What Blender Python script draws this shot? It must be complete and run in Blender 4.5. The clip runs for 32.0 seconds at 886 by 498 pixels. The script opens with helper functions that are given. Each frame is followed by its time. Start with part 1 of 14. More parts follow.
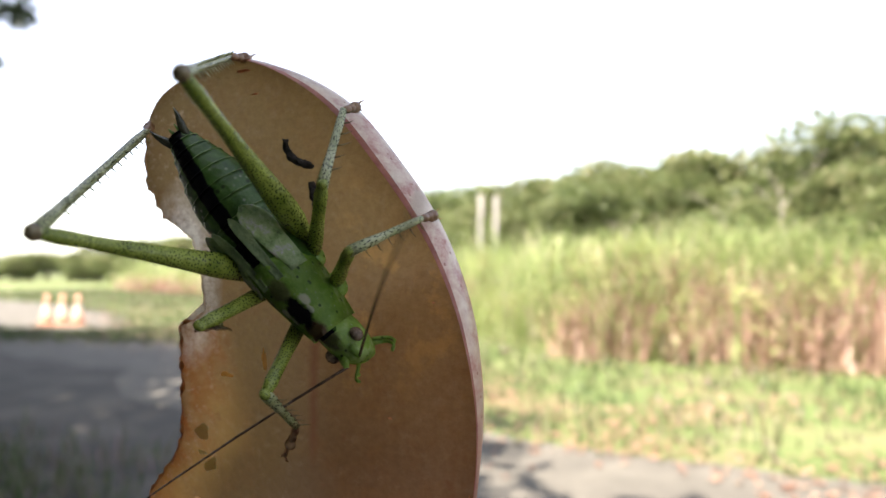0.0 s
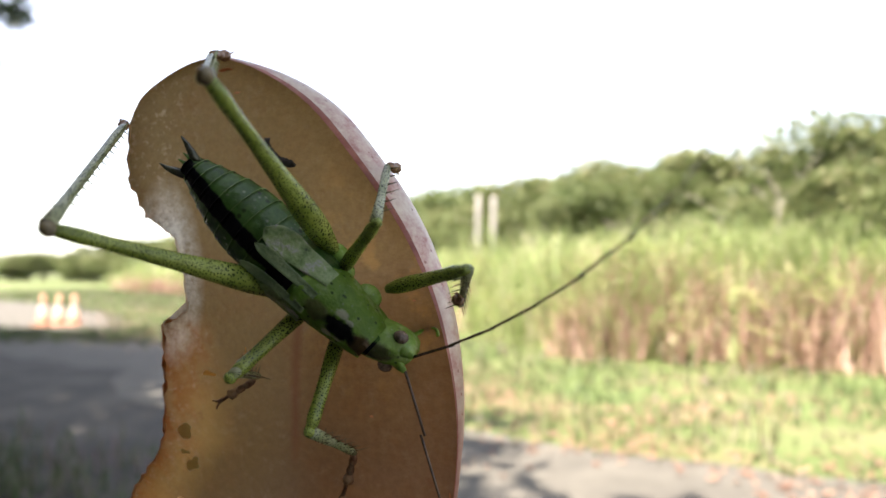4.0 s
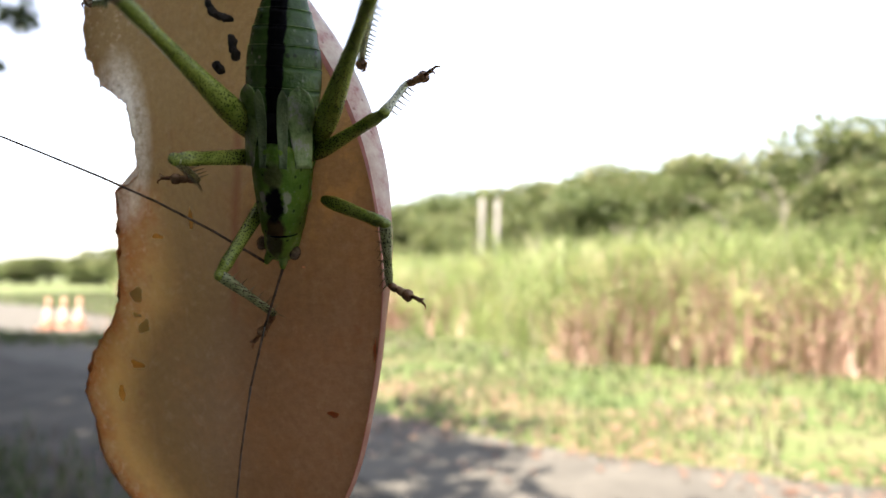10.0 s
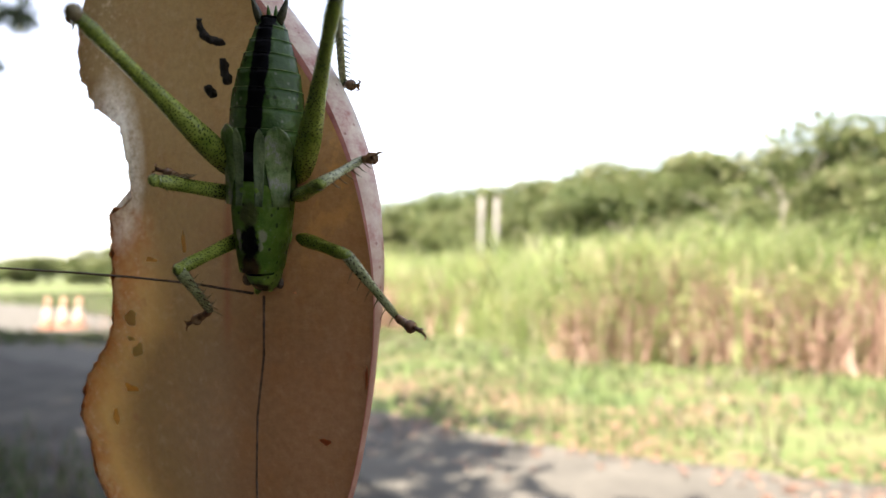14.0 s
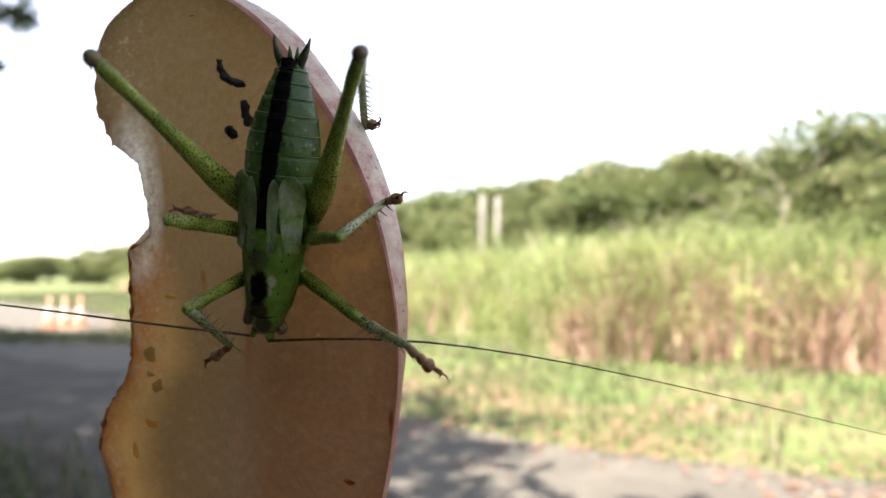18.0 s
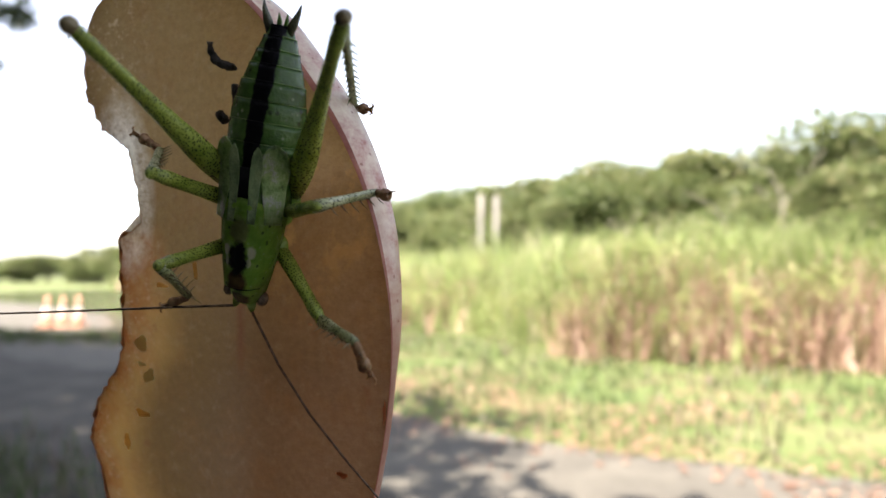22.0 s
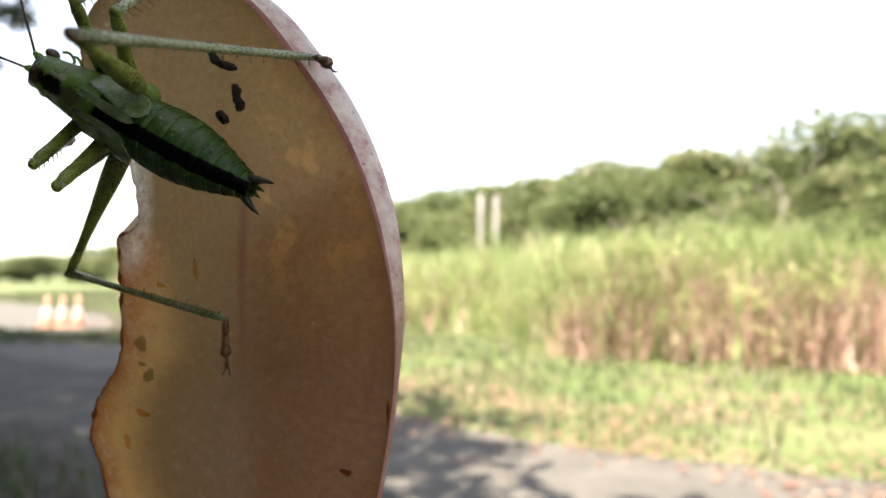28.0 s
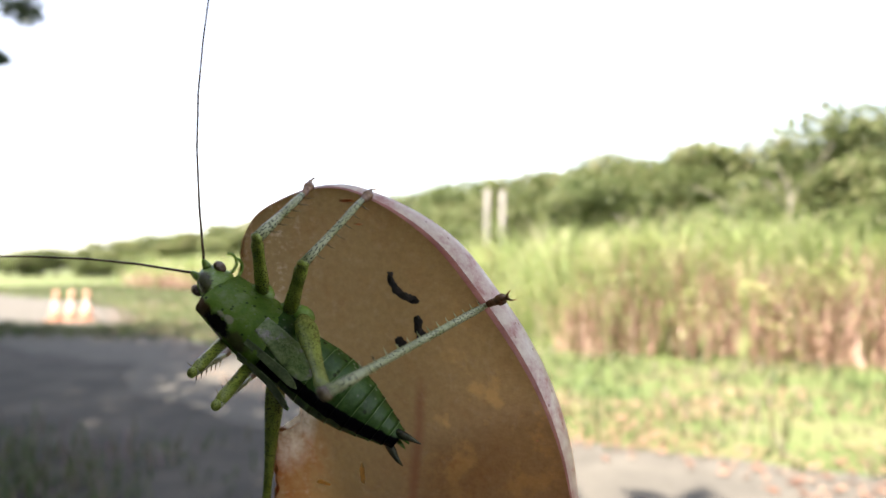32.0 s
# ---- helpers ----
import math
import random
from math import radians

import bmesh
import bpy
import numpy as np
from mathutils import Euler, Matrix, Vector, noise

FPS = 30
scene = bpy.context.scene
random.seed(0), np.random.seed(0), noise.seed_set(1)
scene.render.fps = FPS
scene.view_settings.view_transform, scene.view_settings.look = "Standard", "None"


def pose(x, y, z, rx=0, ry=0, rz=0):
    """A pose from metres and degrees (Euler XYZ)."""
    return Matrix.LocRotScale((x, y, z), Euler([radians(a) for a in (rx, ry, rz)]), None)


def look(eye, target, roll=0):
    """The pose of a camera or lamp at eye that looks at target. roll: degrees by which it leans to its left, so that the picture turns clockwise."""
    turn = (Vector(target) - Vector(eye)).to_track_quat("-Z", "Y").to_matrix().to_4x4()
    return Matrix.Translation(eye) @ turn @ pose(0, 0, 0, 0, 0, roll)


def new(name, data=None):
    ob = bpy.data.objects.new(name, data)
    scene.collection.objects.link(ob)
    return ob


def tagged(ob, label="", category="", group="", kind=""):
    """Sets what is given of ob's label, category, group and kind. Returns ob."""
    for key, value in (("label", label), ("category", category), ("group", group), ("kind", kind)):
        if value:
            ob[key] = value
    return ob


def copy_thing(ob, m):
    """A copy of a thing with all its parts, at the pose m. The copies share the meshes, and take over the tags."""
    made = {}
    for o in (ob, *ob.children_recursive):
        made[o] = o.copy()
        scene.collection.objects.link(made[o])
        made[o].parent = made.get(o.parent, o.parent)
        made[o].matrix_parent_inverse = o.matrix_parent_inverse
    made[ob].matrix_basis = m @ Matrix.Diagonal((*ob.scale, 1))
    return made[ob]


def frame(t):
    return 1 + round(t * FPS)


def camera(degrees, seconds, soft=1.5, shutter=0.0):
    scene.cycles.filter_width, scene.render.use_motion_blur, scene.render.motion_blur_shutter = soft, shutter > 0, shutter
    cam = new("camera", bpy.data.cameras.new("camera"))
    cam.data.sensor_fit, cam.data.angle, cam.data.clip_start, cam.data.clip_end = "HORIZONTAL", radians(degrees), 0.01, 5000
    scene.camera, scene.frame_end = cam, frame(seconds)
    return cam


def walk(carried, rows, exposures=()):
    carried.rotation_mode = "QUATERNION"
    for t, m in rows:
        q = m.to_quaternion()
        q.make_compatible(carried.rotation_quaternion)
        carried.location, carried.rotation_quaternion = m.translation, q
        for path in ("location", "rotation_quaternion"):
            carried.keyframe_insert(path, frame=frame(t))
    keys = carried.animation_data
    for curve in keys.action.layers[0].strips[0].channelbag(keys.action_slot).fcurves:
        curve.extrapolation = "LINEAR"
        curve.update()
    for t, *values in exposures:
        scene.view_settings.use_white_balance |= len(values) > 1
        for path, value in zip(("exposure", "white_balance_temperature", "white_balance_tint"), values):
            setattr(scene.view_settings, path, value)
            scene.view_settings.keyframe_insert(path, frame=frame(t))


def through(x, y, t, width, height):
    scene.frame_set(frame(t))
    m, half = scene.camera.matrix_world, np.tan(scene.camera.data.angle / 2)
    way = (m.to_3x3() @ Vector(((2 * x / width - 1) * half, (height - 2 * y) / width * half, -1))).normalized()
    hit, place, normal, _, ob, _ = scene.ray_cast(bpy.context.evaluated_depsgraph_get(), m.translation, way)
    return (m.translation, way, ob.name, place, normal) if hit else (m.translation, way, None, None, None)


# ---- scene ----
cam = camera(68, 32.0)
cam.data.dof.use_dof = True
cam.data.dof.focus_distance, cam.data.dof.aperture_fstop = 0.056, 31
EXPOSURES = [(0.0, 2.3, 7000, 16), (32.0, 2.3, 7000, 16)]
walk(cam, [
    (0, pose(0,0,1.25,92.272,-.213,-.032)), (0.5, pose(0,0,1.25,92.225,-.209,-.041)),
    (1, pose(0,0,1.25,92.255,-.143,-.149)), (1.5, pose(0,0,1.25,92.216,-.154,-.199)),
    (2, pose(0,0,1.25,92.244,-.11,-.231)), (2.5, pose(0,0,1.25,92.252,-.143,-.246)),
    (3, pose(0,0,1.25,92.252,-.146,-.25)), (3.5, pose(0,0,1.25,92.252,-.146,-.25)),
    (5.5, pose(0,0,1.25,92.262,-.159,-.283)), (6, pose(0,0,1.25,92.262,-.159,-.283)),
    (6.5, pose(0,0,1.25,92.247,-.16,-.266)), (7, pose(0,0,1.25,92.244,-.173,-.217)),
    (7.5, pose(0,0,1.25,92.244,-.173,-.217)), (8, pose(0,0,1.25,92.251,-.185,-.149)),
    (8.5, pose(0,0,1.25,92.247,-.075,-.213)), (9, pose(0,0,1.25,92.481,-.382,-.107)),
    (9.5, pose(0,0,1.25,92.724,-.389,.067)), (10, pose(0,0,1.25,92.593,-.23,.078)),
    (10.5, pose(0,0,1.25,92.59,-.243,.161)), (11, pose(0,0,1.25,92.588,-.201,.263)),
    (11.5, pose(0,0,1.25,92.442,.015,.278)), (12, pose(0,0,1.25,92.358,.154,.287)),
    (12.5, pose(0,0,1.25,92.438,.01,.174)), (13, pose(0,0,1.25,92.464,-.021,.062)),
    (13.5, pose(0,0,1.25,92.47,-.047,.015)), (14, pose(0,0,1.25,92.458,-.04,.039)),
    (14.5, pose(0,0,1.25,92.456,-.047,.037)), (16.5, pose(0,0,1.25,92.45,-.037,-.005)),
    (17, pose(0,0,1.25,92.443,-.058,-.023)), (17.5, pose(0,0,1.25,92.284,.221,.102)),
    (18, pose(0,0,1.25,92.342,.067,.141)), (18.5, pose(0,0,1.25,92.314,.036,.039)),
    (19, pose(0,0,1.25,92.3,0,0)), (19.5, pose(0,0,1.25,92.3,0,0)),
    (20, pose(0,0,1.25,92.3,0,0)), (20.5, pose(0,0,1.25,92.3,0,0)),
    (21, pose(0,0,1.25,92.344,-.023,0)), (21.5, pose(0,0,1.25,92.3,0,0)),
    (22, pose(0,0,1.25,92.291,.031,.003)), (22.5, pose(0,0,1.25,92.291,.031,.003)),
    (23, pose(0,0,1.25,92.291,.031,.003)), (23.5, pose(0,0,1.25,92.291,.031,.003)),
    (24, pose(0,0,1.25,92.291,.031,.003)), (24.5, pose(0,0,1.25,92.291,.031,.003)),
    (25, pose(0,0,1.25,92.291,.031,.003)), (25.5, pose(0,0,1.25,92.286,.017,-.013)),
    (27.5, pose(0,0,1.25,92.291,.031,.003)), (28, pose(0,0,1.25,92.291,.031,.003)),
    (28.5, pose(0,0,1.25,92.284,.014,.002)), (29, pose(0,0,1.25,92.122,.239,.015)),
    (29.5, pose(0,0,1.25,91.982,.358,.008)), (30, pose(0,0,1.25,91.838,.508,.087)),
    (30.5, pose(0,0,1.25,91.722,.594,.294)), (31, pose(0,0,1.25,91.663,.455,.607)),
    (31.5, pose(0,0,1.25,91.737,.149,.565)), (32, pose(0,0,1.25,91.8,-.019,.532)),
], EXPOSURES)

# ---- world, sun, exposure ----
SUN_FROM = Vector((-0.36, -0.48, 0.80)).normalized()
world = bpy.data.worlds.new("daylight")
scene.world = world
world.use_nodes = True
wn, wl = world.node_tree.nodes, world.node_tree.links
sky = wn.new("ShaderNodeTexSky")
sky.sky_type = "NISHITA"
sky.sun_disc = False
sky.sun_elevation = math.asin(SUN_FROM.z)
sky.sun_rotation = math.atan2(SUN_FROM.x, SUN_FROM.y)
sky.air_density, sky.dust_density, sky.ozone_density = 1.0, 1.0, 1.0
haze = wn.new("ShaderNodeHueSaturation")
haze.inputs["Saturation"].default_value = 0.6
wl.new(sky.outputs["Color"], haze.inputs["Color"])
wl.new(haze.outputs["Color"], wn["Background"].inputs["Color"])
wn["Background"].inputs["Strength"].default_value = 0.1

sun = new("sun", bpy.data.lights.new("sun", "SUN"))
sun.data.energy, sun.data.angle, sun.data.color = 4.7, radians(0.55), (1.0, 0.94, 0.84)
sun.matrix_world = look(SUN_FROM * 60, (0, 0, 0))


# ---- materials ----
def material(name):
    m = bpy.data.materials.new(name)
    m.use_nodes = True
    nt = m.node_tree
    return m, nt, nt.nodes["Principled BSDF"], nt.nodes["Material Output"]


def ramp(nt, fac, stops):
    r = nt.nodes.new("ShaderNodeValToRGB")
    while len(r.color_ramp.elements) < len(stops):
        r.color_ramp.elements.new(0.5)
    for e, (p, c) in zip(r.color_ramp.elements, stops):
        e.position, e.color = p, (*c, 1)
    nt.links.new(fac, r.inputs["Fac"])
    return r.outputs["Color"]


def noise_fac(nt, scale, detail=4.0, rough=0.55, coord="Object", kind="Fac"):
    tc = nt.nodes.new("ShaderNodeTexCoord")
    n = nt.nodes.new("ShaderNodeTexNoise")
    n.inputs["Scale"].default_value, n.inputs["Detail"].default_value, n.inputs["Roughness"].default_value = scale, detail, rough
    nt.links.new(tc.outputs[coord], n.inputs["Vector"])
    return n.outputs[kind]


def mix(nt, fac, a, b, mode="MIX"):
    x = nt.nodes.new("ShaderNodeMix")
    x.data_type, x.blend_type = "RGBA", mode
    for sock, v in ((x.inputs[0], fac), (x.inputs[6], a), (x.inputs[7], b)):
        if isinstance(v, bpy.types.NodeSocket):
            nt.links.new(v, sock)
        elif isinstance(v, tuple):
            sock.default_value = (*v, 1)
        else:
            sock.default_value = v
    return x.outputs[2]


def calc(nt, op, a, b=0.0, clamp=False):
    x = nt.nodes.new("ShaderNodeMath")
    x.operation, x.use_clamp = op, clamp
    for sock, v in ((x.inputs[0], a), (x.inputs[1], b)):
        if isinstance(v, bpy.types.NodeSocket):
            nt.links.new(v, sock)
        else:
            sock.default_value = v
    return x.outputs[0]


def bumped(nt, b, height, strength, dist):
    x = nt.nodes.new("ShaderNodeBump")
    x.inputs["Strength"].default_value, x.inputs["Distance"].default_value = strength, dist
    nt.links.new(height, x.inputs["Height"])
    nt.links.new(x.outputs["Normal"], b.inputs["Normal"])
    return x.outputs["Normal"]


def surface(name, stops, scale, rough=0.6, bump=0.3, dist=0.001, detail=5.0, fine=None):
    m, nt, b, out = material(name)
    col = ramp(nt, noise_fac(nt, scale, detail), stops)
    if fine:
        col = mix(nt, calc(nt, "MULTIPLY", noise_fac(nt, scale * 9, 3), 0.7), col, fine)
    nt.links.new(col, b.inputs["Base Color"])
    b.inputs["Roughness"].default_value = rough
    bumped(nt, b, noise_fac(nt, scale * 6, 4), bump, dist)
    return m


def leafy(name, stops, thin=0.45, rough=0.5):
    """Leaf or grass: colour varies from piece to piece, and light shines through."""
    m, nt, b, out = material(name)
    g = nt.nodes.new("ShaderNodeNewGeometry")
    oi = nt.nodes.new("ShaderNodeObjectInfo")
    f = calc(nt, "ADD", calc(nt, "MULTIPLY", g.outputs["Random Per Island"], 0.75), calc(nt, "MULTIPLY", oi.outputs["Random"], 0.25))
    patchy = calc(nt, "MULTIPLY", calc(nt, "SUBTRACT", noise_fac(nt, 0.55, 3), 0.5), 1.1)
    col = ramp(nt, calc(nt, "ADD", f, patchy, True), stops)
    nt.links.new(col, b.inputs["Base Color"])
    b.inputs["Roughness"].default_value = rough
    t = nt.nodes.new("ShaderNodeBsdfTranslucent")
    nt.links.new(col, t.inputs["Color"])
    s = nt.nodes.new("ShaderNodeMixShader")
    s.inputs[0].default_value = thin
    nt.links.new(b.outputs[0], s.inputs[1])
    nt.links.new(t.outputs[0], s.inputs[2])
    nt.links.new(s.outputs[0], out.inputs["Surface"])
    return m


def see_through(m, colour, share):
    """Lets light shine through the surface: thin flesh or skin."""
    nt = m.node_tree
    out, b = nt.nodes["Material Output"], nt.nodes["Principled BSDF"]
    t = nt.nodes.new("ShaderNodeBsdfTranslucent")
    if isinstance(colour, tuple):
        t.inputs["Color"].default_value = (*colour, 1)
    else:
        nt.links.new(colour, t.inputs["Color"])
    s = nt.nodes.new("ShaderNodeMixShader")
    s.inputs[0].default_value = share
    nt.links.new(b.outputs[0], s.inputs[1])
    nt.links.new(t.outputs[0], s.inputs[2])
    nt.links.new(s.outputs[0], out.inputs["Surface"])


ASPHALT = surface("asphalt", [(0.38, (0.019, 0.0175, 0.0135)), (0.5, (0.036, 0.033, 0.026)), (0.62, (0.078, 0.07, 0.053))], 1.6, 0.9, 0.5, 0.01, fine=(0.065, 0.06, 0.05))
GRAVEL = surface("dusty_gravel", [(0.3, (0.088, 0.084, 0.07)), (0.55, (0.125, 0.119, 0.099)), (0.8, (0.175, 0.166, 0.138))], 3.0, 0.95, 0.8, 0.012, fine=(0.06, 0.056, 0.05))
SOIL = surface("soil_and_turf", [(0.3, (0.07, 0.11, 0.03)), (0.5, (0.1, 0.13, 0.045)), (0.72, (0.2, 0.15, 0.095))], 0.9, 0.95, 0.5, 0.02, fine=(0.09, 0.13, 0.03))
BARK = surface("bark", [(0.3, (0.07, 0.055, 0.04)), (0.7, (0.17, 0.14, 0.11))], 6, 0.9, 0.8, 0.02)
DEADWOOD = surface("bleached_wood", [(0.3, (0.2, 0.18, 0.15)), (0.7, (0.34, 0.31, 0.27))], 3, 0.85, 0.6, 0.01)
POLE = surface("pale_pole", [(0.3, (0.15, 0.145, 0.13)), (0.7, (0.21, 0.2, 0.185))], 1.5, 0.8, 0.3, 0.01)
LEAF_SHRUB = leafy("shrub_leaves", [(0.0, (0.072, 0.108, 0.037)), (0.45, (0.13, 0.168, 0.06)), (0.8, (0.208, 0.228, 0.102)), (1.0, (0.312, 0.288, 0.17))])
LEAF_CANOPY = leafy("canopy_leaves", [(0.0, (0.03, 0.05, 0.02)), (0.6, (0.05, 0.085, 0.03)), (1.0, (0.08, 0.12, 0.04))], 0.3)
TALL_GREEN = leafy("tall_grass_green", [(0.0, (0.17, 0.25, 0.08)), (0.5, (0.29, 0.37, 0.14)), (0.85, (0.4, 0.42, 0.22)), (1.0, (0.48, 0.42, 0.33))])
WEED = leafy("weed_leaves", [(0.0, (0.17, 0.2, 0.075)), (0.4, (0.28, 0.34, 0.12)), (0.75, (0.4, 0.39, 0.19)), (1.0, (0.5, 0.38, 0.27))])
TALL_DRY = leafy("tall_grass_dry", [(0.0, (0.2, 0.12, 0.095)), (0.5, (0.4, 0.26, 0.2)), (1.0, (0.6, 0.45, 0.36))], 0.35)
TURF = leafy("verge_grass", [(0.0, (0.046, 0.086, 0.026)), (0.6, (0.084, 0.12, 0.042)), (0.85, (0.16, 0.135, 0.085)), (1.0, (0.282, 0.204, 0.203))])
LITTER = leafy("fallen_leaves", [(0.0, (0.15, 0.08, 0.052)), (0.5, (0.3, 0.172, 0.118)), (1.0, (0.41, 0.3, 0.215))], 0.2)
CONE_ORANGE = surface("cone_orange", [(0.3, (0.6, 0.3, 0.2)), (0.7, (0.68, 0.38, 0.27))], 5, 0.5, 0.1)
CONE_WHITE = surface("cone_white", [(0.3, (0.52, 0.5, 0.46)), (0.7, (0.62, 0.6, 0.56))], 5, 0.4, 0.1)


# ---- mesh helpers ----
def link_mesh(name, bm, mat, parent=None, label="", smooth=True):
    me = bpy.data.meshes.new(name)
    bm.normal_update()
    bm.to_mesh(me)
    bm.free()
    if smooth:
        for p in me.polygons:
            p.use_smooth = True
    for m in mat if isinstance(mat, (list, tuple)) else [mat]:
        me.materials.append(m)
    ob = new(name, me)
    if parent:
        ob.parent = parent
    if label:
        ob["label"] = label
    return ob


def part(name, bm, mat, parent, label="", smooth=True):
    return link_mesh(name, bm, mat, parent, label, smooth)


def soup(name, verts, faces, mat, parent=None, label=""):
    me = bpy.data.meshes.new(name)
    me.from_pydata([tuple(v) for v in verts], [], [tuple(f) for f in faces])
    me.materials.append(mat)
    ob = new(name, me)
    if parent:
        ob.parent = parent
    if label:
        ob["label"] = label
    return ob


def loft(bm, rings, close=True):
    """Skins rings of equal length; returns the vertex rings."""
    vs = [[bm.verts.new(p) for p in r] for r in rings]
    n = len(vs[0])
    for a, b in zip(vs, vs[1:]):
        for i in range(n):
            bm.faces.new((a[i], a[(i + 1) % n], b[(i + 1) % n], b[i]))
    if close:
        bm.faces.new(vs[0][::-1])
        bm.faces.new(vs[-1])
    return vs


def tube(bm, pts, radii, n=8):
    """A round limb along pts."""
    pts = [Vector(p) for p in pts]
    rings, side = [], Vector((0.3, 0.9, 0.2))
    for i, p in enumerate(pts):
        d = (pts[min(i + 1, len(pts) - 1)] - pts[max(i - 1, 0)]).normalized()
        side = side - d * side.dot(d)
        if side.length < 1e-3:
            side = d.orthogonal()
        side.normalize()
        up = d.cross(side)
        rings.append([p + (side * math.cos(2 * math.pi * k / n) + up * math.sin(2 * math.pi * k / n)) * radii[i] for k in range(n)])
    return loft(bm, rings)


def spline(pts, steps=6, closed=False):
    """Catmull-Rom curve through pts."""
    P = [Vector(p) for p in pts]
    n, out = len(P), []
    for i in range(n if closed else n - 1):
        if closed:
            a, b, c, d = (P[(i + k) % n] for k in (-1, 0, 1, 2))
        else:
            a, b, c, d = P[max(i - 1, 0)], P[i], P[i + 1], P[min(i + 2, n - 1)]
        for s in range(steps):
            t = s / steps
            out.append(0.5 * ((2 * b) + (c - a) * t + (2 * a - 5 * b + 4 * c - d) * t * t + (3 * b - a - 3 * c + d) * t ** 3))
    if not closed:
        out.append(P[-1])
    return out


# ---- ground and road ----
def ground_height(x, y):
    return 0.0


def make_ground():
    bm = bmesh.new()
    loft_r = [0.0, 3, 6, 10, 16, 25, 40, 70, 150, 400, 1500]
    rings = []
    for r in loft_r[1:]:
        rings.append([Vector((r * math.cos(a * math.pi / 24), r * math.sin(a * math.pi / 24), 0)) for a in range(48)])
    vs = loft(bm, rings, close=False)
    bm.faces.new(vs[0])
    g = link_mesh("ground", bm, SOIL)
    tagged(g, "level grassy ground reaching to the horizon", "ground", kind="structure")
    bm = bmesh.new()
    edge = spline([(30, -7, 0), (14, -0.5, 0), (6, 2.6, 0), (2.7, 4.0, 0), (0.3, 5.25, 0), (-1.8, 7.6, 0), (-4.0, 11.0, 0), (-6.5, 13.6, 0), (-9.5, 19.5, 0), (-16, 27, 0), (-34, 42, 0)], 6)
    far = [Vector((-60, 30, 0)), Vector((-60, -30, 0)), Vector((30, -30, 0))]
    random.seed(3)
    edge = [p + Vector((random.uniform(-0.06, 0.06), random.uniform(-0.06, 0.06), 0)) for p in edge]
    loop = [bm.verts.new((p.x, p.y, 0.004)) for p in edge + far]
    f = bm.faces.new(loop)
    bmesh.ops.triangulate(bm, faces=[f])
    r = link_mesh("road", bm, ASPHALT, smooth=False)
    tagged(r, "worn dark grey asphalt lane", "road", kind="structure")
    # dusty gravel along the lane's edge
    bm = bmesh.new()
    inner = []
    for i, p in enumerate(edge):
        d = (edge[min(i + 1, len(edge) - 1)] - edge[max(i - 1, 0)]).normalized()
        w = 1.5 + 0.5 * noise.noise(p * 0.8) + max(0, (p.y - 9) * 0.35)
        inner.append(p + Vector((-d.y, d.x, 0)) * w)
    a = [bm.verts.new((p.x, p.y, 0.008)) for p in edge]
    c = [bm.verts.new((p.x, p.y, 0.008)) for p in inner]
    for i in range(len(a) - 1):
        bm.faces.new((a[i], a[i + 1], c[i + 1], c[i]))
    tagged(link_mesh("gravel_edge", bm, GRAVEL, smooth=False), "pale dusty gravel along the lane", "road edge", kind="structure")


make_ground()


# ---- plants ----
ROAD_EDGE = [(14, -0.5), (6, 2.6), (2.7, 4.0), (0.3, 5.25), (-1.8, 7.6), (-4.0, 11.0), (-6.5, 13.6), (-9.5, 19.5), (-16, 27), (-34, 42)]
BANK = [(20, 3.8), (12, 6.6), (5.7, 8.3), (2.0, 9.3), (0.7, 11.5), (-2.5, 18), (-7, 27), (-14, 38), (-30, 55)]


def along(poly, s):
    """The point at the share s (by length) of a line, and its direction."""
    P = [Vector((*p, 0)) for p in poly]
    d = [(b - a).length for a, b in zip(P, P[1:])]
    s = max(0.0, min(0.9999, s)) * sum(d)
    for a, b, k in zip(P, P[1:], d):
        if s <= k:
            return a.lerp(b, s / k), (b - a).normalized()
        s -= k
    return P[-1], (P[-1] - P[-2]).normalized()


def blades(name, spots, mat, label, category):
    """One mesh of bent, tapering blades: spots give (x, y, height, width, lean, bearing)."""
    verts, faces = [], []
    for x, y, h, w, lean, az in spots:
        dx, dy = math.cos(az), math.sin(az)
        sx, sy = -dy * w / 2, dx * w / 2
        k = len(verts)
        for z, o, q in ((0, 0, 1), (0.5, 0.22, 0.85), (0.82, 0.6, 0.55)):
            verts += [(x + dx * lean * o - sx * q, y + dy * lean * o - sy * q, h * z), (x + dx * lean * o + sx * q, y + dy * lean * o + sy * q, h * z)]
        verts.append((x + dx * lean, y + dy * lean, h * (1 - 0.25 * min(1, lean / max(h, 0.01)))))
        faces += [(k, k + 1, k + 3, k + 2), (k + 2, k + 3, k + 5, k + 4), (k + 4, k + 5, k + 6)]
    ob = soup(name, verts, faces, mat)
    tagged(ob, label, category, kind="stuff")
    return ob


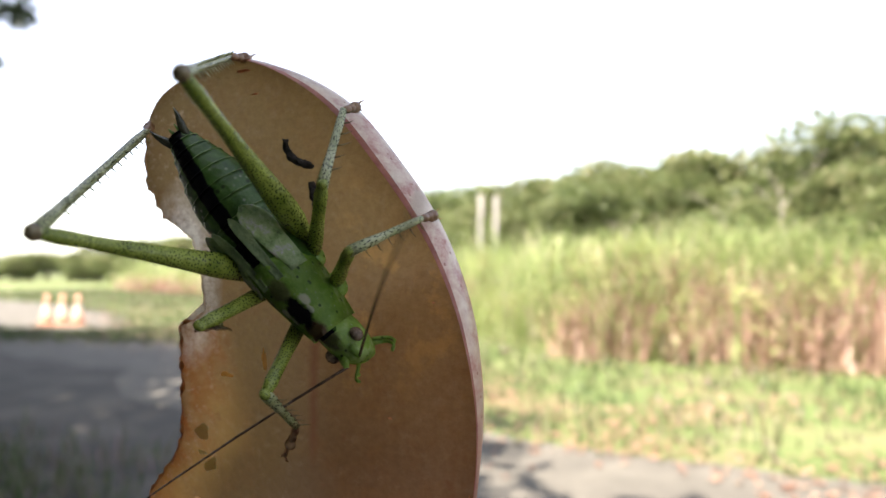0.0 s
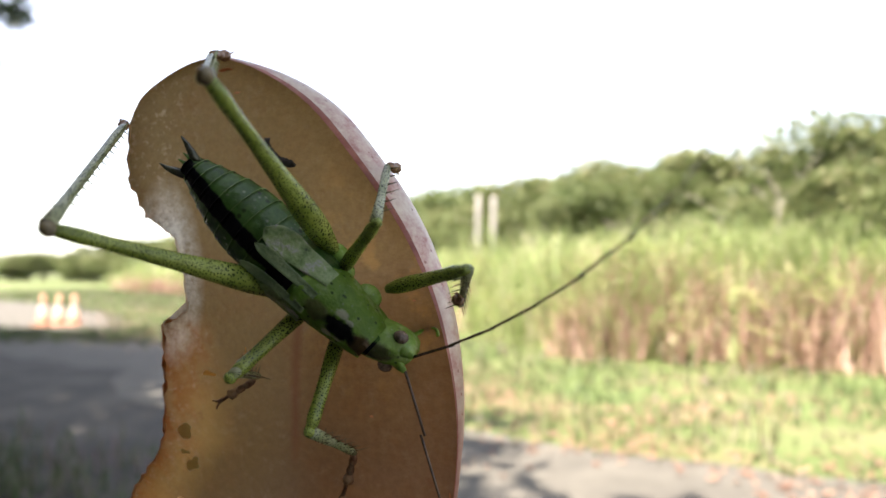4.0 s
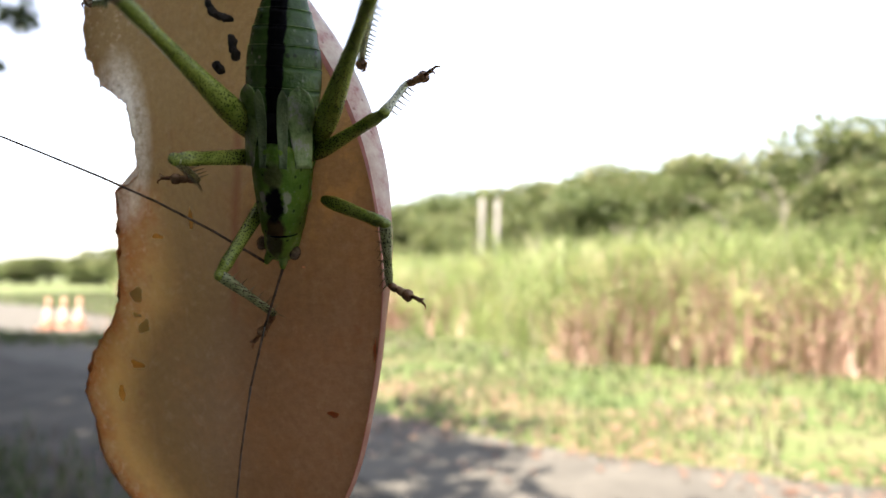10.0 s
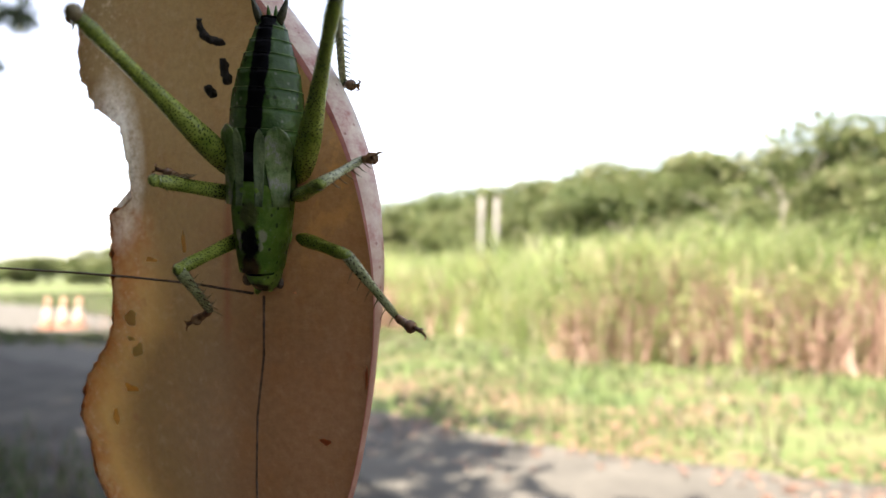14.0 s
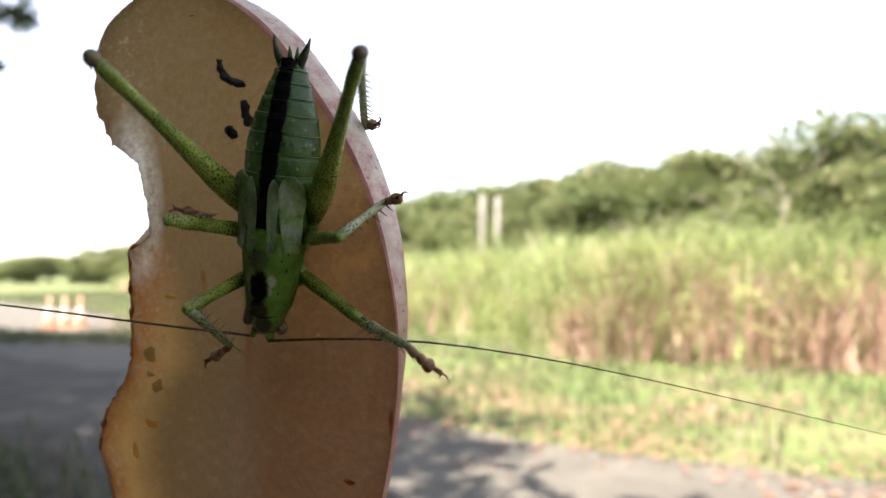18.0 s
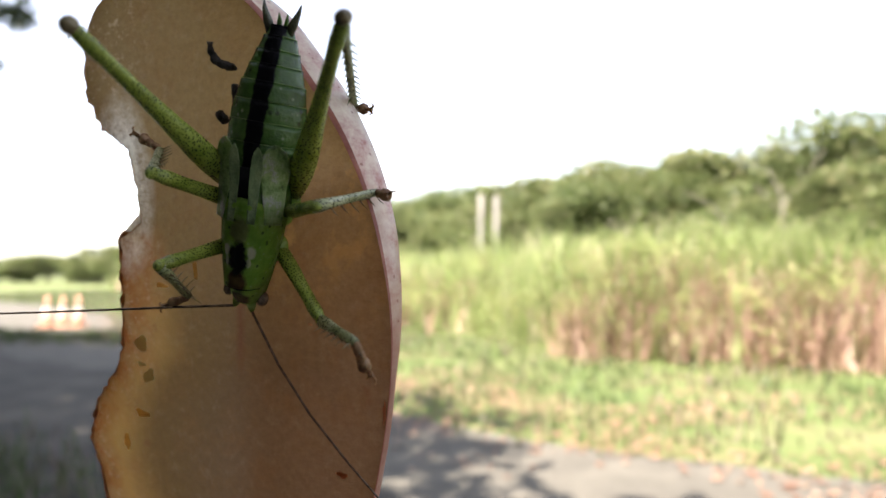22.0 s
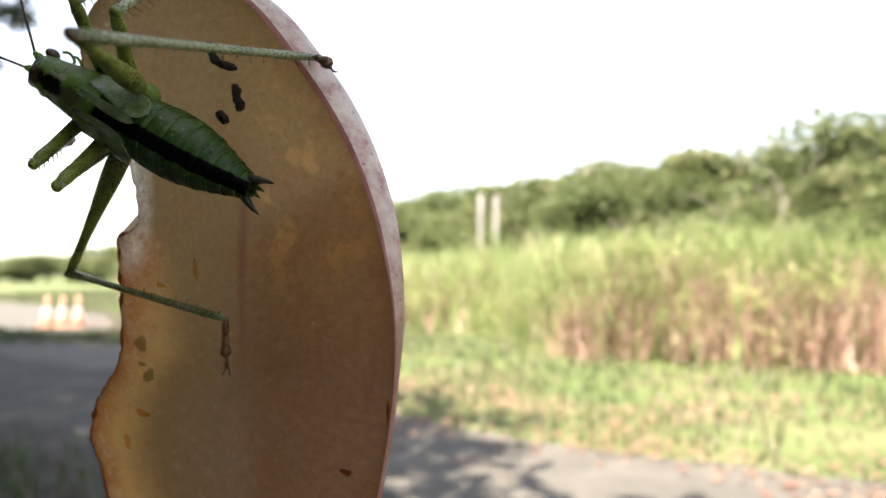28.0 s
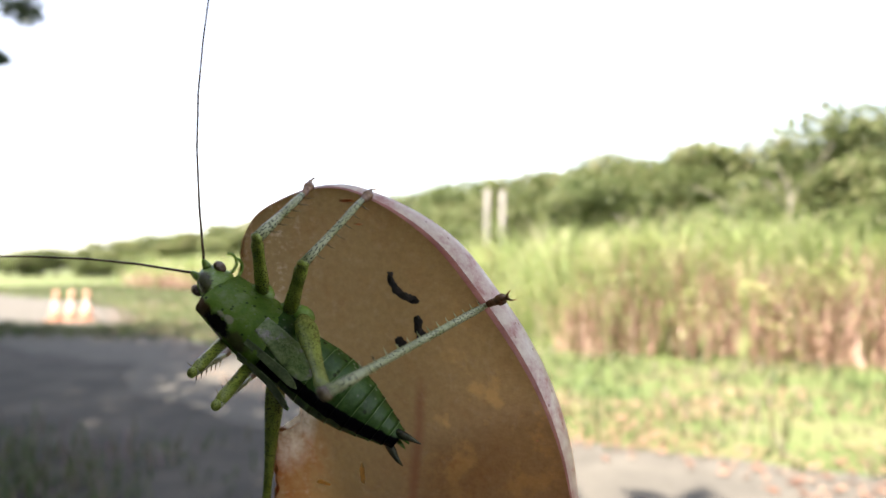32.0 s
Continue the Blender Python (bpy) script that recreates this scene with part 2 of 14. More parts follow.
def make_grass():
    rnd = random.Random(11)
    # tall green grass on the bank
    spots = []
    for i in range(30000):
        s = rnd.random() ** 1.5 * 0.95
        p, d = along(BANK, s)
        n = Vector((-d.y, d.x, 0)) * -1
        depth = 0.2 + rnd.random() ** 0.7 * (4.5 + 7 * s)
        q = p + n * depth + d * rnd.uniform(-0.6, 0.6)
        clump = noise.noise(Vector((q.x * 0.45, q.y * 0.45, 0)))
        h = (1.3 + 0.75 * min(1, depth / 2.5) + 1.1 * clump + 0.5 * noise.noise(Vector((q.x * 1.4, q.y * 1.4, 5))) + rnd.uniform(-0.6, 0.45))
        far = 1 + q.length / 22
        spots.append((q.x, q.y, max(0.5, h), 0.02 * far, rnd.uniform(0.3, 1.1) * max(0.5, h), rnd.uniform(0, 6.28)))
    blades("tall_grass", spots, TALL_GREEN, "tall sunlit green reed grass in a dense bank", "grass")
    spots = []
    for i in range(21000):
        s = rnd.random() ** 1.5 * 0.9
        p, d = along(BANK, s)
        n = Vector((-d.y, d.x, 0)) * -1
        depth = rnd.uniform(-0.25, 2.4)
        q = p + n * depth + d * rnd.uniform(-0.6, 0.6)
        clump = 0.7 * noise.noise(Vector((q.x * 0.4 + 9, q.y * 0.4, 3))) + 0.45 * noise.noise(Vector((q.x * 1.7, q.y * 1.7, 8)))
        clump += 0.2 if q.x > 2.6 else -0.14
        if clump < -0.08 + 0.16 * rnd.random():
            continue
        far = 1 + q.length / 22
        spots.append((q.x, q.y, rnd.uniform(0.4, 1.05) + 1.1 * clump + 0.25 * max(0, depth), 0.018 * far, rnd.uniform(0.1, 1.5) ** 1.3, rnd.uniform(0, 6.28)))
    blades("dry_grass", spots, TALL_DRY, "dead pinkish-tan stalks at the foot of the bank", "grass")
    spots = []
    for i in range(26000):
        s = rnd.random() ** 1.35 * 0.97
        a, da = along(ROAD_EDGE, s)
        b, db = along(BANK, min(0.98, s * 1.0))
        q = a.lerp(b, rnd.uniform(-0.03, 1.1)) + Vector((rnd.uniform(-0.4, 0.4), rnd.uniform(-0.4, 0.4), 0))
        far = 1 + q.length / 10
        c = noise.noise(Vector((q.x * 0.8, q.y * 0.8, 7)))
        if c < -0.22 and rnd.random() < 0.7:
            continue
        spots.append((q.x, q.y, rnd.uniform(0.05, 0.16) * (1 + 0.5 * c), 0.012 * far, rnd.uniform(0.02, 0.12), rnd.uniform(0, 6.28)))
    for i in range(2600):
        q = Vector((-3.3, 3.6, 0)) + Vector((rnd.gauss(0, 0.8), rnd.gauss(0, 0.55), 0))
        spots.append((q.x, q.y, rnd.uniform(0.05, 0.2), 0.014, rnd.uniform(0.03, 0.15), rnd.uniform(0, 6.28)))
    # a grassy strip across the lane's bend, before the cones
    for i in range(5200):
        q = Vector((rnd.uniform(-13, -3.4), rnd.gauss(13.3, 0.75), 0))
        if noise.noise(Vector((q.x * 0.6, q.y * 0.6, 1))) < -0.3 + rnd.uniform(-0.1, 0.1):
            continue
        spots.append((q.x, q.y, rnd.uniform(0.06, 0.17), 0.028, rnd.uniform(0.03, 0.13), rnd.uniform(0, 6.28)))
    blades("verge_grass", spots, TURF, "short yellow-green grass on the verge", "grass")
    # broad-leaved weeds in the bank
    centres = []
    for i in range(240):
        s = rnd.random() ** 1.4 * 0.85
        q, d = along(BANK, s)
        n = Vector((-d.y, d.x, 0)) * -1
        depth = rnd.uniform(0.0, 3.2)
        q = q + n * depth + d * rnd.uniform(-0.8, 0.8)
        q.z = rnd.uniform(0.3, 1.0) + 0.3 * depth
        centres.append((q, rnd.uniform(0.25, 0.6)))
    v, f = leaf_cloud(rnd, centres, 22000, 0.11, 0.8)
    tagged(soup("bank_weeds", v, f, WEED), "leafy light green weeds growing through the grass", "weeds", kind="stuff")
    # fallen leaves on the verge and the lane's edge
    verts, faces = [], []
    for i in range(21000):
        s = rnd.random() ** 1.1 * 0.55 if i < 15000 else rnd.uniform(0.02, 0.3)
        a, da = along(ROAD_EDGE, s)
        b, db = along(BANK, s)
        q = a.lerp(b, rnd.triangular(-0.22, 0.75, 0.1)) + Vector((rnd.uniform(-0.4, 0.4), rnd.uniform(-0.3, 0.3), 0))
        if noise.noise(Vector((q.x * 0.9, q.y * 0.9, 2))) < rnd.uniform(-0.35, 0.25):
            continue
        az, L, w = rnd.uniform(0, 6.28), rnd.uniform(0.04, 0.1), rnd.uniform(0.025, 0.055)
        u, v = Vector((math.cos(az), math.sin(az), rnd.uniform(-0.2, 0.3))), Vector((-math.sin(az), math.cos(az), rnd.uniform(-0.3, 0.3)))
        k = len(verts)
        q.z = 0.025
        verts += [q - u * L / 2, q + v * w / 2, q + u * L / 2, q - v * w / 2]
        faces.append((k, k + 1, k + 2, k + 3))
    tagged(soup("leaf_litter", verts, faces, LITTER), "dry pinkish-brown fallen leaves on the verge", "fallen leaves", kind="stuff")


def leaf_cloud(rnd, centres, count, size, flat=0.7):
    """Small folded leaves scattered in uneven clumps."""
    verts, faces = [], []
    for i in range(count):
        c, r = centres[int(rnd.random() * len(centres))]
        d = Vector((rnd.gauss(0, 1), rnd.gauss(0, 1), rnd.gauss(0, 1))).normalized() * r * rnd.random() ** 0.4
        d.z *= flat
        p = c + d
        a = Vector((rnd.gauss(0, 1), rnd.gauss(0, 1), rnd.gauss(0, 0.6))).normalized()
        b = a.cross(Vector((rnd.gauss(0, 1), rnd.gauss(0, 1), rnd.gauss(0, 1)))).normalized()
        s = size * rnd.uniform(0.6, 1.3)
        k = len(verts)
        verts += [p - a * s * 0.5, p + b * s * 0.26, p + a * s * 0.5 + b.cross(a) * s * 0.12, p - b * s * 0.26]
        faces.append((k, k + 1, k + 2, k + 3))
    return verts, faces


def make_tree(name, seed, height, spread, leaves, size, leaf_mat, label, category, bare=0.25, fill=0):
    rnd = random.Random(seed)
    root = new(name)
    bm = bmesh.new()
    top = Vector((rnd.uniform(-0.3, 0.3), rnd.uniform(-0.3, 0.3), height * 0.75))
    stem = [Vector((0, 0, -0.05)), Vector((rnd.uniform(-0.15, 0.15), rnd.uniform(-0.15, 0.15), height * 0.3)), top]
    tube(bm, spline(stem, 4), [0.03 * height * (1 - 0.085 * i) for i in range(9)], 8)
    part("trunk", bm, BARK, root)
    centres = []
    for i in range(9):
        bm = bmesh.new()
        z0 = height * rnd.uniform(bare, 0.7)
        az = i * 2.4 + rnd.uniform(-0.4, 0.4)
        r = spread * rnd.uniform(0.55, 1.0) * (1.1 - 0.55 * abs(z0 / height - 0.45))
        s = stem[0].lerp(top, z0 / (height * 0.75) * 0.95)
        e = s + Vector((math.cos(az) * r, math.sin(az) * r, height * rnd.uniform(0.08, 0.3)))
        m = s.lerp(e, 0.5) + Vector((0, 0, -0.06 * height))
        tube(bm, spline([s, m, e], 3), [0.011 * height * (1 - 0.12 * k) for k in range(7)], 6)
        part("limb", bm, BARK, root)
        cr = spread * rnd.uniform(0.28, 0.45)
        centres += [(e, cr), (m.lerp(e, 0.5) + Vector((0, 0, cr * 0.4)), cr * 0.9)]
    centres.append((top + Vector((0, 0, height * 0.12)), spread * 0.42))
    for i in range(fill):
        a, r = rnd.uniform(0, 6.28), spread * 0.85 * math.sqrt(rnd.random())
        centres.append((Vector((math.cos(a) * r, math.sin(a) * r, height * rnd.uniform(0.6, 0.85))), spread * 0.3))
    v, f = leaf_cloud(rnd, centres, leaves, size)
    soup("crown", v, f, leaf_mat, root)
    tagged(root, label, category)
    return root


TREE_LINE = [(20, 17, 5.9), (17, 17.5, 5.8), (14.3, 18.5, 5.6), (12.6, 20.2, 5.2), (10.8, 22, 5.2), (9.2, 23.5, 5.2), (7.6, 25, 5.2), (6.3, 26.5, 5.2), (4.8, 28, 5.5), (3.2, 31, 5.1), (1.6, 34, 5.2), (0, 37, 5.2), (-2.5, 40, 5.2), (-5, 44, 5.2), (-8, 48, 5.2), (-12, 54, 5.1), (-17, 61, 5.6), (-24, 70, 5.8), (-32, 80, 5.6), (-41, 92, 5.4), (-52, 104, 5.4), (-64, 118, 5.2), (-78, 130, 5.2), (-20, 64, 4.6), (-28, 74, 4.8), (-37, 86, 4.6), (-47, 98, 4.6), (-58, 110, 4.5), (-70, 112, 4.6), (-80, 122, 4.2), (-88, 126, 3.8), (-96, 130, 3.5), (-106, 134, 3.4)]


def make_woods():
    kinds = [make_tree("shrub_tree", 20 + k, 5.0, 2.0 + 0.15 * k, 15000, 0.17, LEAF_SHRUB, "dense dark green wind-shaped shrub tree on the ridge", "tree", 0.04, 8) for k in range(4)]
    for k in kinds:
        tagged(k, group="trees behind the bank")
    rnd = random.Random(5)
    used = 0
    # unseen shrubs added beside and behind the view to block light
    UNSEEN_THICKET = [(-12.5, 10.5), (-13.5, 7.0), (-13, 3), (-12, -1), (-10, -5), (-7, -7.5), (-4, -8.5), (-1, -9), (2, -9), (-9.5, -2.5), (-6, -5.5), (0.5, -6.5)]
    for row in range(2):
        for i, (x, y, h) in enumerate(TREE_LINE):
            s = h / 4.6 * rnd.uniform(0.94, 1.05) * (1.0 if row == 0 else 0.78)
            w = s * (1.25 + y / 120)
            dx, dy = (0, 0) if row == 0 else (-1.4 + rnd.uniform(-0.5, 0.5), -2.2)
            m = Matrix.Translation((x + dx, y + dy, 0)) @ Matrix.Rotation(rnd.uniform(0, 6.28), 4, "Z")
            if used < 4:
                t = kinds[used]
            else:
                t = copy_thing(kinds[(i + row) % 4], m)
            t.matrix_basis = m @ Matrix.Diagonal((w, w, s, 1))
            used += 1
    for i, (x, y) in enumerate(UNSEEN_THICKET):
        m = pose(x, y, 0, 0, 0, 77 * i)
        t = copy_thing(kinds[i % 4], m)
        t.matrix_basis = m @ Matrix.Diagonal((1.5, 1.5, 1.15, 1))
        tagged(t, "unseen dense green shrub added to block light", "shrub", "thicket by the lane")
    # bleached dead branches among the crowns
    for i, (x, y, h) in enumerate([(8.6, 17, 3.6), (7.4, 16.5, 3.0), (9.6, 17.5, 3.9), (5.4, 20, 3.2), (12.5, 15.5, 3.8)]):
        bm = bmesh.new()
        p = [Vector((x, y, 0)), Vector((x + rnd.uniform(-0.3, 0.3), y, h * 0.5)), Vector((x + rnd.uniform(-0.6, 0.6), y, h))]
        tube(bm, spline(p, 4), [0.034 - 0.0029 * k for k in range(9)], 6)
        for b in range(7):
            a = p[1].lerp(p[2], rnd.random())
            e = a + Vector((rnd.uniform(-0.8, 0.8), rnd.uniform(-0.4, 0.4), rnd.uniform(0.3, 0.9)))
            tube(bm, [a, a.lerp(e, 0.5) + Vector((0, 0, 0.08)), e], [0.018, 0.012, 0.006], 5)
        tagged(link_mesh("dead_shrub", bm, DEADWOOD), "bleached leafless dead shrub in the bank", "shrub", group="dead shrubs")
    # two pale poles
    for x, y in ((1.15, 20.2), (1.64, 20.4)):
        bm = bmesh.new()
        tube(bm, [(x, y, 0), (x, y, 2.0), (x + 0.03, y, 3.72)], [0.095, 0.09, 0.085], 12)
        tagged(link_mesh("pole", bm, POLE), "pale weathered upright pole before the trees", "pole", group="pair of poles")


def make_cone():
    root = new("traffic_cone")
    bm = bmesh.new()
    bmesh.ops.create_cube(bm, size=1, matrix=Matrix.Translation((0, 0, 0.02)) @ Matrix.Diagonal((0.38, 0.38, 0.04, 1)))
    bmesh.ops.bevel(bm, geom=bm.edges[:], offset=0.01, segments=2, affect="EDGES")
    part("base", bm, CONE_ORANGE, root)
    for name, z0, z1, mat in (("body", 0.04, 0.34, CONE_ORANGE), ("band", 0.34, 0.48, CONE_WHITE), ("tip", 0.48, 0.74, CONE_ORANGE)):
        bm = bmesh.new()
        tube(bm, [(0, 0, z0), (0, 0, z1)], [0.15 - 0.155 * z0, 0.15 - 0.155 * z1], 16)
        part(name, bm, mat, root)
    tagged(root, "orange traffic cone with a white band on the lane", "traffic cone", group="traffic cones")
    return root


def make_canopy():
    """Unseen shade trees beside and behind the camera, placed to shape the shade."""
    t = make_tree("shade_tree", 77, 9.0, 5.6, 21500, 0.34, LEAF_CANOPY, "large unseen tree placed to shade the lane", "tree", 0.42, 30)
    tagged(t, group="shade trees")
    t.matrix_basis = pose(-6.3, -5.6, 0)
    for m in (pose(-11.5, 2.6, 0, 0, 0, 130), pose(-8.95, 1.4, 0, 0, 0, 310), pose(-19.0, 5.5, 0, 0, 0, 250), pose(-9.0, -9.0, 0, 0, 0, 60), pose(1.4, -8.6, 0, 0, 0, 200), pose(-1.0, -13.0, 0, 0, 0, 20)):
        copy_thing(t, m)
    bm = bmesh.new()
    b = new("overhanging_branch")
    tube(bm, spline([(-6.2, 3.0, 5.2), (-4.0, 3.6, 3.9), (-2.85, 4.2, 3.15)], 4), [0.05 - 0.004 * k for k in range(9)], 6)
    part("limb", bm, BARK, b)
    rnd = random.Random(4)
    v, f = leaf_cloud(rnd, [(Vector((-2.76, 4.2, 2.93)), 0.13), (Vector((-2.9, 4.2, 3.05)), 0.25), (Vector((-3.0, 4.3, 2.65)), 0.06), (Vector((-3.2, 4.1, 3.3)), 0.35)], 400, 0.075)
    soup("leaves", v, f, LEAF_CANOPY, b)
    tagged(b, "tip of a dark leafy branch hanging over the lane", "branch")


make_grass()
make_woods()
cone = make_cone()
cone.matrix_basis = pose(-9.55, 15.9, 0)
copy_thing(cone, pose(-9.2, 15.95, 0))
copy_thing(cone, pose(-8.85, 16.0, 0))
make_canopy()


# ---- the apple slice (its own space: u right, v up, w towards the viewer, in metres) ----
MM = 0.001


def contrast(nt, fac, gain, middle=0.5):
    """Spreads a noise value about its middle."""
    return calc(nt, "ADD", calc(nt, "MULTIPLY", calc(nt, "SUBTRACT", fac, middle), gain), 0.5, True)


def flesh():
    """Cut flesh: pale where freshly gnawed, browned in part, light from behind painted in."""
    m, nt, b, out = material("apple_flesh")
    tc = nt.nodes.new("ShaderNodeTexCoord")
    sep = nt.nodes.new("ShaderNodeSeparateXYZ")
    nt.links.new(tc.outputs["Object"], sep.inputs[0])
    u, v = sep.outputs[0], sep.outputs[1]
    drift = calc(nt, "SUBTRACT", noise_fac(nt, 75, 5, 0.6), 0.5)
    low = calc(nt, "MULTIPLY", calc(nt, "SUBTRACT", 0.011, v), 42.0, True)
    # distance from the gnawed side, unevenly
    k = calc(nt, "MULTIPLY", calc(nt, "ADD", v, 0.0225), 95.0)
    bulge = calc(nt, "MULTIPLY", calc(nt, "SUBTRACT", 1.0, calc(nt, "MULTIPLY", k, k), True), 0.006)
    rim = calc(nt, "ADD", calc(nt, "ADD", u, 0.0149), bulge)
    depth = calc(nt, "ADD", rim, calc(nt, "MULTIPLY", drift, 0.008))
    # the lower side's dimmer through-light and the right's glow are put into these ramps
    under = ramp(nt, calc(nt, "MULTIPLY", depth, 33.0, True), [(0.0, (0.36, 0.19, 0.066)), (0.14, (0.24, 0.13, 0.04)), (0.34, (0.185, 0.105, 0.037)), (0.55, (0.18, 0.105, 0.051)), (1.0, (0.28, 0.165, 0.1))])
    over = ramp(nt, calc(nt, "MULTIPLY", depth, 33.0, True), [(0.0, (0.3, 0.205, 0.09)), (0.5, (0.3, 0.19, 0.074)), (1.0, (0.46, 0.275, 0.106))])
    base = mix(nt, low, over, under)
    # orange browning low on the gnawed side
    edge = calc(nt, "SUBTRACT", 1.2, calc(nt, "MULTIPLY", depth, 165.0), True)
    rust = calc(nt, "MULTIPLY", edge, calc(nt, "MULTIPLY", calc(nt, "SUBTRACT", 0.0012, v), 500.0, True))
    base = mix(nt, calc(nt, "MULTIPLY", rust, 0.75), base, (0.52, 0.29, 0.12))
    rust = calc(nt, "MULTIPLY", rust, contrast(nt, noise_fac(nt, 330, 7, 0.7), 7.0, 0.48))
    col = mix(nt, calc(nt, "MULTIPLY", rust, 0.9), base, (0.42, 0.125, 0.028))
    fleck = contrast(nt, noise_fac(nt, 950, 6, 0.7), 8.0, 0.6)
    col = mix(nt, calc(nt, "MULTIPLY", calc(nt, "MULTIPLY", fleck, edge), 0.55), col, (0.72, 0.55, 0.38))
    cloud = contrast(nt, noise_fac(nt, 170, 6, 0.7), 5.0, 0.58)
    col = mix(nt, calc(nt, "MULTIPLY", cloud, 0.35), col, (0.27, 0.12, 0.04))
    # fibres and cells
    fine = contrast(nt, noise_fac(nt, 1300, 5, 0.7), 3.2)
    col = mix(nt, calc(nt, "MULTIPLY", fine, 0.5), col, mix(nt, 0.55, col, (0.08, 0.035, 0.015)))
    pale = contrast(nt, noise_fac(nt, 620, 6, 0.75), 5.0, 0.64)
    col = mix(nt, calc(nt, "MULTIPLY", pale, 0.1), col, (0.7, 0.58, 0.42))
    # fresh bite, nearly white, with the light through its thin flesh put in
    nx = calc(nt, "MULTIPLY", calc(nt, "ADD", u, 0.0135), 215.0)
    ny = calc(nt, "MULTIPLY", calc(nt, "SUBTRACT", v, 0.0048), 100.0)
    near = calc(nt, "SUBTRACT", 1.0, calc(nt, "SQRT", calc(nt, "ADD", calc(nt, "MULTIPLY", nx, nx), calc(nt, "MULTIPLY", ny, ny))), True)
    near = calc(nt, "MULTIPLY", near, contrast(nt, noise_fac(nt, 700, 6, 0.75), 2.4), True)
    col = mix(nt, calc(nt, "MULTIPLY", near, 2.6, True), col, (0.9, 0.83, 0.7))
    # brown thread of the core
    line = calc(nt, "SUBTRACT", u, calc(nt, "ADD", 0.0017, calc(nt, "MULTIPLY", v, 0.077)))
    off = calc(nt, "ABSOLUTE", calc(nt, "ADD", line, calc(nt, "MULTIPLY", drift, 0.0012)))
    core = calc(nt, "MULTIPLY", calc(nt, "SUBTRACT", 0.00075, off), 1500.0, True)
    span = calc(nt, "SUBTRACT", 1.0, calc(nt, "MULTIPLY", calc(nt, "ABSOLUTE", calc(nt, "ADD", v, 0.003)), 90.0), True)
    col = mix(nt, calc(nt, "MULTIPLY", calc(nt, "MULTIPLY", core, calc(nt, "MULTIPLY", span, 3.0, True)), 0.6), col, (0.17, 0.055, 0.028))
    # amber, glassy patches beyond the core
    zone = calc(nt, "MULTIPLY", calc(nt, "MULTIPLY", line, 300.0, True), calc(nt, "SUBTRACT", 1.0, calc(nt, "MULTIPLY", calc(nt, "ABSOLUTE", calc(nt, "SUBTRACT", v, 0.004)), 80.0), True))
    glassy = calc(nt, "MULTIPLY", zone, contrast(nt, noise_fac(nt, 240, 7, 0.62), 11.0, 0.57))
    col = mix(nt, calc(nt, "MULTIPLY", glassy, 0.55), col, (0.62, 0.34, 0.1))
    # yellow, juicy flesh behind the browned rim
    wet = calc(nt, "MULTIPLY", calc(nt, "SUBTRACT", 1.0, calc(nt, "MULTIPLY", calc(nt, "ABSOLUTE", calc(nt, "SUBTRACT", depth, 0.0045)), 210.0), True), calc(nt, "MULTIPLY", calc(nt, "SUBTRACT", -0.002, v), 160.0, True))
    wet = calc(nt, "MULTIPLY", wet, contrast(nt, noise_fac(nt, 150, 6, 0.65), 4.0, 0.44))
    col = mix(nt, calc(nt, "MULTIPLY", wet, 0.7), col, (0.5, 0.29, 0.08))
    streak = calc(nt, "MULTIPLY", calc(nt, "SUBTRACT", noise_fac(nt, 260, 4), 0.66), 14.0, True)
    col = mix(nt, calc(nt, "MULTIPLY", streak, 0.4), col, (0.2, 0.07, 0.03))
    nt.links.new(col, b.inputs["Base Color"])
    b.inputs["Roughness"].default_value = 0.45
    b.inputs["Specular IOR Level"].default_value = 0.15
    bumped(nt, b, noise_fac(nt, 1100, 6, 0.7), 0.8, 0.0006)
    see_through(m, mix(nt, 0.04, col, (0.85, 0.6, 0.38)), 0.62)
    return m


def skin():
    m, nt, b, out = material("apple_skin")
    streak = contrast(nt, noise_fac(nt, 420, 6, 0.7), 1.6)
    col = ramp(nt, streak, [(0.2, (0.5, 0.22, 0.19)), (0.38, (0.66, 0.44, 0.38)), (0.52, (0.76, 0.61, 0.51)), (0.7, (0.86, 0.75, 0.63))])
    tc = nt.nodes.new("ShaderNodeTexCoord")
    sep = nt.nodes.new("ShaderNodeSeparateXYZ")
    nt.links.new(tc.outputs["Object"], sep.inputs[0])
    # redder low down, where the dimmer light is painted in too
    blush_shade = calc(nt, "MULTIPLY", calc(nt, "SUBTRACT", 0.004, sep.outputs[1]), 60.0, True)
    blush_shade = calc(nt, "MULTIPLY", blush_shade, calc(nt, "ADD", 0.45, calc(nt, "MULTIPLY", noise_fac(nt, 300, 4), 0.8)), True)
    col = mix(nt, blush_shade, col, (0.4, 0.19, 0.14))
    v = nt.nodes.new("ShaderNodeTexVoronoi")
    v.inputs["Scale"].default_value = 900
    nt.links.new(tc.outputs["Object"], v.inputs["Vector"])
    dot = calc(nt, "LESS_THAN", v.outputs["Distance"], 0.13)
    col = mix(nt, calc(nt, "MULTIPLY", dot, 0.6), col, (0.3, 0.1, 0.08))
    nt.links.new(col, b.inputs["Base Color"])
    b.inputs["Roughness"].default_value = 0.24
    bumped(nt, b, noise_fac(nt, 500, 4), 0.25, 0.0004)
    see_through(m, col, 0.4)
    return m


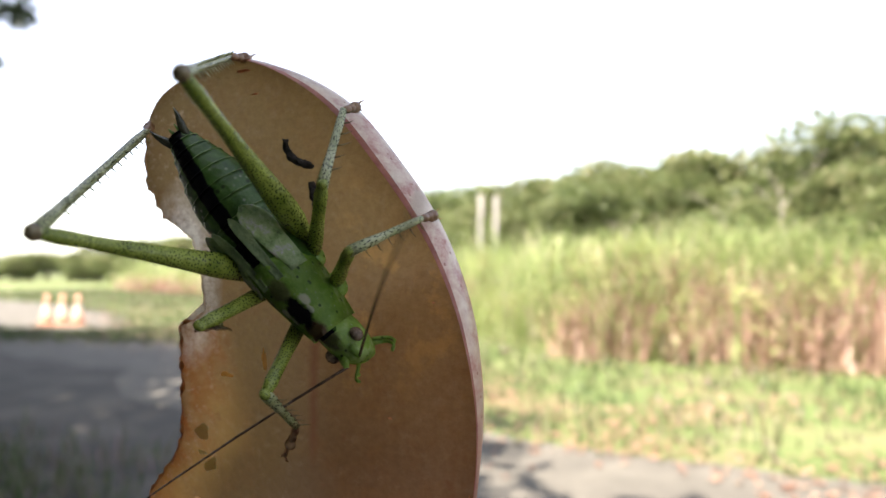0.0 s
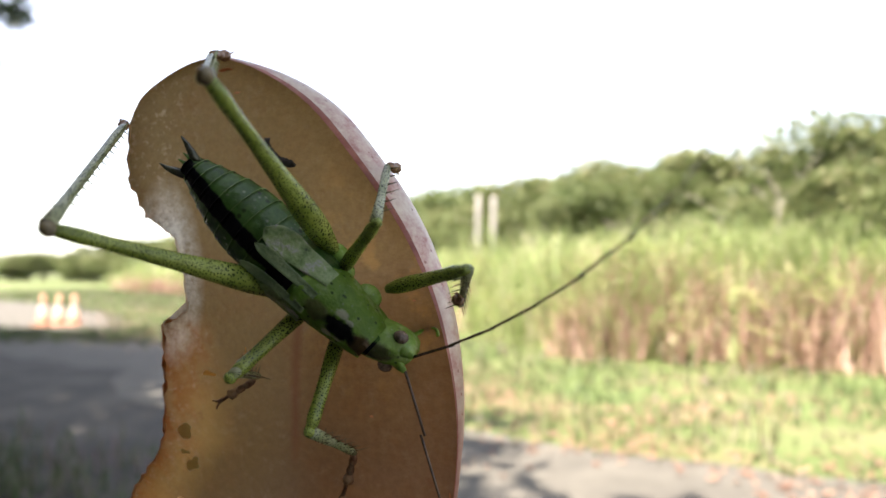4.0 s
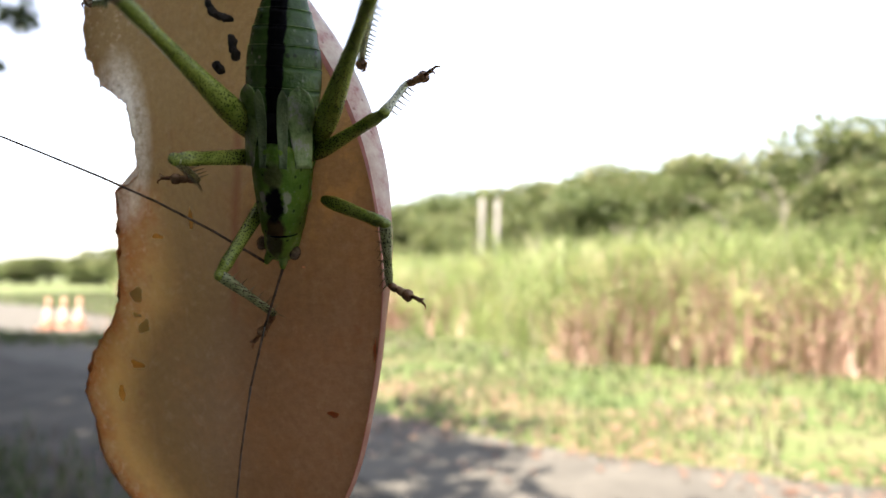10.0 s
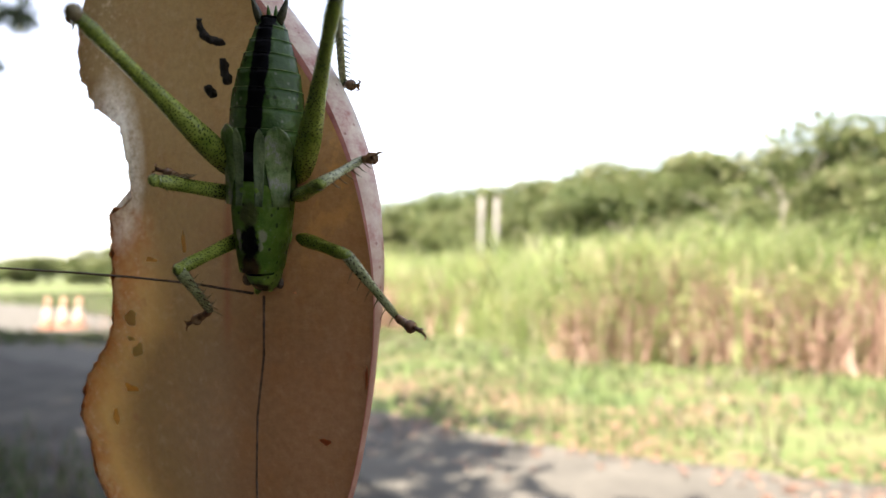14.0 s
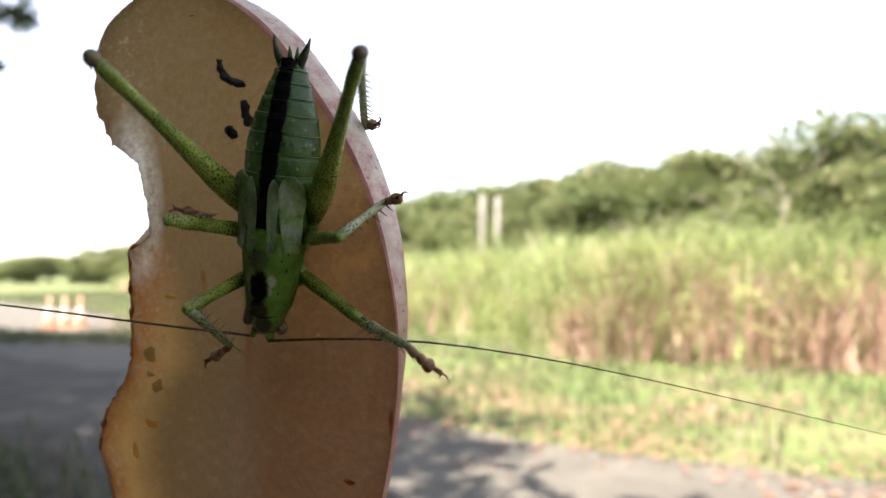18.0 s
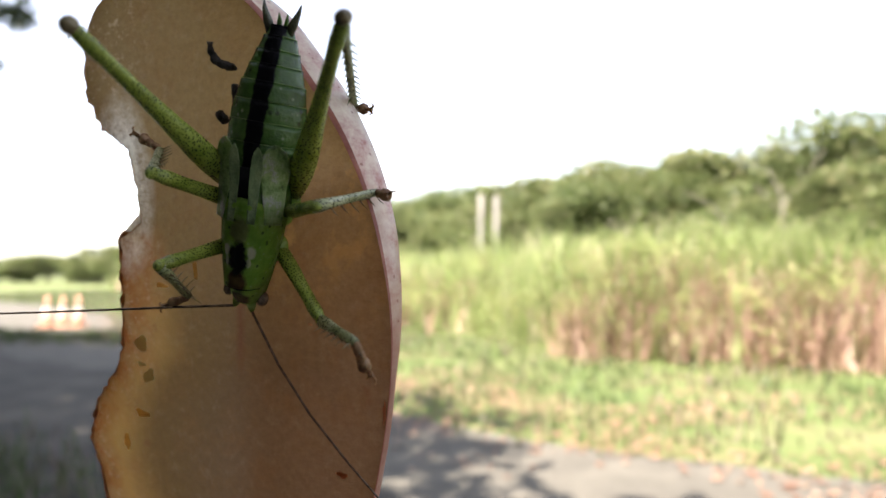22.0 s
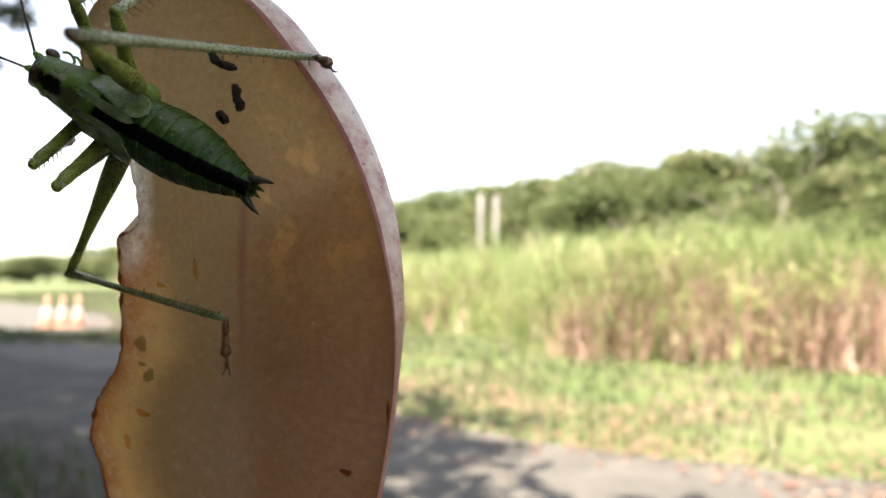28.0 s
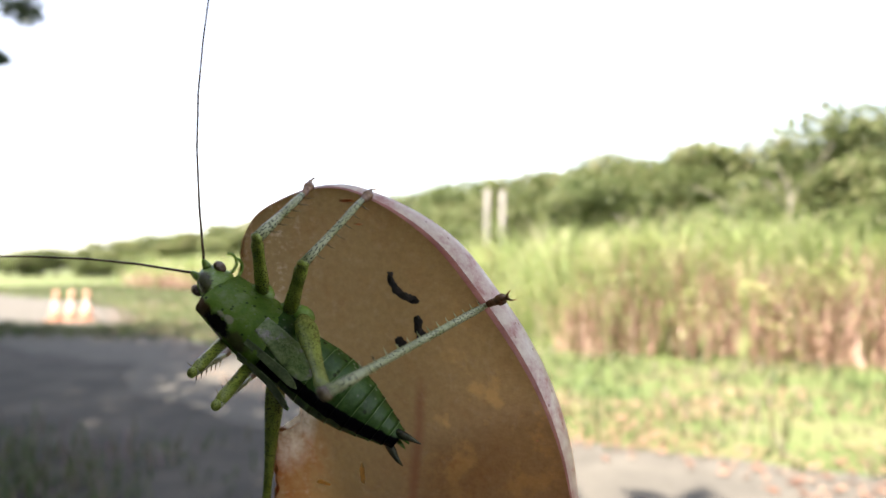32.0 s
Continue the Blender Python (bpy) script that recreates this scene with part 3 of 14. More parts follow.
def browned():
    """The gnawed rim: orange-brown, but still white where the last bites were taken."""
    m, nt, b, out = material("browned_flesh")
    col = ramp(nt, contrast(nt, noise_fac(nt, 380, 6, 0.65), 2.0), [(0.2, (0.26, 0.09, 0.03)), (0.5, (0.48, 0.2, 0.065)), (0.8, (0.66, 0.44, 0.23))])
    tc = nt.nodes.new("ShaderNodeTexCoord")
    sep = nt.nodes.new("ShaderNodeSeparateXYZ")
    nt.links.new(tc.outputs["Object"], sep.inputs[0])
    fresh = calc(nt, "SUBTRACT", 1.0, calc(nt, "MULTIPLY", calc(nt, "ABSOLUTE", calc(nt, "SUBTRACT", sep.outputs[1], 0.0056)), 190.0))
    fresh = calc(nt, "MULTIPLY", calc(nt, "ADD", fresh, calc(nt, "SUBTRACT", noise_fac(nt, 500, 4), 0.5)), 5.0, True)
    col = mix(nt, fresh, col, (0.8, 0.71, 0.58))
    nt.links.new(col, b.inputs["Base Color"])
    b.inputs["Roughness"].default_value = 0.5
    bumped(nt, b, noise_fac(nt, 1600, 5, 0.65), 0.8, 0.0006)
    see_through(m, mix(nt, 0.3, col, (0.9, 0.6, 0.34)), 0.75)
    return m


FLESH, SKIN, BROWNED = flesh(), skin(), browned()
INNER = surface("inner_flesh", [(0.3, (0.5, 0.34, 0.2)), (0.7, (0.7, 0.52, 0.34))], 300, 0.5, 0.4, 0.0004)
see_through(INNER, (0.84, 0.68, 0.53), 0.85)
CUT_AND_SHADED_SKIN = surface("cut_edge_and_shaded_skin", [(0.3, (0.22, 0.05, 0.03)), (0.7, (0.4, 0.14, 0.09))], 400, 0.4, 0.3, 0.0003)
FRASS = surface("dropping", [(0.3, (0.012, 0.009, 0.008)), (0.7, (0.035, 0.024, 0.018))], 900, 0.75, 0.9, 0.0004)
STAIN = surface("dried_bruise", [(0.3, (0.07, 0.068, 0.035)), (0.7, (0.17, 0.15, 0.075))], 700, 0.5, 0.4, 0.0003)
RUST = surface("rust_stain", [(0.3, (0.12, 0.04, 0.02)), (0.7, (0.25, 0.1, 0.05))], 700, 0.5, 0.4, 0.0003)
JUICE = surface("brown_stain", [(0.3, (0.35, 0.17, 0.06)), (0.7, (0.5, 0.28, 0.12))], 500, 0.5, 0.3, 0.0003)
see_through(STAIN, (0.6, 0.6, 0.42), 0.8)
see_through(RUST, (0.6, 0.25, 0.13), 0.8)
see_through(JUICE, (0.93, 0.68, 0.34), 0.93)


def make_slice():
    root = new("apple_slice")
    rim = spline([(-17.8, 19.9, 0), (-15.35, 22.9, 0), (-9.1, 25.2, 0), (-3.6, 24.6, 0), (3.2, 20.5, 0), (8.8, 14.0, 0), (13.4, 7.0, 0), (16.15, -0.5, 0), (17.1, -9.0, 0), (15.7, -18.9, 0), (12.6, -28.5, 0), (6.5, -35.5, 0), (-4.0, -39.0, 0), (-15.3, -33.4, 0)], 8)
    bite = spline([(-15.3, -33.4, 0), (-18.9, -29.8, 0), (-20.0, -26.0, 0), (-21.3, -22.2, 0), (-19.8, -17.8, 0), (-16.0, -13.1, 0), (-15.1, -7.0, 0), (-14.9, -1.4, 0), (-14.5, -0.2, 0), (-11.9, 0.7, 0), (-11.5, 1.8, 0), (-11.9, 4.9, 0), (-12.6, 7.6, 0), (-13.5, 9.0, 0), (-15.0, 9.9, 0), (-17.0, 11.8, 0), (-18.35, 15.0, 0), (-17.8, 19.9, 0)], 10)
    jag = []
    for i, p in enumerate(bite):
        k = 0.0 if i in (0, len(bite) - 1) else 1.0
        jag.append(p + Vector((noise.noise(p * 0.9) * 0.5 + noise.noise(p * 2.4) * 0.22, noise.noise(p * 0.9 + Vector((5, 0, 0))) * 0.35 + noise.noise(p * 2.4 + Vector((5, 0, 0))) * 0.2, 0)) * k)
    outline = rim[:-1] + jag[:-1]
    n_rim, n = len(rim) - 1, len(rim) + len(jag) - 2
    # outward flare: only where the skin is
    outw = []
    for i in range(n):
        a, c = outline[i - 1], outline[(i + 1) % n]
        d = (c - a).normalized()
        outw.append(Vector((-d.y, d.x, 0)))
    ring = []
    for depth, flare, inward in ((0, 0, 0.05), (0.22, 0.17, 0.25), (0.9, 0.36, 0.35), (1.5, 0.42, 0.4), (2.1, 0.42, 0.5), (2.6, 0.34, 0.7)):
        r = []
        for i, p in enumerate(outline):
            t = i / n_rim
            k = min(1.0, 0.75 + 4 * t, 6 * (1 - t)) if i < n_rim else 0
            high = min(1.0, max(0.0, (p.y + 2) / 14)) * min(1.0, max(0.0, (p.x + 3) / 8)) if i < n_rim else 0  # the shoulder bulges more
            k *= 0.8 + 1.7 * high
            low = min(1.0, max(0.0, (-p.y - 1) / 11)) if i < n_rim and p.x > 0 else 0  # and lower down it turns away
            k *= 1 - 0.65 * low
            off = outw[i] * (flare * max(0, k)) if i < n_rim else outw[i] * (-inward + 0.25 * noise.noise(p * 1.3 + Vector((0, 0, depth))))
            r.append((p + off + Vector((0, 0, -depth * (1 + 0.45 * high) * (1 - 0.68 * low)))) * MM)
        ring.append(r)
    def sheet(pts, name, label, mat=FLESH):
        bm = bmesh.new()
        f = bm.faces.new([bm.verts.new(p) for p in pts])
        bmesh.ops.triangulate(bm, faces=[f])
        return part(name, bm, mat, root, label, smooth=False)
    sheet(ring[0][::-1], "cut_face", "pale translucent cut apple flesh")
    # second sheet, unseen, added to dim light through the core's far side
    thick = [p for i, p in enumerate(ring[-1]) if i < n_rim and p.x > -0.004 and p.y < 0.006]
    step = [p + Vector((noise.noise(p * 0.7) * 0.5, noise.noise(p * 0.7 + Vector((9, 0, 0))) * 0.9, 0)) for p in spline([(-4.0, -38.0, -2.7), (0.0, -26, -1.9), (0.9, -14, -1.9), (1.5, -6, -2.0), (1.9, -1.0, -2.2), (3.2, 1.8, -2.4), (6.2, 2.4, -2.7), (9.0, 4.6, -2.8), (11.0, 5.4, -2.8)], 6)]
    sheet(thick + [p * MM for p in step], "back_face", "unseen second flesh sheet dimming light beyond the core", INNER)
    bm = bmesh.new()
    vs = [[bm.verts.new(p) for p in r] for r in ring]
    for j, (a, b) in enumerate(zip(vs, vs[1:])):
        for i in range(n_rim):
            # dark cut edge; the upper left skin takes it too, as painted shade
            bm.faces.new((a[i], a[i + 1], b[i + 1], b[i])).material_index = 1 if j == 0 or i < 9 else 0
    part("skin", bm, [SKIN, CUT_AND_SHADED_SKIN], root, "pink-red streaked apple skin")
    bm = bmesh.new()
    idx = list(range(n_rim, n)) + [0]
    vs = [[bm.verts.new(r[i]) for i in idx] for r in ring]
    for a, b in zip(vs, vs[1:]):
        for i in range(len(idx) - 1):
            bm.faces.new((a[i], a[i + 1], b[i + 1], b[i]))
    part("bitten_edge", bm, BROWNED, root, "ragged gnawed edge browned by the air")
    # crust along the gnawed edge
    bm = bmesh.new()
    pts = [p * MM + Vector((0.25 * MM, 0, 0.02 * MM)) for p in jag]
    tube(bm, pts, [MM * (0.05 + (0.5 * max(0.0, noise.noise(p * 1.1) - 0.05) if p.y < 0 else 0.0)) for p in jag], 6)
    part("crust", bm, BROWNED, root, "brown dried crust along the gnawed edge")

    def blob(name, path, radii, mat, label, lift=0.1):
        bm = bmesh.new()
        pts = spline([(x, y, lift) for x, y in path], 4)
        rad = [radii[min(len(radii) - 1, i // 4)] * (1 - i % 4 / 4) + radii[min(len(radii) - 1, i // 4 + 1)] * (i % 4 / 4) for i in range(len(pts))]
        tube(bm, [q * MM for q in pts], [r * MM for r in rad], 12)
        for v in bm.verts:
            q = v.co / MM
            v.co += Vector((noise.noise(q * 3.0), noise.noise(q * 3.0 + Vector((7, 0, 0))), noise.noise(q * 3.0 + Vector((0, 7, 0))))) * 0.24 * MM
        part(name, bm, mat, root, label)

    blob("dropping", [(-0.6, 17.3), (-0.5, 16.4), (0.0, 15.6), (0.9, 15.1), (1.7, 14.8), (2.3, 14.7)], [0.22, 0.33, 0.36, 0.35, 0.34, 0.16], FRASS, "curved dark dropping stuck on the flesh", 0.3)
    blob("dropping", [(2.0, 13.2), (2.2, 12.6), (2.15, 12.0), (2.5, 11.4), (2.7, 10.9)], [0.25, 0.42, 0.35, 0.42, 0.2], FRASS, "dark dropping stuck on the flesh", 0.3)
    blob("dropping", [(0.1, 11.0), (0.4, 10.5), (0.9, 10.0)], [0.25, 0.45, 0.25], FRASS, "short dark dropping stuck on the flesh", 0.3)
    def patch(name, u, v, w, h, seed, mat, label, lift=0.012):
        """A thin, uneven stain dried into the face."""
        bm = bmesh.new()
        edge = []
        for k in range(26):
            a = 2 * math.pi * k / 26
            q = Vector((math.cos(a) * 1.3, math.sin(a) * 1.3, seed * 3.7))
            r = 0.75 + 0.55 * noise.noise(q) + 0.3 * noise.noise(q * 3.1)
            edge.append(bm.verts.new(Vector((u + math.cos(a) * w * r, v + math.sin(a) * h * r, lift)) * MM))
        top = bm.verts.new(Vector((u, v, lift + 0.03)) * MM)
        for p, q in zip(edge, edge[1:] + edge[:1]):
            bm.faces.new((p, q, top))
        part(name, bm, mat, root, label)

    for seed, (u, v, w, h) in enumerate([(-12.4, -11.4, 1.25, 0.95), (-11.7, -14.6, 0.95, 0.9), (-12.6, -13.4, 0.7, 0.35)]):
        patch("bruise", u, v, w, h, seed, STAIN, "grey-olive dried bruise")
    for seed, (u, v, w, h) in enumerate([(-5.2, 24.1, 0.9, 0.25), (-4.0, 21.8, 0.55, 0.13), (11.7, -21.1, 0.8, 0.35), (16.2, -15.1, 0.28, 1.1), (9.0, -8.0, 0.25, 0.12), (13.6, 2.4, 0.2, 0.1)]):
        patch("stain", u, v, w, h, seed + 20, RUST, "small rust-brown stain")
    for seed, (u, v, w, h) in enumerate([(-4.4, -3.6, 0.35, 1.6), (-8.9, -5.2, 0.9, 0.35), (-13.0, -18.6, 1.3, 0.5), (-15.6, -21.9, 0.6, 1.1)]):
        patch("juice_stain", u, v, w, h, seed + 40, JUICE, "faint amber juice stain", 0.008)
    tagged(root, "gnawed translucent apple slice with pink skin, held upright", "apple slice")
    return root


apple_slice = make_slice()


# ---- the katydid (its own space: x to its right, y forward, z up from its back, origin at the front of the head) ----
def insect(name, stops, scale, dots=0.0, stripe=0.0, specks=0.0, rough=0.25, through=0.42, dark=(0.004, 0.004, 0.006)):
    """Insect shell: mottled colour, fine dark dots, and a dark band down the back."""
    m, nt, b, out = material(name)
    col = ramp(nt, contrast(nt, noise_fac(nt, scale, 6, 0.65), 1.5), stops)
    tc = nt.nodes.new("ShaderNodeTexCoord")
    if dots:
        sep = nt.nodes.new("ShaderNodeSeparateXYZ")
        nt.links.new(tc.outputs["Object"], sep.inputs[0])
        com = nt.nodes.new("ShaderNodeCombineXYZ")
        nt.links.new(calc(nt, "MULTIPLY", sep.outputs[0], dots), com.inputs[0])
        nt.links.new(calc(nt, "MULTIPLY", calc(nt, "ARCTAN2", sep.outputs[1], sep.outputs[2]), 2.5), com.inputs[1])
        v = nt.nodes.new("ShaderNodeTexVoronoi")
        v.voronoi_dimensions = "2D"
        v.inputs["Scale"].default_value, v.inputs["Randomness"].default_value = 1.0, 0.8
        nt.links.new(com.outputs[0], v.inputs["Vector"])
        size = calc(nt, "ADD", 0.1, calc(nt, "MULTIPLY", noise_fac(nt, 700, 2), 0.34))
        d = calc(nt, "MULTIPLY", calc(nt, "SUBTRACT", size, v.outputs["Distance"]), 14.0, True)
        col = mix(nt, calc(nt, "MULTIPLY", d, 0.92), col, (0.01, 0.012, 0.006))
    if specks:
        v = nt.nodes.new("ShaderNodeTexVoronoi")
        v.inputs["Scale"].default_value = specks
        nt.links.new(tc.outputs["Object"], v.inputs["Vector"])
        d = calc(nt, "MULTIPLY", calc(nt, "SUBTRACT", 0.22, v.outputs["Distance"]), 6.0, True)
        col = mix(nt, calc(nt, "MULTIPLY", d, 0.4), col, (0.5, 0.58, 0.36))
        v = nt.nodes.new("ShaderNodeTexVoronoi")
        v.inputs["Scale"].default_value = specks * 0.7
        nt.links.new(tc.outputs["Object"], v.inputs["Vector"])
        d = calc(nt, "MULTIPLY", calc(nt, "SUBTRACT", 0.2, v.outputs["Distance"]), 12.0, True)
        col = mix(nt, calc(nt, "MULTIPLY", d, 0.7), col, (0.015, 0.02, 0.008))
    if stripe:
        sep = nt.nodes.new("ShaderNodeSeparateXYZ")
        nt.links.new(tc.outputs["Object"], sep.inputs[0])
        wob = calc(nt, "MULTIPLY", calc(nt, "SUBTRACT", noise_fac(nt, 900, 3), 0.5), 0.0006)
        ax = calc(nt, "ADD", calc(nt, "ABSOLUTE", sep.outputs[0]), wob)
        f = calc(nt, "MULTIPLY", calc(nt, "SUBTRACT", stripe, ax), 6000, True)
        f = calc(nt, "MULTIPLY", f, calc(nt, "GREATER_THAN", sep.outputs[2], 0.0))
        col = mix(nt, f, col, dark)
        nt.links.new(calc(nt, "SUBTRACT", 0.5, calc(nt, "MULTIPLY", f, 0.4)), b.inputs["Specular IOR Level"])
    nt.links.new(col, b.inputs["Base Color"])
    b.inputs["Roughness"].default_value = rough
    bumped(nt, b, noise_fac(nt, scale * 4, 4, 0.6), 0.55, 0.0003)
    if through:
        see_through(m, col, through)
    return m


GREEN = [(0.2, (0.045, 0.11, 0.02)), (0.5, (0.08, 0.175, 0.032)), (0.8, (0.15, 0.28, 0.062))]
PALE = [(0.3, (0.15, 0.3, 0.07)), (0.7, (0.34, 0.5, 0.2))]
SHELL = insect("green_shell", GREEN, 350, specks=1500)
ABDOMEN = insect("striped_abdomen", [(0.2, (0.034, 0.085, 0.016)), (0.5, (0.06, 0.135, 0.026)), (0.8, (0.115, 0.22, 0.05))], 420, stripe=0.00078, specks=1200)
PRONOTUM = insect("pronotum_shell", [(0.2, (0.16, 0.29, 0.04)), (0.55, (0.25, 0.41, 0.07)), (0.8, (0.4, 0.54, 0.19))], 520, specks=1700)
WING = insect("wing_pad", [(0.15, (0.07, 0.09, 0.045)), (0.35, (0.22, 0.33, 0.11)), (0.55, (0.33, 0.43, 0.19)), (0.68, (0.46, 0.46, 0.36)), (0.85, (0.7, 0.67, 0.6))], 850, through=0.35, rough=0.2)
INNER_PAD = insect("inner_pad", [(0.3, (0.14, 0.2, 0.09)), (0.7, (0.28, 0.36, 0.18))], 700, through=0.3)
LEG_THICK = insect("speckled_leg", [(0.3, (0.19, 0.25, 0.032)), (0.7, (0.36, 0.43, 0.085))], 300, dots=3500, through=0.3)
LEG_THIN = insect("pale_shin", [(0.3, (0.3, 0.34, 0.15)), (0.7, (0.5, 0.52, 0.3))], 500, dots=1700, through=0.35)
FOOT = insect("brown_foot", [(0.3, (0.18, 0.075, 0.035)), (0.7, (0.42, 0.25, 0.13))], 700, through=0.4)
KNEE = insect("dark_knee", [(0.3, (0.08, 0.055, 0.03)), (0.7, (0.2, 0.16, 0.08))], 700, through=0.1)
TAIL = insect("dark_tail", [(0.3, (0.02, 0.025, 0.012)), (0.7, (0.06, 0.06, 0.03))], 700, through=0.1)
EYE = insect("eye", [(0.3, (0.06, 0.035, 0.022)), (0.7, (0.2, 0.14, 0.09))], 1500, rough=0.15, through=0)
HOOP = insect("pale_ring", [(0.3, (0.12, 0.22, 0.06)), (0.7, (0.3, 0.42, 0.16))], 500, stripe=0.00078, through=0.35, dark=(0.02, 0.02, 0.022))
FEELER = insect("feeler", [(0.3, (0.05, 0.035, 0.025)), (0.7, (0.14, 0.09, 0.06))], 900, through=0.1)


def marked(name, like, spots, floor=0.0003):
    """A shell with soft-edged marks on its back: (x, y, half width, half length, colour, strength), in mm, mirrored."""
    m = like.copy()
    m.name = name
    nt = m.node_tree
    b, t = nt.nodes["Principled BSDF"], nt.nodes["Translucent BSDF"]
    col = b.inputs["Base Color"].links[0].from_socket
    tc = nt.nodes.new("ShaderNodeTexCoord")
    sep = nt.nodes.new("ShaderNodeSeparateXYZ")
    nt.links.new(tc.outputs["Object"], sep.inputs[0])
    up = calc(nt, "GREATER_THAN", sep.outputs[2], floor)
    for x, y, w, h, colour, strength in spots:
        wob = calc(nt, "MULTIPLY", calc(nt, "SUBTRACT", noise_fac(nt, 1300, 4, 0.6), 0.5), 0.8)
        dx = calc(nt, "MULTIPLY", calc(nt, "SUBTRACT", calc(nt, "ABSOLUTE", sep.outputs[0]), x * MM), 1 / (w * MM))
        dy = calc(nt, "MULTIPLY", calc(nt, "SUBTRACT", sep.outputs[1], y * MM), 1 / (h * MM))
        r = calc(nt, "SQRT", calc(nt, "ADD", calc(nt, "MULTIPLY", dx, dx), calc(nt, "MULTIPLY", dy, dy)))
        f = calc(nt, "MULTIPLY", calc(nt, "SUBTRACT", calc(nt, "ADD", 1.0, wob), r), 3.0, True)
        col = mix(nt, calc(nt, "MULTIPLY", calc(nt, "MULTIPLY", f, up), strength), col, colour)
    nt.links.new(col, b.inputs["Base Color"])
    nt.links.new(col, t.inputs["Color"])
    return m


SHIELD = marked("marked_shield", PRONOTUM, [(0, -7.6, 0.9, 1.3, (0.16, 0.1, 0.07), 0.6), (0, -3.2, 0.85, 1.5, (0.11, 0.04, 0.022), 0.9), (1.0, -5.9, 0.34, 0.62, (0.62, 0.62, 0.44), 0.9), (0.85, -5.0, 0.2, 0.45, (0.62, 0.62, 0.44), 0.8), (0, -5.3, 0.85, 1.75, (0.004, 0.004, 0.005), 1.0)])
CROWN = marked("dark_crowned_head", PRONOTUM, [(0, -1.7, 0.9, 1.7, (0.05, 0.028, 0.016), 0.85)], -0.0012)


def shell(bm, sections, n=20):
    """A body shell: sections are (y, half width, top, bottom) in mm."""
    rings = []
    for y, w, top, bot in sections:
        r = []
        for k in range(n):
            a = 2 * math.pi * k / n
            c, s = math.cos(a), math.sin(a)
            z = s * top if s > 0 else s * bot
            r.append(Vector((c * w * (1 - 0.06 * s), y, z)) * MM)
        rings.append(r)
    return loft(bm, rings)


def back(y):
    """Half width and height of the pronotum at y."""
    t = min(1, max(0, (-4.0 - y) / 6.6))
    return 1.85 + 0.95 * math.sin(t * 1.6), 1.8 + 0.7 * t


def leg_piece(name, length, radii, mat, root, label="", spines=0, dark=None, spine_len=0.9):
    """A limb along +x, in mm, with spines in two rows underneath."""
    bm = bmesh.new()
    n = len(radii)
    rings = []
    for i, r in enumerate(radii):
        x = length * i / (n - 1)
        rings.append([Vector((x, math.cos(2 * math.pi * k / 10) * r * 0.85, math.sin(2 * math.pi * k / 10) * r)) * MM for k in range(10)])
    loft(bm, rings)
    ob = part(name, bm, mat, root, label)
    rnd = random.Random(int(length * 100) + spines)
    for i in range(spines):
        bm = bmesh.new()
        x = length * (0.18 + 0.78 * (i // 2) / max(1, (spines - 1) // 2))
        side = 1 if i % 2 else -1
        r = 0.3
        p = Vector((x, side * r * 0.6, -r * 0.6)) * MM
        d = Vector((0.35, side * 0.75, -0.7)).normalized()
        tube(bm, [p, p + d * spine_len * 0.5 * MM, p + (d + Vector((0.15, 0, 0))) * spine_len * rnd.uniform(0.8, 1.1) * MM], [0.075 * MM, 0.05 * MM, 0.012 * MM], 5)
        part("spine", bm, KNEE if dark else mat, ob)
    return ob


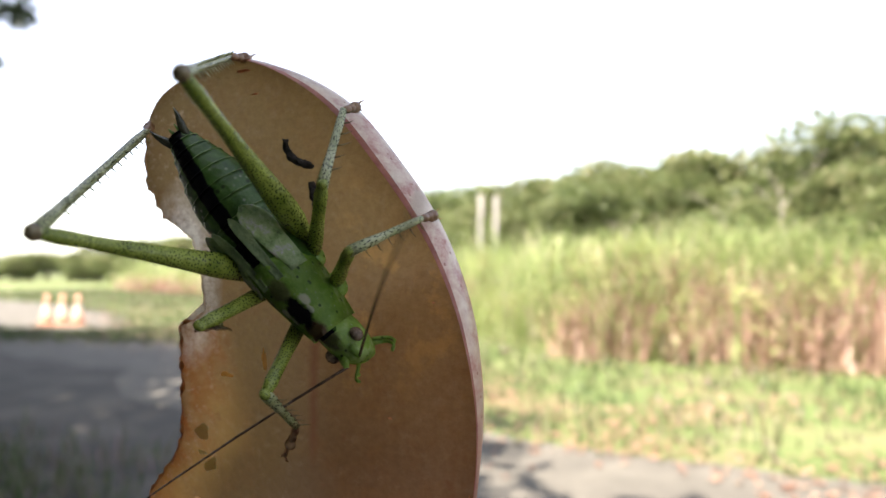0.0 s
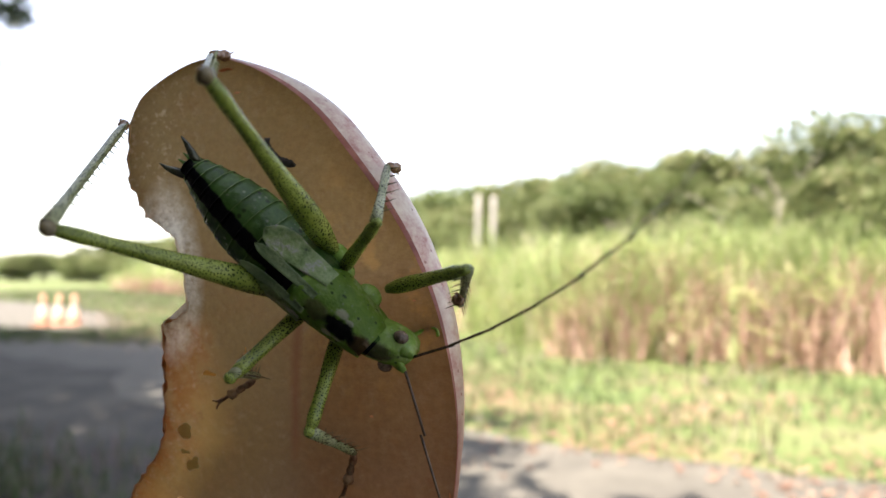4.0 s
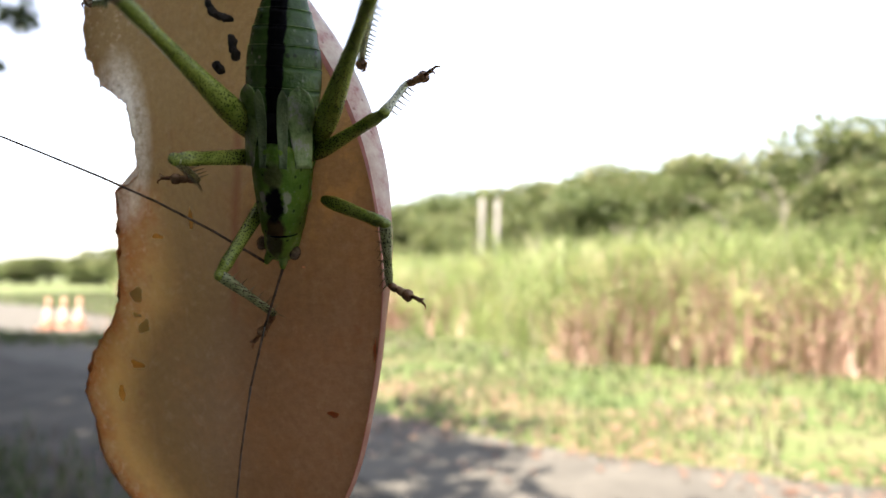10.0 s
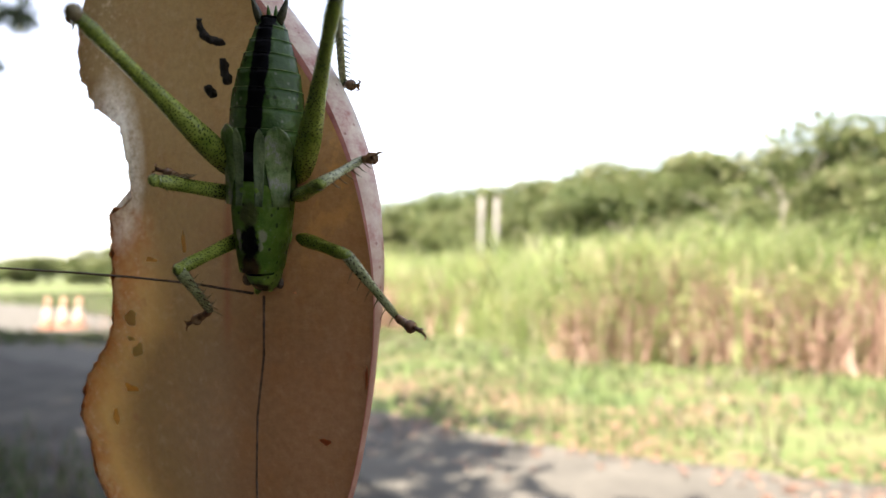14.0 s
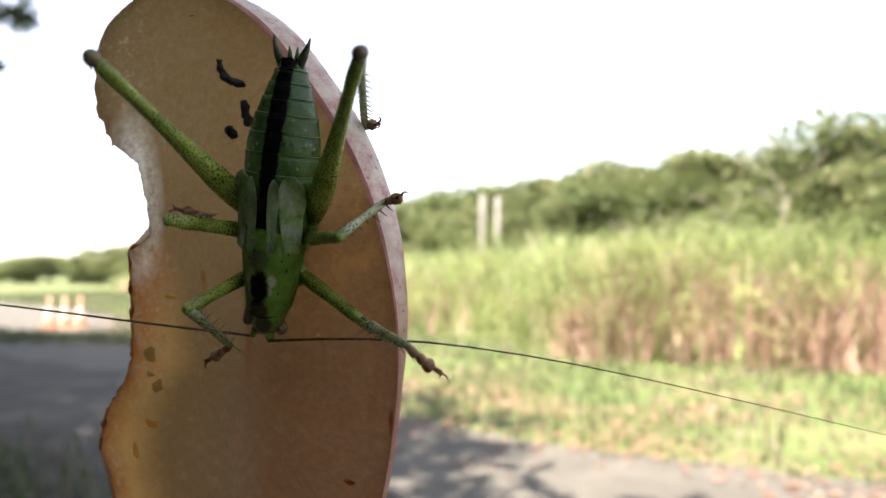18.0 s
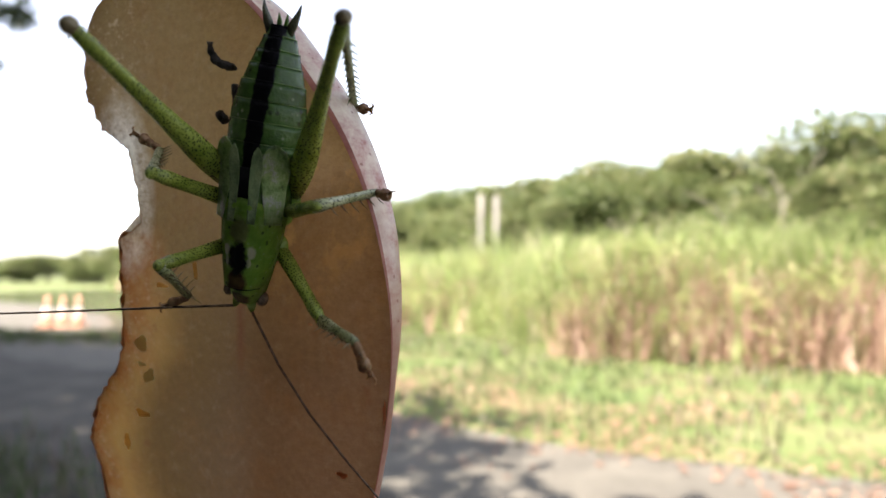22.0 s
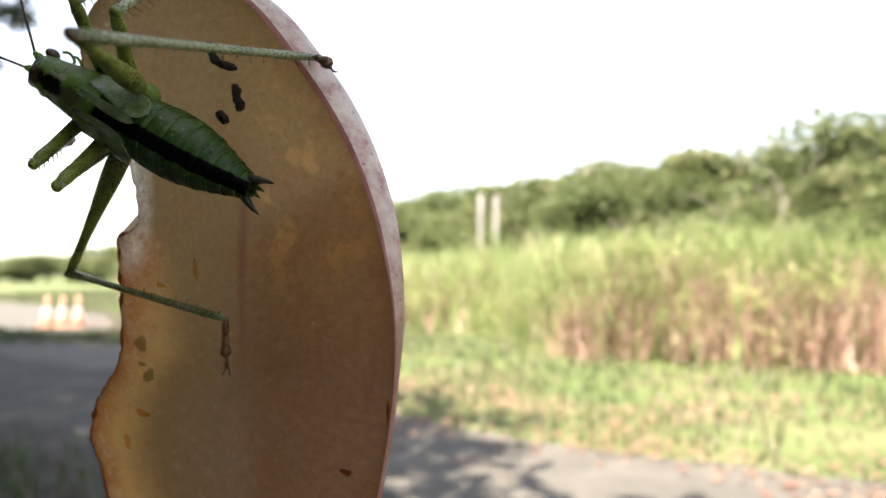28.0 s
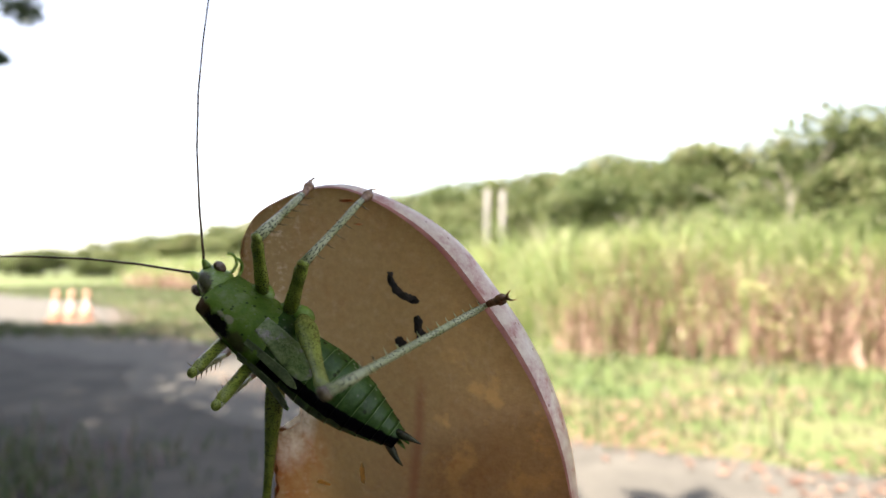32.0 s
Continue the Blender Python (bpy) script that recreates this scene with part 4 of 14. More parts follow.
def make_katydid():
    root = new("katydid")
    # abdomen in overlapping rings
    prof = [(-10.0, 2.6, 2.4, 2.8), (-12.5, 3.3, 2.9, 3.5), (-15.0, 3.65, 3.1, 3.7), (-17.5, 3.6, 3.05, 3.5), (-20.0, 3.1, 2.7, 2.9), (-22.3, 2.35, 2.15, 2.1), (-24.2, 1.65, 1.55, 1.45), (-25.5, 1.1, 1.05, 0.95)]
    def at(y):
        for a, b in zip(prof, prof[1:]):
            if b[0] <= y <= a[0]:
                t = (a[0] - y) / (a[0] - b[0])
                return [a[k] + (b[k] - a[k]) * t for k in range(1, 4)]
        return list(prof[-1][1:])
    cuts = [-10.2, -12.4, -14.5, -16.5, -18.4, -20.2, -21.8, -23.2, -24.5, -25.5]
    core = bmesh.new()
    shell(core, [(y, *[v - 0.12 for v in at(y)]) for y in (-10.0, -12.5, -15, -17.5, -20, -22.3, -24.2, -25.4)])
    abdomen = part("abdomen", core, ABDOMEN, root, "glossy green abdomen with a black band down the back")
    for a, b in zip(cuts, cuts[1:]):
        bm = bmesh.new()
        ys = [a + (b - a) * k / 5 for k in range(6)]
        sec = []
        for k, y in enumerate(ys):
            w, t, o = at(y)
            lift = 0.02 + 0.055 * k / 5
            sec.append((y - (0.18 if k == 5 else 0), w + lift, t + lift, o + lift))
        sec.append((b - 0.05, sec[-1][1] - 0.1, sec[-1][2] - 0.1, sec[-1][3] - 0.1))
        shell(bm, sec, 24)
        part("abdomen_ring", bm, ABDOMEN, abdomen)
        bm = bmesh.new()
        w, t, o = (v + 0.075 for v in at(b))
        hoop = [Vector((math.cos(q) * w * (1 - 0.06 * math.sin(q)), b - 0.17, math.sin(q) * (t if math.sin(q) > 0 else o))) * MM for q in (2 * math.pi * k / 28 for k in range(29))]
        tube(bm, hoop, [0.036 * MM] * 29, 6)
        part("ring_edge", bm, HOOP, abdomen, "pale rim of an abdomen ring")
    for side in (-1, 1):
        bm = bmesh.new()
        tube(bm, [Vector(p) * MM for p in ((side * 0.75, -25.0, 0.35), (side * 1.1, -26.0, 0.55), (side * 1.45, -27.0, 0.7), (side * 1.6, -27.8, 0.75))], [0.42 * MM, 0.4 * MM, 0.22 * MM, 0.05 * MM], 8)
        part("cercus", bm, TAIL, root, "dark pointed tail feeler")
        bm = bmesh.new()
        tube(bm, [Vector(p) * MM for p in ((side * 0.3, -25.2, -0.2), (side * 0.35, -26.3, -0.1), (side * 0.4, -26.9, 0.1))], [0.3 * MM, 0.2 * MM, 0.05 * MM], 7)
        part("tail_plate", bm, SHELL, root)
    # thorax under the pronotum
    bm = bmesh.new()
    shell(bm, [(-3.6, 1.4, 1.4, 2.6), (-5.5, 1.9, 1.6, 3.5), (-8.5, 2.5, 2.0, 3.9), (-11.0, 3.0, 2.3, 3.8), (-13.8, 3.0, 2.4, 3.0)])
    part("thorax", bm, ABDOMEN, root)
    # pronotum: a saddle open underneath
    bm = bmesh.new()
    vs = []
    for i in range(13):
        y = -3.9 - 6.9 * i / 12
        w, tp = back(y)
        if i == 12:
            w, tp = w * 0.985, tp * 0.97
        row = []
        for k in range(21):
            a = math.radians(-42 + 264 * k / 20)
            c, s = math.cos(a), math.sin(a)
            yy = y - (0.7 * max(0, s) ** 3 * (i / 12) if i > 8 else 0)
            row.append(bm.verts.new(Vector((c * w, yy, (s * tp if s > 0 else s * 4.4) + 0.12)) * MM))
        vs.append(row)
    for a, b in zip(vs, vs[1:]):
        for k in range(20):
            bm.faces.new((a[k], a[k + 1], b[k + 1], b[k]))
    bmesh.ops.solidify(bm, geom=bm.faces[:], thickness=0.14 * MM)
    part("pronotum", bm, SHIELD, root, "green shield with a black, rust and ivory mark")
    # wing pads: thin flaps lying on the back, their tips lifted off it
    def hull(y, a):
        w, t, o = at(min(y, -10.0))
        w, t = max(w, 3.0) * 0.86, max(t, 2.9)
        return Vector((math.sin(a) * w, y, math.cos(a) * t))
    for side in (-1, 1):
        for name, y0, y1, a0, a1, half, off, lift in (("wing_pad", -8.3, -14.75, 50, 31, 21, 0.3, 0.42), ("inner_wing_pad", -8.3, -14.4, 15, 12.5, 7.5, 0.55, 0.62)):
            bm = bmesh.new()
            rings = []
            for i in range(15):
                t = i / 14
                y = y0 + (y1 - y0) * t
                hw = math.radians(half) * max(0.08, (1 - max(0.0, (t - 0.55) / 0.45) ** 2.4) ** 0.5 * (0.72 + 0.28 * math.sin(2.2 * t)))
                am = math.radians(a0 + (a1 - a0) * t ** 1.4)
                r = []
                for q in range(16):
                    b = 2 * math.pi * q / 16
                    ang = am + math.cos(b) * hw
                    p = hull(y, ang)
                    nrm = Vector((p.x, 0, p.z)).normalized()
                    vein = 0.05 * math.sin(7 * math.cos(b) + 2.5 * t) if name == "wing_pad" and math.sin(b) > 0 else 0.0
                    p = p + nrm * (off + lift * t * t + 0.08 * math.sin(b) + vein + 0.12 * math.cos(b) ** 2)
                    r.append(Vector((side * p.x, p.y, p.z)) * MM)
                rings.append(r if side > 0 else r[::-1])
            loft(bm, rings)
            part(name, bm, INNER_PAD if name == "inner_wing_pad" else WING, root, "small folded grey-green wing bud" if name == "wing_pad" else "narrow smooth inner wing bud")
    # head: a short crown sloping down to the face
    bm = bmesh.new()
    rings = []
    for y, w, zc, top, bot in ((0.55, 0.45, -1.7, 0.4, 0.6), (0.4, 0.85, -1.8, 0.95, 1.5), (-0.1, 1.2, -1.8, 1.6, 2.4), (-0.8, 1.45, -1.6, 2.1, 2.9), (-1.8, 1.55, -1.3, 2.5, 3.0), (-2.8, 1.55, -0.9, 2.8, 2.9), (-3.9, 1.3, -0.8, 2.5, 2.4)):
        rings.append([Vector((math.cos(a) * w, y, zc + math.sin(a) * (top if math.sin(a) > 0 else bot))) * MM for a in (2 * math.pi * k / 22 for k in range(22))])
    loft(bm, rings)
    head = part("head", bm, CROWN, root, "green head with a dark brown crown")
    for side in (-1, 1):
        bm = bmesh.new()
        bmesh.ops.create_uvsphere(bm, u_segments=16, v_segments=12, radius=0.62 * MM, matrix=Matrix.Translation(Vector((side * 1.52, -0.8, -0.85)) * MM) @ Matrix.Diagonal((0.8, 1.05, 1.05, 1)))
        part("eye", bm, EYE, head, "round glossy brown eye")
        bm = bmesh.new()
        tube(bm, [Vector(p) * MM for p in ((side * 0.55, -0.15, -0.8), (side * 0.7, 0.4, -0.9), (side * 0.79, 0.95, -0.93))], [0.45 * MM, 0.38 * MM, 0.2 * MM], 10)
        part("antenna_base", bm, PRONOTUM, head)
        for k in range(2):
            bm = bmesh.new()
            z = -3.6 - 0.5 * k
            tube(bm, spline([Vector(p) * MM for p in ((side * 0.8, -0.8 - k * 0.6, z), (side * 1.9, -0.3 - k * 0.5, z - 0.6), (side * 2.4, 0.5 - k * 0.5, z - 0.4), (side * 2.1, 1.0 - k * 0.8, z - 0.2))], 3), [0.2 * MM, 0.19 * MM, 0.17 * MM, 0.16 * MM, 0.15 * MM, 0.15 * MM, 0.15 * MM, 0.16 * MM, 0.17 * MM, 0.14 * MM], 7)
            part("palp", bm, PRONOTUM, head, "thin green mouth feeler")
    # legs
    sizes = {"hind": (22.0, 23.0, 5.6), "middle": (10.6, 9.4, 4.6), "front": (9.6, 8.4, 4.7)}
    fem = {"hind": [0.4, 0.76, 1.0, 1.06, 1.02, 0.9, 0.78, 0.67, 0.58, 0.51, 0.48, 0.52, 0.4], "middle": [0.5, 0.68, 0.72, 0.68, 0.62, 0.58, 0.56, 0.6, 0.4], "front": [0.5, 0.68, 0.72, 0.68, 0.62, 0.58, 0.56, 0.6, 0.4]}
    shin = {"hind": [0.5, 0.42, 0.36, 0.36, 0.36, 0.36, 0.36, 0.38, 0.4, 0.3], "middle": [0.5, 0.44, 0.38, 0.36, 0.36, 0.38, 0.3], "front": [0.5, 0.5, 0.44, 0.36, 0.36, 0.38, 0.3]}
    out = {}
    for pair, (l1, l2, l3) in sizes.items():
        for side in ("left", "right"):
            f = leg_piece("femur", l1, fem[pair], LEG_THICK, root, "green thigh speckled with black dots")
            bm = bmesh.new()
            bmesh.ops.create_uvsphere(bm, u_segments=12, v_segments=8, radius=(0.56 if pair == "hind" else 0.5) * MM, matrix=Matrix.Translation((l1 * MM, 0, 0)) @ Matrix.Diagonal((1.0, 0.8, 1.0, 1)))
            part("knee", bm, KNEE if pair == "hind" else LEG_THICK, f)
            t = leg_piece("tibia", l2, shin[pair], LEG_THIN, root, "pale spiny shin", spines=26 if pair == "hind" else 12, dark=pair != "hind", spine_len=0.7 if pair == "hind" else 1.1)
            bm = bmesh.new()
            for a, b, r in ((0, 0.26, 0.34), (0.24, 0.46, 0.36), (0.44, 0.66, 0.5)):
                x0, x1 = a * l3, b * l3
                tube(bm, [Vector((x0, 0, 0)) * MM, Vector((x0 * 0.6 + x1 * 0.4, 0, -0.05)) * MM, Vector((x0 * 0.2 + x1 * 0.8, 0, -0.1)) * MM, Vector((x1, 0, 0)) * MM], [0.2 * MM, r * MM, r * 1.05 * MM, 0.2 * MM], 8)
            tube(bm, [Vector((0.62 * l3, 0, 0)) * MM, Vector((0.9 * l3, 0, 0.1)) * MM], [0.16 * MM, 0.2 * MM], 7)
            foot = part("tarsus", bm, FOOT, root, "brown lobed foot")
            for s in (-1, 1):
                bm = bmesh.new()
                tube(bm, [Vector(p) * MM for p in ((0.88 * l3, s * 0.08, 0.1), (0.98 * l3, s * 0.3, 0.12), (1.03 * l3, s * 0.42, -0.05), (1.02 * l3, s * 0.48, -0.25))], [0.11 * MM, 0.09 * MM, 0.06 * MM, 0.015 * MM], 6)
                part("claw", bm, FOOT, foot)
            hip = {"hind": (2.7, -10.0, -2.5), "middle": (2.0, -8.8, -2.4), "front": (1.9, -5.6, -2.4)}[pair]
            bm = bmesh.new()
            bmesh.ops.create_uvsphere(bm, u_segments=14, v_segments=10, radius=1.05 * MM, matrix=Matrix.Translation(Vector((hip[0] * (1 if side == "right" else -1), hip[1], hip[2])) * MM) @ Matrix.Diagonal((1.0, 1.15, 0.95, 1)))
            part("coxa", bm, PRONOTUM, root)
            out[pair + "_" + side] = {"femur": f, "tibia": t, "tarsus": foot}
    # feelers in short stiff pieces
    ants = {"left": [], "right": []}
    step = ANTENNA / ANTENNA_PIECES
    for side in ants:
        for i in range(ANTENNA_PIECES):
            bm = bmesh.new()
            r0, r1 = 0.1 * (1 - i / ANTENNA_PIECES) ** 1.4 + 0.025, 0.1 * (1 - (i + 1) / ANTENNA_PIECES) ** 1.4 + 0.025
            k = 4
            tube(bm, [Vector((step * (j / k * 1.04 - 0.02), 0, 0)) for j in range(k + 1)], [(r0 + (r1 - r0) * j / k) * MM for j in range(k + 1)], 7)
            ants[side].append(part("antenna_piece", bm, FEELER, root))
    # the parts drawn together: the thorax close behind the head, a slender body
    for ob in root.children_recursive:
        kind = ob.name.split(".")[0]
        if kind in ("thorax", "pronotum"):
            ob.data.transform(Matrix.Translation((0, 1.2 * MM, 0)))
        if kind in ("abdomen", "abdomen_ring", "ring_edge", "thorax", "pronotum", "coxa", "cercus", "tail_plate"):
            wide, tall = {"abdomen": (0.83, 0.94), "abdomen_ring": (0.83, 0.94), "ring_edge": (0.83, 0.94), "cercus": (0.95, 0.94), "tail_plate": (0.88, 0.94)}.get(kind, (0.88, 1.06))
            ob.data.transform(Matrix.Diagonal((wide, 1, tall, 1)))
        if kind in ("abdomen", "abdomen_ring", "ring_edge", "cercus", "tail_plate"):
            # the hind end droops and is a little shorter
            for v in ob.data.vertices:
                k = max(0.0, -14.0 * MM - v.co.y)
                v.co.y += 0.15 * k
                v.co.z -= 0.05 * k
        if kind in ("pronotum", "thorax"):
            for v in ob.data.vertices:
                if v.co.z > 0:
                    v.co.z *= 1.34
    tagged(root, "green katydid nymph with a black back stripe on the apple slice", "katydid")
    return root, head, out, ants


ANTENNA, ANTENNA_PIECES = 64 * MM, 12
katydid, head, legs, antennae = make_katydid()


# ---- what moves ----


def motions():
    # the apple slice is moved about by whoever holds it, below the picture
    walk(apple_slice, [
        (0, pose(-.01321,.06153,1.24525,95.5,.01,-22.74)), (0.5, pose(-.01354,.06159,1.245,95.21,-.15,-22.63)),
        (1, pose(-.01457,.06186,1.24523,94.66,-.56,-22.82)), (1.5, pose(-.01519,.06206,1.24515,94.25,-.68,-22.55)),
        (2, pose(-.01485,.06213,1.24526,94.25,-.69,-22.57)), (2.5, pose(-.01508,.06207,1.24524,94.4,-.62,-22.51)),
        (3, pose(-.01464,.06169,1.24521,94.91,-.41,-22.46)), (3.5, pose(-.01467,.06161,1.24534,95.14,-.25,-22.46)),
        (5.5, pose(-.01455,.06109,1.24541,95.55,.14,-22.51)), (6, pose(-.01448,.06073,1.24544,95.43,-.44,-22.71)),
        (6.5, pose(-.01449,.06086,1.24549,95.25,-.68,-22.48)), (7, pose(-.01421,.06119,1.24541,95.23,-.3,-22.85)),
        (7.5, pose(-.01441,.06068,1.24538,95.83,-.23,-23.12)), (8, pose(-.01413,.06093,1.24499,96.14,.51,-23.23)),
        (8.5, pose(-.01388,.05955,1.24629,96.43,1.17,-24.58)), (9, pose(-.01595,.06055,1.25139,96.02,.82,-24.48)),
        (9.5, pose(-.01909,.06195,1.25747,96.59,1.28,-24.96)), (10, pose(-.02092,.06172,1.25912,96.47,1.29,-25.36)),
        (10.5, pose(-.02063,.06158,1.25828,96.34,1.08,-25.51)), (11, pose(-.02064,.0629,1.25801,96.73,1.32,-25.36)),
        (11.5, pose(-.0212,.06316,1.25612,97.41,1.74,-24.99)), (12, pose(-.02111,.06289,1.2546,97.12,1.53,-25.06)),
        (12.5, pose(-.02129,.06311,1.2562,97.41,1.85,-25.13)), (13, pose(-.02084,.06131,1.25656,96.24,1.63,-26.45)),
        (13.5, pose(-.02155,.0614,1.25667,95.95,1.16,-26.24)), (14, pose(-.02143,.06144,1.25673,95.93,1.12,-26.23)),
        (14.5, pose(-.02126,.06144,1.25667,95.94,1.1,-26.28)), (16.5, pose(-.02155,.06106,1.25664,96.35,1.08,-25.89)),
        (17, pose(-.02185,.06108,1.25658,96.35,1.02,-25.72)), (17.5, pose(-.02187,.06181,1.25364,96.11,1.49,-24.99)),
        (18, pose(-.01964,.0618,1.25291,96.25,1.06,-25.68)), (18.5, pose(-.01986,.06127,1.2539,95.66,.31,-25.4)),
        (19, pose(-.02009,.06129,1.25409,95.71,.34,-25.31)), (20, pose(-.01993,.06053,1.25389,96.76,1.44,-25.96)),
        (21, pose(-.01985,.06043,1.25384,96.92,1.56,-26.06)), (22, pose(-.01985,.06044,1.25391,96.89,1.63,-26.05)),
        (23, pose(-.0199,.06044,1.25391,96.89,1.64,-26.03)), (23.5, pose(-.0199,.06044,1.25391,96.91,1.64,-26.01)),
        (24, pose(-.01989,.06044,1.2539,96.94,1.64,-25.98)), (24.5, pose(-.01967,.06023,1.25384,97.17,1.47,-25.88)),
        (25, pose(-.01967,.06025,1.25385,97.22,1.44,-25.74)), (25.5, pose(-.01977,.06004,1.25397,97.15,1.3,-25.42)),
        (27.5, pose(-.01983,.06059,1.254,97.44,1.45,-24.82)), (28, pose(-.01983,.06059,1.25394,97.46,1.43,-24.79)),
        (28.5, pose(-.02007,.06054,1.25381,97.48,1.41,-24.7)), (29, pose(-.02038,.06027,1.2524,97.93,1.3,-24.98)),
        (29.5, pose(-.01953,.05955,1.24996,97.93,1.3,-25.23)), (30, pose(-.01661,.06055,1.2445,97.66,1.26,-24.27)),
        (30.5, pose(-.01091,.06191,1.23579,98.01,1.45,-22.86)), (31, pose(-.00574,.06528,1.22821,98.31,2.01,-20.62)),
        (31.5, pose(-.00524,.06485,1.23092,97.87,2.11,-20.16)), (32, pose(-.00471,.06508,1.23265,98.2,2.22,-20.15)),
    ])
    # the insect walks over the slice
    walk(katydid, [
        (0, pose(-.00744,.05538,1.24335,-101.65,38.34,161.87)), (.5, pose(-.00677,.05558,1.24296,-101.57,39.08,163.87)), (1, pose(-.00685,.05593,1.24309,-101.04,40.05,165.87)),
        (1.5, pose(-.0067,.05533,1.24314,-102.66,40.94,162.36)), (2, pose(-.00556,.05458,1.2433,-105.02,41.59,158.08)), (2.5, pose(-.00535,.05492,1.2428,-105.13,41.73,158.32)),
        (3, pose(-.00447,.05495,1.24221,-105.71,41.71,158.23)), (3.5, pose(-.00384,.05453,1.24244,-105.62,43.14,158.78)), (5.5, pose(-.00109,.05274,1.24304,-104.42,49.06,161.69)),
        (6, pose(.00041,.05183,1.24223,-98.95,47.52,168.87)), (6.5, pose(.00068,.05184,1.24205,-93.26,45.98,175.92)), (7, pose(-.00083,.05311,1.23994,-91.08,38.93,-176.55)),
        (7.5, pose(.00065,.05301,1.24001,-92.8,42.51,-177.26)), (8, pose(.00352,.05306,1.23837,-81.77,39.15,-157.67)), (8.5, pose(.0043,.05009,1.23964,-78.1,31.84,-156.62)),
        (9, pose(-.0019,.05288,1.24255,-88.51,19.13,-161.54)), (9.5, pose(-.00928,.05582,1.24931,-97.56,8.71,-171.15)), (10, pose(-.01404,.0573,1.25152,-104.31,-2.65,-179.51)),
        (10.5, pose(-.01326,.05588,1.25021,-99.76,-.99,-179.93)), (11, pose(-.01283,.05601,1.24938,-95.85,.38,-179.97)), (11.5, pose(-.01489,.05729,1.24752,-97.4,-2.91,179.84)),
        (12, pose(-.01641,.05786,1.24606,-97.88,-6.04,179.45)), (12.5, pose(-.01616,.05836,1.24734,-98.33,-4.54,179.64)), (13, pose(-.01542,.05648,1.2475,-97.26,-3.16,178.51)),
        (13.5, pose(-.01604,.05682,1.2478,-97.57,-3.42,177.49)), (14, pose(-.01589,.05716,1.24798,-98.26,-3.99,176.31)), (14.5, pose(-.01571,.05696,1.24788,-97.82,-3.77,176.14)),
        (16.5, pose(-.01583,.0559,1.24761,-96.36,-2.8,176.09)), (17, pose(-.01607,.05574,1.24748,-95.89,-2.54,176.14)), (17.5, pose(-.017,.05728,1.24489,-98.76,-6,176.83)),
        (18, pose(-.01566,.05795,1.24454,-101.74,-8.42,176.19)), (18.5, pose(-.01673,.05742,1.24599,-101.59,-9.19,178.67)), (19, pose(-.01786,.05759,1.2465,-102.45,-10.36,-178.88)),
        (20, pose(-.01682,.05674,1.24639,-101.81,-7.2,178.89)), (21, pose(-.01613,.05653,1.24666,-102.78,-7.74,178.53)), (22, pose(-.0172,.05655,1.24685,-101.81,-10.6,178.85)),
        (23, pose(-.01869,.05673,1.24689,-102.75,-12.93,-178.53)), (23.5, pose(-.02138,.05773,1.24714,-110.33,-21.7,-168.64)), (24, pose(-.02473,.0581,1.25008,-117.51,-30.99,-159.68)),
        (24.5, pose(-.028,.05746,1.2522,-129.34,-39.27,-145.52)), (25, pose(-.0303,.05762,1.25403,-137.86,-48.21,-139.6)), (25.5, pose(-.0322,.05754,1.2558,-137.02,-64.43,-143.32)),
        (27.5, pose(-.03715,.05883,1.26939,120.68,-56.74,-42.36)), (28, pose(-.03736,.05864,1.26927,104.86,-59.18,-23.51)), (28.5, pose(-.03785,.0589,1.26898,113.52,-57.32,-35.61)),
        (29, pose(-.0385,.05896,1.26731,121.41,-54.57,-47.36)), (29.5, pose(-.03766,.05829,1.26592,116.47,-51.47,-43.91)), (30, pose(-.03462,.05885,1.2609,117.97,-48.52,-46.66)),
        (30.5, pose(-.02987,.05944,1.25253,119.75,-45.91,-45.52)), (31, pose(-.02471,.06197,1.24525,119.55,-45.52,-43.1)), (31.5, pose(-.02408,.06077,1.24787,116.23,-46.71,-38)),
        (32, pose(-.02352,.06015,1.24936,113.83,-47.53,-34.04)),
    ])
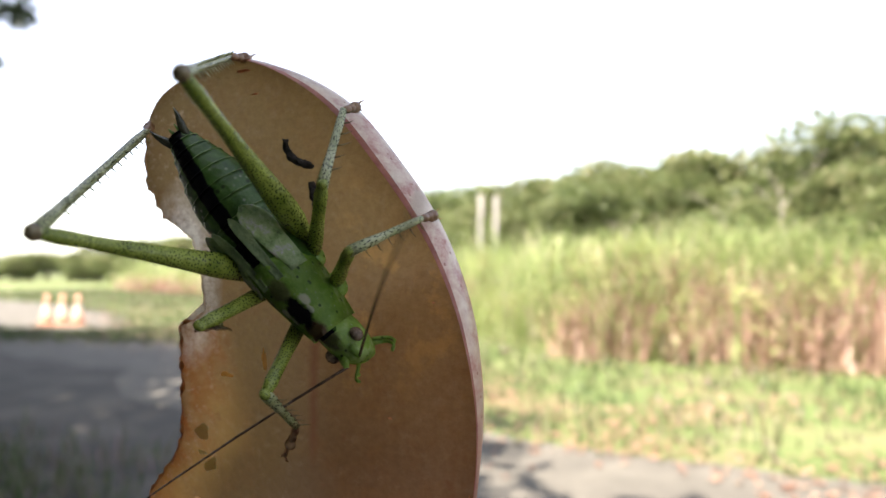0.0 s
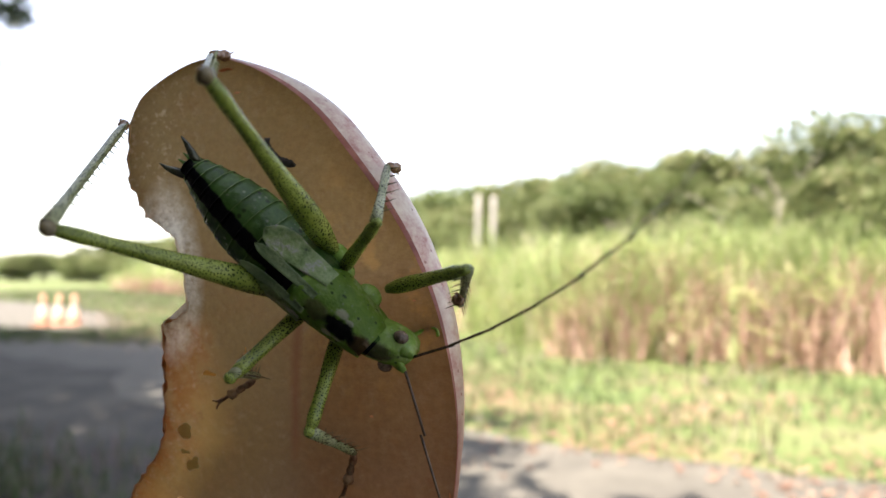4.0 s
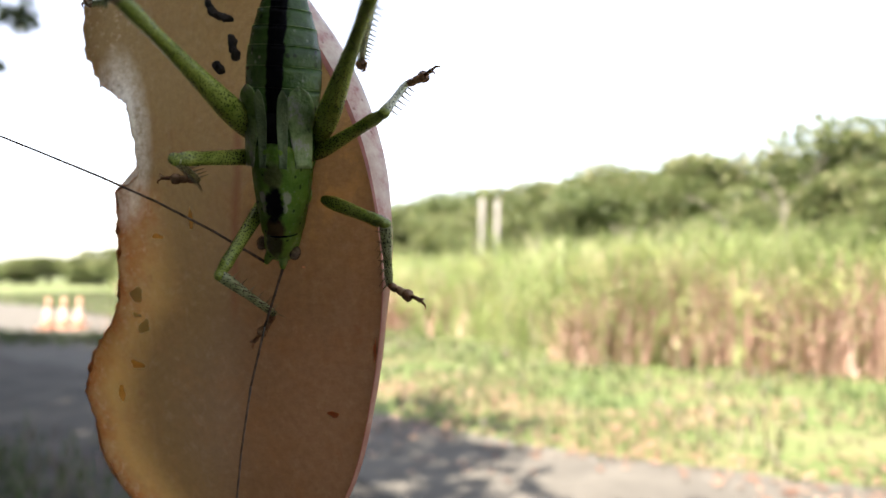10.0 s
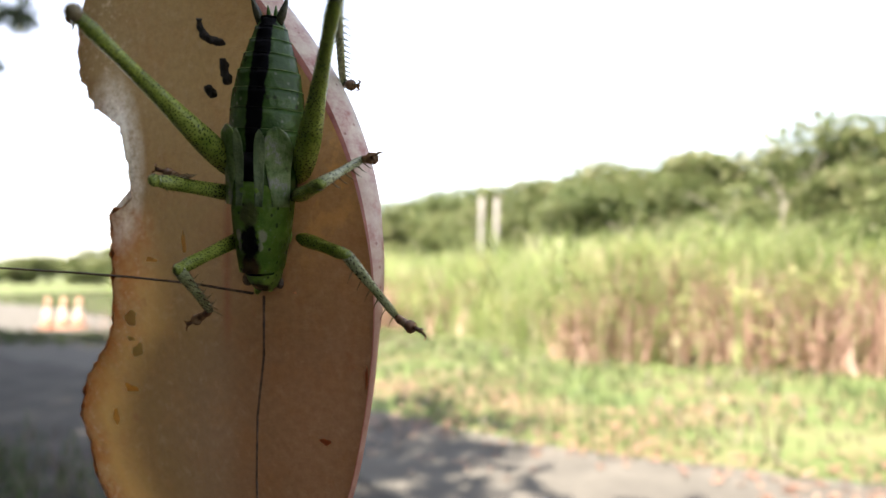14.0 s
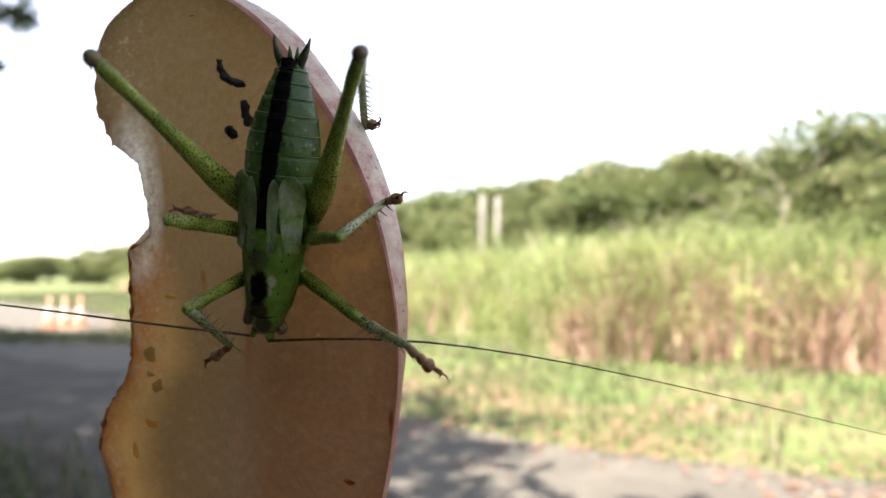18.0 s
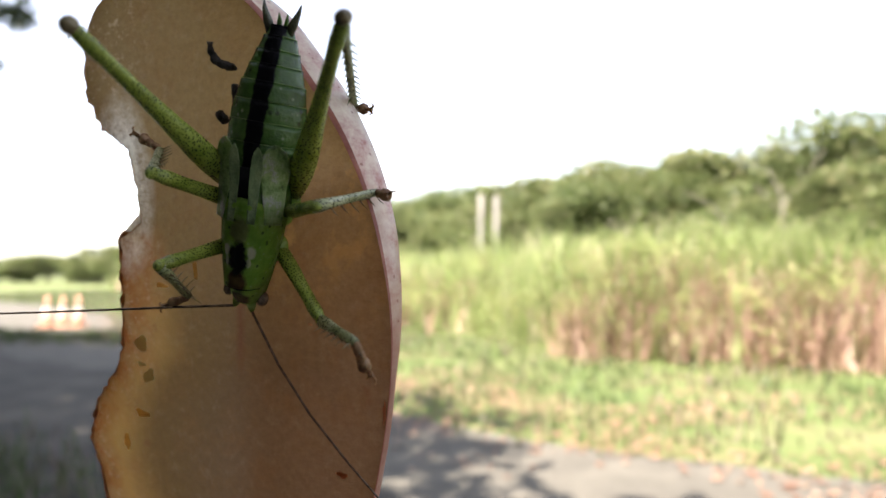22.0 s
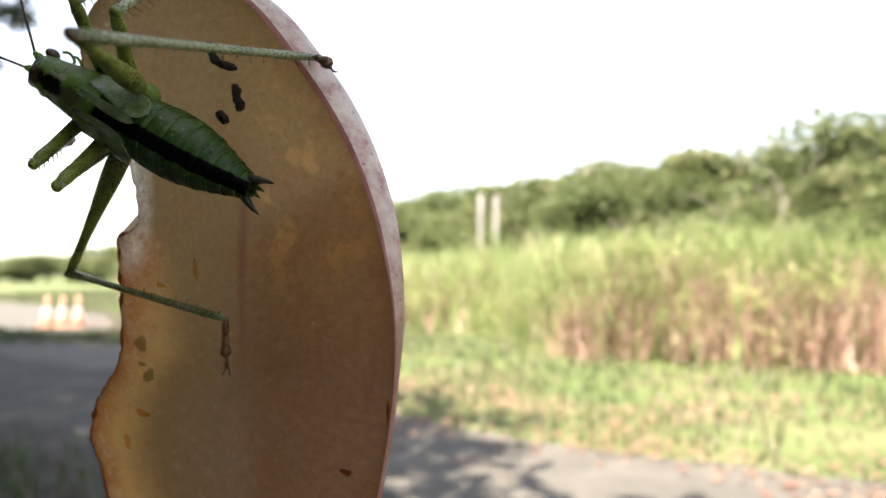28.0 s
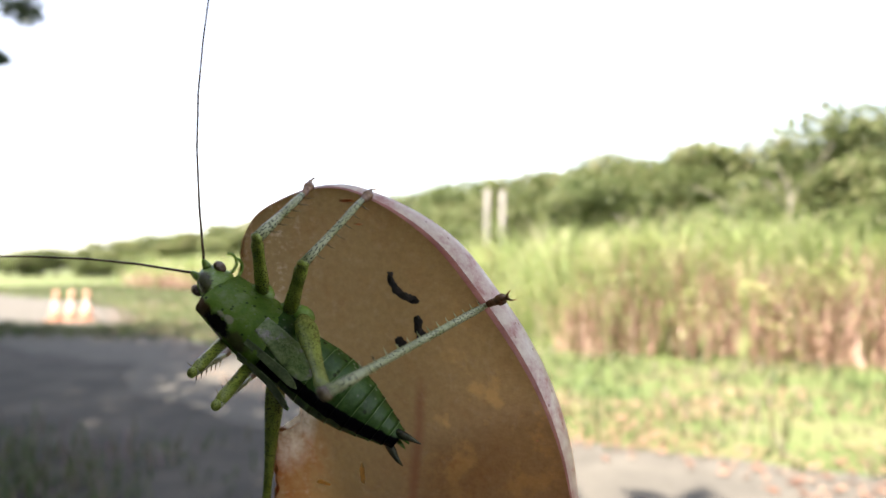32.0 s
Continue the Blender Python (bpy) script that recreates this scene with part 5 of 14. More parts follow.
    # it turns and lifts its head
    walk(head, [
        (0, pose(-.00005,-.0008,.00167,31.14,3.01,3.65)), (1, pose(.00012,-.00069,.00153,28.36,5.29,1.64)), (2, pose(-.00042,-.00038,.00102,18.06,3.09,9.53)),
        (3, pose(-.00075,-.00042,.00098,17.89,11.57,20.17)), (6, pose(.00084,-.00033,.00073,12.6,.38,-15.1)), (7, pose(.001,-.00038,.00075,13.02,3.03,-17.1)),
        (9, pose(.00068,-.00111,.00189,36.58,6.38,-9.92)), (10, pose(.00088,-.00009,-.00018,-2.98,3.41,-14.46)), (12, pose(.00094,-.00012,-.00115,-19.19,-4.01,-15.43)),
        (14, pose(.00043,-.00024,-.00192,-32.74,-8.12,-4.3)), (17, pose(.00057,-.00007,-.00133,-22.55,-12.09,-6.99)), (18, pose(.00072,-.00002,-.00054,-9.02,-9.99,-12.19)),
        (19, pose(.00111,-.00017,-.00109,-18.09,2.76,-19.32)), (21, pose(.00032,-.00012,-.00164,-27.58,-1.63,-5.02)), (23, pose(.00092,-.00008,-.0008,-13.4,-3.99,-15.3)),
        (24, pose(.00033,.00003,-.00072,-12.04,12.51,-5.97)), (25, pose(.00073,-.00005,-.0002,-2.17,30.93,-8.21)), (28, pose(.00014,.00001,-.00008,-1.17,12.17,-.5)),
        (29, pose(-.00009,.00003,-.00022,-3.61,1.16,1.56)), (30, pose(.00112,-.00014,-.00078,-13.1,15.76,-19.83)), (31, pose(.00015,-.00001,-.00122,-22.37,32.27,-9.27)),
        (32, pose(.00029,.00004,-.00068,-11.47,20.76,-5.41)),
    ])
    walk(legs["hind_left"]["femur"], [
        (0, pose(-.00242,-.01002,-.00255,-29.9,-58,-130.8)), (1, pose(-.00243,-.01003,-.00253,-32,-58.1,-129.8)), (1.5, pose(-.00242,-.01002,-.00255,-26.4,-57.8,-133.7)),
        (2, pose(-.00242,-.01001,-.00257,-21.1,-57.2,-137.4)), (2.333, pose(-.00243,-.01003,-.00255,-22.6,-56.3,-135.4)), (2.667, pose(-.00244,-.01004,-.00252,-24,-55,-133.4)),
        (3, pose(-.00245,-.01006,-.0025,-25.4,-54.1,-131.5)), (5.5, pose(-.00241,-.01001,-.00258,-31.2,-54.9,-129.5)), (5.733, pose(-.0024,-.01,-.0026,-34,-55,-126.3)),
        (6, pose(-.0024,-.01,-.0026,-37.5,-54.6,-122.6)), (6.5, pose(-.0024,-.01,-.0026,-41.2,-56.1,-119.4)), (6.667, pose(-.0024,-.01,-.0026,-45.2,-54.9,-114.8)),
        (6.833, pose(-.0024,-.01,-.0026,-48.8,-53.6,-110.7)), (7, pose(-.0024,-.01,-.0026,-50.7,-52.5,-108.6)), (7.267, pose(-.0024,-.01001,-.00259,-50.7,-51.8,-109.1)),
        (7.5, pose(-.00241,-.01002,-.00257,-50,-50.7,-109.4)), (7.733, pose(-.00241,-.01002,-.00257,-51.1,-50.9,-107.1)), (8, pose(-.00241,-.01006,-.00253,-53.3,-50.7,-104.6)),
        (8.167, pose(-.00243,-.0101,-.00245,-51.8,-56.2,-106.8)), (8.333, pose(-.00244,-.0101,-.0024,-48.1,-61.9,-110.2)), (8.5, pose(-.00245,-.01009,-.00236,-40.5,-67.5,-117.6)),
        (8.733, pose(-.00249,-.01014,-.00225,-35.8,-64,-122.6)), (9, pose(-.00248,-.01015,-.00228,-39.5,-62.2,-118)), (9.5, pose(-.00248,-.01014,-.00233,-33.9,-59.5,-121)),
        (9.733, pose(-.00247,-.01012,-.00238,-33.4,-58.3,-120.4)), (10, pose(-.00247,-.01011,-.00241,-30.3,-56.4,-123.1)), (10.5, pose(-.00247,-.0101,-.0024,-29.4,-58.1,-124)),
        (11, pose(-.00247,-.01009,-.0024,-28.3,-59.8,-125.2)), (12, pose(-.00248,-.01015,-.00238,-34.3,-53.1,-118.6)), (13, pose(-.00249,-.01015,-.00236,-31.2,-54.2,-121.1)),
        (14, pose(-.0025,-.01018,-.00234,-31.3,-51.4,-119.6)), (14.6, pose(-.0025,-.01017,-.00235,-30.9,-51.8,-120.2)), (15.2, pose(-.00249,-.01015,-.00237,-30.3,-52.3,-120.9)),
        (15.8, pose(-.00249,-.01014,-.00238,-29.9,-52.8,-121.5)), (16.4, pose(-.00248,-.01014,-.00239,-29.7,-53.1,-121.8)), (17, pose(-.00248,-.01013,-.0024,-29.4,-53.5,-122.2)),
        (18, pose(-.00247,-.01014,-.00243,-36.6,-47,-115.5)), (19, pose(-.00245,-.01013,-.00244,-41.4,-49,-110.6)), (20, pose(-.00246,-.01013,-.00243,-35.6,-49.8,-115.3)),
        (21, pose(-.00246,-.01015,-.00242,-35,-48.4,-113.4)), (22, pose(-.00246,-.01014,-.00243,-37,-48.9,-113.5)), (22.2, pose(-.00246,-.01014,-.00243,-38.5,-48.8,-112.1)),
        (22.4, pose(-.00245,-.01013,-.00244,-39.9,-48.5,-110.7)), (22.6, pose(-.00245,-.01014,-.00244,-40.9,-48.2,-109.7)), (22.8, pose(-.00245,-.01014,-.00244,-41.2,-48.1,-109.7)),
        (23, pose(-.00245,-.01013,-.00244,-40.7,-48.7,-111.4)), (23.267, pose(-.00286,-.01133,-.00065,-43.6,-54.2,-109.2)), (23.5, pose(-.00284,-.01226,.00082,-51.1,-56.1,-101)),
        (23.633, pose(-.00279,-.01262,.00142,-53.7,-56.6,-98.5)), (23.733, pose(-.00276,-.01287,.0018,-55.4,-56.7,-97.1)), (23.867, pose(-.00272,-.01315,.00227,-57.2,-57,-95.8)),
        (24, pose(-.00268,-.01341,.00266,-58.6,-57,-94.7)), (24.1, pose(-.00254,-.01344,.00271,-60.7,-57,-92.3)), (24.2, pose(-.00239,-.01347,.0027,-62.7,-56.8,-89.8)),
        (24.3, pose(-.00223,-.01349,.00268,-64.7,-56.5,-87.2)), (24.4, pose(-.00206,-.01352,.00264,-66.9,-56,-84.5)), (24.5, pose(-.00188,-.01357,.00263,-69,-55.4,-81.8)),
        (24.667, pose(-.00186,-.01372,.00267,-69.6,-54.5,-81.8)), (24.833, pose(-.0019,-.01384,.00267,-69.3,-53.7,-82.6)), (25, pose(-.00207,-.01394,.00266,-66.9,-53.1,-85.3)),
        (25.267, pose(-.00241,-.0101,-.00248,-56.6,-51.4,-94)), (25.5, pose(-.00241,-.01005,-.00253,-45.3,-54.7,-101.4)), (25.9, pose(-.00241,-.01001,-.00258,-8.4,-53.3,-136.1)),
        (26.3, pose(-.00266,-.0101,-.00233,13.1,-43.8,-158.4)), (26.7, pose(-.00214,-.00997,-.00275,24.1,-30.4,-172.6)), (27.1, pose(-.00168,-.01008,-.00272,29,-9,173.9)),
        (27.5, pose(-.00024,-.01054,-.00236,26,6.3,165.9)), (28, pose(-.00006,-.01057,-.00177,22.4,19.1,166.4)), (29, pose(-.00072,-.01042,-.00256,23,1.3,165.9)),
        (29.5, pose(-.00197,-.01005,-.0026,24.4,-.1,172.9)), (30, pose(-.00211,-.00998,-.00264,23.8,-6.9,-176.7)), (30.5, pose(-.00225,-.00995,-.00262,20.8,-7.5,-162.4)),
        (31, pose(-.00122,-.00958,-.00269,21.6,-4.2,-160.4)), (32, pose(-.00123,-.00948,-.00249,22.9,5.1,-156.1)),
    ])
    walk(legs["hind_left"]["tibia"], [
        (0, pose(-.01003,-.01885,.01611,-21,65.6,-69.5)), (1, pose(-.00987,-.01895,.01616,-25.7,64.5,-72.7)), (1.5, pose(-.01053,-.01851,.01606,-23.1,62.9,-69.6)),
        (2, pose(-.01119,-.01808,.01592,-20.6,61.1,-66.9)), (2.333, pose(-.01111,-.01859,.01577,-20.9,61,-67)), (2.667, pose(-.0111,-.01921,.0155,-20.8,61.1,-67.1)),
        (3, pose(-.011,-.01973,.01532,-21.1,61,-67.3)), (5.5, pose(-.01044,-.01977,.01543,-24.5,61.4,-76.6)), (5.733, pose(-.00988,-.02018,.01542,-23.5,60,-76)),
        (6, pose(-.00926,-.02073,.01533,-23.3,58.8,-76.2)), (6.5, pose(-.00842,-.02069,.01566,-25,57.6,-78.3)), (6.667, pose(-.00769,-.02147,.01541,-25.9,58.5,-78.9)),
        (6.833, pose(-.00701,-.02221,.01512,-26.7,59.3,-79.7)), (7, pose(-.00667,-.02271,.01484,-26.2,59.9,-79.7)), (7.267, pose(-.00686,-.02287,.0147,-25.8,60,-81.9)),
        (7.5, pose(-.00704,-.02316,.01445,-24.1,60.6,-82.4)), (7.733, pose(-.00648,-.0233,.01449,-32.4,56,-94.6)), (8, pose(-.00594,-.02354,.0145,-39.7,50,-106.1)),
        (8.167, pose(-.00597,-.02182,.01583,-46.9,49.7,-116.1)), (8.333, pose(-.00602,-.01984,.017,-53,48.9,-125.1)), (8.5, pose(-.00636,-.01756,.01797,-58,47.7,-133.2)),
        (8.733, pose(-.00768,-.01826,.01753,-54.1,63.8,-130.5)), (9, pose(-.00731,-.01922,.01718,-54.1,79,-129.3)), (9.5, pose(-.00824,-.0197,.01663,-31.3,84.5,-100.2)),
        (9.733, pose(-.00834,-.0201,.01634,79,86.1,13.6)), (10, pose(-.00913,-.02032,.01591,100.2,78.4,37.2)), (10.5, pose(-.00897,-.01976,.01627,88,79.8,24.9)),
        (11, pose(-.00885,-.01914,.01661,71.8,80.7,8.9)), (12, pose(-.00881,-.02173,.01523,90.4,79.4,28.7)), (13, pose(-.00914,-.02118,.01549,80.4,79.5,18.5)),
        (14, pose(-.00929,-.02213,.01485,89.3,76.9,27.8)), (14.6, pose(-.00935,-.02194,.01493,87.5,77.3,25.8)), (15.2, pose(-.00941,-.0217,.01504,85,77.7,23)),
        (15.8, pose(-.00943,-.02149,.01515,82.5,78,20.3)), (16.4, pose(-.00944,-.02136,.01522,80.7,78.4,18)), (17, pose(-.00946,-.02121,.01528,78.4,78.7,15.4)),
        (18, pose(-.00893,-.02368,.01367,110.2,74.7,48.1)), (19, pose(-.00754,-.02365,.01415,133.5,77.4,70.6)), (20, pose(-.00854,-.02297,.01437,119.1,77.6,58.2)),
        (21, pose(-.00828,-.02356,.01403,118.9,74.8,60.2)), (22, pose(-.00822,-.02341,.01416,119.7,76,58.5)), (22.2, pose(-.00791,-.02355,.01413,122.8,76.2,61.2)),
        (22.4, pose(-.00759,-.02376,.01405,125.5,76.1,63.8)), (22.6, pose(-.00738,-.02395,.01397,127.9,76.2,66)), (22.8, pose(-.00739,-.02396,.01395,129.9,76.5,67.4)),
        (23, pose(-.00775,-.02365,.0141,131.4,77.4,67.9)), (23.267, pose(-.0071,-.02352,.01722,137.3,79.8,73.1)), (23.5, pose(-.00519,-.02434,.01915,154.9,80.8,91.2)),
        (23.633, pose(-.0046,-.02465,.01986,161.6,80.5,98.2)), (23.733, pose(-.00426,-.02491,.02027,165.4,80,101.9)), (23.867, pose(-.00394,-.02514,.02081,169.6,79.4,105.8)),
        (24, pose(-.00367,-.02543,.0212,171.6,78.7,107.6)), (24.1, pose(-.00302,-.02548,.02126,178.7,78.7,114.9)), (24.2, pose(-.00233,-.02557,.02122,-174.8,78.6,121.5)),
        (24.3, pose(-.00162,-.02569,.02111,-169.1,78.3,127.5)), (24.4, pose(-.00087,-.02584,.02098,-163.6,77.7,133.1)), (24.5, pose(-.00009,-.02599,.02085,-158.3,77,138.8)),
        (24.667, pose(-.00003,-.02645,.02067,-161.3,78.1,135.7)), (24.833, pose(-.00021,-.02683,.0205,-165.8,79.6,131.3)), (25, pose(-.00098,-.02718,.02035,-179.4,81.6,117.8)),
        (25.267, pose(-.00336,-.02378,.01473,-41.1,78.8,-101.6)), (25.5, pose(-.00492,-.02251,.01543,-24.5,62.8,-84.1)), (25.9, pose(-.01189,-.01913,.01505,-2.5,43.9,-62.8)),
        (26.3, pose(-.01744,-.01596,.01289,5.9,25,-58.4)), (26.7, pose(-.02095,-.0124,.00838,11.8,12.5,-59.5)), (27.1, pose(-.02327,-.00775,.00072,18.8,-1.7,-63.5)),
        (27.5, pose(-.02141,-.00521,-.00475,28.7,-13.7,-68.1)), (28, pose(-.02023,-.00568,-.00895,40.3,-16.8,-69)), (29, pose(-.02202,-.00507,-.00307,29.4,-4.9,-65.6)),
        (29.5, pose(-.02379,-.00734,-.00257,23.8,-2,-58.2)), (30, pose(-.02391,-.01124,.00002,18.6,-1.6,-49.3)), (30.5, pose(-.02303,-.01656,.00026,14.3,-8.3,-40.1)),
        (31, pose(-.02186,-.01694,-.00107,10.5,-13,-38.3)), (32, pose(-.02124,-.01836,-.00446,16.4,-20.6,-38.1)),
    ])
    walk(legs["hind_left"]["tarsus"], [
        (0, pose(-.0067,-.02776,-.00483,-58.5,82.4,-102.7)), (1, pose(-.00692,-.02839,-.00461,-55.3,81.7,-98.3)), (1.5, pose(-.00687,-.02834,-.0044,-37.6,80.5,-79.8)),
        (2, pose(-.00682,-.02831,-.00421,-25.3,78.7,-66.7)), (2.333, pose(-.00675,-.02886,-.00434,-26.7,78.7,-67.9)), (2.667, pose(-.00677,-.02945,-.00463,-27.9,78.9,-69)),
        (3, pose(-.00669,-.03,-.0048,-29.4,79,-70.3)), (5.5, pose(-.00788,-.03049,-.00476,-53.5,80.6,-99.8)), (5.733, pose(-.00711,-.03132,-.00451,-33.4,69.6,-79.2)),
        (6, pose(-.00642,-.03232,-.00433,-28.8,57.9,-74.1)), (6.5, pose(-.00593,-.03276,-.00376,-28.9,56.9,-74.4)), (6.667, pose(-.00538,-.03327,-.0042,-30,58.4,-75.3)),
        (6.833, pose(-.00491,-.03376,-.00466,-30.9,59.9,-76.1)), (7, pose(-.00461,-.03406,-.00505,-30.6,61,-76.4)), (7.267, pose(-.00525,-.03425,-.00523,-30.3,61.5,-78.6)),
        (7.5, pose(-.00555,-.03434,-.00559,-28.5,62.3,-79)), (7.733, pose(-.00751,-.03613,-.00457,-35.7,56.4,-89.8)), (8, pose(-.01003,-.03774,-.00313,-42.2,49.7,-100.3)),
        (8.167, pose(-.01252,-.03517,-.00171,-14.7,17.6,-63.2)), (8.333, pose(-.01472,-.03221,-.00032,-8.1,-20,-38.6)), (8.5, pose(-.01696,-.02885,.00097,-25.6,-52.9,1.5)),
        (8.733, pose(-.01428,-.02597,-.00311,-26.5,-68.2,.4)), (9, pose(-.01007,-.02261,-.00539,-20.9,-81.2,-5.5)), (9.5, pose(-.00863,-.02187,-.00626,-80.5,-68.7,64.4)),
        (9.733, pose(-.00683,-.01973,-.00661,-105.5,-76.4,93.8)), (10, pose(-.00543,-.01751,-.00661,-155.2,-76.8,146.9)), (10.5, pose(-.00529,-.01804,-.00637,-150.2,-74.9,142.4)),
        (11, pose(-.0052,-.01857,-.00609,-146.2,-73,139)), (12, pose(-.00509,-.01969,-.00737,-174.8,-68,169.8)), (13, pose(-.00517,-.01985,-.00713,-168.9,-64.9,163.1)),
        (14, pose(-.00469,-.0197,-.00755,-171.1,-62.3,165.1)), (14.6, pose(-.0048,-.01975,-.00751,-170.3,-62.2,164.3)), (15.2, pose(-.00489,-.01979,-.00743,-169.6,-62.2,163.7)),
        (15.8, pose(-.00495,-.01983,-.00735,-168.9,-62.2,162.8)), (16.4, pose(-.00504,-.01993,-.00731,-168.2,-62.2,161.9)), (17, pose(-.00513,-.02002,-.00727,-167.5,-62.2,161.2)),
        (18, pose(-.00487,-.01916,-.00851,162.4,-64.6,-165.6)), (19, pose(-.00587,-.01892,-.00829,163.1,-63.4,-166.9)), (20, pose(-.00594,-.01877,-.00809,176.8,-63.5,179.2)),
        (21, pose(-.00528,-.01833,-.00816,175.9,-64.6,-178.5)), (22, pose(-.00532,-.01867,-.00816,173.3,-64,-176.6)), (22.2, pose(-.00526,-.01873,-.00819,170.3,-63.9,-173.5)),
        (22.4, pose(-.00516,-.01882,-.00827,167.3,-63.7,-170.1)), (22.6, pose(-.00514,-.01892,-.00836,164.6,-63.4,-167.2)), (22.8, pose(-.00533,-.019,-.00841,162.5,-63.2,-165.2)),
        (23, pose(-.00586,-.01898,-.00834,161.7,-63.1,-164.6)), (23.267, pose(-.00591,-.01962,-.00538,153.4,-65.4,-155.6)), (23.5, pose(-.00527,-.02069,-.00349,141.1,-67.5,-141.8)),
        (23.633, pose(-.00513,-.02091,-.00275,134.7,-68.3,-134.8)), (23.733, pose(-.00509,-.02101,-.00229,128.7,-68.3,-128.3)), (23.867, pose(-.00509,-.02107,-.0017,122.3,-68.3,-121.8)),
        (24, pose(-.00503,-.02114,-.00125,116.7,-67.6,-116.2)), (24.1, pose(-.00491,-.02141,-.00119,110.7,-67.3,-109.6)), (24.2, pose(-.0047,-.0217,-.00122,105.3,-66.6,-103.6)),
        (24.3, pose(-.00446,-.022,-.0013,100.3,-65.6,-98.1)), (24.4, pose(-.0042,-.02229,-.00139,95.4,-64.4,-92.6)), (24.5, pose(-.00397,-.02259,-.00145,90.9,-63,-87.6)),
        (24.667, pose(-.0034,-.02316,-.00173,87.6,-62.4,-84.2)), (24.833, pose(-.00295,-.02371,-.00201,85.2,-61.8,-81.6)), (25, pose(-.00254,-.02423,-.00229,85.6,-61.4,-81.8)),
        (25.267, pose(-.00426,-.02817,-.00783,92.8,-55.7,-86.6)), (25.5, pose(-.00383,-.03297,-.00503,101.9,-49.7,-91)), (25.9, pose(-.00433,-.03388,-.00089,132.3,-47.5,-118.2)),
        (26.3, pose(-.00651,-.03371,.00316,152.9,-38.1,-138.2)), (26.7, pose(-.00957,-.03176,.00341,164.5,-24.9,-150.7)), (27.1, pose(-.01299,-.02833,.00139,170.3,-9.7,-157.8)),
        (27.5, pose(-.01308,-.02594,.00072,172.1,6.2,-161.2)), (28, pose(-.01234,-.02625,-.00232,176.1,9.3,-158.2)), (29, pose(-.01256,-.02595,-.00108,169.1,-5.5,-160.2)),
        (29.5, pose(-.01166,-.02687,-.00178,168.3,-3.7,-153.1)), (30, pose(-.00892,-.02868,.00065,167.2,6.3,-155.6)), (30.5, pose(-.00562,-.03123,.00357,167.2,7.6,-152.2)),
        (31, pose(-.00428,-.03084,.00411,167.2,9.3,-145)), (32, pose(-.00429,-.03162,.00365,170.8,16.4,-142.7)),
    ])
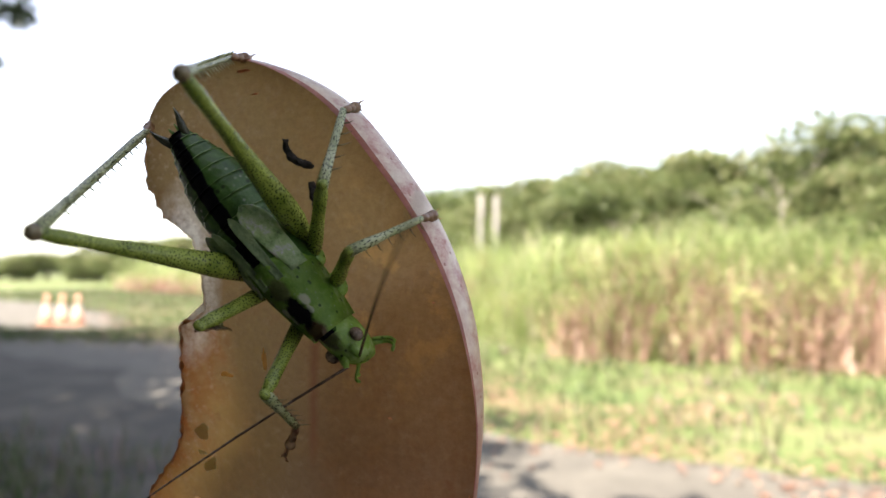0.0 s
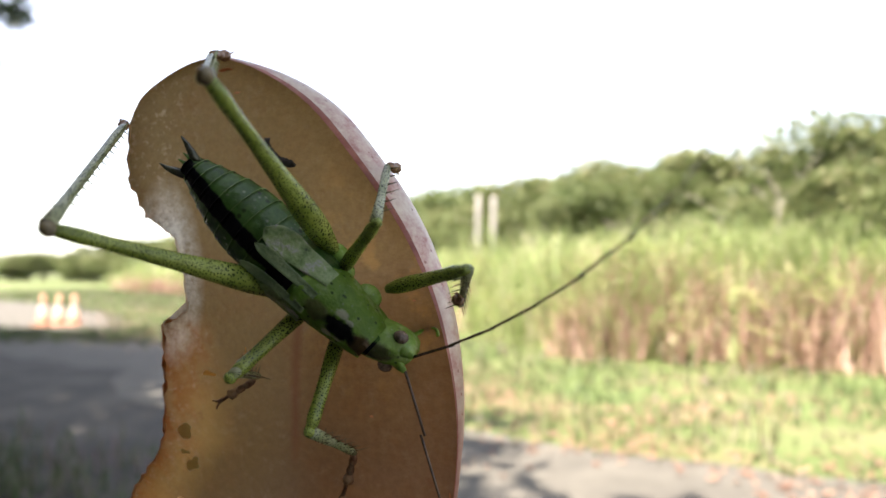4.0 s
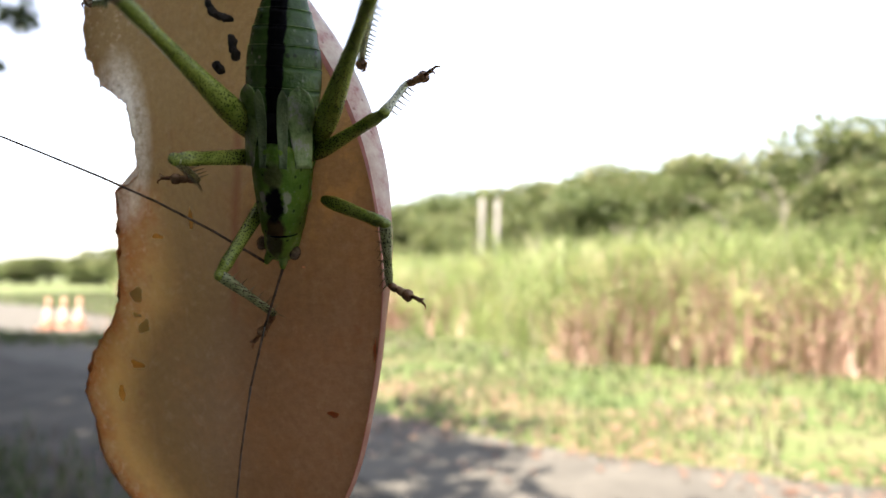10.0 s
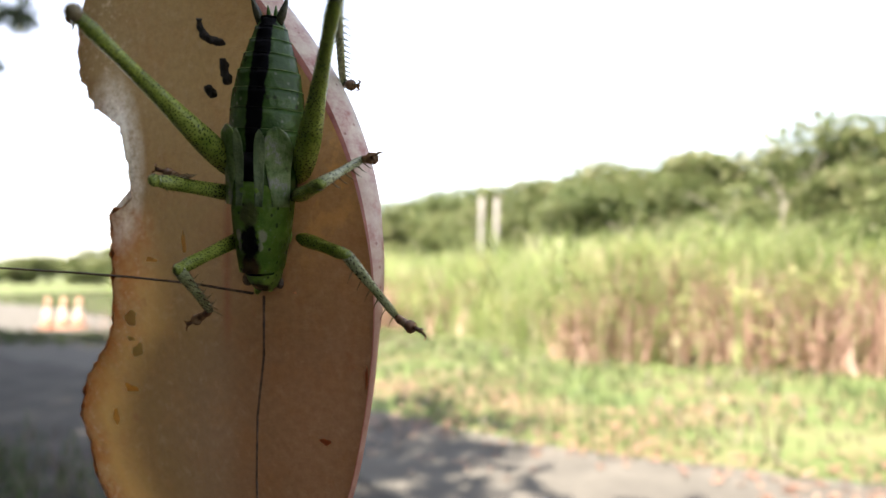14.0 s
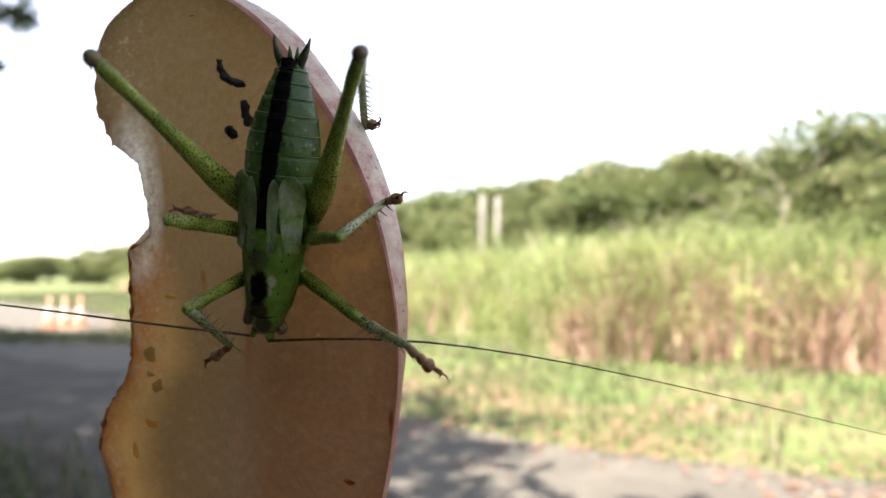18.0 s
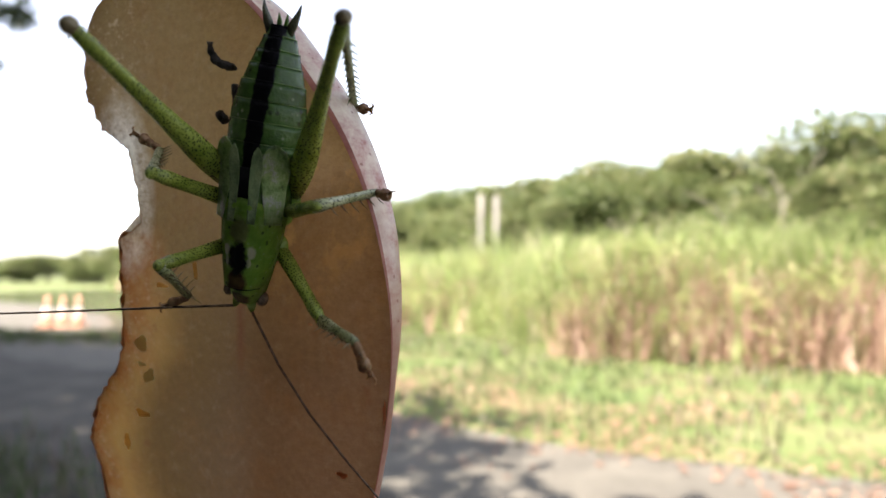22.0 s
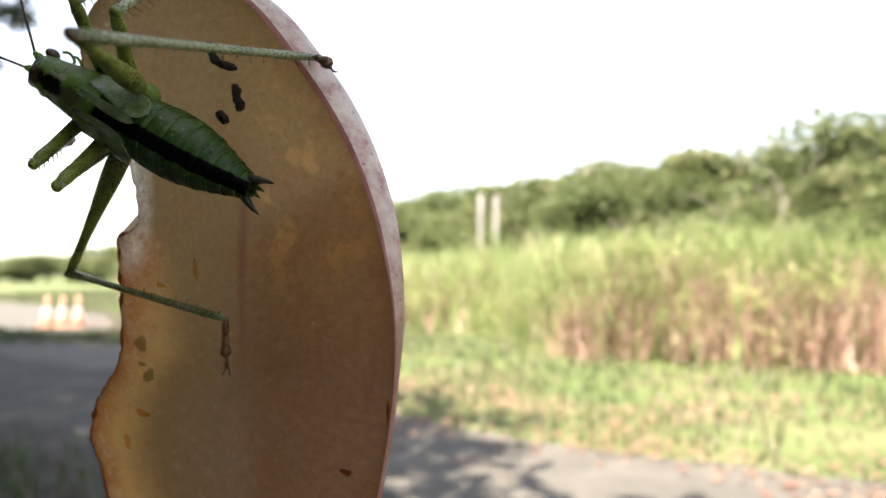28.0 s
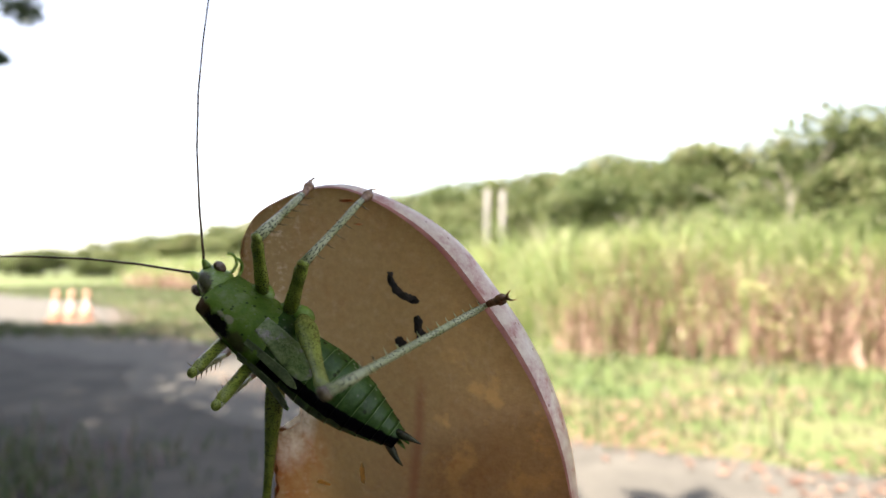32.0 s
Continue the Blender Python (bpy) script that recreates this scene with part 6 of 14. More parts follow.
    walk(legs["hind_right"]["femur"], [
        (0, pose(.0024,-.00994,-.00275,-35.5,-69.2,-87.2)), (1, pose(.00239,-.00994,-.00273,-42.2,-65.3,-80.9)), (1.5, pose(.00239,-.00993,-.00276,-36.2,-65.4,-85.9)),
        (2, pose(.0024,-.00991,-.00279,-30.6,-65.2,-90.5)), (2.333, pose(.0024,-.00992,-.00277,-30.2,-63.9,-90.7)), (2.667, pose(.0024,-.00992,-.00275,-29.1,-62.3,-91.5)),
        (3, pose(.0024,-.00993,-.00272,-28.8,-60.8,-91.5)), (5.5, pose(.0024,-.00987,-.0028,-34.8,-55.9,-89.2)), (5.733, pose(.00239,-.00985,-.00282,-36.5,-55.5,-87.1)),
        (6, pose(.00238,-.00984,-.00282,-39.3,-54.4,-84.2)), (6.5, pose(.00237,-.00986,-.00281,-44.7,-55.1,-77.9)), (6.667, pose(.00236,-.00986,-.0028,-46.7,-53.8,-75.7)),
        (6.833, pose(.00236,-.00987,-.00278,-48.3,-52.4,-74.2)), (7, pose(.00236,-.00987,-.00277,-48.7,-51.6,-73.9)), (7.267, pose(.00237,-.00988,-.00275,-47.1,-49.5,-76.1)),
        (7.5, pose(.00238,-.0099,-.00271,-45.2,-47,-77.5)), (7.733, pose(.00237,-.0099,-.0027,-46.5,-43.2,-73.1)), (8, pose(.00237,-.00993,-.00266,-48.9,-38.3,-68.3)),
        (8.167, pose(.00238,-.00995,-.00264,-51,-39.1,-64.4)), (8.333, pose(.00237,-.00994,-.00266,-52.6,-40.7,-60.6)), (8.5, pose(.00237,-.00995,-.00266,-53.9,-42.4,-57.3)),
        (8.733, pose(.00238,-.00998,-.00263,-54.1,-44,-56)), (9, pose(.00237,-.00997,-.00264,-56.4,-45.2,-51.7)), (9.5, pose(.00239,-.00998,-.00264,-54.9,-58.9,-52.4)),
        (9.733, pose(.00239,-.00999,-.00262,-46.1,-62.4,-61.3)), (10, pose(.0024,-.01,-.0026,-35.2,-64.9,-72.7)), (10.5, pose(.0024,-.00999,-.00262,-40.4,-65.7,-68.4)),
        (11, pose(.00239,-.00998,-.00266,-45.7,-66.4,-64.1)), (12, pose(.00238,-.00995,-.00269,-46.2,-60.5,-68.3)), (13, pose(.00239,-.00997,-.00267,-43.8,-62.9,-69.6)),
        (14, pose(.00239,-.00998,-.00265,-42.4,-61.5,-70.3)), (14.6, pose(.00239,-.00997,-.00267,-42.2,-61.9,-71.1)), (15.2, pose(.00239,-.00995,-.00269,-41.9,-62.4,-72)),
        (15.8, pose(.00238,-.00995,-.00271,-41.9,-62.6,-72.6)), (16.4, pose(.00238,-.00994,-.00273,-42,-62.8,-73.2)), (17, pose(.00238,-.00993,-.00274,-41.9,-63,-74)),
        (18, pose(.00236,-.00989,-.00278,-47.8,-56.2,-68.8)), (19, pose(.00235,-.00989,-.00279,-51.1,-58.9,-67)), (20, pose(.00237,-.00991,-.00277,-43.7,-60.5,-72.1)),
        (21, pose(.00236,-.0099,-.00278,-43.1,-58.6,-69.5)), (22, pose(.00236,-.0099,-.00279,-49.3,-59.7,-67)), (22.2, pose(.00235,-.00989,-.0028,-50,-59.4,-67)),
        (22.4, pose(.00235,-.00989,-.0028,-50.7,-59,-66.9)), (22.6, pose(.00235,-.00989,-.0028,-51.1,-58.6,-67.1)), (22.8, pose(.00236,-.00989,-.00279,-51.4,-58.5,-67.8)),
        (23, pose(.00236,-.0099,-.00278,-51.5,-58.9,-69.5)), (23.267, pose(.00237,-.00991,-.00274,-52.7,-56,-70.5)), (23.5, pose(.00237,-.00992,-.00271,-55.6,-51.9,-68.9)),
        (23.633, pose(.00238,-.00996,-.00266,-55.8,-50.6,-69.9)), (23.733, pose(.00245,-.01015,-.00241,-54.4,-50.3,-72.4)), (23.867, pose(.00267,-.01117,-.00102,-51.6,-52.8,-77)),
        (24, pose(.00241,-.01005,-.00254,-52.2,-48.6,-77.2)), (24.1, pose(.00241,-.01004,-.00255,-54.2,-49.3,-74.9)), (24.2, pose(.00241,-.01003,-.00256,-56.2,-49.8,-72.5)),
        (24.3, pose(.00241,-.01003,-.00256,-58,-50.1,-69.9)), (24.4, pose(.00241,-.01002,-.00257,-60.2,-50.1,-67.2)), (24.5, pose(.00241,-.01002,-.00258,-62.5,-50,-64.4)),
        (24.667, pose(.0024,-.01001,-.00259,-65.4,-52.2,-61)), (24.833, pose(.0024,-.01,-.0026,-68.2,-54.5,-57.5)), (25, pose(.00286,-.01073,-.0012,-67.4,-58.4,-57.8)),
        (25.267, pose(.00284,-.01076,-.00102,-62.9,-60.8,-59.8)), (25.5, pose(.00273,-.01067,-.00107,-55.4,-64,-63.4)), (25.9, pose(.00259,-.01036,-.0018,-49.5,-63.2,-62.6)),
        (26.3, pose(.00241,-.01001,-.00257,-47.9,-63,-59.2)), (26.7, pose(.00241,-.01002,-.00256,-44.6,-62.7,-58.3)), (27.1, pose(.00303,-.01099,-.00053,-39.8,-60.5,-57.7)),
        (27.5, pose(.00341,-.01128,.00006,-37.1,-58.5,-51.6)), (28, pose(.00308,-.01133,.00042,-20.5,-63.7,-62.9)), (29, pose(.00346,-.01145,-.00029,-34.8,-52.2,-53.9)),
        (29.5, pose(.00355,-.01153,-.00028,-38.2,-50.4,-52.9)), (30, pose(.00345,-.01113,-.00085,-45.2,-48.6,-47.3)), (30.5, pose(.00365,-.01095,-.00078,-54.9,-49.3,-37.4)),
        (31, pose(.00303,-.01042,-.00165,-59.5,-51.6,-33.6)), (32, pose(.00253,-.01011,-.00233,-50,-57.8,-40)),
    ])
    walk(legs["hind_right"]["tibia"], [
        (0, pose(.00278,-.01774,.01781,-27.2,64.9,-87.1)), (1, pose(.00384,-.01904,.01725,-32.9,65.2,-91.1)), (1.5, pose(.00305,-.01906,.01724,-28.5,64,-86.4)),
        (2, pose(.00232,-.01915,.01717,-24.5,62.6,-82.1)), (2.333, pose(.00228,-.0196,.01698,-24.3,62.2,-81.8)), (2.667, pose(.00213,-.02015,.01673,-24.1,62,-81.5)),
        (3, pose(.00212,-.02065,.01649,-23.9,61.7,-81.2)), (5.5, pose(.00257,-.02219,.01542,-28,61.8,-90.9)), (5.733, pose(.00302,-.02229,.01531,-26.1,60.7,-89.4)),
        (6, pose(.00367,-.02258,.01507,-25.5,59.5,-89.1)), (6.5, pose(.00501,-.02217,.01522,-28,58.5,-92.1)), (6.667, pose(.00556,-.02245,.01495,-29,59.7,-92.8)),
        (6.833, pose(.00603,-.02279,.01464,-29.9,60.9,-93.6)), (7, pose(.00615,-.02299,.01447,-29.6,61.9,-93.8)), (7.267, pose(.0058,-.02374,.01398,-28.2,61.8,-94.7)),
        (7.5, pose(.00563,-.02454,.01339,-26,62.3,-94.4)), (7.733, pose(.00703,-.02523,.01237,-28.1,61.8,-99.2)), (8, pose(.00876,-.02597,.01098,-32.9,60.6,-106.8)),
        (8.167, pose(.00976,-.02536,.01122,-31.1,60,-105.3)), (8.333, pose(.01055,-.02446,.0117,-28,59.3,-102.2)), (8.5, pose(.01115,-.02361,.01217,-24,58.3,-98.4)),
        (8.733, pose(.01123,-.0231,.01265,-13.7,62.4,-88.4)), (9, pose(.01198,-.02214,.01296,-4.7,66.9,-77.8)), (9.5, pose(.00933,-.01898,.0162,22.5,67.7,-41.5)),
        (9.733, pose(.00729,-.01894,.01687,35.4,64.6,-24.5)), (10, pose(.00517,-.01893,.01732,44.4,59.4,-12.1)), (10.5, pose(.00573,-.01841,.01743,36.7,59.4,-19.3)),
        (11, pose(.00625,-.01791,.0175,29,58.8,-26.4)), (12, pose(.00638,-.02,.01647,37.1,58.8,-12.3)), (13, pose(.00588,-.01937,.01691,32.4,57.9,-18.2)),
        (14, pose(.00592,-.01985,.01669,34.6,55.5,-16)), (14.6, pose(.00575,-.01977,.01674,33.8,55.3,-16.7)), (15.2, pose(.00553,-.01965,.0168,33.1,55,-17.4)),
        (15.8, pose(.0054,-.01959,.01683,32.5,54.8,-18.1)), (16.4, pose(.00529,-.01957,.01683,31.7,54.6,-18.9)), (17, pose(.00513,-.01954,.01685,31.1,54.5,-19.6)),
        (18, pose(.00679,-.0213,.01549,43.5,56.3,-4.3)), (19, pose(.0068,-.02035,.01604,43.4,59.6,-4.4)), (20, pose(.0057,-.02021,.01638,39.5,58,-7.8)),
        (21, pose(.00639,-.02064,.01599,40.1,57.4,-6.2)), (22, pose(.0067,-.02011,.0162,40.7,57.5,-5.5)), (22.2, pose(.00674,-.02021,.01613,42,57.8,-4)),
        (22.4, pose(.0068,-.02032,.01604,43.4,58,-2.4)), (22.6, pose(.00681,-.02044,.01598,44.6,58.1,-.8)), (22.8, pose(.0067,-.02053,.01596,45.2,58.4,0)),
        (23, pose(.00635,-.02055,.01605,45.2,58.7,-.4)), (23.267, pose(.00648,-.02152,.01549,46.1,61.9,.9)), (23.5, pose(.00726,-.02258,.01461,48.8,66,4.9)),
        (23.633, pose(.00719,-.02308,.01433,48,75.2,4.1)), (23.733, pose(.00669,-.02356,.01452,45.2,84.1,1.3)), (23.867, pose(.00566,-.02414,.01654,-118,87.6,-162.3)),
        (24, pose(.00563,-.02424,.01396,-126.3,77.2,-170.9)), (24.1, pose(.00614,-.02389,.01413,-124.4,75.7,-168.9)), (24.2, pose(.00667,-.02358,.01425,-122.9,74.4,-167.3)),
        (24.3, pose(.00725,-.02329,.01431,-121.9,73.1,-166.1)), (24.4, pose(.00787,-.02303,.01431,-121.4,71.8,-165.4)), (24.5, pose(.00852,-.02276,.01428,-121,70.4,-164.9)),
        (24.667, pose(.00895,-.02179,.01479,-115.6,69.5,-158.6)), (24.833, pose(.00926,-.02078,.0153,-110.3,68.6,-152.6)), (25, pose(.009,-.02048,.01757,-104.5,70,-146.4)),
        (25.267, pose(.00824,-.02005,.01822,-93.5,72.5,-135.1)), (25.5, pose(.00707,-.0193,.01873,-72.1,75,-113.1)), (25.9, pose(.00715,-.01916,.01785,-57.8,75.4,-99.3)),
        (26.3, pose(.00752,-.0186,.01703,-51.1,74.5,-94.4)), (26.7, pose(.00772,-.0186,.01699,-46.7,74.9,-91.7)), (27.1, pose(.00883,-.02018,.01865,-43.5,78.6,-88.8)),
        (27.5, pose(.01056,-.02031,.01887,-37.3,82.2,-80.6)), (28, pose(.00754,-.02005,.02019,8.5,74.8,-33.9)), (29, pose(.01143,-.02238,.01713,-16.4,87.5,-61)),
        (29.5, pose(.01202,-.02274,.01672,39.7,89.4,-4.4)), (30, pose(.01333,-.02183,.0157,-110.7,87,-154.6)), (30.5, pose(.01508,-.01968,.01592,-80.5,79.8,-123.1)),
        (31, pose(.01443,-.01799,.0156,-62,76.2,-102.6)), (32, pose(.01153,-.01766,.01629,-30.1,76.4,-70.3)),
    ])
    walk(legs["hind_right"]["tarsus"], [
        (0, pose(.00327,-.0275,-.00301,-13.3,58,-57.3)), (1, pose(.00365,-.02869,-.00363,-15.7,55.8,-58.1)), (1.5, pose(.00368,-.02914,-.00342,-14.8,53.7,-56.8)),
        (2, pose(.00377,-.02964,-.00324,-14.1,51.7,-55.7)), (2.333, pose(.0038,-.03022,-.00336,-13.4,51.9,-55)), (2.667, pose(.00372,-.03081,-.00359,-12.6,52.3,-54.2)),
        (3, pose(.00378,-.03144,-.00376,-11.9,52.5,-53.5)), (5.5, pose(.00241,-.03306,-.00486,-19.9,55.2,-69.4)), (5.733, pose(.00314,-.03355,-.00475,-20.4,55.5,-70.6)),
        (6, pose(.00386,-.03424,-.00476,-21.5,55.9,-72.3)), (6.5, pose(.00458,-.03417,-.0044,-25.1,56.2,-76.8)), (6.667, pose(.005,-.03404,-.0049,-23.9,58.1,-75)),
        (6.833, pose(.00532,-.03397,-.00545,-22.3,59.8,-72.9)), (7, pose(.00544,-.0338,-.00582,-19.2,61.2,-69.9)), (7.267, pose(.00491,-.03456,-.0063,-18.6,61.5,-71.7)),
        (7.5, pose(.00481,-.03521,-.00697,-16.4,62,-71.7)), (7.733, pose(.00529,-.03594,-.00791,-23.7,62.2,-82.6)), (8, pose(.00549,-.03679,-.00906,-33.6,61.6,-96.2)),
        (8.167, pose(.00672,-.03645,-.0087,-32.7,61.9,-95.8)), (8.333, pose(.00807,-.03594,-.00808,-30.5,61.8,-93.6)), (8.5, pose(.0094,-.03557,-.0074,-27,61.4,-90.3)),
        (8.733, pose(.01154,-.03375,-.00773,-17.8,63.2,-81.8)), (9, pose(.01389,-.03097,-.00819,-11.8,65.7,-74.7)), (9.5, pose(.01588,-.02477,-.00508,11.4,62.5,-42.9)),
        (9.733, pose(.01626,-.02304,-.00391,28.8,60.9,-20.1)), (10, pose(.01661,-.02137,-.00248,42.4,55.7,-2.1)), (10.5, pose(.01678,-.02228,-.00237,30.1,54.2,-14.8)),
        (11, pose(.0169,-.0232,-.00219,19.3,51.1,-25.9)), (12, pose(.01801,-.02253,-.00322,25.3,51.7,-12.4)), (13, pose(.0175,-.02319,-.00257,14.5,51.4,-26.5)),
        (14, pose(.01845,-.02344,-.00226,20.7,51.1,-19.2)), (14.6, pose(.01829,-.02352,-.00217,19.4,50.5,-20.7)), (15.2, pose(.01811,-.02359,-.00205,18,49.9,-22)),
        (15.8, pose(.018,-.02372,-.00196,16.8,49.3,-23.4)), (16.4, pose(.01788,-.02389,-.00192,15.7,48.7,-24.8)), (17, pose(.01772,-.02403,-.00187,14.5,48.2,-26.2)),
        (18, pose(.01952,-.02226,-.00364,28.3,53.6,-7.7)), (19, pose(.01842,-.02125,-.0038,25.5,54.1,-11)), (20, pose(.01776,-.02187,-.00314,24.6,53,-11.4)),
        (21, pose(.01869,-.02199,-.00339,26.2,52.7,-8.7)), (22, pose(.01902,-.02129,-.00319,25.9,51,-8.5)), (22.2, pose(.01898,-.02107,-.00333,26.6,49.2,-7.6)),
        (22.4, pose(.01899,-.02082,-.00346,27.4,47.4,-6.4)), (22.6, pose(.01895,-.02061,-.00355,27.8,45.5,-5.5)), (22.8, pose(.01876,-.02054,-.00362,27.8,43.6,-5.3)),
        (23, pose(.0183,-.02064,-.0036,27,41.9,-6)), (23.267, pose(.01731,-.02135,-.00481,30.4,47.1,-.1)), (23.5, pose(.0166,-.02178,-.0064,36.4,53,9.1)),
        (23.633, pose(.01305,-.02265,-.00791,7.2,26.9,-25.9)), (23.733, pose(.00907,-.02351,-.00835,-3.2,-5.1,-45.1)), (23.867, pose(.00474,-.02444,-.00641,-2.9,-37.3,-65.1)),
        (24, pose(.00059,-.02504,-.00847,26,-62.4,-110.5)), (24.1, pose(.00058,-.02499,-.00816,24.2,-61,-108.5)), (24.2, pose(.00065,-.02494,-.00791,22.6,-59.7,-106.7)),
        (24.3, pose(.00077,-.0249,-.0077,21.4,-58,-105.2)), (24.4, pose(.00092,-.02484,-.00754,20.2,-56.5,-103.7)), (24.5, pose(.00106,-.02477,-.00738,18.7,-55,-102)),
        (24.667, pose(.00143,-.02473,-.00674,16.3,-49.2,-99.5)), (24.833, pose(.0018,-.02465,-.00611,14.8,-43.5,-97.8)), (25, pose(.00245,-.02484,-.004,15.3,-37.6,-97.7)),
        (25.267, pose(.00335,-.02493,-.00367,26.9,-51.7,-108.8)), (25.5, pose(.00474,-.02478,-.00344,52.6,-60.9,-133.8)), (25.9, pose(.00621,-.02488,-.00438,49.6,-55.3,-123)),
        (26.3, pose(.00705,-.02473,-.00514,46.8,-52.6,-112.8)), (26.7, pose(.00754,-.02459,-.00522,43.3,-50.9,-102.2)), (27.1, pose(.00892,-.02473,-.00382,40.1,-49.3,-90.5)),
        (27.5, pose(.01107,-.02338,-.00383,38.5,-48,-77.7)), (28, pose(.01253,-.0234,-.00191,57.1,-50.7,-89.9)), (29, pose(.01191,-.02325,-.00577,37.2,-39.9,-75.8)),
        (29.5, pose(.01226,-.02275,-.00619,26.4,-37.4,-64.6)), (30, pose(.01226,-.02234,-.0072,16.2,-38.1,-53.8)), (30.5, pose(.01286,-.02309,-.00665,-3.4,-36.3,-26.3)),
        (31, pose(.01322,-.02335,-.0067,-15,-40.3,-8.9)), (32, pose(.01334,-.02273,-.00607,-8,-47.4,-14.7)),
    ])
    walk(legs["middle_left"]["femur"], [
        (0, pose(-.0018,-.00881,-.00246,-14.1,-45.3,-161.6)), (1, pose(-.00183,-.00879,-.00241,7,-52.6,170.3)), (1.5, pose(-.00181,-.00879,-.00243,9,-53.4,169.8)),
        (2, pose(-.0018,-.00879,-.00245,11.1,-54,169.1)), (2.333, pose(-.00181,-.00879,-.00243,9.1,-52.2,171.4)), (2.667, pose(-.00183,-.00879,-.00241,6.8,-49.7,174.1)),
        (3, pose(-.00185,-.00879,-.0024,5.3,-47.8,175.8)), (5.5, pose(-.00182,-.0088,-.00243,-.8,-50.7,177.3)), (5.733, pose(-.00181,-.0088,-.00244,-3.3,-51.8,-179.9)),
        (6, pose(-.00181,-.0088,-.00244,-6.6,-52.8,-176.4)), (6.5, pose(-.0018,-.0088,-.00244,-2.2,-54.8,177.2)), (6.667, pose(-.00183,-.0088,-.00242,-6.5,-49.6,-178.1)),
        (6.833, pose(-.00187,-.00881,-.00239,-9.7,-44,-174.9)), (7, pose(-.00195,-.00882,-.00236,-11.6,-37.6,-173.6)), (7.267, pose(-.00191,-.00882,-.00237,-13.1,-40.5,-172.9)),
        (7.5, pose(-.00189,-.00882,-.00238,-15,-42.9,-171.4)), (7.733, pose(-.00187,-.00884,-.00237,-21.4,-47.6,-162.3)), (8, pose(-.00189,-.00887,-.00232,-29.7,-51.8,-151.6)),
        (8.167, pose(-.00187,-.00887,-.00231,-32.2,-54.5,-148.3)), (8.333, pose(-.00184,-.00886,-.00235,-34.9,-56.4,-143.8)), (8.5, pose(-.00182,-.00885,-.00238,-37.1,-58.1,-139.7)),
        (8.733, pose(-.00184,-.00887,-.00235,-36.4,-54.8,-139.8)), (9, pose(-.00184,-.00888,-.00235,-39.1,-53.4,-135.9)), (9.5, pose(-.00194,-.00892,-.00229,-31.3,-44.2,-145.2)),
        (9.733, pose(-.00194,-.00892,-.0023,-30.5,-42.8,-146.6)), (10, pose(-.00195,-.00892,-.00231,-29,-41,-148.8)), (10.5, pose(-.00186,-.00884,-.00234,-20.9,-55.2,-156.8)),
        (11, pose(-.00181,-.0088,-.00237,-3.2,-67.3,-174.8)), (12, pose(-.00255,-.00905,-.00074,-14.4,-64.7,-162.4)), (13, pose(-.00279,-.00906,-.00022,-10.9,-64.9,-165.8)),
        (14, pose(-.00285,-.00914,-.00015,-13.4,-64,-162.5)), (14.6, pose(-.00285,-.00913,-.00023,-12.7,-63.3,-163.3)), (15.2, pose(-.00284,-.00911,-.00034,-11.9,-62.6,-164.2)),
        (15.8, pose(-.00282,-.00909,-.00043,-11.5,-62,-164.7)), (16.4, pose(-.00283,-.00908,-.00047,-11.3,-61.5,-165.1)), (17, pose(-.00282,-.00908,-.00053,-11,-60.8,-165.3)),
        (18, pose(-.0028,-.00928,-.0005,-20.8,-60.3,-155.3)), (19, pose(-.00263,-.00929,-.00047,-25,-63.8,-150.9)), (20, pose(-.00274,-.00923,-.00031,-18.4,-64,-156.5)),
        (21, pose(-.00271,-.00934,-.00031,-22.1,-63.5,-150.5)), (22, pose(-.00277,-.00931,-.00027,-21.5,-63.1,-153.2)), (22.2, pose(-.00177,-.00881,-.00248,-22.9,-58.5,-152.3)),
        (22.4, pose(-.00176,-.0088,-.0025,-24.9,-58,-150.2)), (22.6, pose(-.00173,-.00878,-.00256,-26.4,-57.3,-148.5)), (22.8, pose(-.00173,-.00878,-.00255,-26.9,-56.1,-148.3)),
        (23, pose(-.00173,-.00878,-.00256,-26,-54.4,-150.1)), (23.267, pose(-.00174,-.00879,-.00254,-26.8,-54.2,-149.8)), (23.5, pose(-.00175,-.00879,-.00252,-30.5,-54.8,-145.3)),
        (23.633, pose(-.00176,-.0088,-.00249,-22.9,-54.8,-154.6)), (23.733, pose(-.00178,-.00881,-.00247,-14.4,-53.4,-164.8)), (23.867, pose(-.00181,-.0088,-.00244,-5.9,-50.9,-175.5)),
        (24, pose(-.00186,-.00879,-.0024,1.4,-46.9,175.4)), (24.1, pose(-.00188,-.00879,-.00238,.4,-45.8,176.5)), (24.2, pose(-.0019,-.0088,-.00236,-.9,-44.9,178.1)),
        (24.3, pose(-.00191,-.0088,-.00235,-2.6,-44.2,-179.8)), (24.4, pose(-.00193,-.00881,-.00234,-4.3,-43.6,-177.7)), (24.5, pose(-.00194,-.00881,-.00233,-5.9,-43.1,-175.7)),
        (24.667, pose(-.00196,-.00883,-.00232,-9.4,-41.9,-171.6)), (24.833, pose(-.00198,-.00885,-.0023,-12.4,-40.5,-168)), (25, pose(-.002,-.00886,-.00231,-14.7,-37.7,-165.1)),
        (25.267, pose(-.00197,-.00888,-.00236,-18,-32.6,-158)), (25.5, pose(-.00192,-.00889,-.00241,-19.2,-25.8,-150.3)), (25.9, pose(-.00183,-.00885,-.00244,-13.3,-32.2,-146.7)),
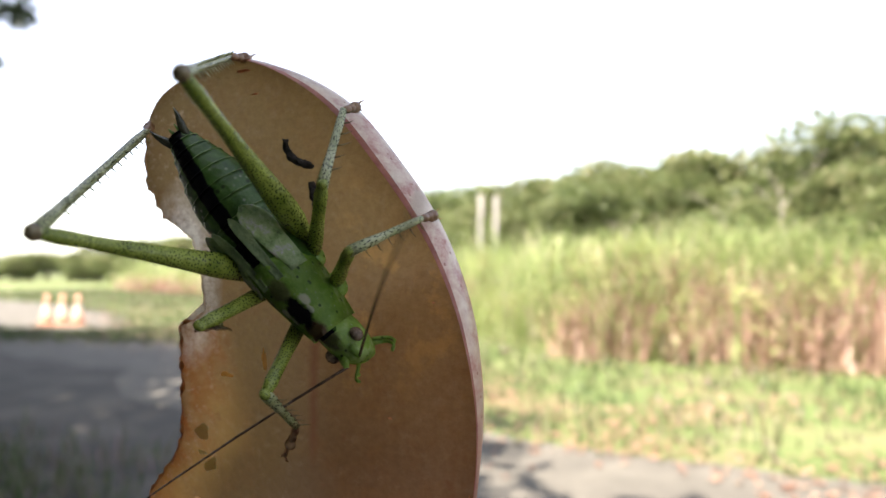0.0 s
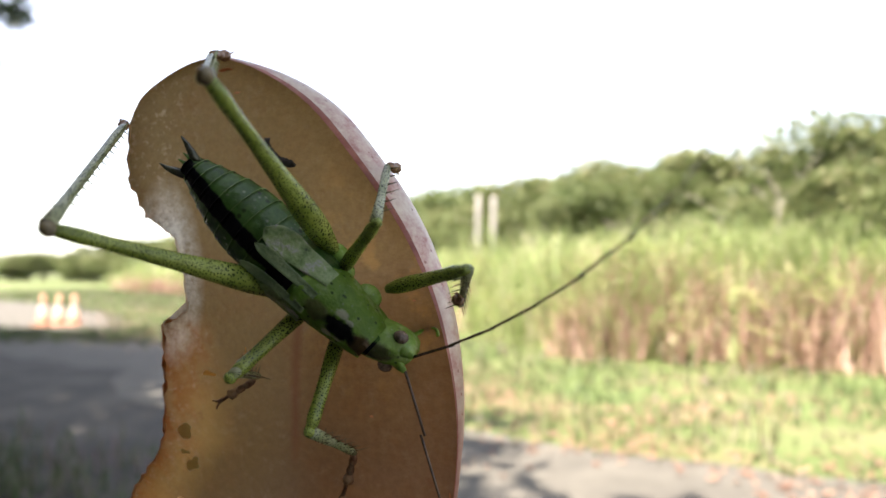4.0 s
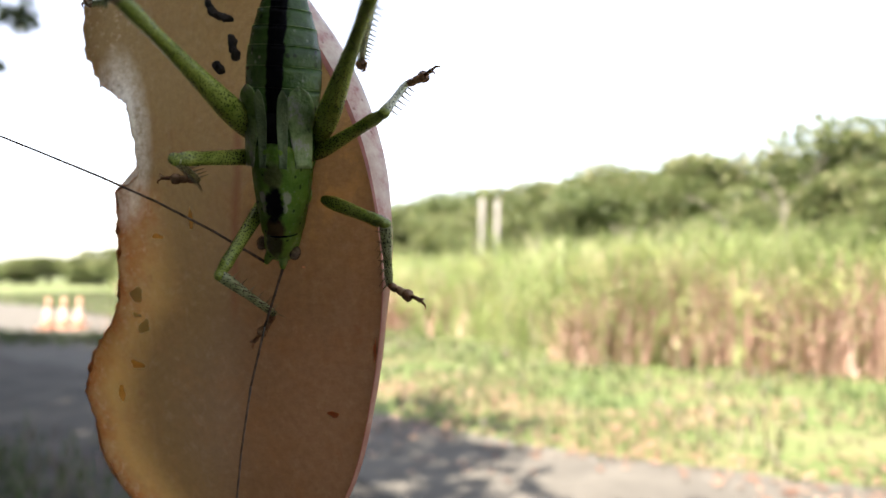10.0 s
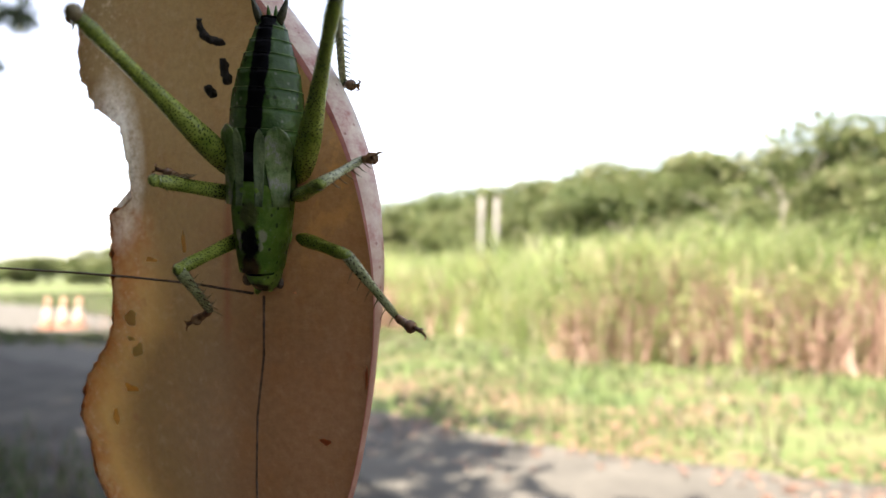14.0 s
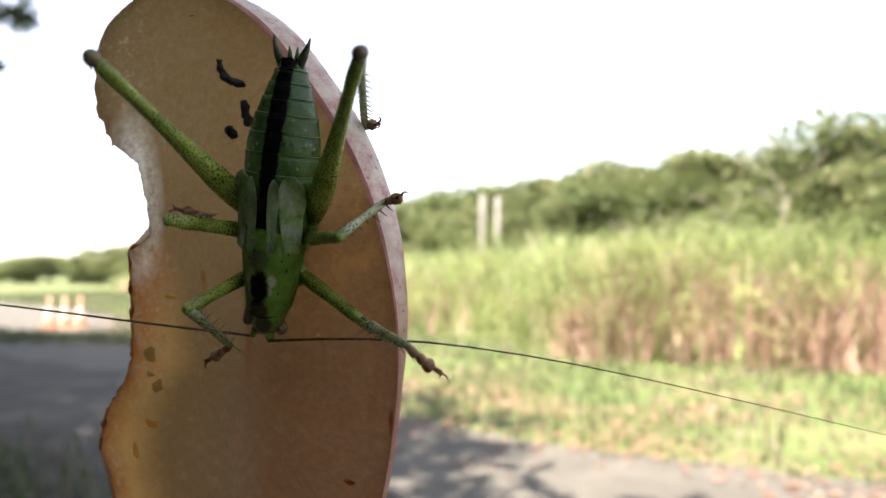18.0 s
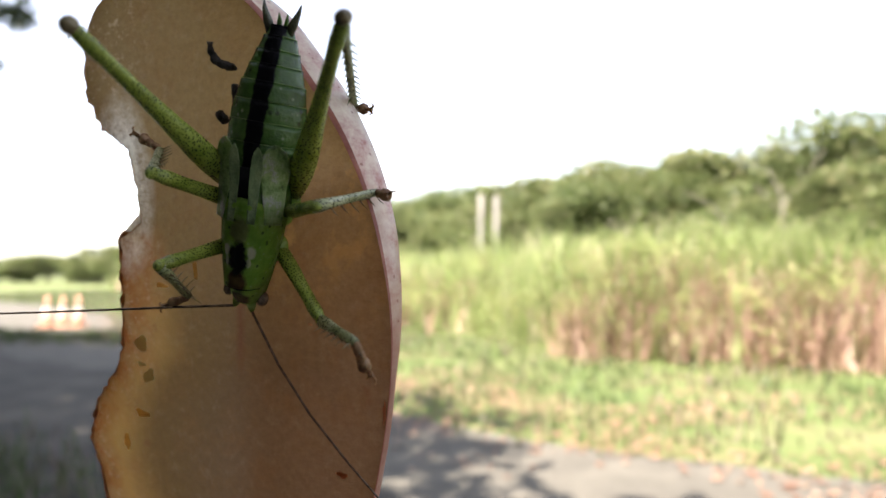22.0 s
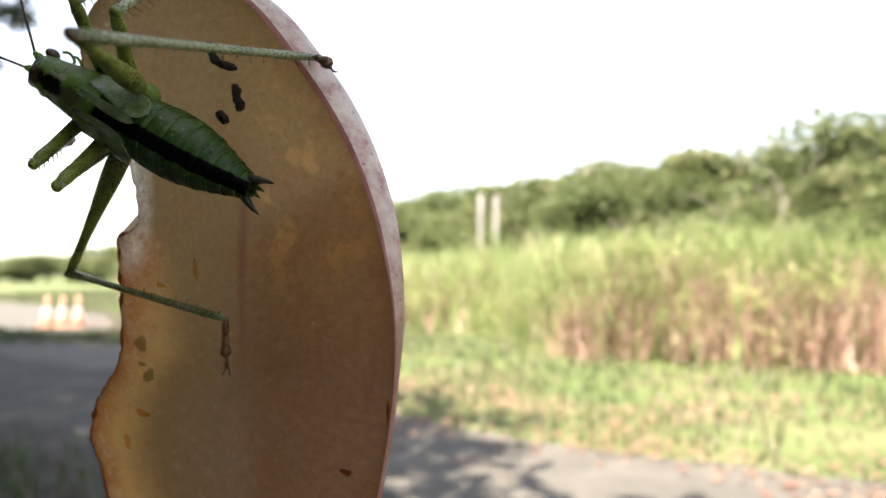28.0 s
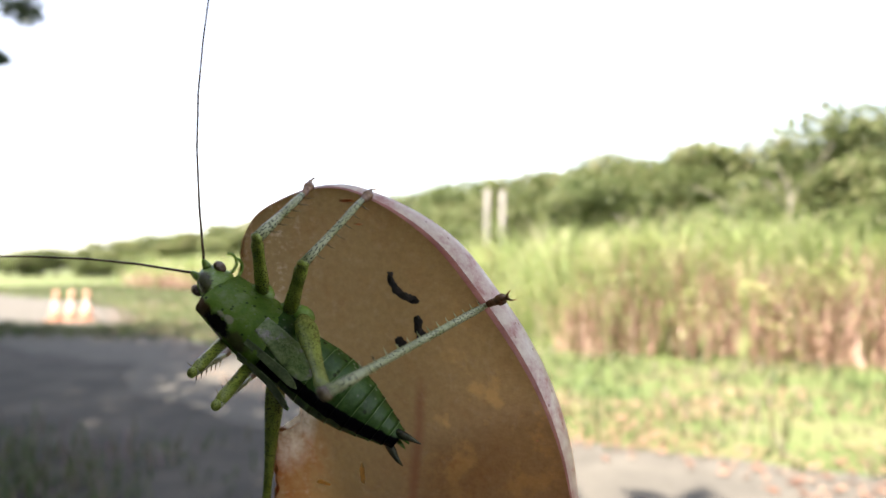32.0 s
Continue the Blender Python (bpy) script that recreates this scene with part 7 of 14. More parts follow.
        (26.3, pose(-.00176,-.0088,-.0025,-6.1,-38.8,-149.5)), (26.7, pose(-.002,-.00894,-.00219,-2.7,-48.3,-149.7)), (27.1, pose(-.00187,-.00886,-.00232,1.2,-55.4,-152.3)),
        (27.5, pose(-.00172,-.00878,-.00259,1.8,-63.3,-150.8)), (28, pose(-.0017,-.00876,-.00261,.2,-58.4,-143.3)), (29, pose(-.00172,-.00875,-.00263,-19.8,-65.2,-128.9)),
        (29.5, pose(-.00171,-.00872,-.00269,-23.2,-62.6,-124.3)), (30, pose(-.00172,-.00872,-.00272,-34.3,-68,-113.9)), (30.5, pose(-.00175,-.00874,-.00271,-53,-74.6,-95.3)),
        (31, pose(-.00176,-.00877,-.00272,-57.7,-82.1,-91.8)), (32, pose(-.00174,-.00876,-.00279,-28.4,-80.5,-119.4)),
    ])
    walk(legs["middle_left"]["tibia"], [
        (0, pose(-.00887,-.01117,.00507,-31.7,49.6,-123.5)), (1, pose(-.00817,-.0077,.00602,-58.4,58.4,-152.6)), (1.5, pose(-.00803,-.00767,.00608,-57.7,60.6,-152.5)),
        (2, pose(-.00791,-.00762,.00613,-56.7,62.8,-151.7)), (2.333, pose(-.00823,-.00782,.00595,-50,64.1,-144)), (2.667, pose(-.00865,-.00809,.00568,-42.9,65,-135.8)),
        (3, pose(-.00896,-.00828,.00546,-34.8,65.3,-126.8)), (5.5, pose(-.00853,-.00849,.00578,-13.2,65.3,-108.5)), (5.733, pose(-.00837,-.00881,.00589,-7.3,61.9,-102.4)),
        (6, pose(-.0082,-.00921,.00601,-3.5,58,-98.7)), (6.5, pose(-.00791,-.0085,.00622,-12.1,47.5,-108.4)), (6.667, pose(-.0087,-.00903,.00566,-9.9,57.9,-104.8)),
        (6.833, pose(-.00946,-.00949,.00498,-4.9,68,-98.7)), (7, pose(-.0103,-.00976,.00411,12.7,77.5,-80.7)), (7.267, pose(-.00991,-.00982,.00451,10.4,77.5,-84.9)),
        (7.5, pose(-.00958,-.00998,.00484,11.4,78,-85.4)), (7.733, pose(-.00869,-.01101,.00545,0,75.9,-98.5)), (8, pose(-.00766,-.01199,.00601,-11.4,72.6,-111.9)),
        (8.167, pose(-.00711,-.0121,.00632,-5.7,72,-106.5)), (8.333, pose(-.00658,-.01233,.00648,.7,71,-99.9)), (8.5, pose(-.00609,-.01247,.00662,7.7,69.5,-92.8)),
        (8.733, pose(-.00651,-.01281,.00632,10.4,69.9,-91.6)), (9, pose(-.00638,-.01328,.00617,5.6,71.4,-96.3)), (9.5, pose(-.00818,-.01326,.0051,25,75.4,-68.8)),
        (9.733, pose(-.00844,-.0132,.0049,-4.5,75.8,-95.2)), (10, pose(-.00879,-.01306,.00466,-24.6,72.4,-112.8)), (10.5, pose(-.00742,-.01123,.00637,-24.9,72.6,-113.4)),
        (11, pose(-.00589,-.00918,.00741,-25,72.6,-113.5)), (12, pose(-.00688,-.01042,.00887,-35,69.5,-124.9)), (13, pose(-.00717,-.01017,.00942,-30.5,70.8,-121.1)),
        (14, pose(-.0073,-.01054,.00943,-27.2,75.2,-118.4)), (14.6, pose(-.00743,-.0105,.00928,-23,75.5,-114.7)), (15.2, pose(-.00756,-.01044,.00911,-18.3,75.7,-110.3)),
        (15.8, pose(-.00764,-.01041,.00897,-13.5,75.9,-105.9)), (16.4, pose(-.00774,-.01039,.00888,-9.4,75.8,-102.2)), (17, pose(-.00785,-.01039,.00876,-4.9,75.8,-98.2)),
        (18, pose(-.00759,-.01148,.00875,-34.6,74.9,-127.6)), (19, pose(-.00673,-.01157,.00908,-64.5,65.8,-161)), (20, pose(-.00702,-.01108,.00926,-67.2,67.8,-161.5)),
        (21, pose(-.00684,-.01167,.00922,-86.9,74.2,-179.5)), (22, pose(-.00708,-.01148,.00922,-68.1,72.5,-163.9)), (22.2, pose(-.00667,-.01138,.00656,-62.3,47.4,-155.2)),
        (22.4, pose(-.00663,-.01159,.00649,-62.7,22.9,-152.3)), (22.6, pose(-.00661,-.01177,.00636,-64.4,-2.6,-150.9)), (22.8, pose(-.00676,-.01189,.00624,-66.2,-28.4,-150.2)),
        (23, pose(-.00708,-.01186,.00606,-68.1,-53.5,-150.5)), (23.267, pose(-.00709,-.0119,.00606,-82,-50.3,-132.6)), (23.5, pose(-.00678,-.01228,.00614,-94.6,-44.3,-115.6)),
        (23.633, pose(-.00729,-.01142,.00617,-93.6,-47.7,-117.8)), (23.733, pose(-.00788,-.01046,.00604,-91.7,-50.7,-120.8)), (23.867, pose(-.00848,-.00933,.00578,-89.3,-53.7,-124.3)),
        (24, pose(-.00908,-.00821,.00534,-85.8,-56.5,-128.9)), (24.1, pose(-.00926,-.00834,.00522,-88.4,-54.6,-125.8)), (24.2, pose(-.00941,-.00855,.00512,-90.7,-52.4,-122.9)),
        (24.3, pose(-.00952,-.00882,.00504,-92.7,-50.1,-120.4)), (24.4, pose(-.0096,-.00911,.00498,-94.6,-47.8,-118)), (24.5, pose(-.00966,-.00939,.00492,-96.7,-45.5,-115.4)),
        (24.667, pose(-.00977,-.00998,.00477,-97.9,-40.9,-114.5)), (24.833, pose(-.00988,-.01052,.00458,-98.5,-36.3,-114.3)), (25, pose(-.0101,-.01103,.00418,-97.8,-31.2,-114.9)),
        (25.267, pose(-.01026,-.01223,.00335,-93.3,-24.9,-116.4)), (25.5, pose(-.01022,-.01362,.00221,-86.9,-17.5,-116.8)), (25.9, pose(-.00934,-.01377,.0032,-76.8,4.3,-128.6)),
        (26.3, pose(-.00889,-.01299,.00414,-73.3,26.9,-135.1)), (26.7, pose(-.00808,-.0125,.00573,-77,52.8,-144)), (27.1, pose(-.0072,-.01165,.0064,-107,77.7,-173.6)),
        (27.5, pose(-.00588,-.0111,.00687,137.5,70.1,76.3)), (28, pose(-.00616,-.01208,.00641,116.3,66.8,59.7)), (29, pose(-.00451,-.01221,.00699,170,61.5,109.7)),
        (29.5, pose(-.00445,-.01275,.00672,179,55.9,117.7)), (30, pose(-.00333,-.01234,.0071,-166,56.2,133)), (30.5, pose(-.00202,-.01155,.0075,-144.7,57.1,157.4)),
        (31, pose(-.0018,-.01022,.00777,-134,58.1,169.2)), (32, pose(-.0026,-.01029,.00766,-141.5,69,163.5)),
    ])
    walk(legs["middle_left"]["tarsus"], [
        (0, pose(-.01223,-.01624,-.00208,-83.8,80,-138.5)), (1, pose(-.01254,-.00997,-.00199,-93.6,79.7,-147.2)), (1.5, pose(-.01213,-.00981,-.0021,-13.5,86.7,-66.2)),
        (2, pose(-.01169,-.00965,-.00223,50.5,78.7,-1)), (2.333, pose(-.01156,-.01024,-.0025,54.8,79.7,3.6)), (2.667, pose(-.0115,-.01086,-.00284,61.5,80.5,10.6)),
        (3, pose(-.01131,-.01142,-.00308,67.8,81.3,17.1)), (5.5, pose(-.00977,-.01221,-.00276,-148.1,87.9,156.2)), (5.733, pose(-.00933,-.01314,-.0024,-123.5,85.5,-179.7)),
        (6, pose(-.00895,-.01413,-.00197,-117.5,82.4,-174.2)), (6.5, pose(-.00991,-.01453,-.00072,-90.1,47.9,-143.5)), (6.667, pose(-.00998,-.01387,-.0023,-90.5,1.5,-137.9)),
        (6.833, pose(-.01,-.01297,-.00373,-95.3,-44.6,-131.5)), (7, pose(-.00997,-.01177,-.00507,172.3,-83.7,-38.1)), (7.267, pose(-.00973,-.01184,-.00466,178.5,-82.4,-45.8)),
        (7.5, pose(-.00942,-.01192,-.00436,-171.8,-81,-56.3)), (7.733, pose(-.00902,-.01327,-.00366,169.6,-73.8,-38.2)), (8, pose(-.0087,-.01459,-.00296,160.3,-65,-30)),
        (8.167, pose(-.00794,-.01489,-.00262,155.4,-64.2,-24.9)), (8.333, pose(-.0071,-.01535,-.00241,150.2,-63.8,-19.1)), (8.5, pose(-.00625,-.01576,-.00218,145.1,-63.8,-13.4)),
        (8.733, pose(-.00661,-.01604,-.00251,143.3,-64.9,-12.5)), (9, pose(-.00671,-.01626,-.00274,142.8,-63.7,-11.5)), (9.5, pose(-.00733,-.01546,-.004,106.9,-73.3,33.1)),
        (9.733, pose(-.00865,-.0155,-.00421,-51,-79.1,-168.6)), (10, pose(-.00989,-.01567,-.0043,-63.8,-51.7,-156.6)), (10.5, pose(-.00853,-.01381,-.00259,-64.1,-52.7,-154.5)),
        (11, pose(-.00701,-.01176,-.00156,-64.6,-53.9,-152.3)), (12, pose(-.00875,-.01311,.00011,-64.8,-51.9,-149.1)), (13, pose(-.00876,-.01281,.00059,-56.2,-62.6,-158.9)),
        (14, pose(-.00844,-.01264,.00039,-41.7,-63.6,-174.6)), (14.6, pose(-.00841,-.01263,.00023,-39.6,-63.4,-177)), (15.2, pose(-.00836,-.01261,.00005,-37.3,-63,-179.6)),
        (15.8, pose(-.00827,-.01261,-.0001,-35.1,-62.6,178)), (16.4, pose(-.00823,-.01263,-.00019,-33.1,-62.3,175.7)), (17, pose(-.00818,-.01267,-.00031,-31.1,-61.8,173.5)),
        (18, pose(-.00907,-.0134,-.00028,-60.8,-60,-152.4)), (19, pose(-.01035,-.01281,.00055,-56.9,-61.2,-157.5)), (20, pose(-.01037,-.01221,.00061,-49.8,-65.5,-163.8)),
        (21, pose(-.00939,-.01169,.00022,-50.2,-67.9,-161.7)), (22, pose(-.00977,-.01226,.0003,-46.8,-66.8,-166.8)), (22.2, pose(-.01245,-.01405,-.00036,-39.7,-38,-179.7)),
        (22.4, pose(-.0143,-.01562,.00283,-41.1,-8.4,175.5)), (22.6, pose(-.01481,-.01634,.00679,-44.8,21.2,172)), (22.8, pose(-.01393,-.016,.01071,-50.2,51,167.8)),
        (23, pose(-.01194,-.01461,.01362,-67.1,80.4,152.5)), (23.267, pose(-.01115,-.01632,.01329,-58.6,76.6,160.3)), (23.5, pose(-.00968,-.01834,.01271,-55,71.6,164.4)),
        (23.633, pose(-.01024,-.01703,.01311,-59,65.1,160)), (23.733, pose(-.01092,-.01558,.01331,-62.2,58.9,156.2)), (23.867, pose(-.01161,-.01393,.01336,-63.9,52.6,153.5)),
        (24, pose(-.01234,-.01225,.01318,-65.2,46.6,151.1)), (24.1, pose(-.01245,-.01276,.01288,-62.1,44.7,155.2)), (24.2, pose(-.01253,-.01337,.01256,-59.5,42.8,159)),
        (24.3, pose(-.01257,-.01402,.01225,-57.2,40.9,162.4)), (24.4, pose(-.01257,-.01469,.01194,-55.2,38.7,165.7)), (24.5, pose(-.01249,-.01535,.01162,-53.4,36.2,168.7)),
        (24.667, pose(-.01272,-.01644,.01093,-53.5,32.7,168.6)), (24.833, pose(-.01299,-.01743,.01015,-52.7,29.8,169.6)), (25, pose(-.01349,-.01832,.00905,-51.8,28,171)),
        (25.267, pose(-.01405,-.01987,.00731,-49.5,32.7,176.5)), (25.5, pose(-.01427,-.02162,.00504,-47.9,34.5,-179.7)), (25.9, pose(-.01519,-.0211,.0025,-58.7,41.9,168.8)),
        (26.3, pose(-.01482,-.01891,-.0001,-77.8,28.4,146.1)), (26.7, pose(-.01267,-.01583,-.00175,-97.7,10.5,122.9)), (27.1, pose(-.0092,-.01188,-.00278,-112.8,13.5,111.6)),
        (27.5, pose(-.00511,-.00799,-.00196,-117.4,57.2,119)), (28, pose(-.00429,-.00888,-.00224,-140.6,60.9,100.8)), (29, pose(-.00602,-.00799,-.00127,-127.3,55.6,106.9)),
        (29.5, pose(-.0069,-.00808,-.00106,-114.9,52.8,119)), (30, pose(-.0069,-.00852,-.00071,-103.4,48.9,130.6)), (30.5, pose(-.00674,-.00958,-.00039,-90.2,53.4,145)),
        (31, pose(-.00669,-.00928,-.00021,-71.9,49.3,166.7)), (32, pose(-.00583,-.00933,-.00112,-78.7,58.7,162.1)),
    ])
    walk(legs["middle_right"]["femur"], [
        (0, pose(.00173,-.0088,-.00259,-81.6,-74.1,-3.6)), (1, pose(.00176,-.0088,-.00251,-101.8,-59.6,23.6)), (1.5, pose(.0017,-.00882,-.0026,-98.1,-56.4,18.9)),
        (2, pose(.00158,-.00885,-.00277,-96.7,-55.7,16.1)), (2.333, pose(.00159,-.00884,-.00276,-95.1,-56,14.4)), (2.667, pose(.0016,-.00884,-.00276,-93.9,-58,13)),
        (3, pose(.00161,-.00883,-.00275,-91.9,-58.4,10.8)), (5.5, pose(.00143,-.00875,-.00286,-81.5,-47.3,-8.4)), (5.733, pose(.00164,-.0088,-.00263,-88,-47.5,.5)),
        (6, pose(.00174,-.0088,-.00252,-97.5,-51.9,11.2)), (6.5, pose(.00175,-.0088,-.00252,-97.6,-48.8,11.8)), (6.667, pose(.00175,-.0088,-.00252,-97.5,-50.3,11.8)),
        (6.833, pose(.00175,-.0088,-.00252,-97.1,-51.8,11.4)), (7, pose(.00175,-.0088,-.00251,-98,-53.8,11.7)), (7.267, pose(.00177,-.0088,-.00249,-93.8,-51.4,5.4)),
        (7.5, pose(.00181,-.0088,-.00244,-90,-48.2,.6)), (7.733, pose(.00182,-.0088,-.00245,-86.1,-42.3,-3.9)), (8, pose(.00184,-.00881,-.00244,-83.2,-35.2,-8.1)),
        (8.167, pose(.00187,-.00881,-.00243,-84.5,-33.2,-5.7)), (8.333, pose(.00185,-.00881,-.00245,-85.6,-32.6,-3.6)), (8.5, pose(.00184,-.0088,-.00245,-87,-32.4,-1.6)),
        (8.733, pose(.00184,-.0088,-.00244,-90.9,-37.1,1.9)), (9, pose(.00184,-.00879,-.00243,-94.9,-39.6,8.1)), (9.5, pose(.00183,-.00877,-.00241,-100.7,-51.5,22.4)),
        (9.733, pose(.00182,-.00878,-.00239,-89.9,-58.7,13.6)), (10, pose(.00181,-.0088,-.0024,-74.2,-65.2,-2.4)), (10.5, pose(.00179,-.0088,-.00244,-75.2,-62.8,-2.9)),
        (11, pose(.00177,-.0088,-.00249,-76.5,-60.9,-3.6)), (12, pose(.00175,-.0088,-.00252,-73.6,-68.5,-12.4)), (13, pose(.00176,-.0088,-.00251,-65.9,-67.3,-20.9)),
        (14, pose(.00176,-.0088,-.0025,-69.6,-66.1,-16.4)), (14.6, pose(.00175,-.0088,-.00252,-70.4,-66.6,-16.2)), (15.2, pose(.00174,-.0088,-.00254,-71.7,-67,-15.7)),
        (15.8, pose(.00174,-.00879,-.00256,-72.7,-66.9,-15.5)), (16.4, pose(.00173,-.00879,-.00257,-73.4,-66.9,-15.7)), (17, pose(.00172,-.00879,-.00259,-73.9,-67.2,-16.1)),
        (18, pose(.0017,-.00878,-.00263,-67.5,-64.5,-22.9)), (19, pose(.00169,-.00874,-.00266,-55.7,-59.9,-39.9)), (20, pose(.00171,-.00875,-.00264,-50.7,-63.5,-42.1)),
        (21, pose(.00168,-.00874,-.00267,-53.3,-60.3,-35.3)), (22, pose(.00169,-.00876,-.00265,-60.4,-62.8,-32.5)), (22.2, pose(.00169,-.00876,-.00266,-61.5,-62.1,-32.2)),
        (22.4, pose(.00169,-.00875,-.00266,-62.4,-61.2,-31.8)), (22.6, pose(.00169,-.00875,-.00266,-62.9,-60.6,-32)), (22.8, pose(.00169,-.00875,-.00265,-63,-60.8,-33.1)),
        (23, pose(.0017,-.00876,-.00265,-62.7,-62.2,-35.5)), (23.267, pose(.0017,-.00876,-.00264,-64,-61.3,-35.8)), (23.5, pose(.0017,-.00876,-.00262,-66,-57.9,-34.2)),
        (23.633, pose(.0017,-.00876,-.00261,-66.6,-57.6,-34.2)), (23.733, pose(.00171,-.00876,-.00261,-66.6,-58,-34.7)), (23.867, pose(.00171,-.00876,-.0026,-66.7,-58.7,-35.4)),
        (24, pose(.00171,-.00877,-.0026,-66.5,-59.3,-36.2)), (24.1, pose(.00171,-.00876,-.00259,-63.9,-57.2,-40.2)), (24.2, pose(.00172,-.00876,-.00258,-61.7,-54.6,-43.6)),
        (24.3, pose(.00172,-.00876,-.00258,-59.9,-51.8,-46.5)), (24.4, pose(.00172,-.00876,-.00257,-58.5,-48.7,-49.1)), (24.5, pose(.00172,-.00875,-.00256,-57.3,-45.6,-51.5)),
        (24.667, pose(.00172,-.00875,-.00256,-60.2,-44.2,-47.7)), (24.833, pose(.00171,-.00875,-.00256,-62.6,-43.1,-44.5)), (25, pose(.00171,-.00875,-.00256,-63.8,-43.3,-42)),
        (25.267, pose(.00172,-.00876,-.00256,-61.1,-46.5,-41.5)), (25.5, pose(.00173,-.00878,-.00254,-57.8,-50.9,-40)), (25.9, pose(.00175,-.00879,-.00251,-55.3,-49.8,-35.3)),
        (26.3, pose(.00178,-.00881,-.00248,-54.3,-49.3,-31.3)), (26.7, pose(.00179,-.00882,-.00246,-52.6,-49.1,-28.5)), (27.1, pose(.00181,-.00882,-.00244,-50.5,-47.8,-24.6)),
        (27.5, pose(.00184,-.00882,-.00242,-49,-44.4,-16)), (28, pose(.00185,-.00882,-.00238,-45.4,-50.7,-14.5)), (29, pose(.00186,-.00883,-.00242,-44.6,-36,-17.8)),
        (29.5, pose(.00181,-.00882,-.00246,-48.9,-36.1,-16)), (30, pose(.00179,-.00881,-.00248,-54.9,-33.6,-10.1)), (30.5, pose(.00177,-.0088,-.00249,-60,-31.6,-4.5)),
        (31, pose(.00176,-.0088,-.0025,-62.9,-33.4,-2.4)), (32, pose(.00173,-.0088,-.00252,-61.4,-36,-1)),
    ])
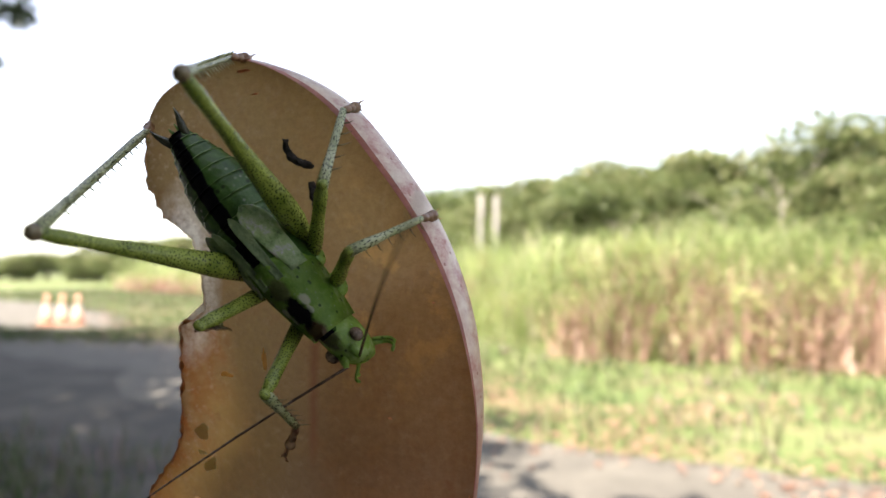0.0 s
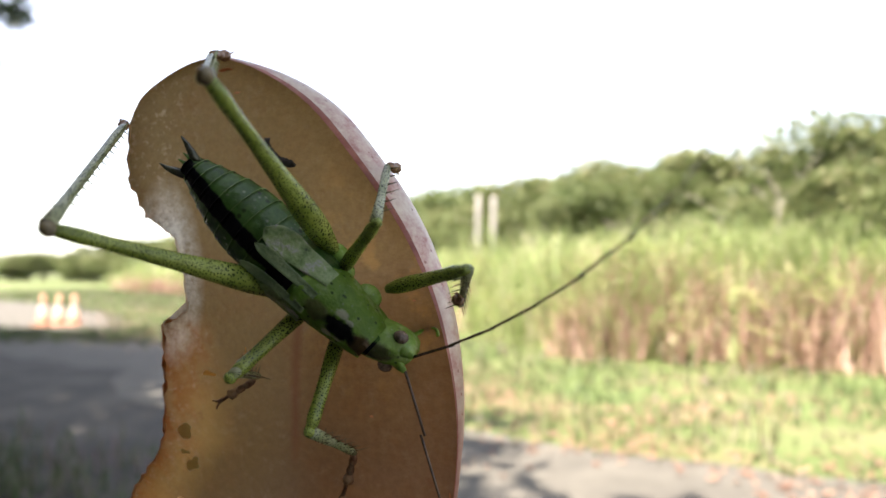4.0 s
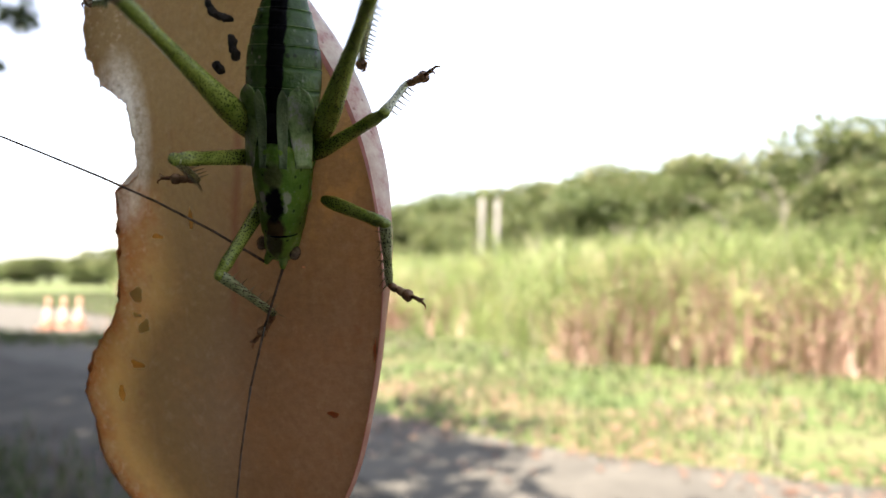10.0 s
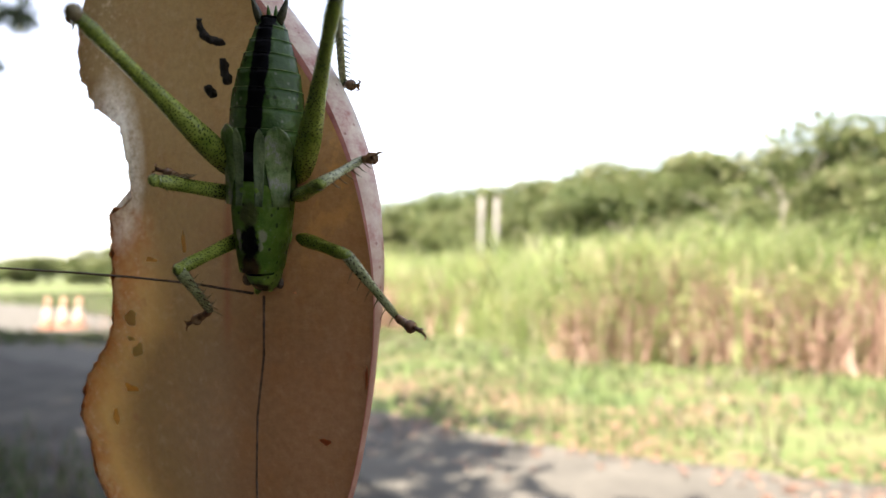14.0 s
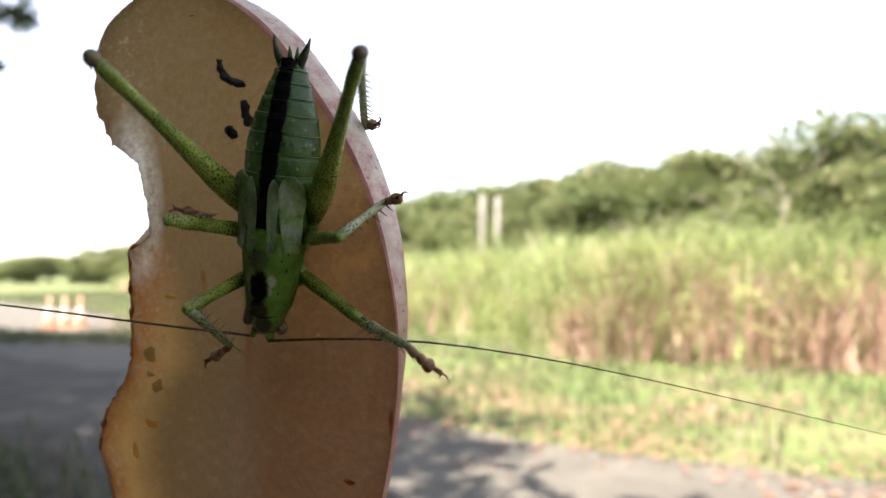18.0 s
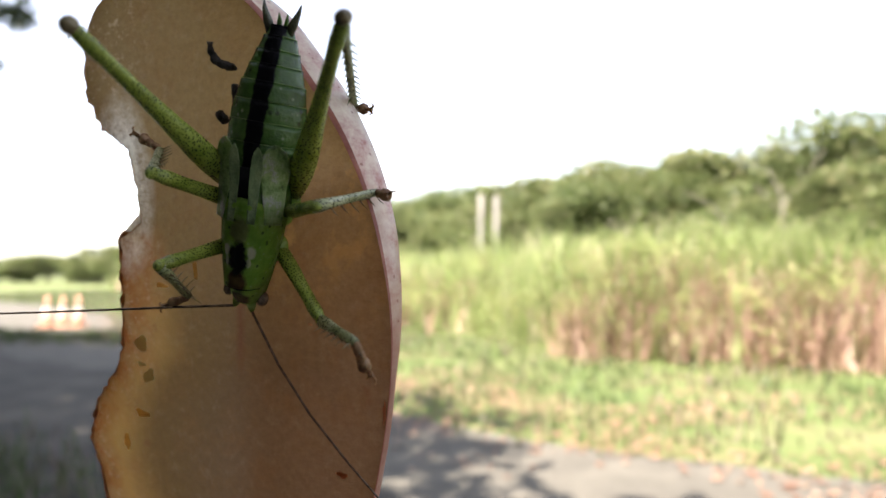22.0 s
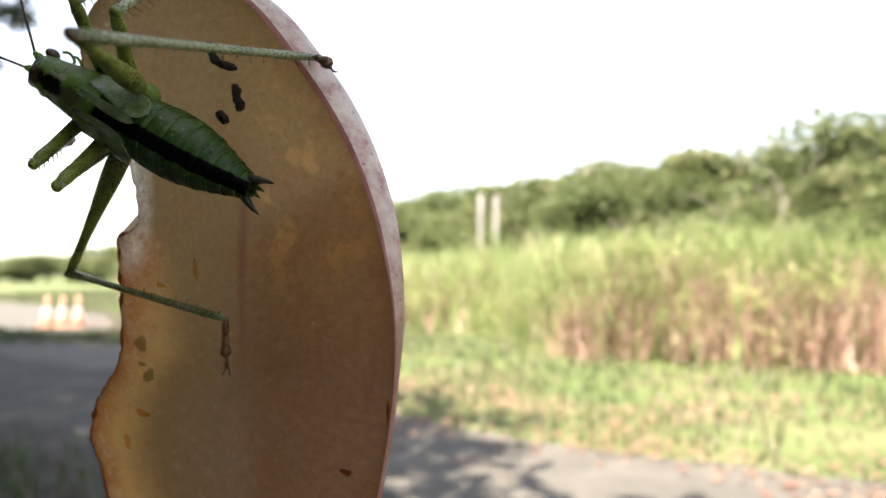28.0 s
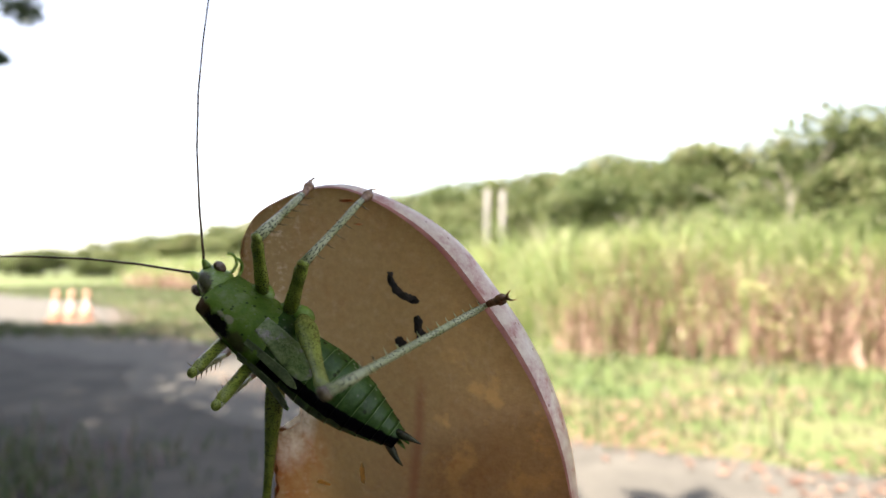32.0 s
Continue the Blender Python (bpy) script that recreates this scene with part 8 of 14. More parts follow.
    walk(legs["middle_right"]["tibia"], [
        (0, pose(.00462,-.00898,.00761,9.1,65.5,-7.5)), (1, pose(.00667,-.00665,.00664,54.3,67.9,42)), (1.5, pose(.00724,-.00692,.00623,43.2,66.4,32)),
        (2, pose(.00731,-.0072,.00598,33.3,64.2,23.2)), (2.333, pose(.00732,-.00737,.00603,31.2,64.2,20.9)), (2.667, pose(.00706,-.00757,.00623,29.1,64,18.8)),
        (3, pose(.00706,-.00779,.00628,26.9,63.9,16.4)), (5.5, pose(.00853,-.0098,.00493,20.8,65.5,4.3)), (5.733, pose(.0088,-.00874,.00518,38.1,71.1,22.7)),
        (6, pose(.00817,-.00753,.00582,66.5,74,52.1)), (6.5, pose(.00858,-.00737,.00546,83.2,76.9,68.5)), (6.667, pose(.00838,-.00742,.00564,102.4,75.9,88.2)),
        (6.833, pose(.00817,-.00751,.00581,116.9,73.6,103.1)), (7, pose(.00788,-.00754,.00604,126,70.9,112)), (7.267, pose(.00835,-.00818,.0058,124.4,71.3,109.5)),
        (7.5, pose(.00887,-.00873,.00547,121.1,71.3,105.7)), (7.733, pose(.00964,-.00933,.00469,126.2,73.9,110.7)), (8, pose(.01042,-.01003,.00368,138.4,76,122)),
        (8.167, pose(.0107,-.00969,.00337,146,76.6,129.5)), (8.333, pose(.01076,-.00937,.00327,153.9,77.6,137.9)), (8.5, pose(.01079,-.00906,.00323,163.4,79.1,147.5)),
        (8.733, pose(.0103,-.00851,.00395,156.4,72.5,140)), (9, pose(.00993,-.00764,.00432,154.7,63.6,139.1)), (9.5, pose(.00794,-.00625,.00588,126,58.6,108.4)),
        (9.733, pose(.00717,-.00749,.00667,108.4,67.1,90.9)), (10, pose(.00625,-.00898,.00723,73.1,71.4,55.5)), (10.5, pose(.00663,-.00905,.00699,69.5,75.1,51.8)),
        (11, pose(.00692,-.00912,.00677,63.2,78.7,45.4)), (12, pose(.00554,-.00963,.00734,82.1,76.1,64.8)), (13, pose(.00558,-.01026,.00727,10.9,80.9,-6.8)),
        (14, pose(.00588,-.01001,.00719,17.9,78.3,.3)), (14.6, pose(.0058,-.00997,.00721,14.3,78.7,-3.6)), (15.2, pose(.00573,-.00991,.00722,10,79,-8.2)),
        (15.8, pose(.00574,-.0099,.00719,5.9,79.4,-12.7)), (16.4, pose(.00573,-.00992,.00718,1.6,79.7,-17.5)), (17, pose(.00567,-.00993,.00718,-3.2,79.9,-22.7)),
        (18, pose(.00591,-.01055,.00694,61.5,80.8,42.9)), (19, pose(.00577,-.01215,.00651,-1.9,71,-21.6)), (20, pose(.00521,-.01192,.00685,-5.6,63.9,-24)),
        (21, pose(.00596,-.01178,.00654,-.1,64.7,-16.9)), (22, pose(.00577,-.01136,.00677,3,65.8,-14.1)), (22.2, pose(.00589,-.0114,.00671,3.6,67.7,-13.6)),
        (22.4, pose(.00603,-.01145,.00663,4.6,69.5,-12.5)), (22.6, pose(.00609,-.01151,.00658,5.5,71.2,-11.7)), (22.8, pose(.00601,-.01157,.0066,5.8,72.9,-11.7)),
        (23, pose(.00572,-.01162,.00673,4.3,74.7,-14.1)), (23.267, pose(.00583,-.01174,.00665,15.1,78.5,-3)), (23.5, pose(.00635,-.01192,.00636,40.9,82.1,24.1)),
        (23.633, pose(.0064,-.01195,.00634,73.9,82.5,57.5)), (23.733, pose(.00632,-.01196,.00638,98,80.3,82)), (23.867, pose(.0062,-.01195,.00645,112.6,77.1,96.5)),
        (24, pose(.00608,-.01196,.00651,119.6,73.4,103.5)), (24.1, pose(.0061,-.01247,.00631,95,78.5,78.5)), (24.2, pose(.00616,-.01299,.00606,53.7,79.4,36.7)),
        (24.3, pose(.00623,-.01352,.00575,23,75.2,5.8)), (24.4, pose(.0063,-.01404,.0054,8.4,68.9,-9.2)), (24.5, pose(.00634,-.01455,.00502,.6,62.1,-17.2)),
        (24.667, pose(.00684,-.01437,.00483,6.1,67.2,-10.7)), (24.833, pose(.00723,-.01417,.00468,14.7,71.6,-1.1)), (25, pose(.00745,-.01391,.0047,26.8,74,11.7)),
        (25.267, pose(.00718,-.0136,.00513,25.2,69.4,10.8)), (25.5, pose(.00685,-.01307,.00568,23.2,62.4,10.4)), (25.9, pose(.00734,-.01274,.00559,28.7,61,21)),
        (26.3, pose(.00769,-.0124,.00556,33,62.1,29.8)), (26.7, pose(.00789,-.01213,.00555,38.8,64,39.7)), (27.1, pose(.00828,-.01178,.00541,46.7,65.3,53)),
        (27.5, pose(.00912,-.01091,.005,54.2,65.5,68.6)), (28, pose(.00836,-.0105,.00583,34.2,60.5,53.1)), (29, pose(.01003,-.01145,.00381,68.7,64.4,83)),
        (29.5, pose(.01005,-.01118,.00378,32.8,64.5,43.7)), (30, pose(.01049,-.01035,.00338,18.8,67.8,28.4)), (30.5, pose(.01078,-.00951,.00306,5.1,67.9,14.9)),
        (31, pose(.0106,-.00917,.00333,.6,66.7,11.4)), (32, pose(.01031,-.00895,.0037,-.7,63.8,11.2)),
    ])
    walk(legs["middle_right"]["tarsus"], [
        (0, pose(.00848,-.00949,-.00095,0,29.4,-26.3)), (1, pose(.00929,-.00428,-.00207,13.9,10.4,-1.3)), (1.5, pose(.01044,-.00493,-.00239,11.8,4.3,-3.5)),
        (2, pose(.01107,-.00559,-.00248,10.1,-1.9,-5.4)), (2.333, pose(.01115,-.00591,-.00244,10.7,-1.4,-6.8)), (2.667, pose(.01096,-.00625,-.00222,11.4,-.8,-8.4)),
        (3, pose(.01102,-.00662,-.00217,11.9,-.3,-9.8)), (5.5, pose(.01242,-.00951,-.00363,13.4,.9,-20)), (5.733, pose(.01161,-.00756,-.00371,13.7,6.7,-13.2)),
        (6, pose(.00976,-.00548,-.00322,14.7,12.6,-6.3)), (6.5, pose(.00936,-.00539,-.0037,15.5,15.8,-5.7)), (6.667, pose(.00845,-.00514,-.00348,16.6,18,-2.3)),
        (6.833, pose(.00757,-.00493,-.00321,17.9,20.1,.9)), (7, pose(.00673,-.00469,-.00284,19.1,21.4,3.6)), (7.267, pose(.00735,-.00534,-.00311,18.9,24,.2)),
        (7.5, pose(.00805,-.00583,-.00344,19.2,26.1,-2.7)), (7.733, pose(.00872,-.00689,-.00434,22.2,41.3,-1.2)), (8, pose(.00922,-.00811,-.00545,26.9,57.6,1.8)),
        (8.167, pose(.00931,-.008,-.00577,30.1,56.9,5.1)), (8.333, pose(.00926,-.00802,-.00591,32.1,55.5,8.2)), (8.5, pose(.00928,-.0081,-.006,33.3,53.6,10.4)),
        (8.733, pose(.00813,-.00669,-.00501,36.6,47.7,15.2)), (9, pose(.00677,-.0049,-.00409,40.9,43.3,22.1)), (9.5, pose(.00639,-.00161,-.00214,72.7,55.2,64.7)),
        (9.733, pose(.00712,-.00384,-.00199,41.7,44.1,27.1)), (10, pose(.00794,-.00652,-.00168,26.1,24.5,3.6)), (10.5, pose(.00813,-.00715,-.0021,20.8,24.8,-2.1)),
        (11, pose(.00821,-.00781,-.00245,15.5,24.5,-7.7)), (12, pose(.0065,-.0076,-.00179,12.3,23.6,-1)), (13, pose(.00706,-.01044,-.00201,7.5,25.4,-13.1)),
        (14, pose(.00779,-.01,-.00201,8.7,26.2,-11.1)), (14.6, pose(.00765,-.01009,-.00201,7.9,24.8,-11.4)), (15.2, pose(.0075,-.01017,-.00201,7.2,23.2,-11.7)),
        (15.8, pose(.00743,-.01028,-.00205,6.5,21.7,-12)), (16.4, pose(.00733,-.01042,-.00207,5.8,20.3,-12.3)), (17, pose(.0072,-.01056,-.00208,5,18.8,-12.6)),
        (18, pose(.00701,-.00952,-.00234,9.4,19.7,-1.8)), (19, pose(.00862,-.01328,-.00238,7.9,12.9,-2.5)), (20, pose(.00899,-.0136,-.00159,7.8,30.3,-10.1)),
        (21, pose(.00982,-.01295,-.00196,7.7,31.3,-11.6)), (22, pose(.00951,-.01229,-.0018,4.6,31.1,-13.3)), (22.2, pose(.00936,-.01224,-.00199,4.7,29.7,-12.4)),
        (22.4, pose(.00924,-.01216,-.00218,4.9,28.2,-11.3)), (22.6, pose(.00905,-.01212,-.00232,4.9,26.6,-10.3)), (22.8, pose(.00872,-.01214,-.00238,4.6,25,-9.8)),
        (23, pose(.00813,-.01223,-.00234,3.8,23.5,-9.8)), (23.267, pose(.00771,-.01184,-.00256,4.9,26.7,-4)), (23.5, pose(.00753,-.0114,-.00295,7.6,30.6,3.6)),
        (23.633, pose(.00705,-.01092,-.00298,9.2,31.5,7.8)), (23.733, pose(.00654,-.01039,-.00288,11.1,31.8,11.9)), (23.867, pose(.00596,-.00987,-.00271,13.2,32,15.9)),
        (24, pose(.00546,-.00935,-.0025,15.3,31.8,20.1)), (24.1, pose(.00647,-.01064,-.0029,14.7,38.2,18.8)), (24.2, pose(.00754,-.01196,-.00318,13.9,44.4,17.5)),
        (24.3, pose(.00862,-.01328,-.00334,12.8,50.6,16)), (24.4, pose(.00963,-.01458,-.00337,11.4,56.6,14.2)), (24.5, pose(.01054,-.01585,-.0033,9.2,63,11.6)),
        (24.667, pose(.01041,-.01505,-.00384,5.8,59.1,7.8)), (24.833, pose(.0102,-.01423,-.00424,2.8,54.9,4.6)), (25, pose(.00998,-.01339,-.00433,.6,49.2,2)),
        (25.267, pose(.01044,-.01298,-.00367,5.8,46.5,9.9)), (25.5, pose(.01113,-.01229,-.00265,9,41.2,17.4)), (25.9, pose(.01159,-.01111,-.00263,10.4,43.3,28.7)),
        (26.3, pose(.01151,-.01021,-.00275,11.6,48.3,38.5)), (26.7, pose(.01107,-.0095,-.00289,14.7,54.4,49.3)), (27.1, pose(.01064,-.00865,-.00313,20.8,60.2,63.6)),
        (27.5, pose(.01054,-.00728,-.00355,28.4,45.9,81)), (28, pose(.01113,-.0068,-.00236,14.7,38.6,74.5)), (29, pose(.01052,-.00742,-.00467,20.8,41.4,71.1)),
        (29.5, pose(.01297,-.00839,-.00471,31.9,72.2,81.7)), (30, pose(.01361,-.00866,-.00532,64.4,65.5,114.9)), (30.5, pose(.01419,-.00861,-.00565,78.3,68.8,129.2)),
        (31, pose(.01425,-.00843,-.0053,87.9,76.3,138.9)), (32, pose(.01438,-.00814,-.00473,66.5,78.4,119.8)),
    ])
    walk(legs["front_left"]["femur"], [
        (0, pose(-.00172,-.0057,-.00243,-9.9,-54.3,-175.9)), (1, pose(-.00173,-.00571,-.0024,-11.5,-60.2,-174.3)), (1.5, pose(-.00172,-.00571,-.00241,-9.8,-59.8,-174.2)),
        (2, pose(-.00171,-.0057,-.00243,-7.8,-59.4,-174.5)), (2.333, pose(-.00176,-.00568,-.0024,6.6,-46.9,169.6)), (2.667, pose(-.00187,-.00563,-.00237,13.8,-31.5,160.3)),
        (3, pose(-.00404,-.0047,-.00078,16.5,-33.8,157.1)), (5.5, pose(-.00277,-.00504,-.00147,17.2,-38.7,148.9)), (5.733, pose(-.00181,-.00562,-.00241,15.5,-29.3,150.7)),
        (6, pose(-.00251,-.00534,-.00177,12.2,-38.6,156.7)), (6.5, pose(-.00182,-.00563,-.0024,12.5,-32.6,154.8)), (6.667, pose(-.00275,-.00529,-.00136,10.5,-44.7,159.3)),
        (6.833, pose(-.00297,-.00529,-.00103,8.4,-47.2,162.6)), (7, pose(-.00318,-.00529,-.00073,6.8,-48.7,164.7)), (7.267, pose(-.00191,-.0056,-.00229,10,-38.6,157)),
        (7.5, pose(-.00187,-.00559,-.00227,12.5,-44.5,151.9)), (7.733, pose(-.00179,-.00559,-.00227,23.3,-55.7,137.9)), (8, pose(-.00171,-.00559,-.00225,45.9,-65.4,112.4)),
        (8.167, pose(-.0017,-.00559,-.00224,51.6,-66.2,106.3)), (8.333, pose(-.00169,-.00562,-.00229,56.8,-68.2,101)), (8.5, pose(-.00168,-.00563,-.00232,62.1,-69.5,95.3)),
        (8.733, pose(-.00173,-.00561,-.0023,32.4,-63.2,124.2)), (9, pose(-.00216,-.00522,-.0009,22,-66.6,135.5)), (9.5, pose(-.00324,-.00485,.00023,13.1,-56.9,151.5)),
        (9.733, pose(-.00353,-.00517,.00026,5,-55.1,164.2)), (10, pose(-.00363,-.00554,.00008,-2.1,-52.6,175.3)), (10.5, pose(-.00318,-.00544,-.00046,3.7,-53.1,170.3)),
        (11, pose(-.0027,-.00543,-.00108,9.6,-53.1,165.5)), (12, pose(-.00298,-.00559,-.00079,5.3,-52.5,175.3)), (13, pose(-.00305,-.0055,-.00031,7.8,-57.4,171.8)),
        (14, pose(-.00323,-.00564,-.00039,2.9,-53.5,177.7)), (14.6, pose(-.00176,-.00569,-.00242,8.3,-41,170.8)), (15.2, pose(-.00181,-.00567,-.00239,9.4,-38.8,169.5)),
        (15.8, pose(-.00191,-.00565,-.0023,9.8,-38.3,169.2)), (16.4, pose(-.00178,-.00568,-.00242,9.9,-36.5,169.3)), (17, pose(-.00172,-.00569,-.00246,10.2,-34.8,169.2)),
        (18, pose(-.00167,-.0057,-.0025,11.9,-38.1,166.1)), (19, pose(-.00161,-.00574,-.00256,24.2,-37.9,147.2)), (20, pose(-.00167,-.0057,-.0025,24.8,-43.9,146.2)),
        (21, pose(-.0017,-.00568,-.00247,24,-46.5,147.3)), (22, pose(-.00167,-.0057,-.0025,24.2,-42.6,147)), (22.2, pose(-.00165,-.00571,-.00252,24.1,-42.6,147.3)),
        (22.4, pose(-.00164,-.00572,-.00253,23.6,-42.7,148.1)), (22.6, pose(-.00162,-.00573,-.00255,23.1,-42.5,149.2)), (22.8, pose(-.00162,-.00573,-.00256,23,-41.4,149.7)),
        (23, pose(-.00161,-.00573,-.00255,23.5,-38.5,149.2)), (23.267, pose(-.00165,-.00571,-.00252,21.6,-38.2,153.7)), (23.5, pose(-.00169,-.00569,-.00248,18.6,-40.4,160.6)),
        (23.633, pose(-.00175,-.00567,-.00244,19.1,-38.7,161)), (23.733, pose(-.00182,-.00565,-.00238,19.5,-36.5,160.8)), (23.867, pose(-.00194,-.0056,-.0023,20.1,-34.2,160.3)),
        (24, pose(-.0021,-.00555,-.00221,20.1,-32.4,160.5)), (24.1, pose(-.0023,-.00543,-.00195,23.7,-38.6,156.7)), (24.2, pose(-.0022,-.00537,-.00202,30.1,-37.7,148.5)),
        (24.3, pose(-.00218,-.00518,-.00225,40,-19.2,134.3)), (24.4, pose(-.00235,-.00516,-.00113,36,-57.7,142)), (24.5, pose(-.00206,-.00521,-.00186,47.5,-45.8,128.3)),
        (24.667, pose(-.00213,-.00523,-.00178,42.5,-47.7,134.9)), (24.833, pose(-.00222,-.00526,-.0017,37.4,-48.5,141.2)), (25, pose(-.00231,-.00529,-.00169,31.8,-47,147.4)),
        (25.267, pose(-.00226,-.00541,-.00191,25.2,-41.7,153.6)), (25.5, pose(-.00223,-.00554,-.00205,16.8,-37.6,163.7)), (25.9, pose(-.00183,-.00566,-.00238,15.6,-35.2,165.8)),
        (26.3, pose(-.00172,-.00569,-.00246,13.7,-38.7,169.7)), (26.7, pose(-.00161,-.00571,-.00256,10.6,-44.4,174.4)), (27.1, pose(-.00155,-.00569,-.00267,2.8,-53.6,-174.9)),
        (27.5, pose(-.00157,-.00566,-.00269,-11.1,-61.5,-156.3)), (28, pose(-.00156,-.00563,-.00269,-14.3,-56.4,-146.9)), (29, pose(-.00163,-.00564,-.00265,-41.2,-65.9,-124)),
        (29.5, pose(-.00159,-.0056,-.00279,-35.4,-66.5,-130.4)), (30, pose(-.00162,-.00562,-.00284,-43.5,-74.1,-124.3)), (30.5, pose(-.00166,-.00564,-.0028,-64.7,-78.6,-102.1)),
        (31, pose(-.00167,-.00567,-.00277,-77.2,-84.2,-90)), (32, pose(-.00164,-.00566,-.00283,-39.2,-81.2,-126.2)),
    ])
    walk(legs["front_left"]["tibia"], [
        (0, pose(-.00731,-.0061,.00537,-26.5,59.1,166.1)), (1, pose(-.00647,-.00618,.00594,-22.1,56.1,172.5)), (1.5, pose(-.00652,-.00619,.00589,-20.8,61.9,173.9)),
        (2, pose(-.00657,-.00617,.00584,-19.1,67.6,176.1)), (2.333, pose(-.00821,-.00449,.00461,-61,82.3,133.8)), (2.667, pose(-.00958,-.00287,.00265,-154.7,74.4,39.8)),
        (3, pose(-.01143,-.00158,.0046,-168,57.1,26)), (5.5, pose(-.0092,-.00116,.00455,177.8,58.8,4)), (5.733, pose(-.00911,-.00152,.0023,174.2,56.3,-.9)),
        (6, pose(-.00942,-.00236,.00424,171.4,54.8,-4.6)), (6.5, pose(-.00914,-.00219,.00277,165.9,59.3,-12.2)), (6.667, pose(-.00915,-.00287,.00542,162,64.2,-16.6)),
        (6.833, pose(-.00921,-.00334,.00605,156.2,68.2,-23)), (7, pose(-.00932,-.00361,.00652,148.5,71.1,-31.9)), (7.267, pose(-.00882,-.00266,.0037,-155.1,78.3,25.2)),
        (7.5, pose(-.00792,-.00236,.00445,-106.6,68.3,75.5)), (7.733, pose(-.0058,-.00196,.00567,-110,70.7,71.6)), (8, pose(-.00324,-.0019,.00648,-111.4,73.7,68.9)),
        (8.167, pose(-.00279,-.00187,.00654,-107.7,75.5,72.5)), (8.333, pose(-.00237,-.00211,.00663,-103.2,77.6,77.5)), (8.5, pose(-.00199,-.00228,.00667,-101.3,79.9,79.7)),
        (8.733, pose(-.00417,-.00203,.00627,-124.9,75.9,55.3)), (9, pose(-.00489,-.00254,.00794,-127.6,71.3,53.1)), (9.5, pose(-.00788,-.00233,.00832,-112.7,56.2,71.1)),
        (9.733, pose(-.00885,-.00367,.00819,-103.4,49.3,82.7)), (10, pose(-.00948,-.00506,.00775,-97.9,42.6,90.1)), (10.5, pose(-.0089,-.00447,.00726,-94.8,49.4,92.8)),
        (11, pose(-.00831,-.00398,.00662,-90.4,55.8,96.5)), (12, pose(-.00882,-.00512,.00686,-62.9,41.7,128.6)), (13, pose(-.00819,-.00476,.00782,-64.1,46.6,128.1)),
        (14, pose(-.00897,-.00541,.00737,-71.1,39.6,120.8)), (14.6, pose(-.0089,-.00453,.00388,-68.4,20.6,128.5)), (15.2, pose(-.00917,-.00431,.00363,-69.4,-8,134.7)),
        (15.8, pose(-.00932,-.00424,.00364,-71.2,-12.9,134.9)), (16.4, pose(-.00936,-.00425,.00329,-74.7,-35.1,139.4)), (17, pose(-.00946,-.00422,.00302,-82.7,-58,148)),
        (18, pose(-.009,-.00388,.00342,-119.8,-55.9,-168.5)), (19, pose(-.00798,-.00164,.00334,-128.9,-62.3,-158.4)), (20, pose(-.00741,-.00185,.00416,-122.6,-62.2,-164)),
        (21, pose(-.00726,-.00211,.00449,-121.3,-64.2,-163.9)), (22, pose(-.0076,-.00184,.00399,-123.7,-60.1,-161.8)), (22.2, pose(-.00761,-.0019,.00398,-125.3,-59.7,-160.2)),
        (22.4, pose(-.00763,-.00199,.00397,-126.9,-59,-158.3)), (22.6, pose(-.0077,-.0021,.00394,-128,-58.4,-157.1)), (22.8, pose(-.00783,-.00209,.00379,-128.7,-57.8,-156.5)),
        (23, pose(-.00806,-.00189,.00343,-128.3,-57.5,-157.2)), (23.267, pose(-.00841,-.00237,.00342,-135.4,-55,-149)), (23.5, pose(-.00859,-.00327,.00374,-143,-52.3,-139.6)),
        (23.633, pose(-.00883,-.00323,.00357,-143.7,-48.8,-138.8)), (23.733, pose(-.00911,-.00311,.00334,-144.1,-44.7,-138.4)), (23.867, pose(-.00942,-.00292,.0031,-144.3,-40.6,-138.7)),
        (24, pose(-.00975,-.00283,.00293,-144.3,-36,-139.1)), (24.1, pose(-.0092,-.00246,.00405,-135.8,-18.6,-155.6)), (24.2, pose(-.00868,-.0014,.00387,-134.3,-16.3,-157.7)),
        (24.3, pose(-.00852,.00131,.00092,-138,-30.1,-145.4)), (24.4, pose(-.00641,-.00199,.00701,-147,40.5,154.7)), (24.5, pose(-.00622,.00005,.00503,-170.9,54.1,122.7)),
        (24.667, pose(-.0067,-.00064,.00534,-165.8,52,128.7)), (24.833, pose(-.00718,-.00126,.00551,-161.2,49.8,134.1)), (25, pose(-.00783,-.00176,.00534,-158.5,48.4,138)),
        (25.267, pose(-.0087,-.00222,.00448,-156.4,52,144)), (25.5, pose(-.00954,-.0034,.00382,-156.2,57.7,148.7)), (25.9, pose(-.00944,-.00374,.00316,-171.3,63.3,137.5)),
        (26.3, pose(-.00909,-.00435,.00354,174.3,65.4,125.7)), (26.7, pose(-.00843,-.00504,.00415,161.2,65.4,115.2)), (27.1, pose(-.00721,-.0062,.00506,149.5,63.5,107.6)),
        (27.5, pose(-.00577,-.0075,.00574,138.3,60.5,103.3)), (28, pose(-.00601,-.00853,.0053,118.1,61.4,88.8)), (29, pose(-.00382,-.0089,.00611,141.3,56.1,106.2)),
        (29.5, pose(-.00407,-.00852,.00601,149.3,52.9,113)), (30, pose(-.0031,-.00779,.00639,165,49.9,129.3)), (30.5, pose(-.00205,-.0075,.0066,-176.1,55.2,151.4)),
        (31, pose(-.00167,-.00664,.00678,-162.6,55.3,166.9)), (32, pose(-.00251,-.00684,.00665,-166,67.2,166.1)),
    ])
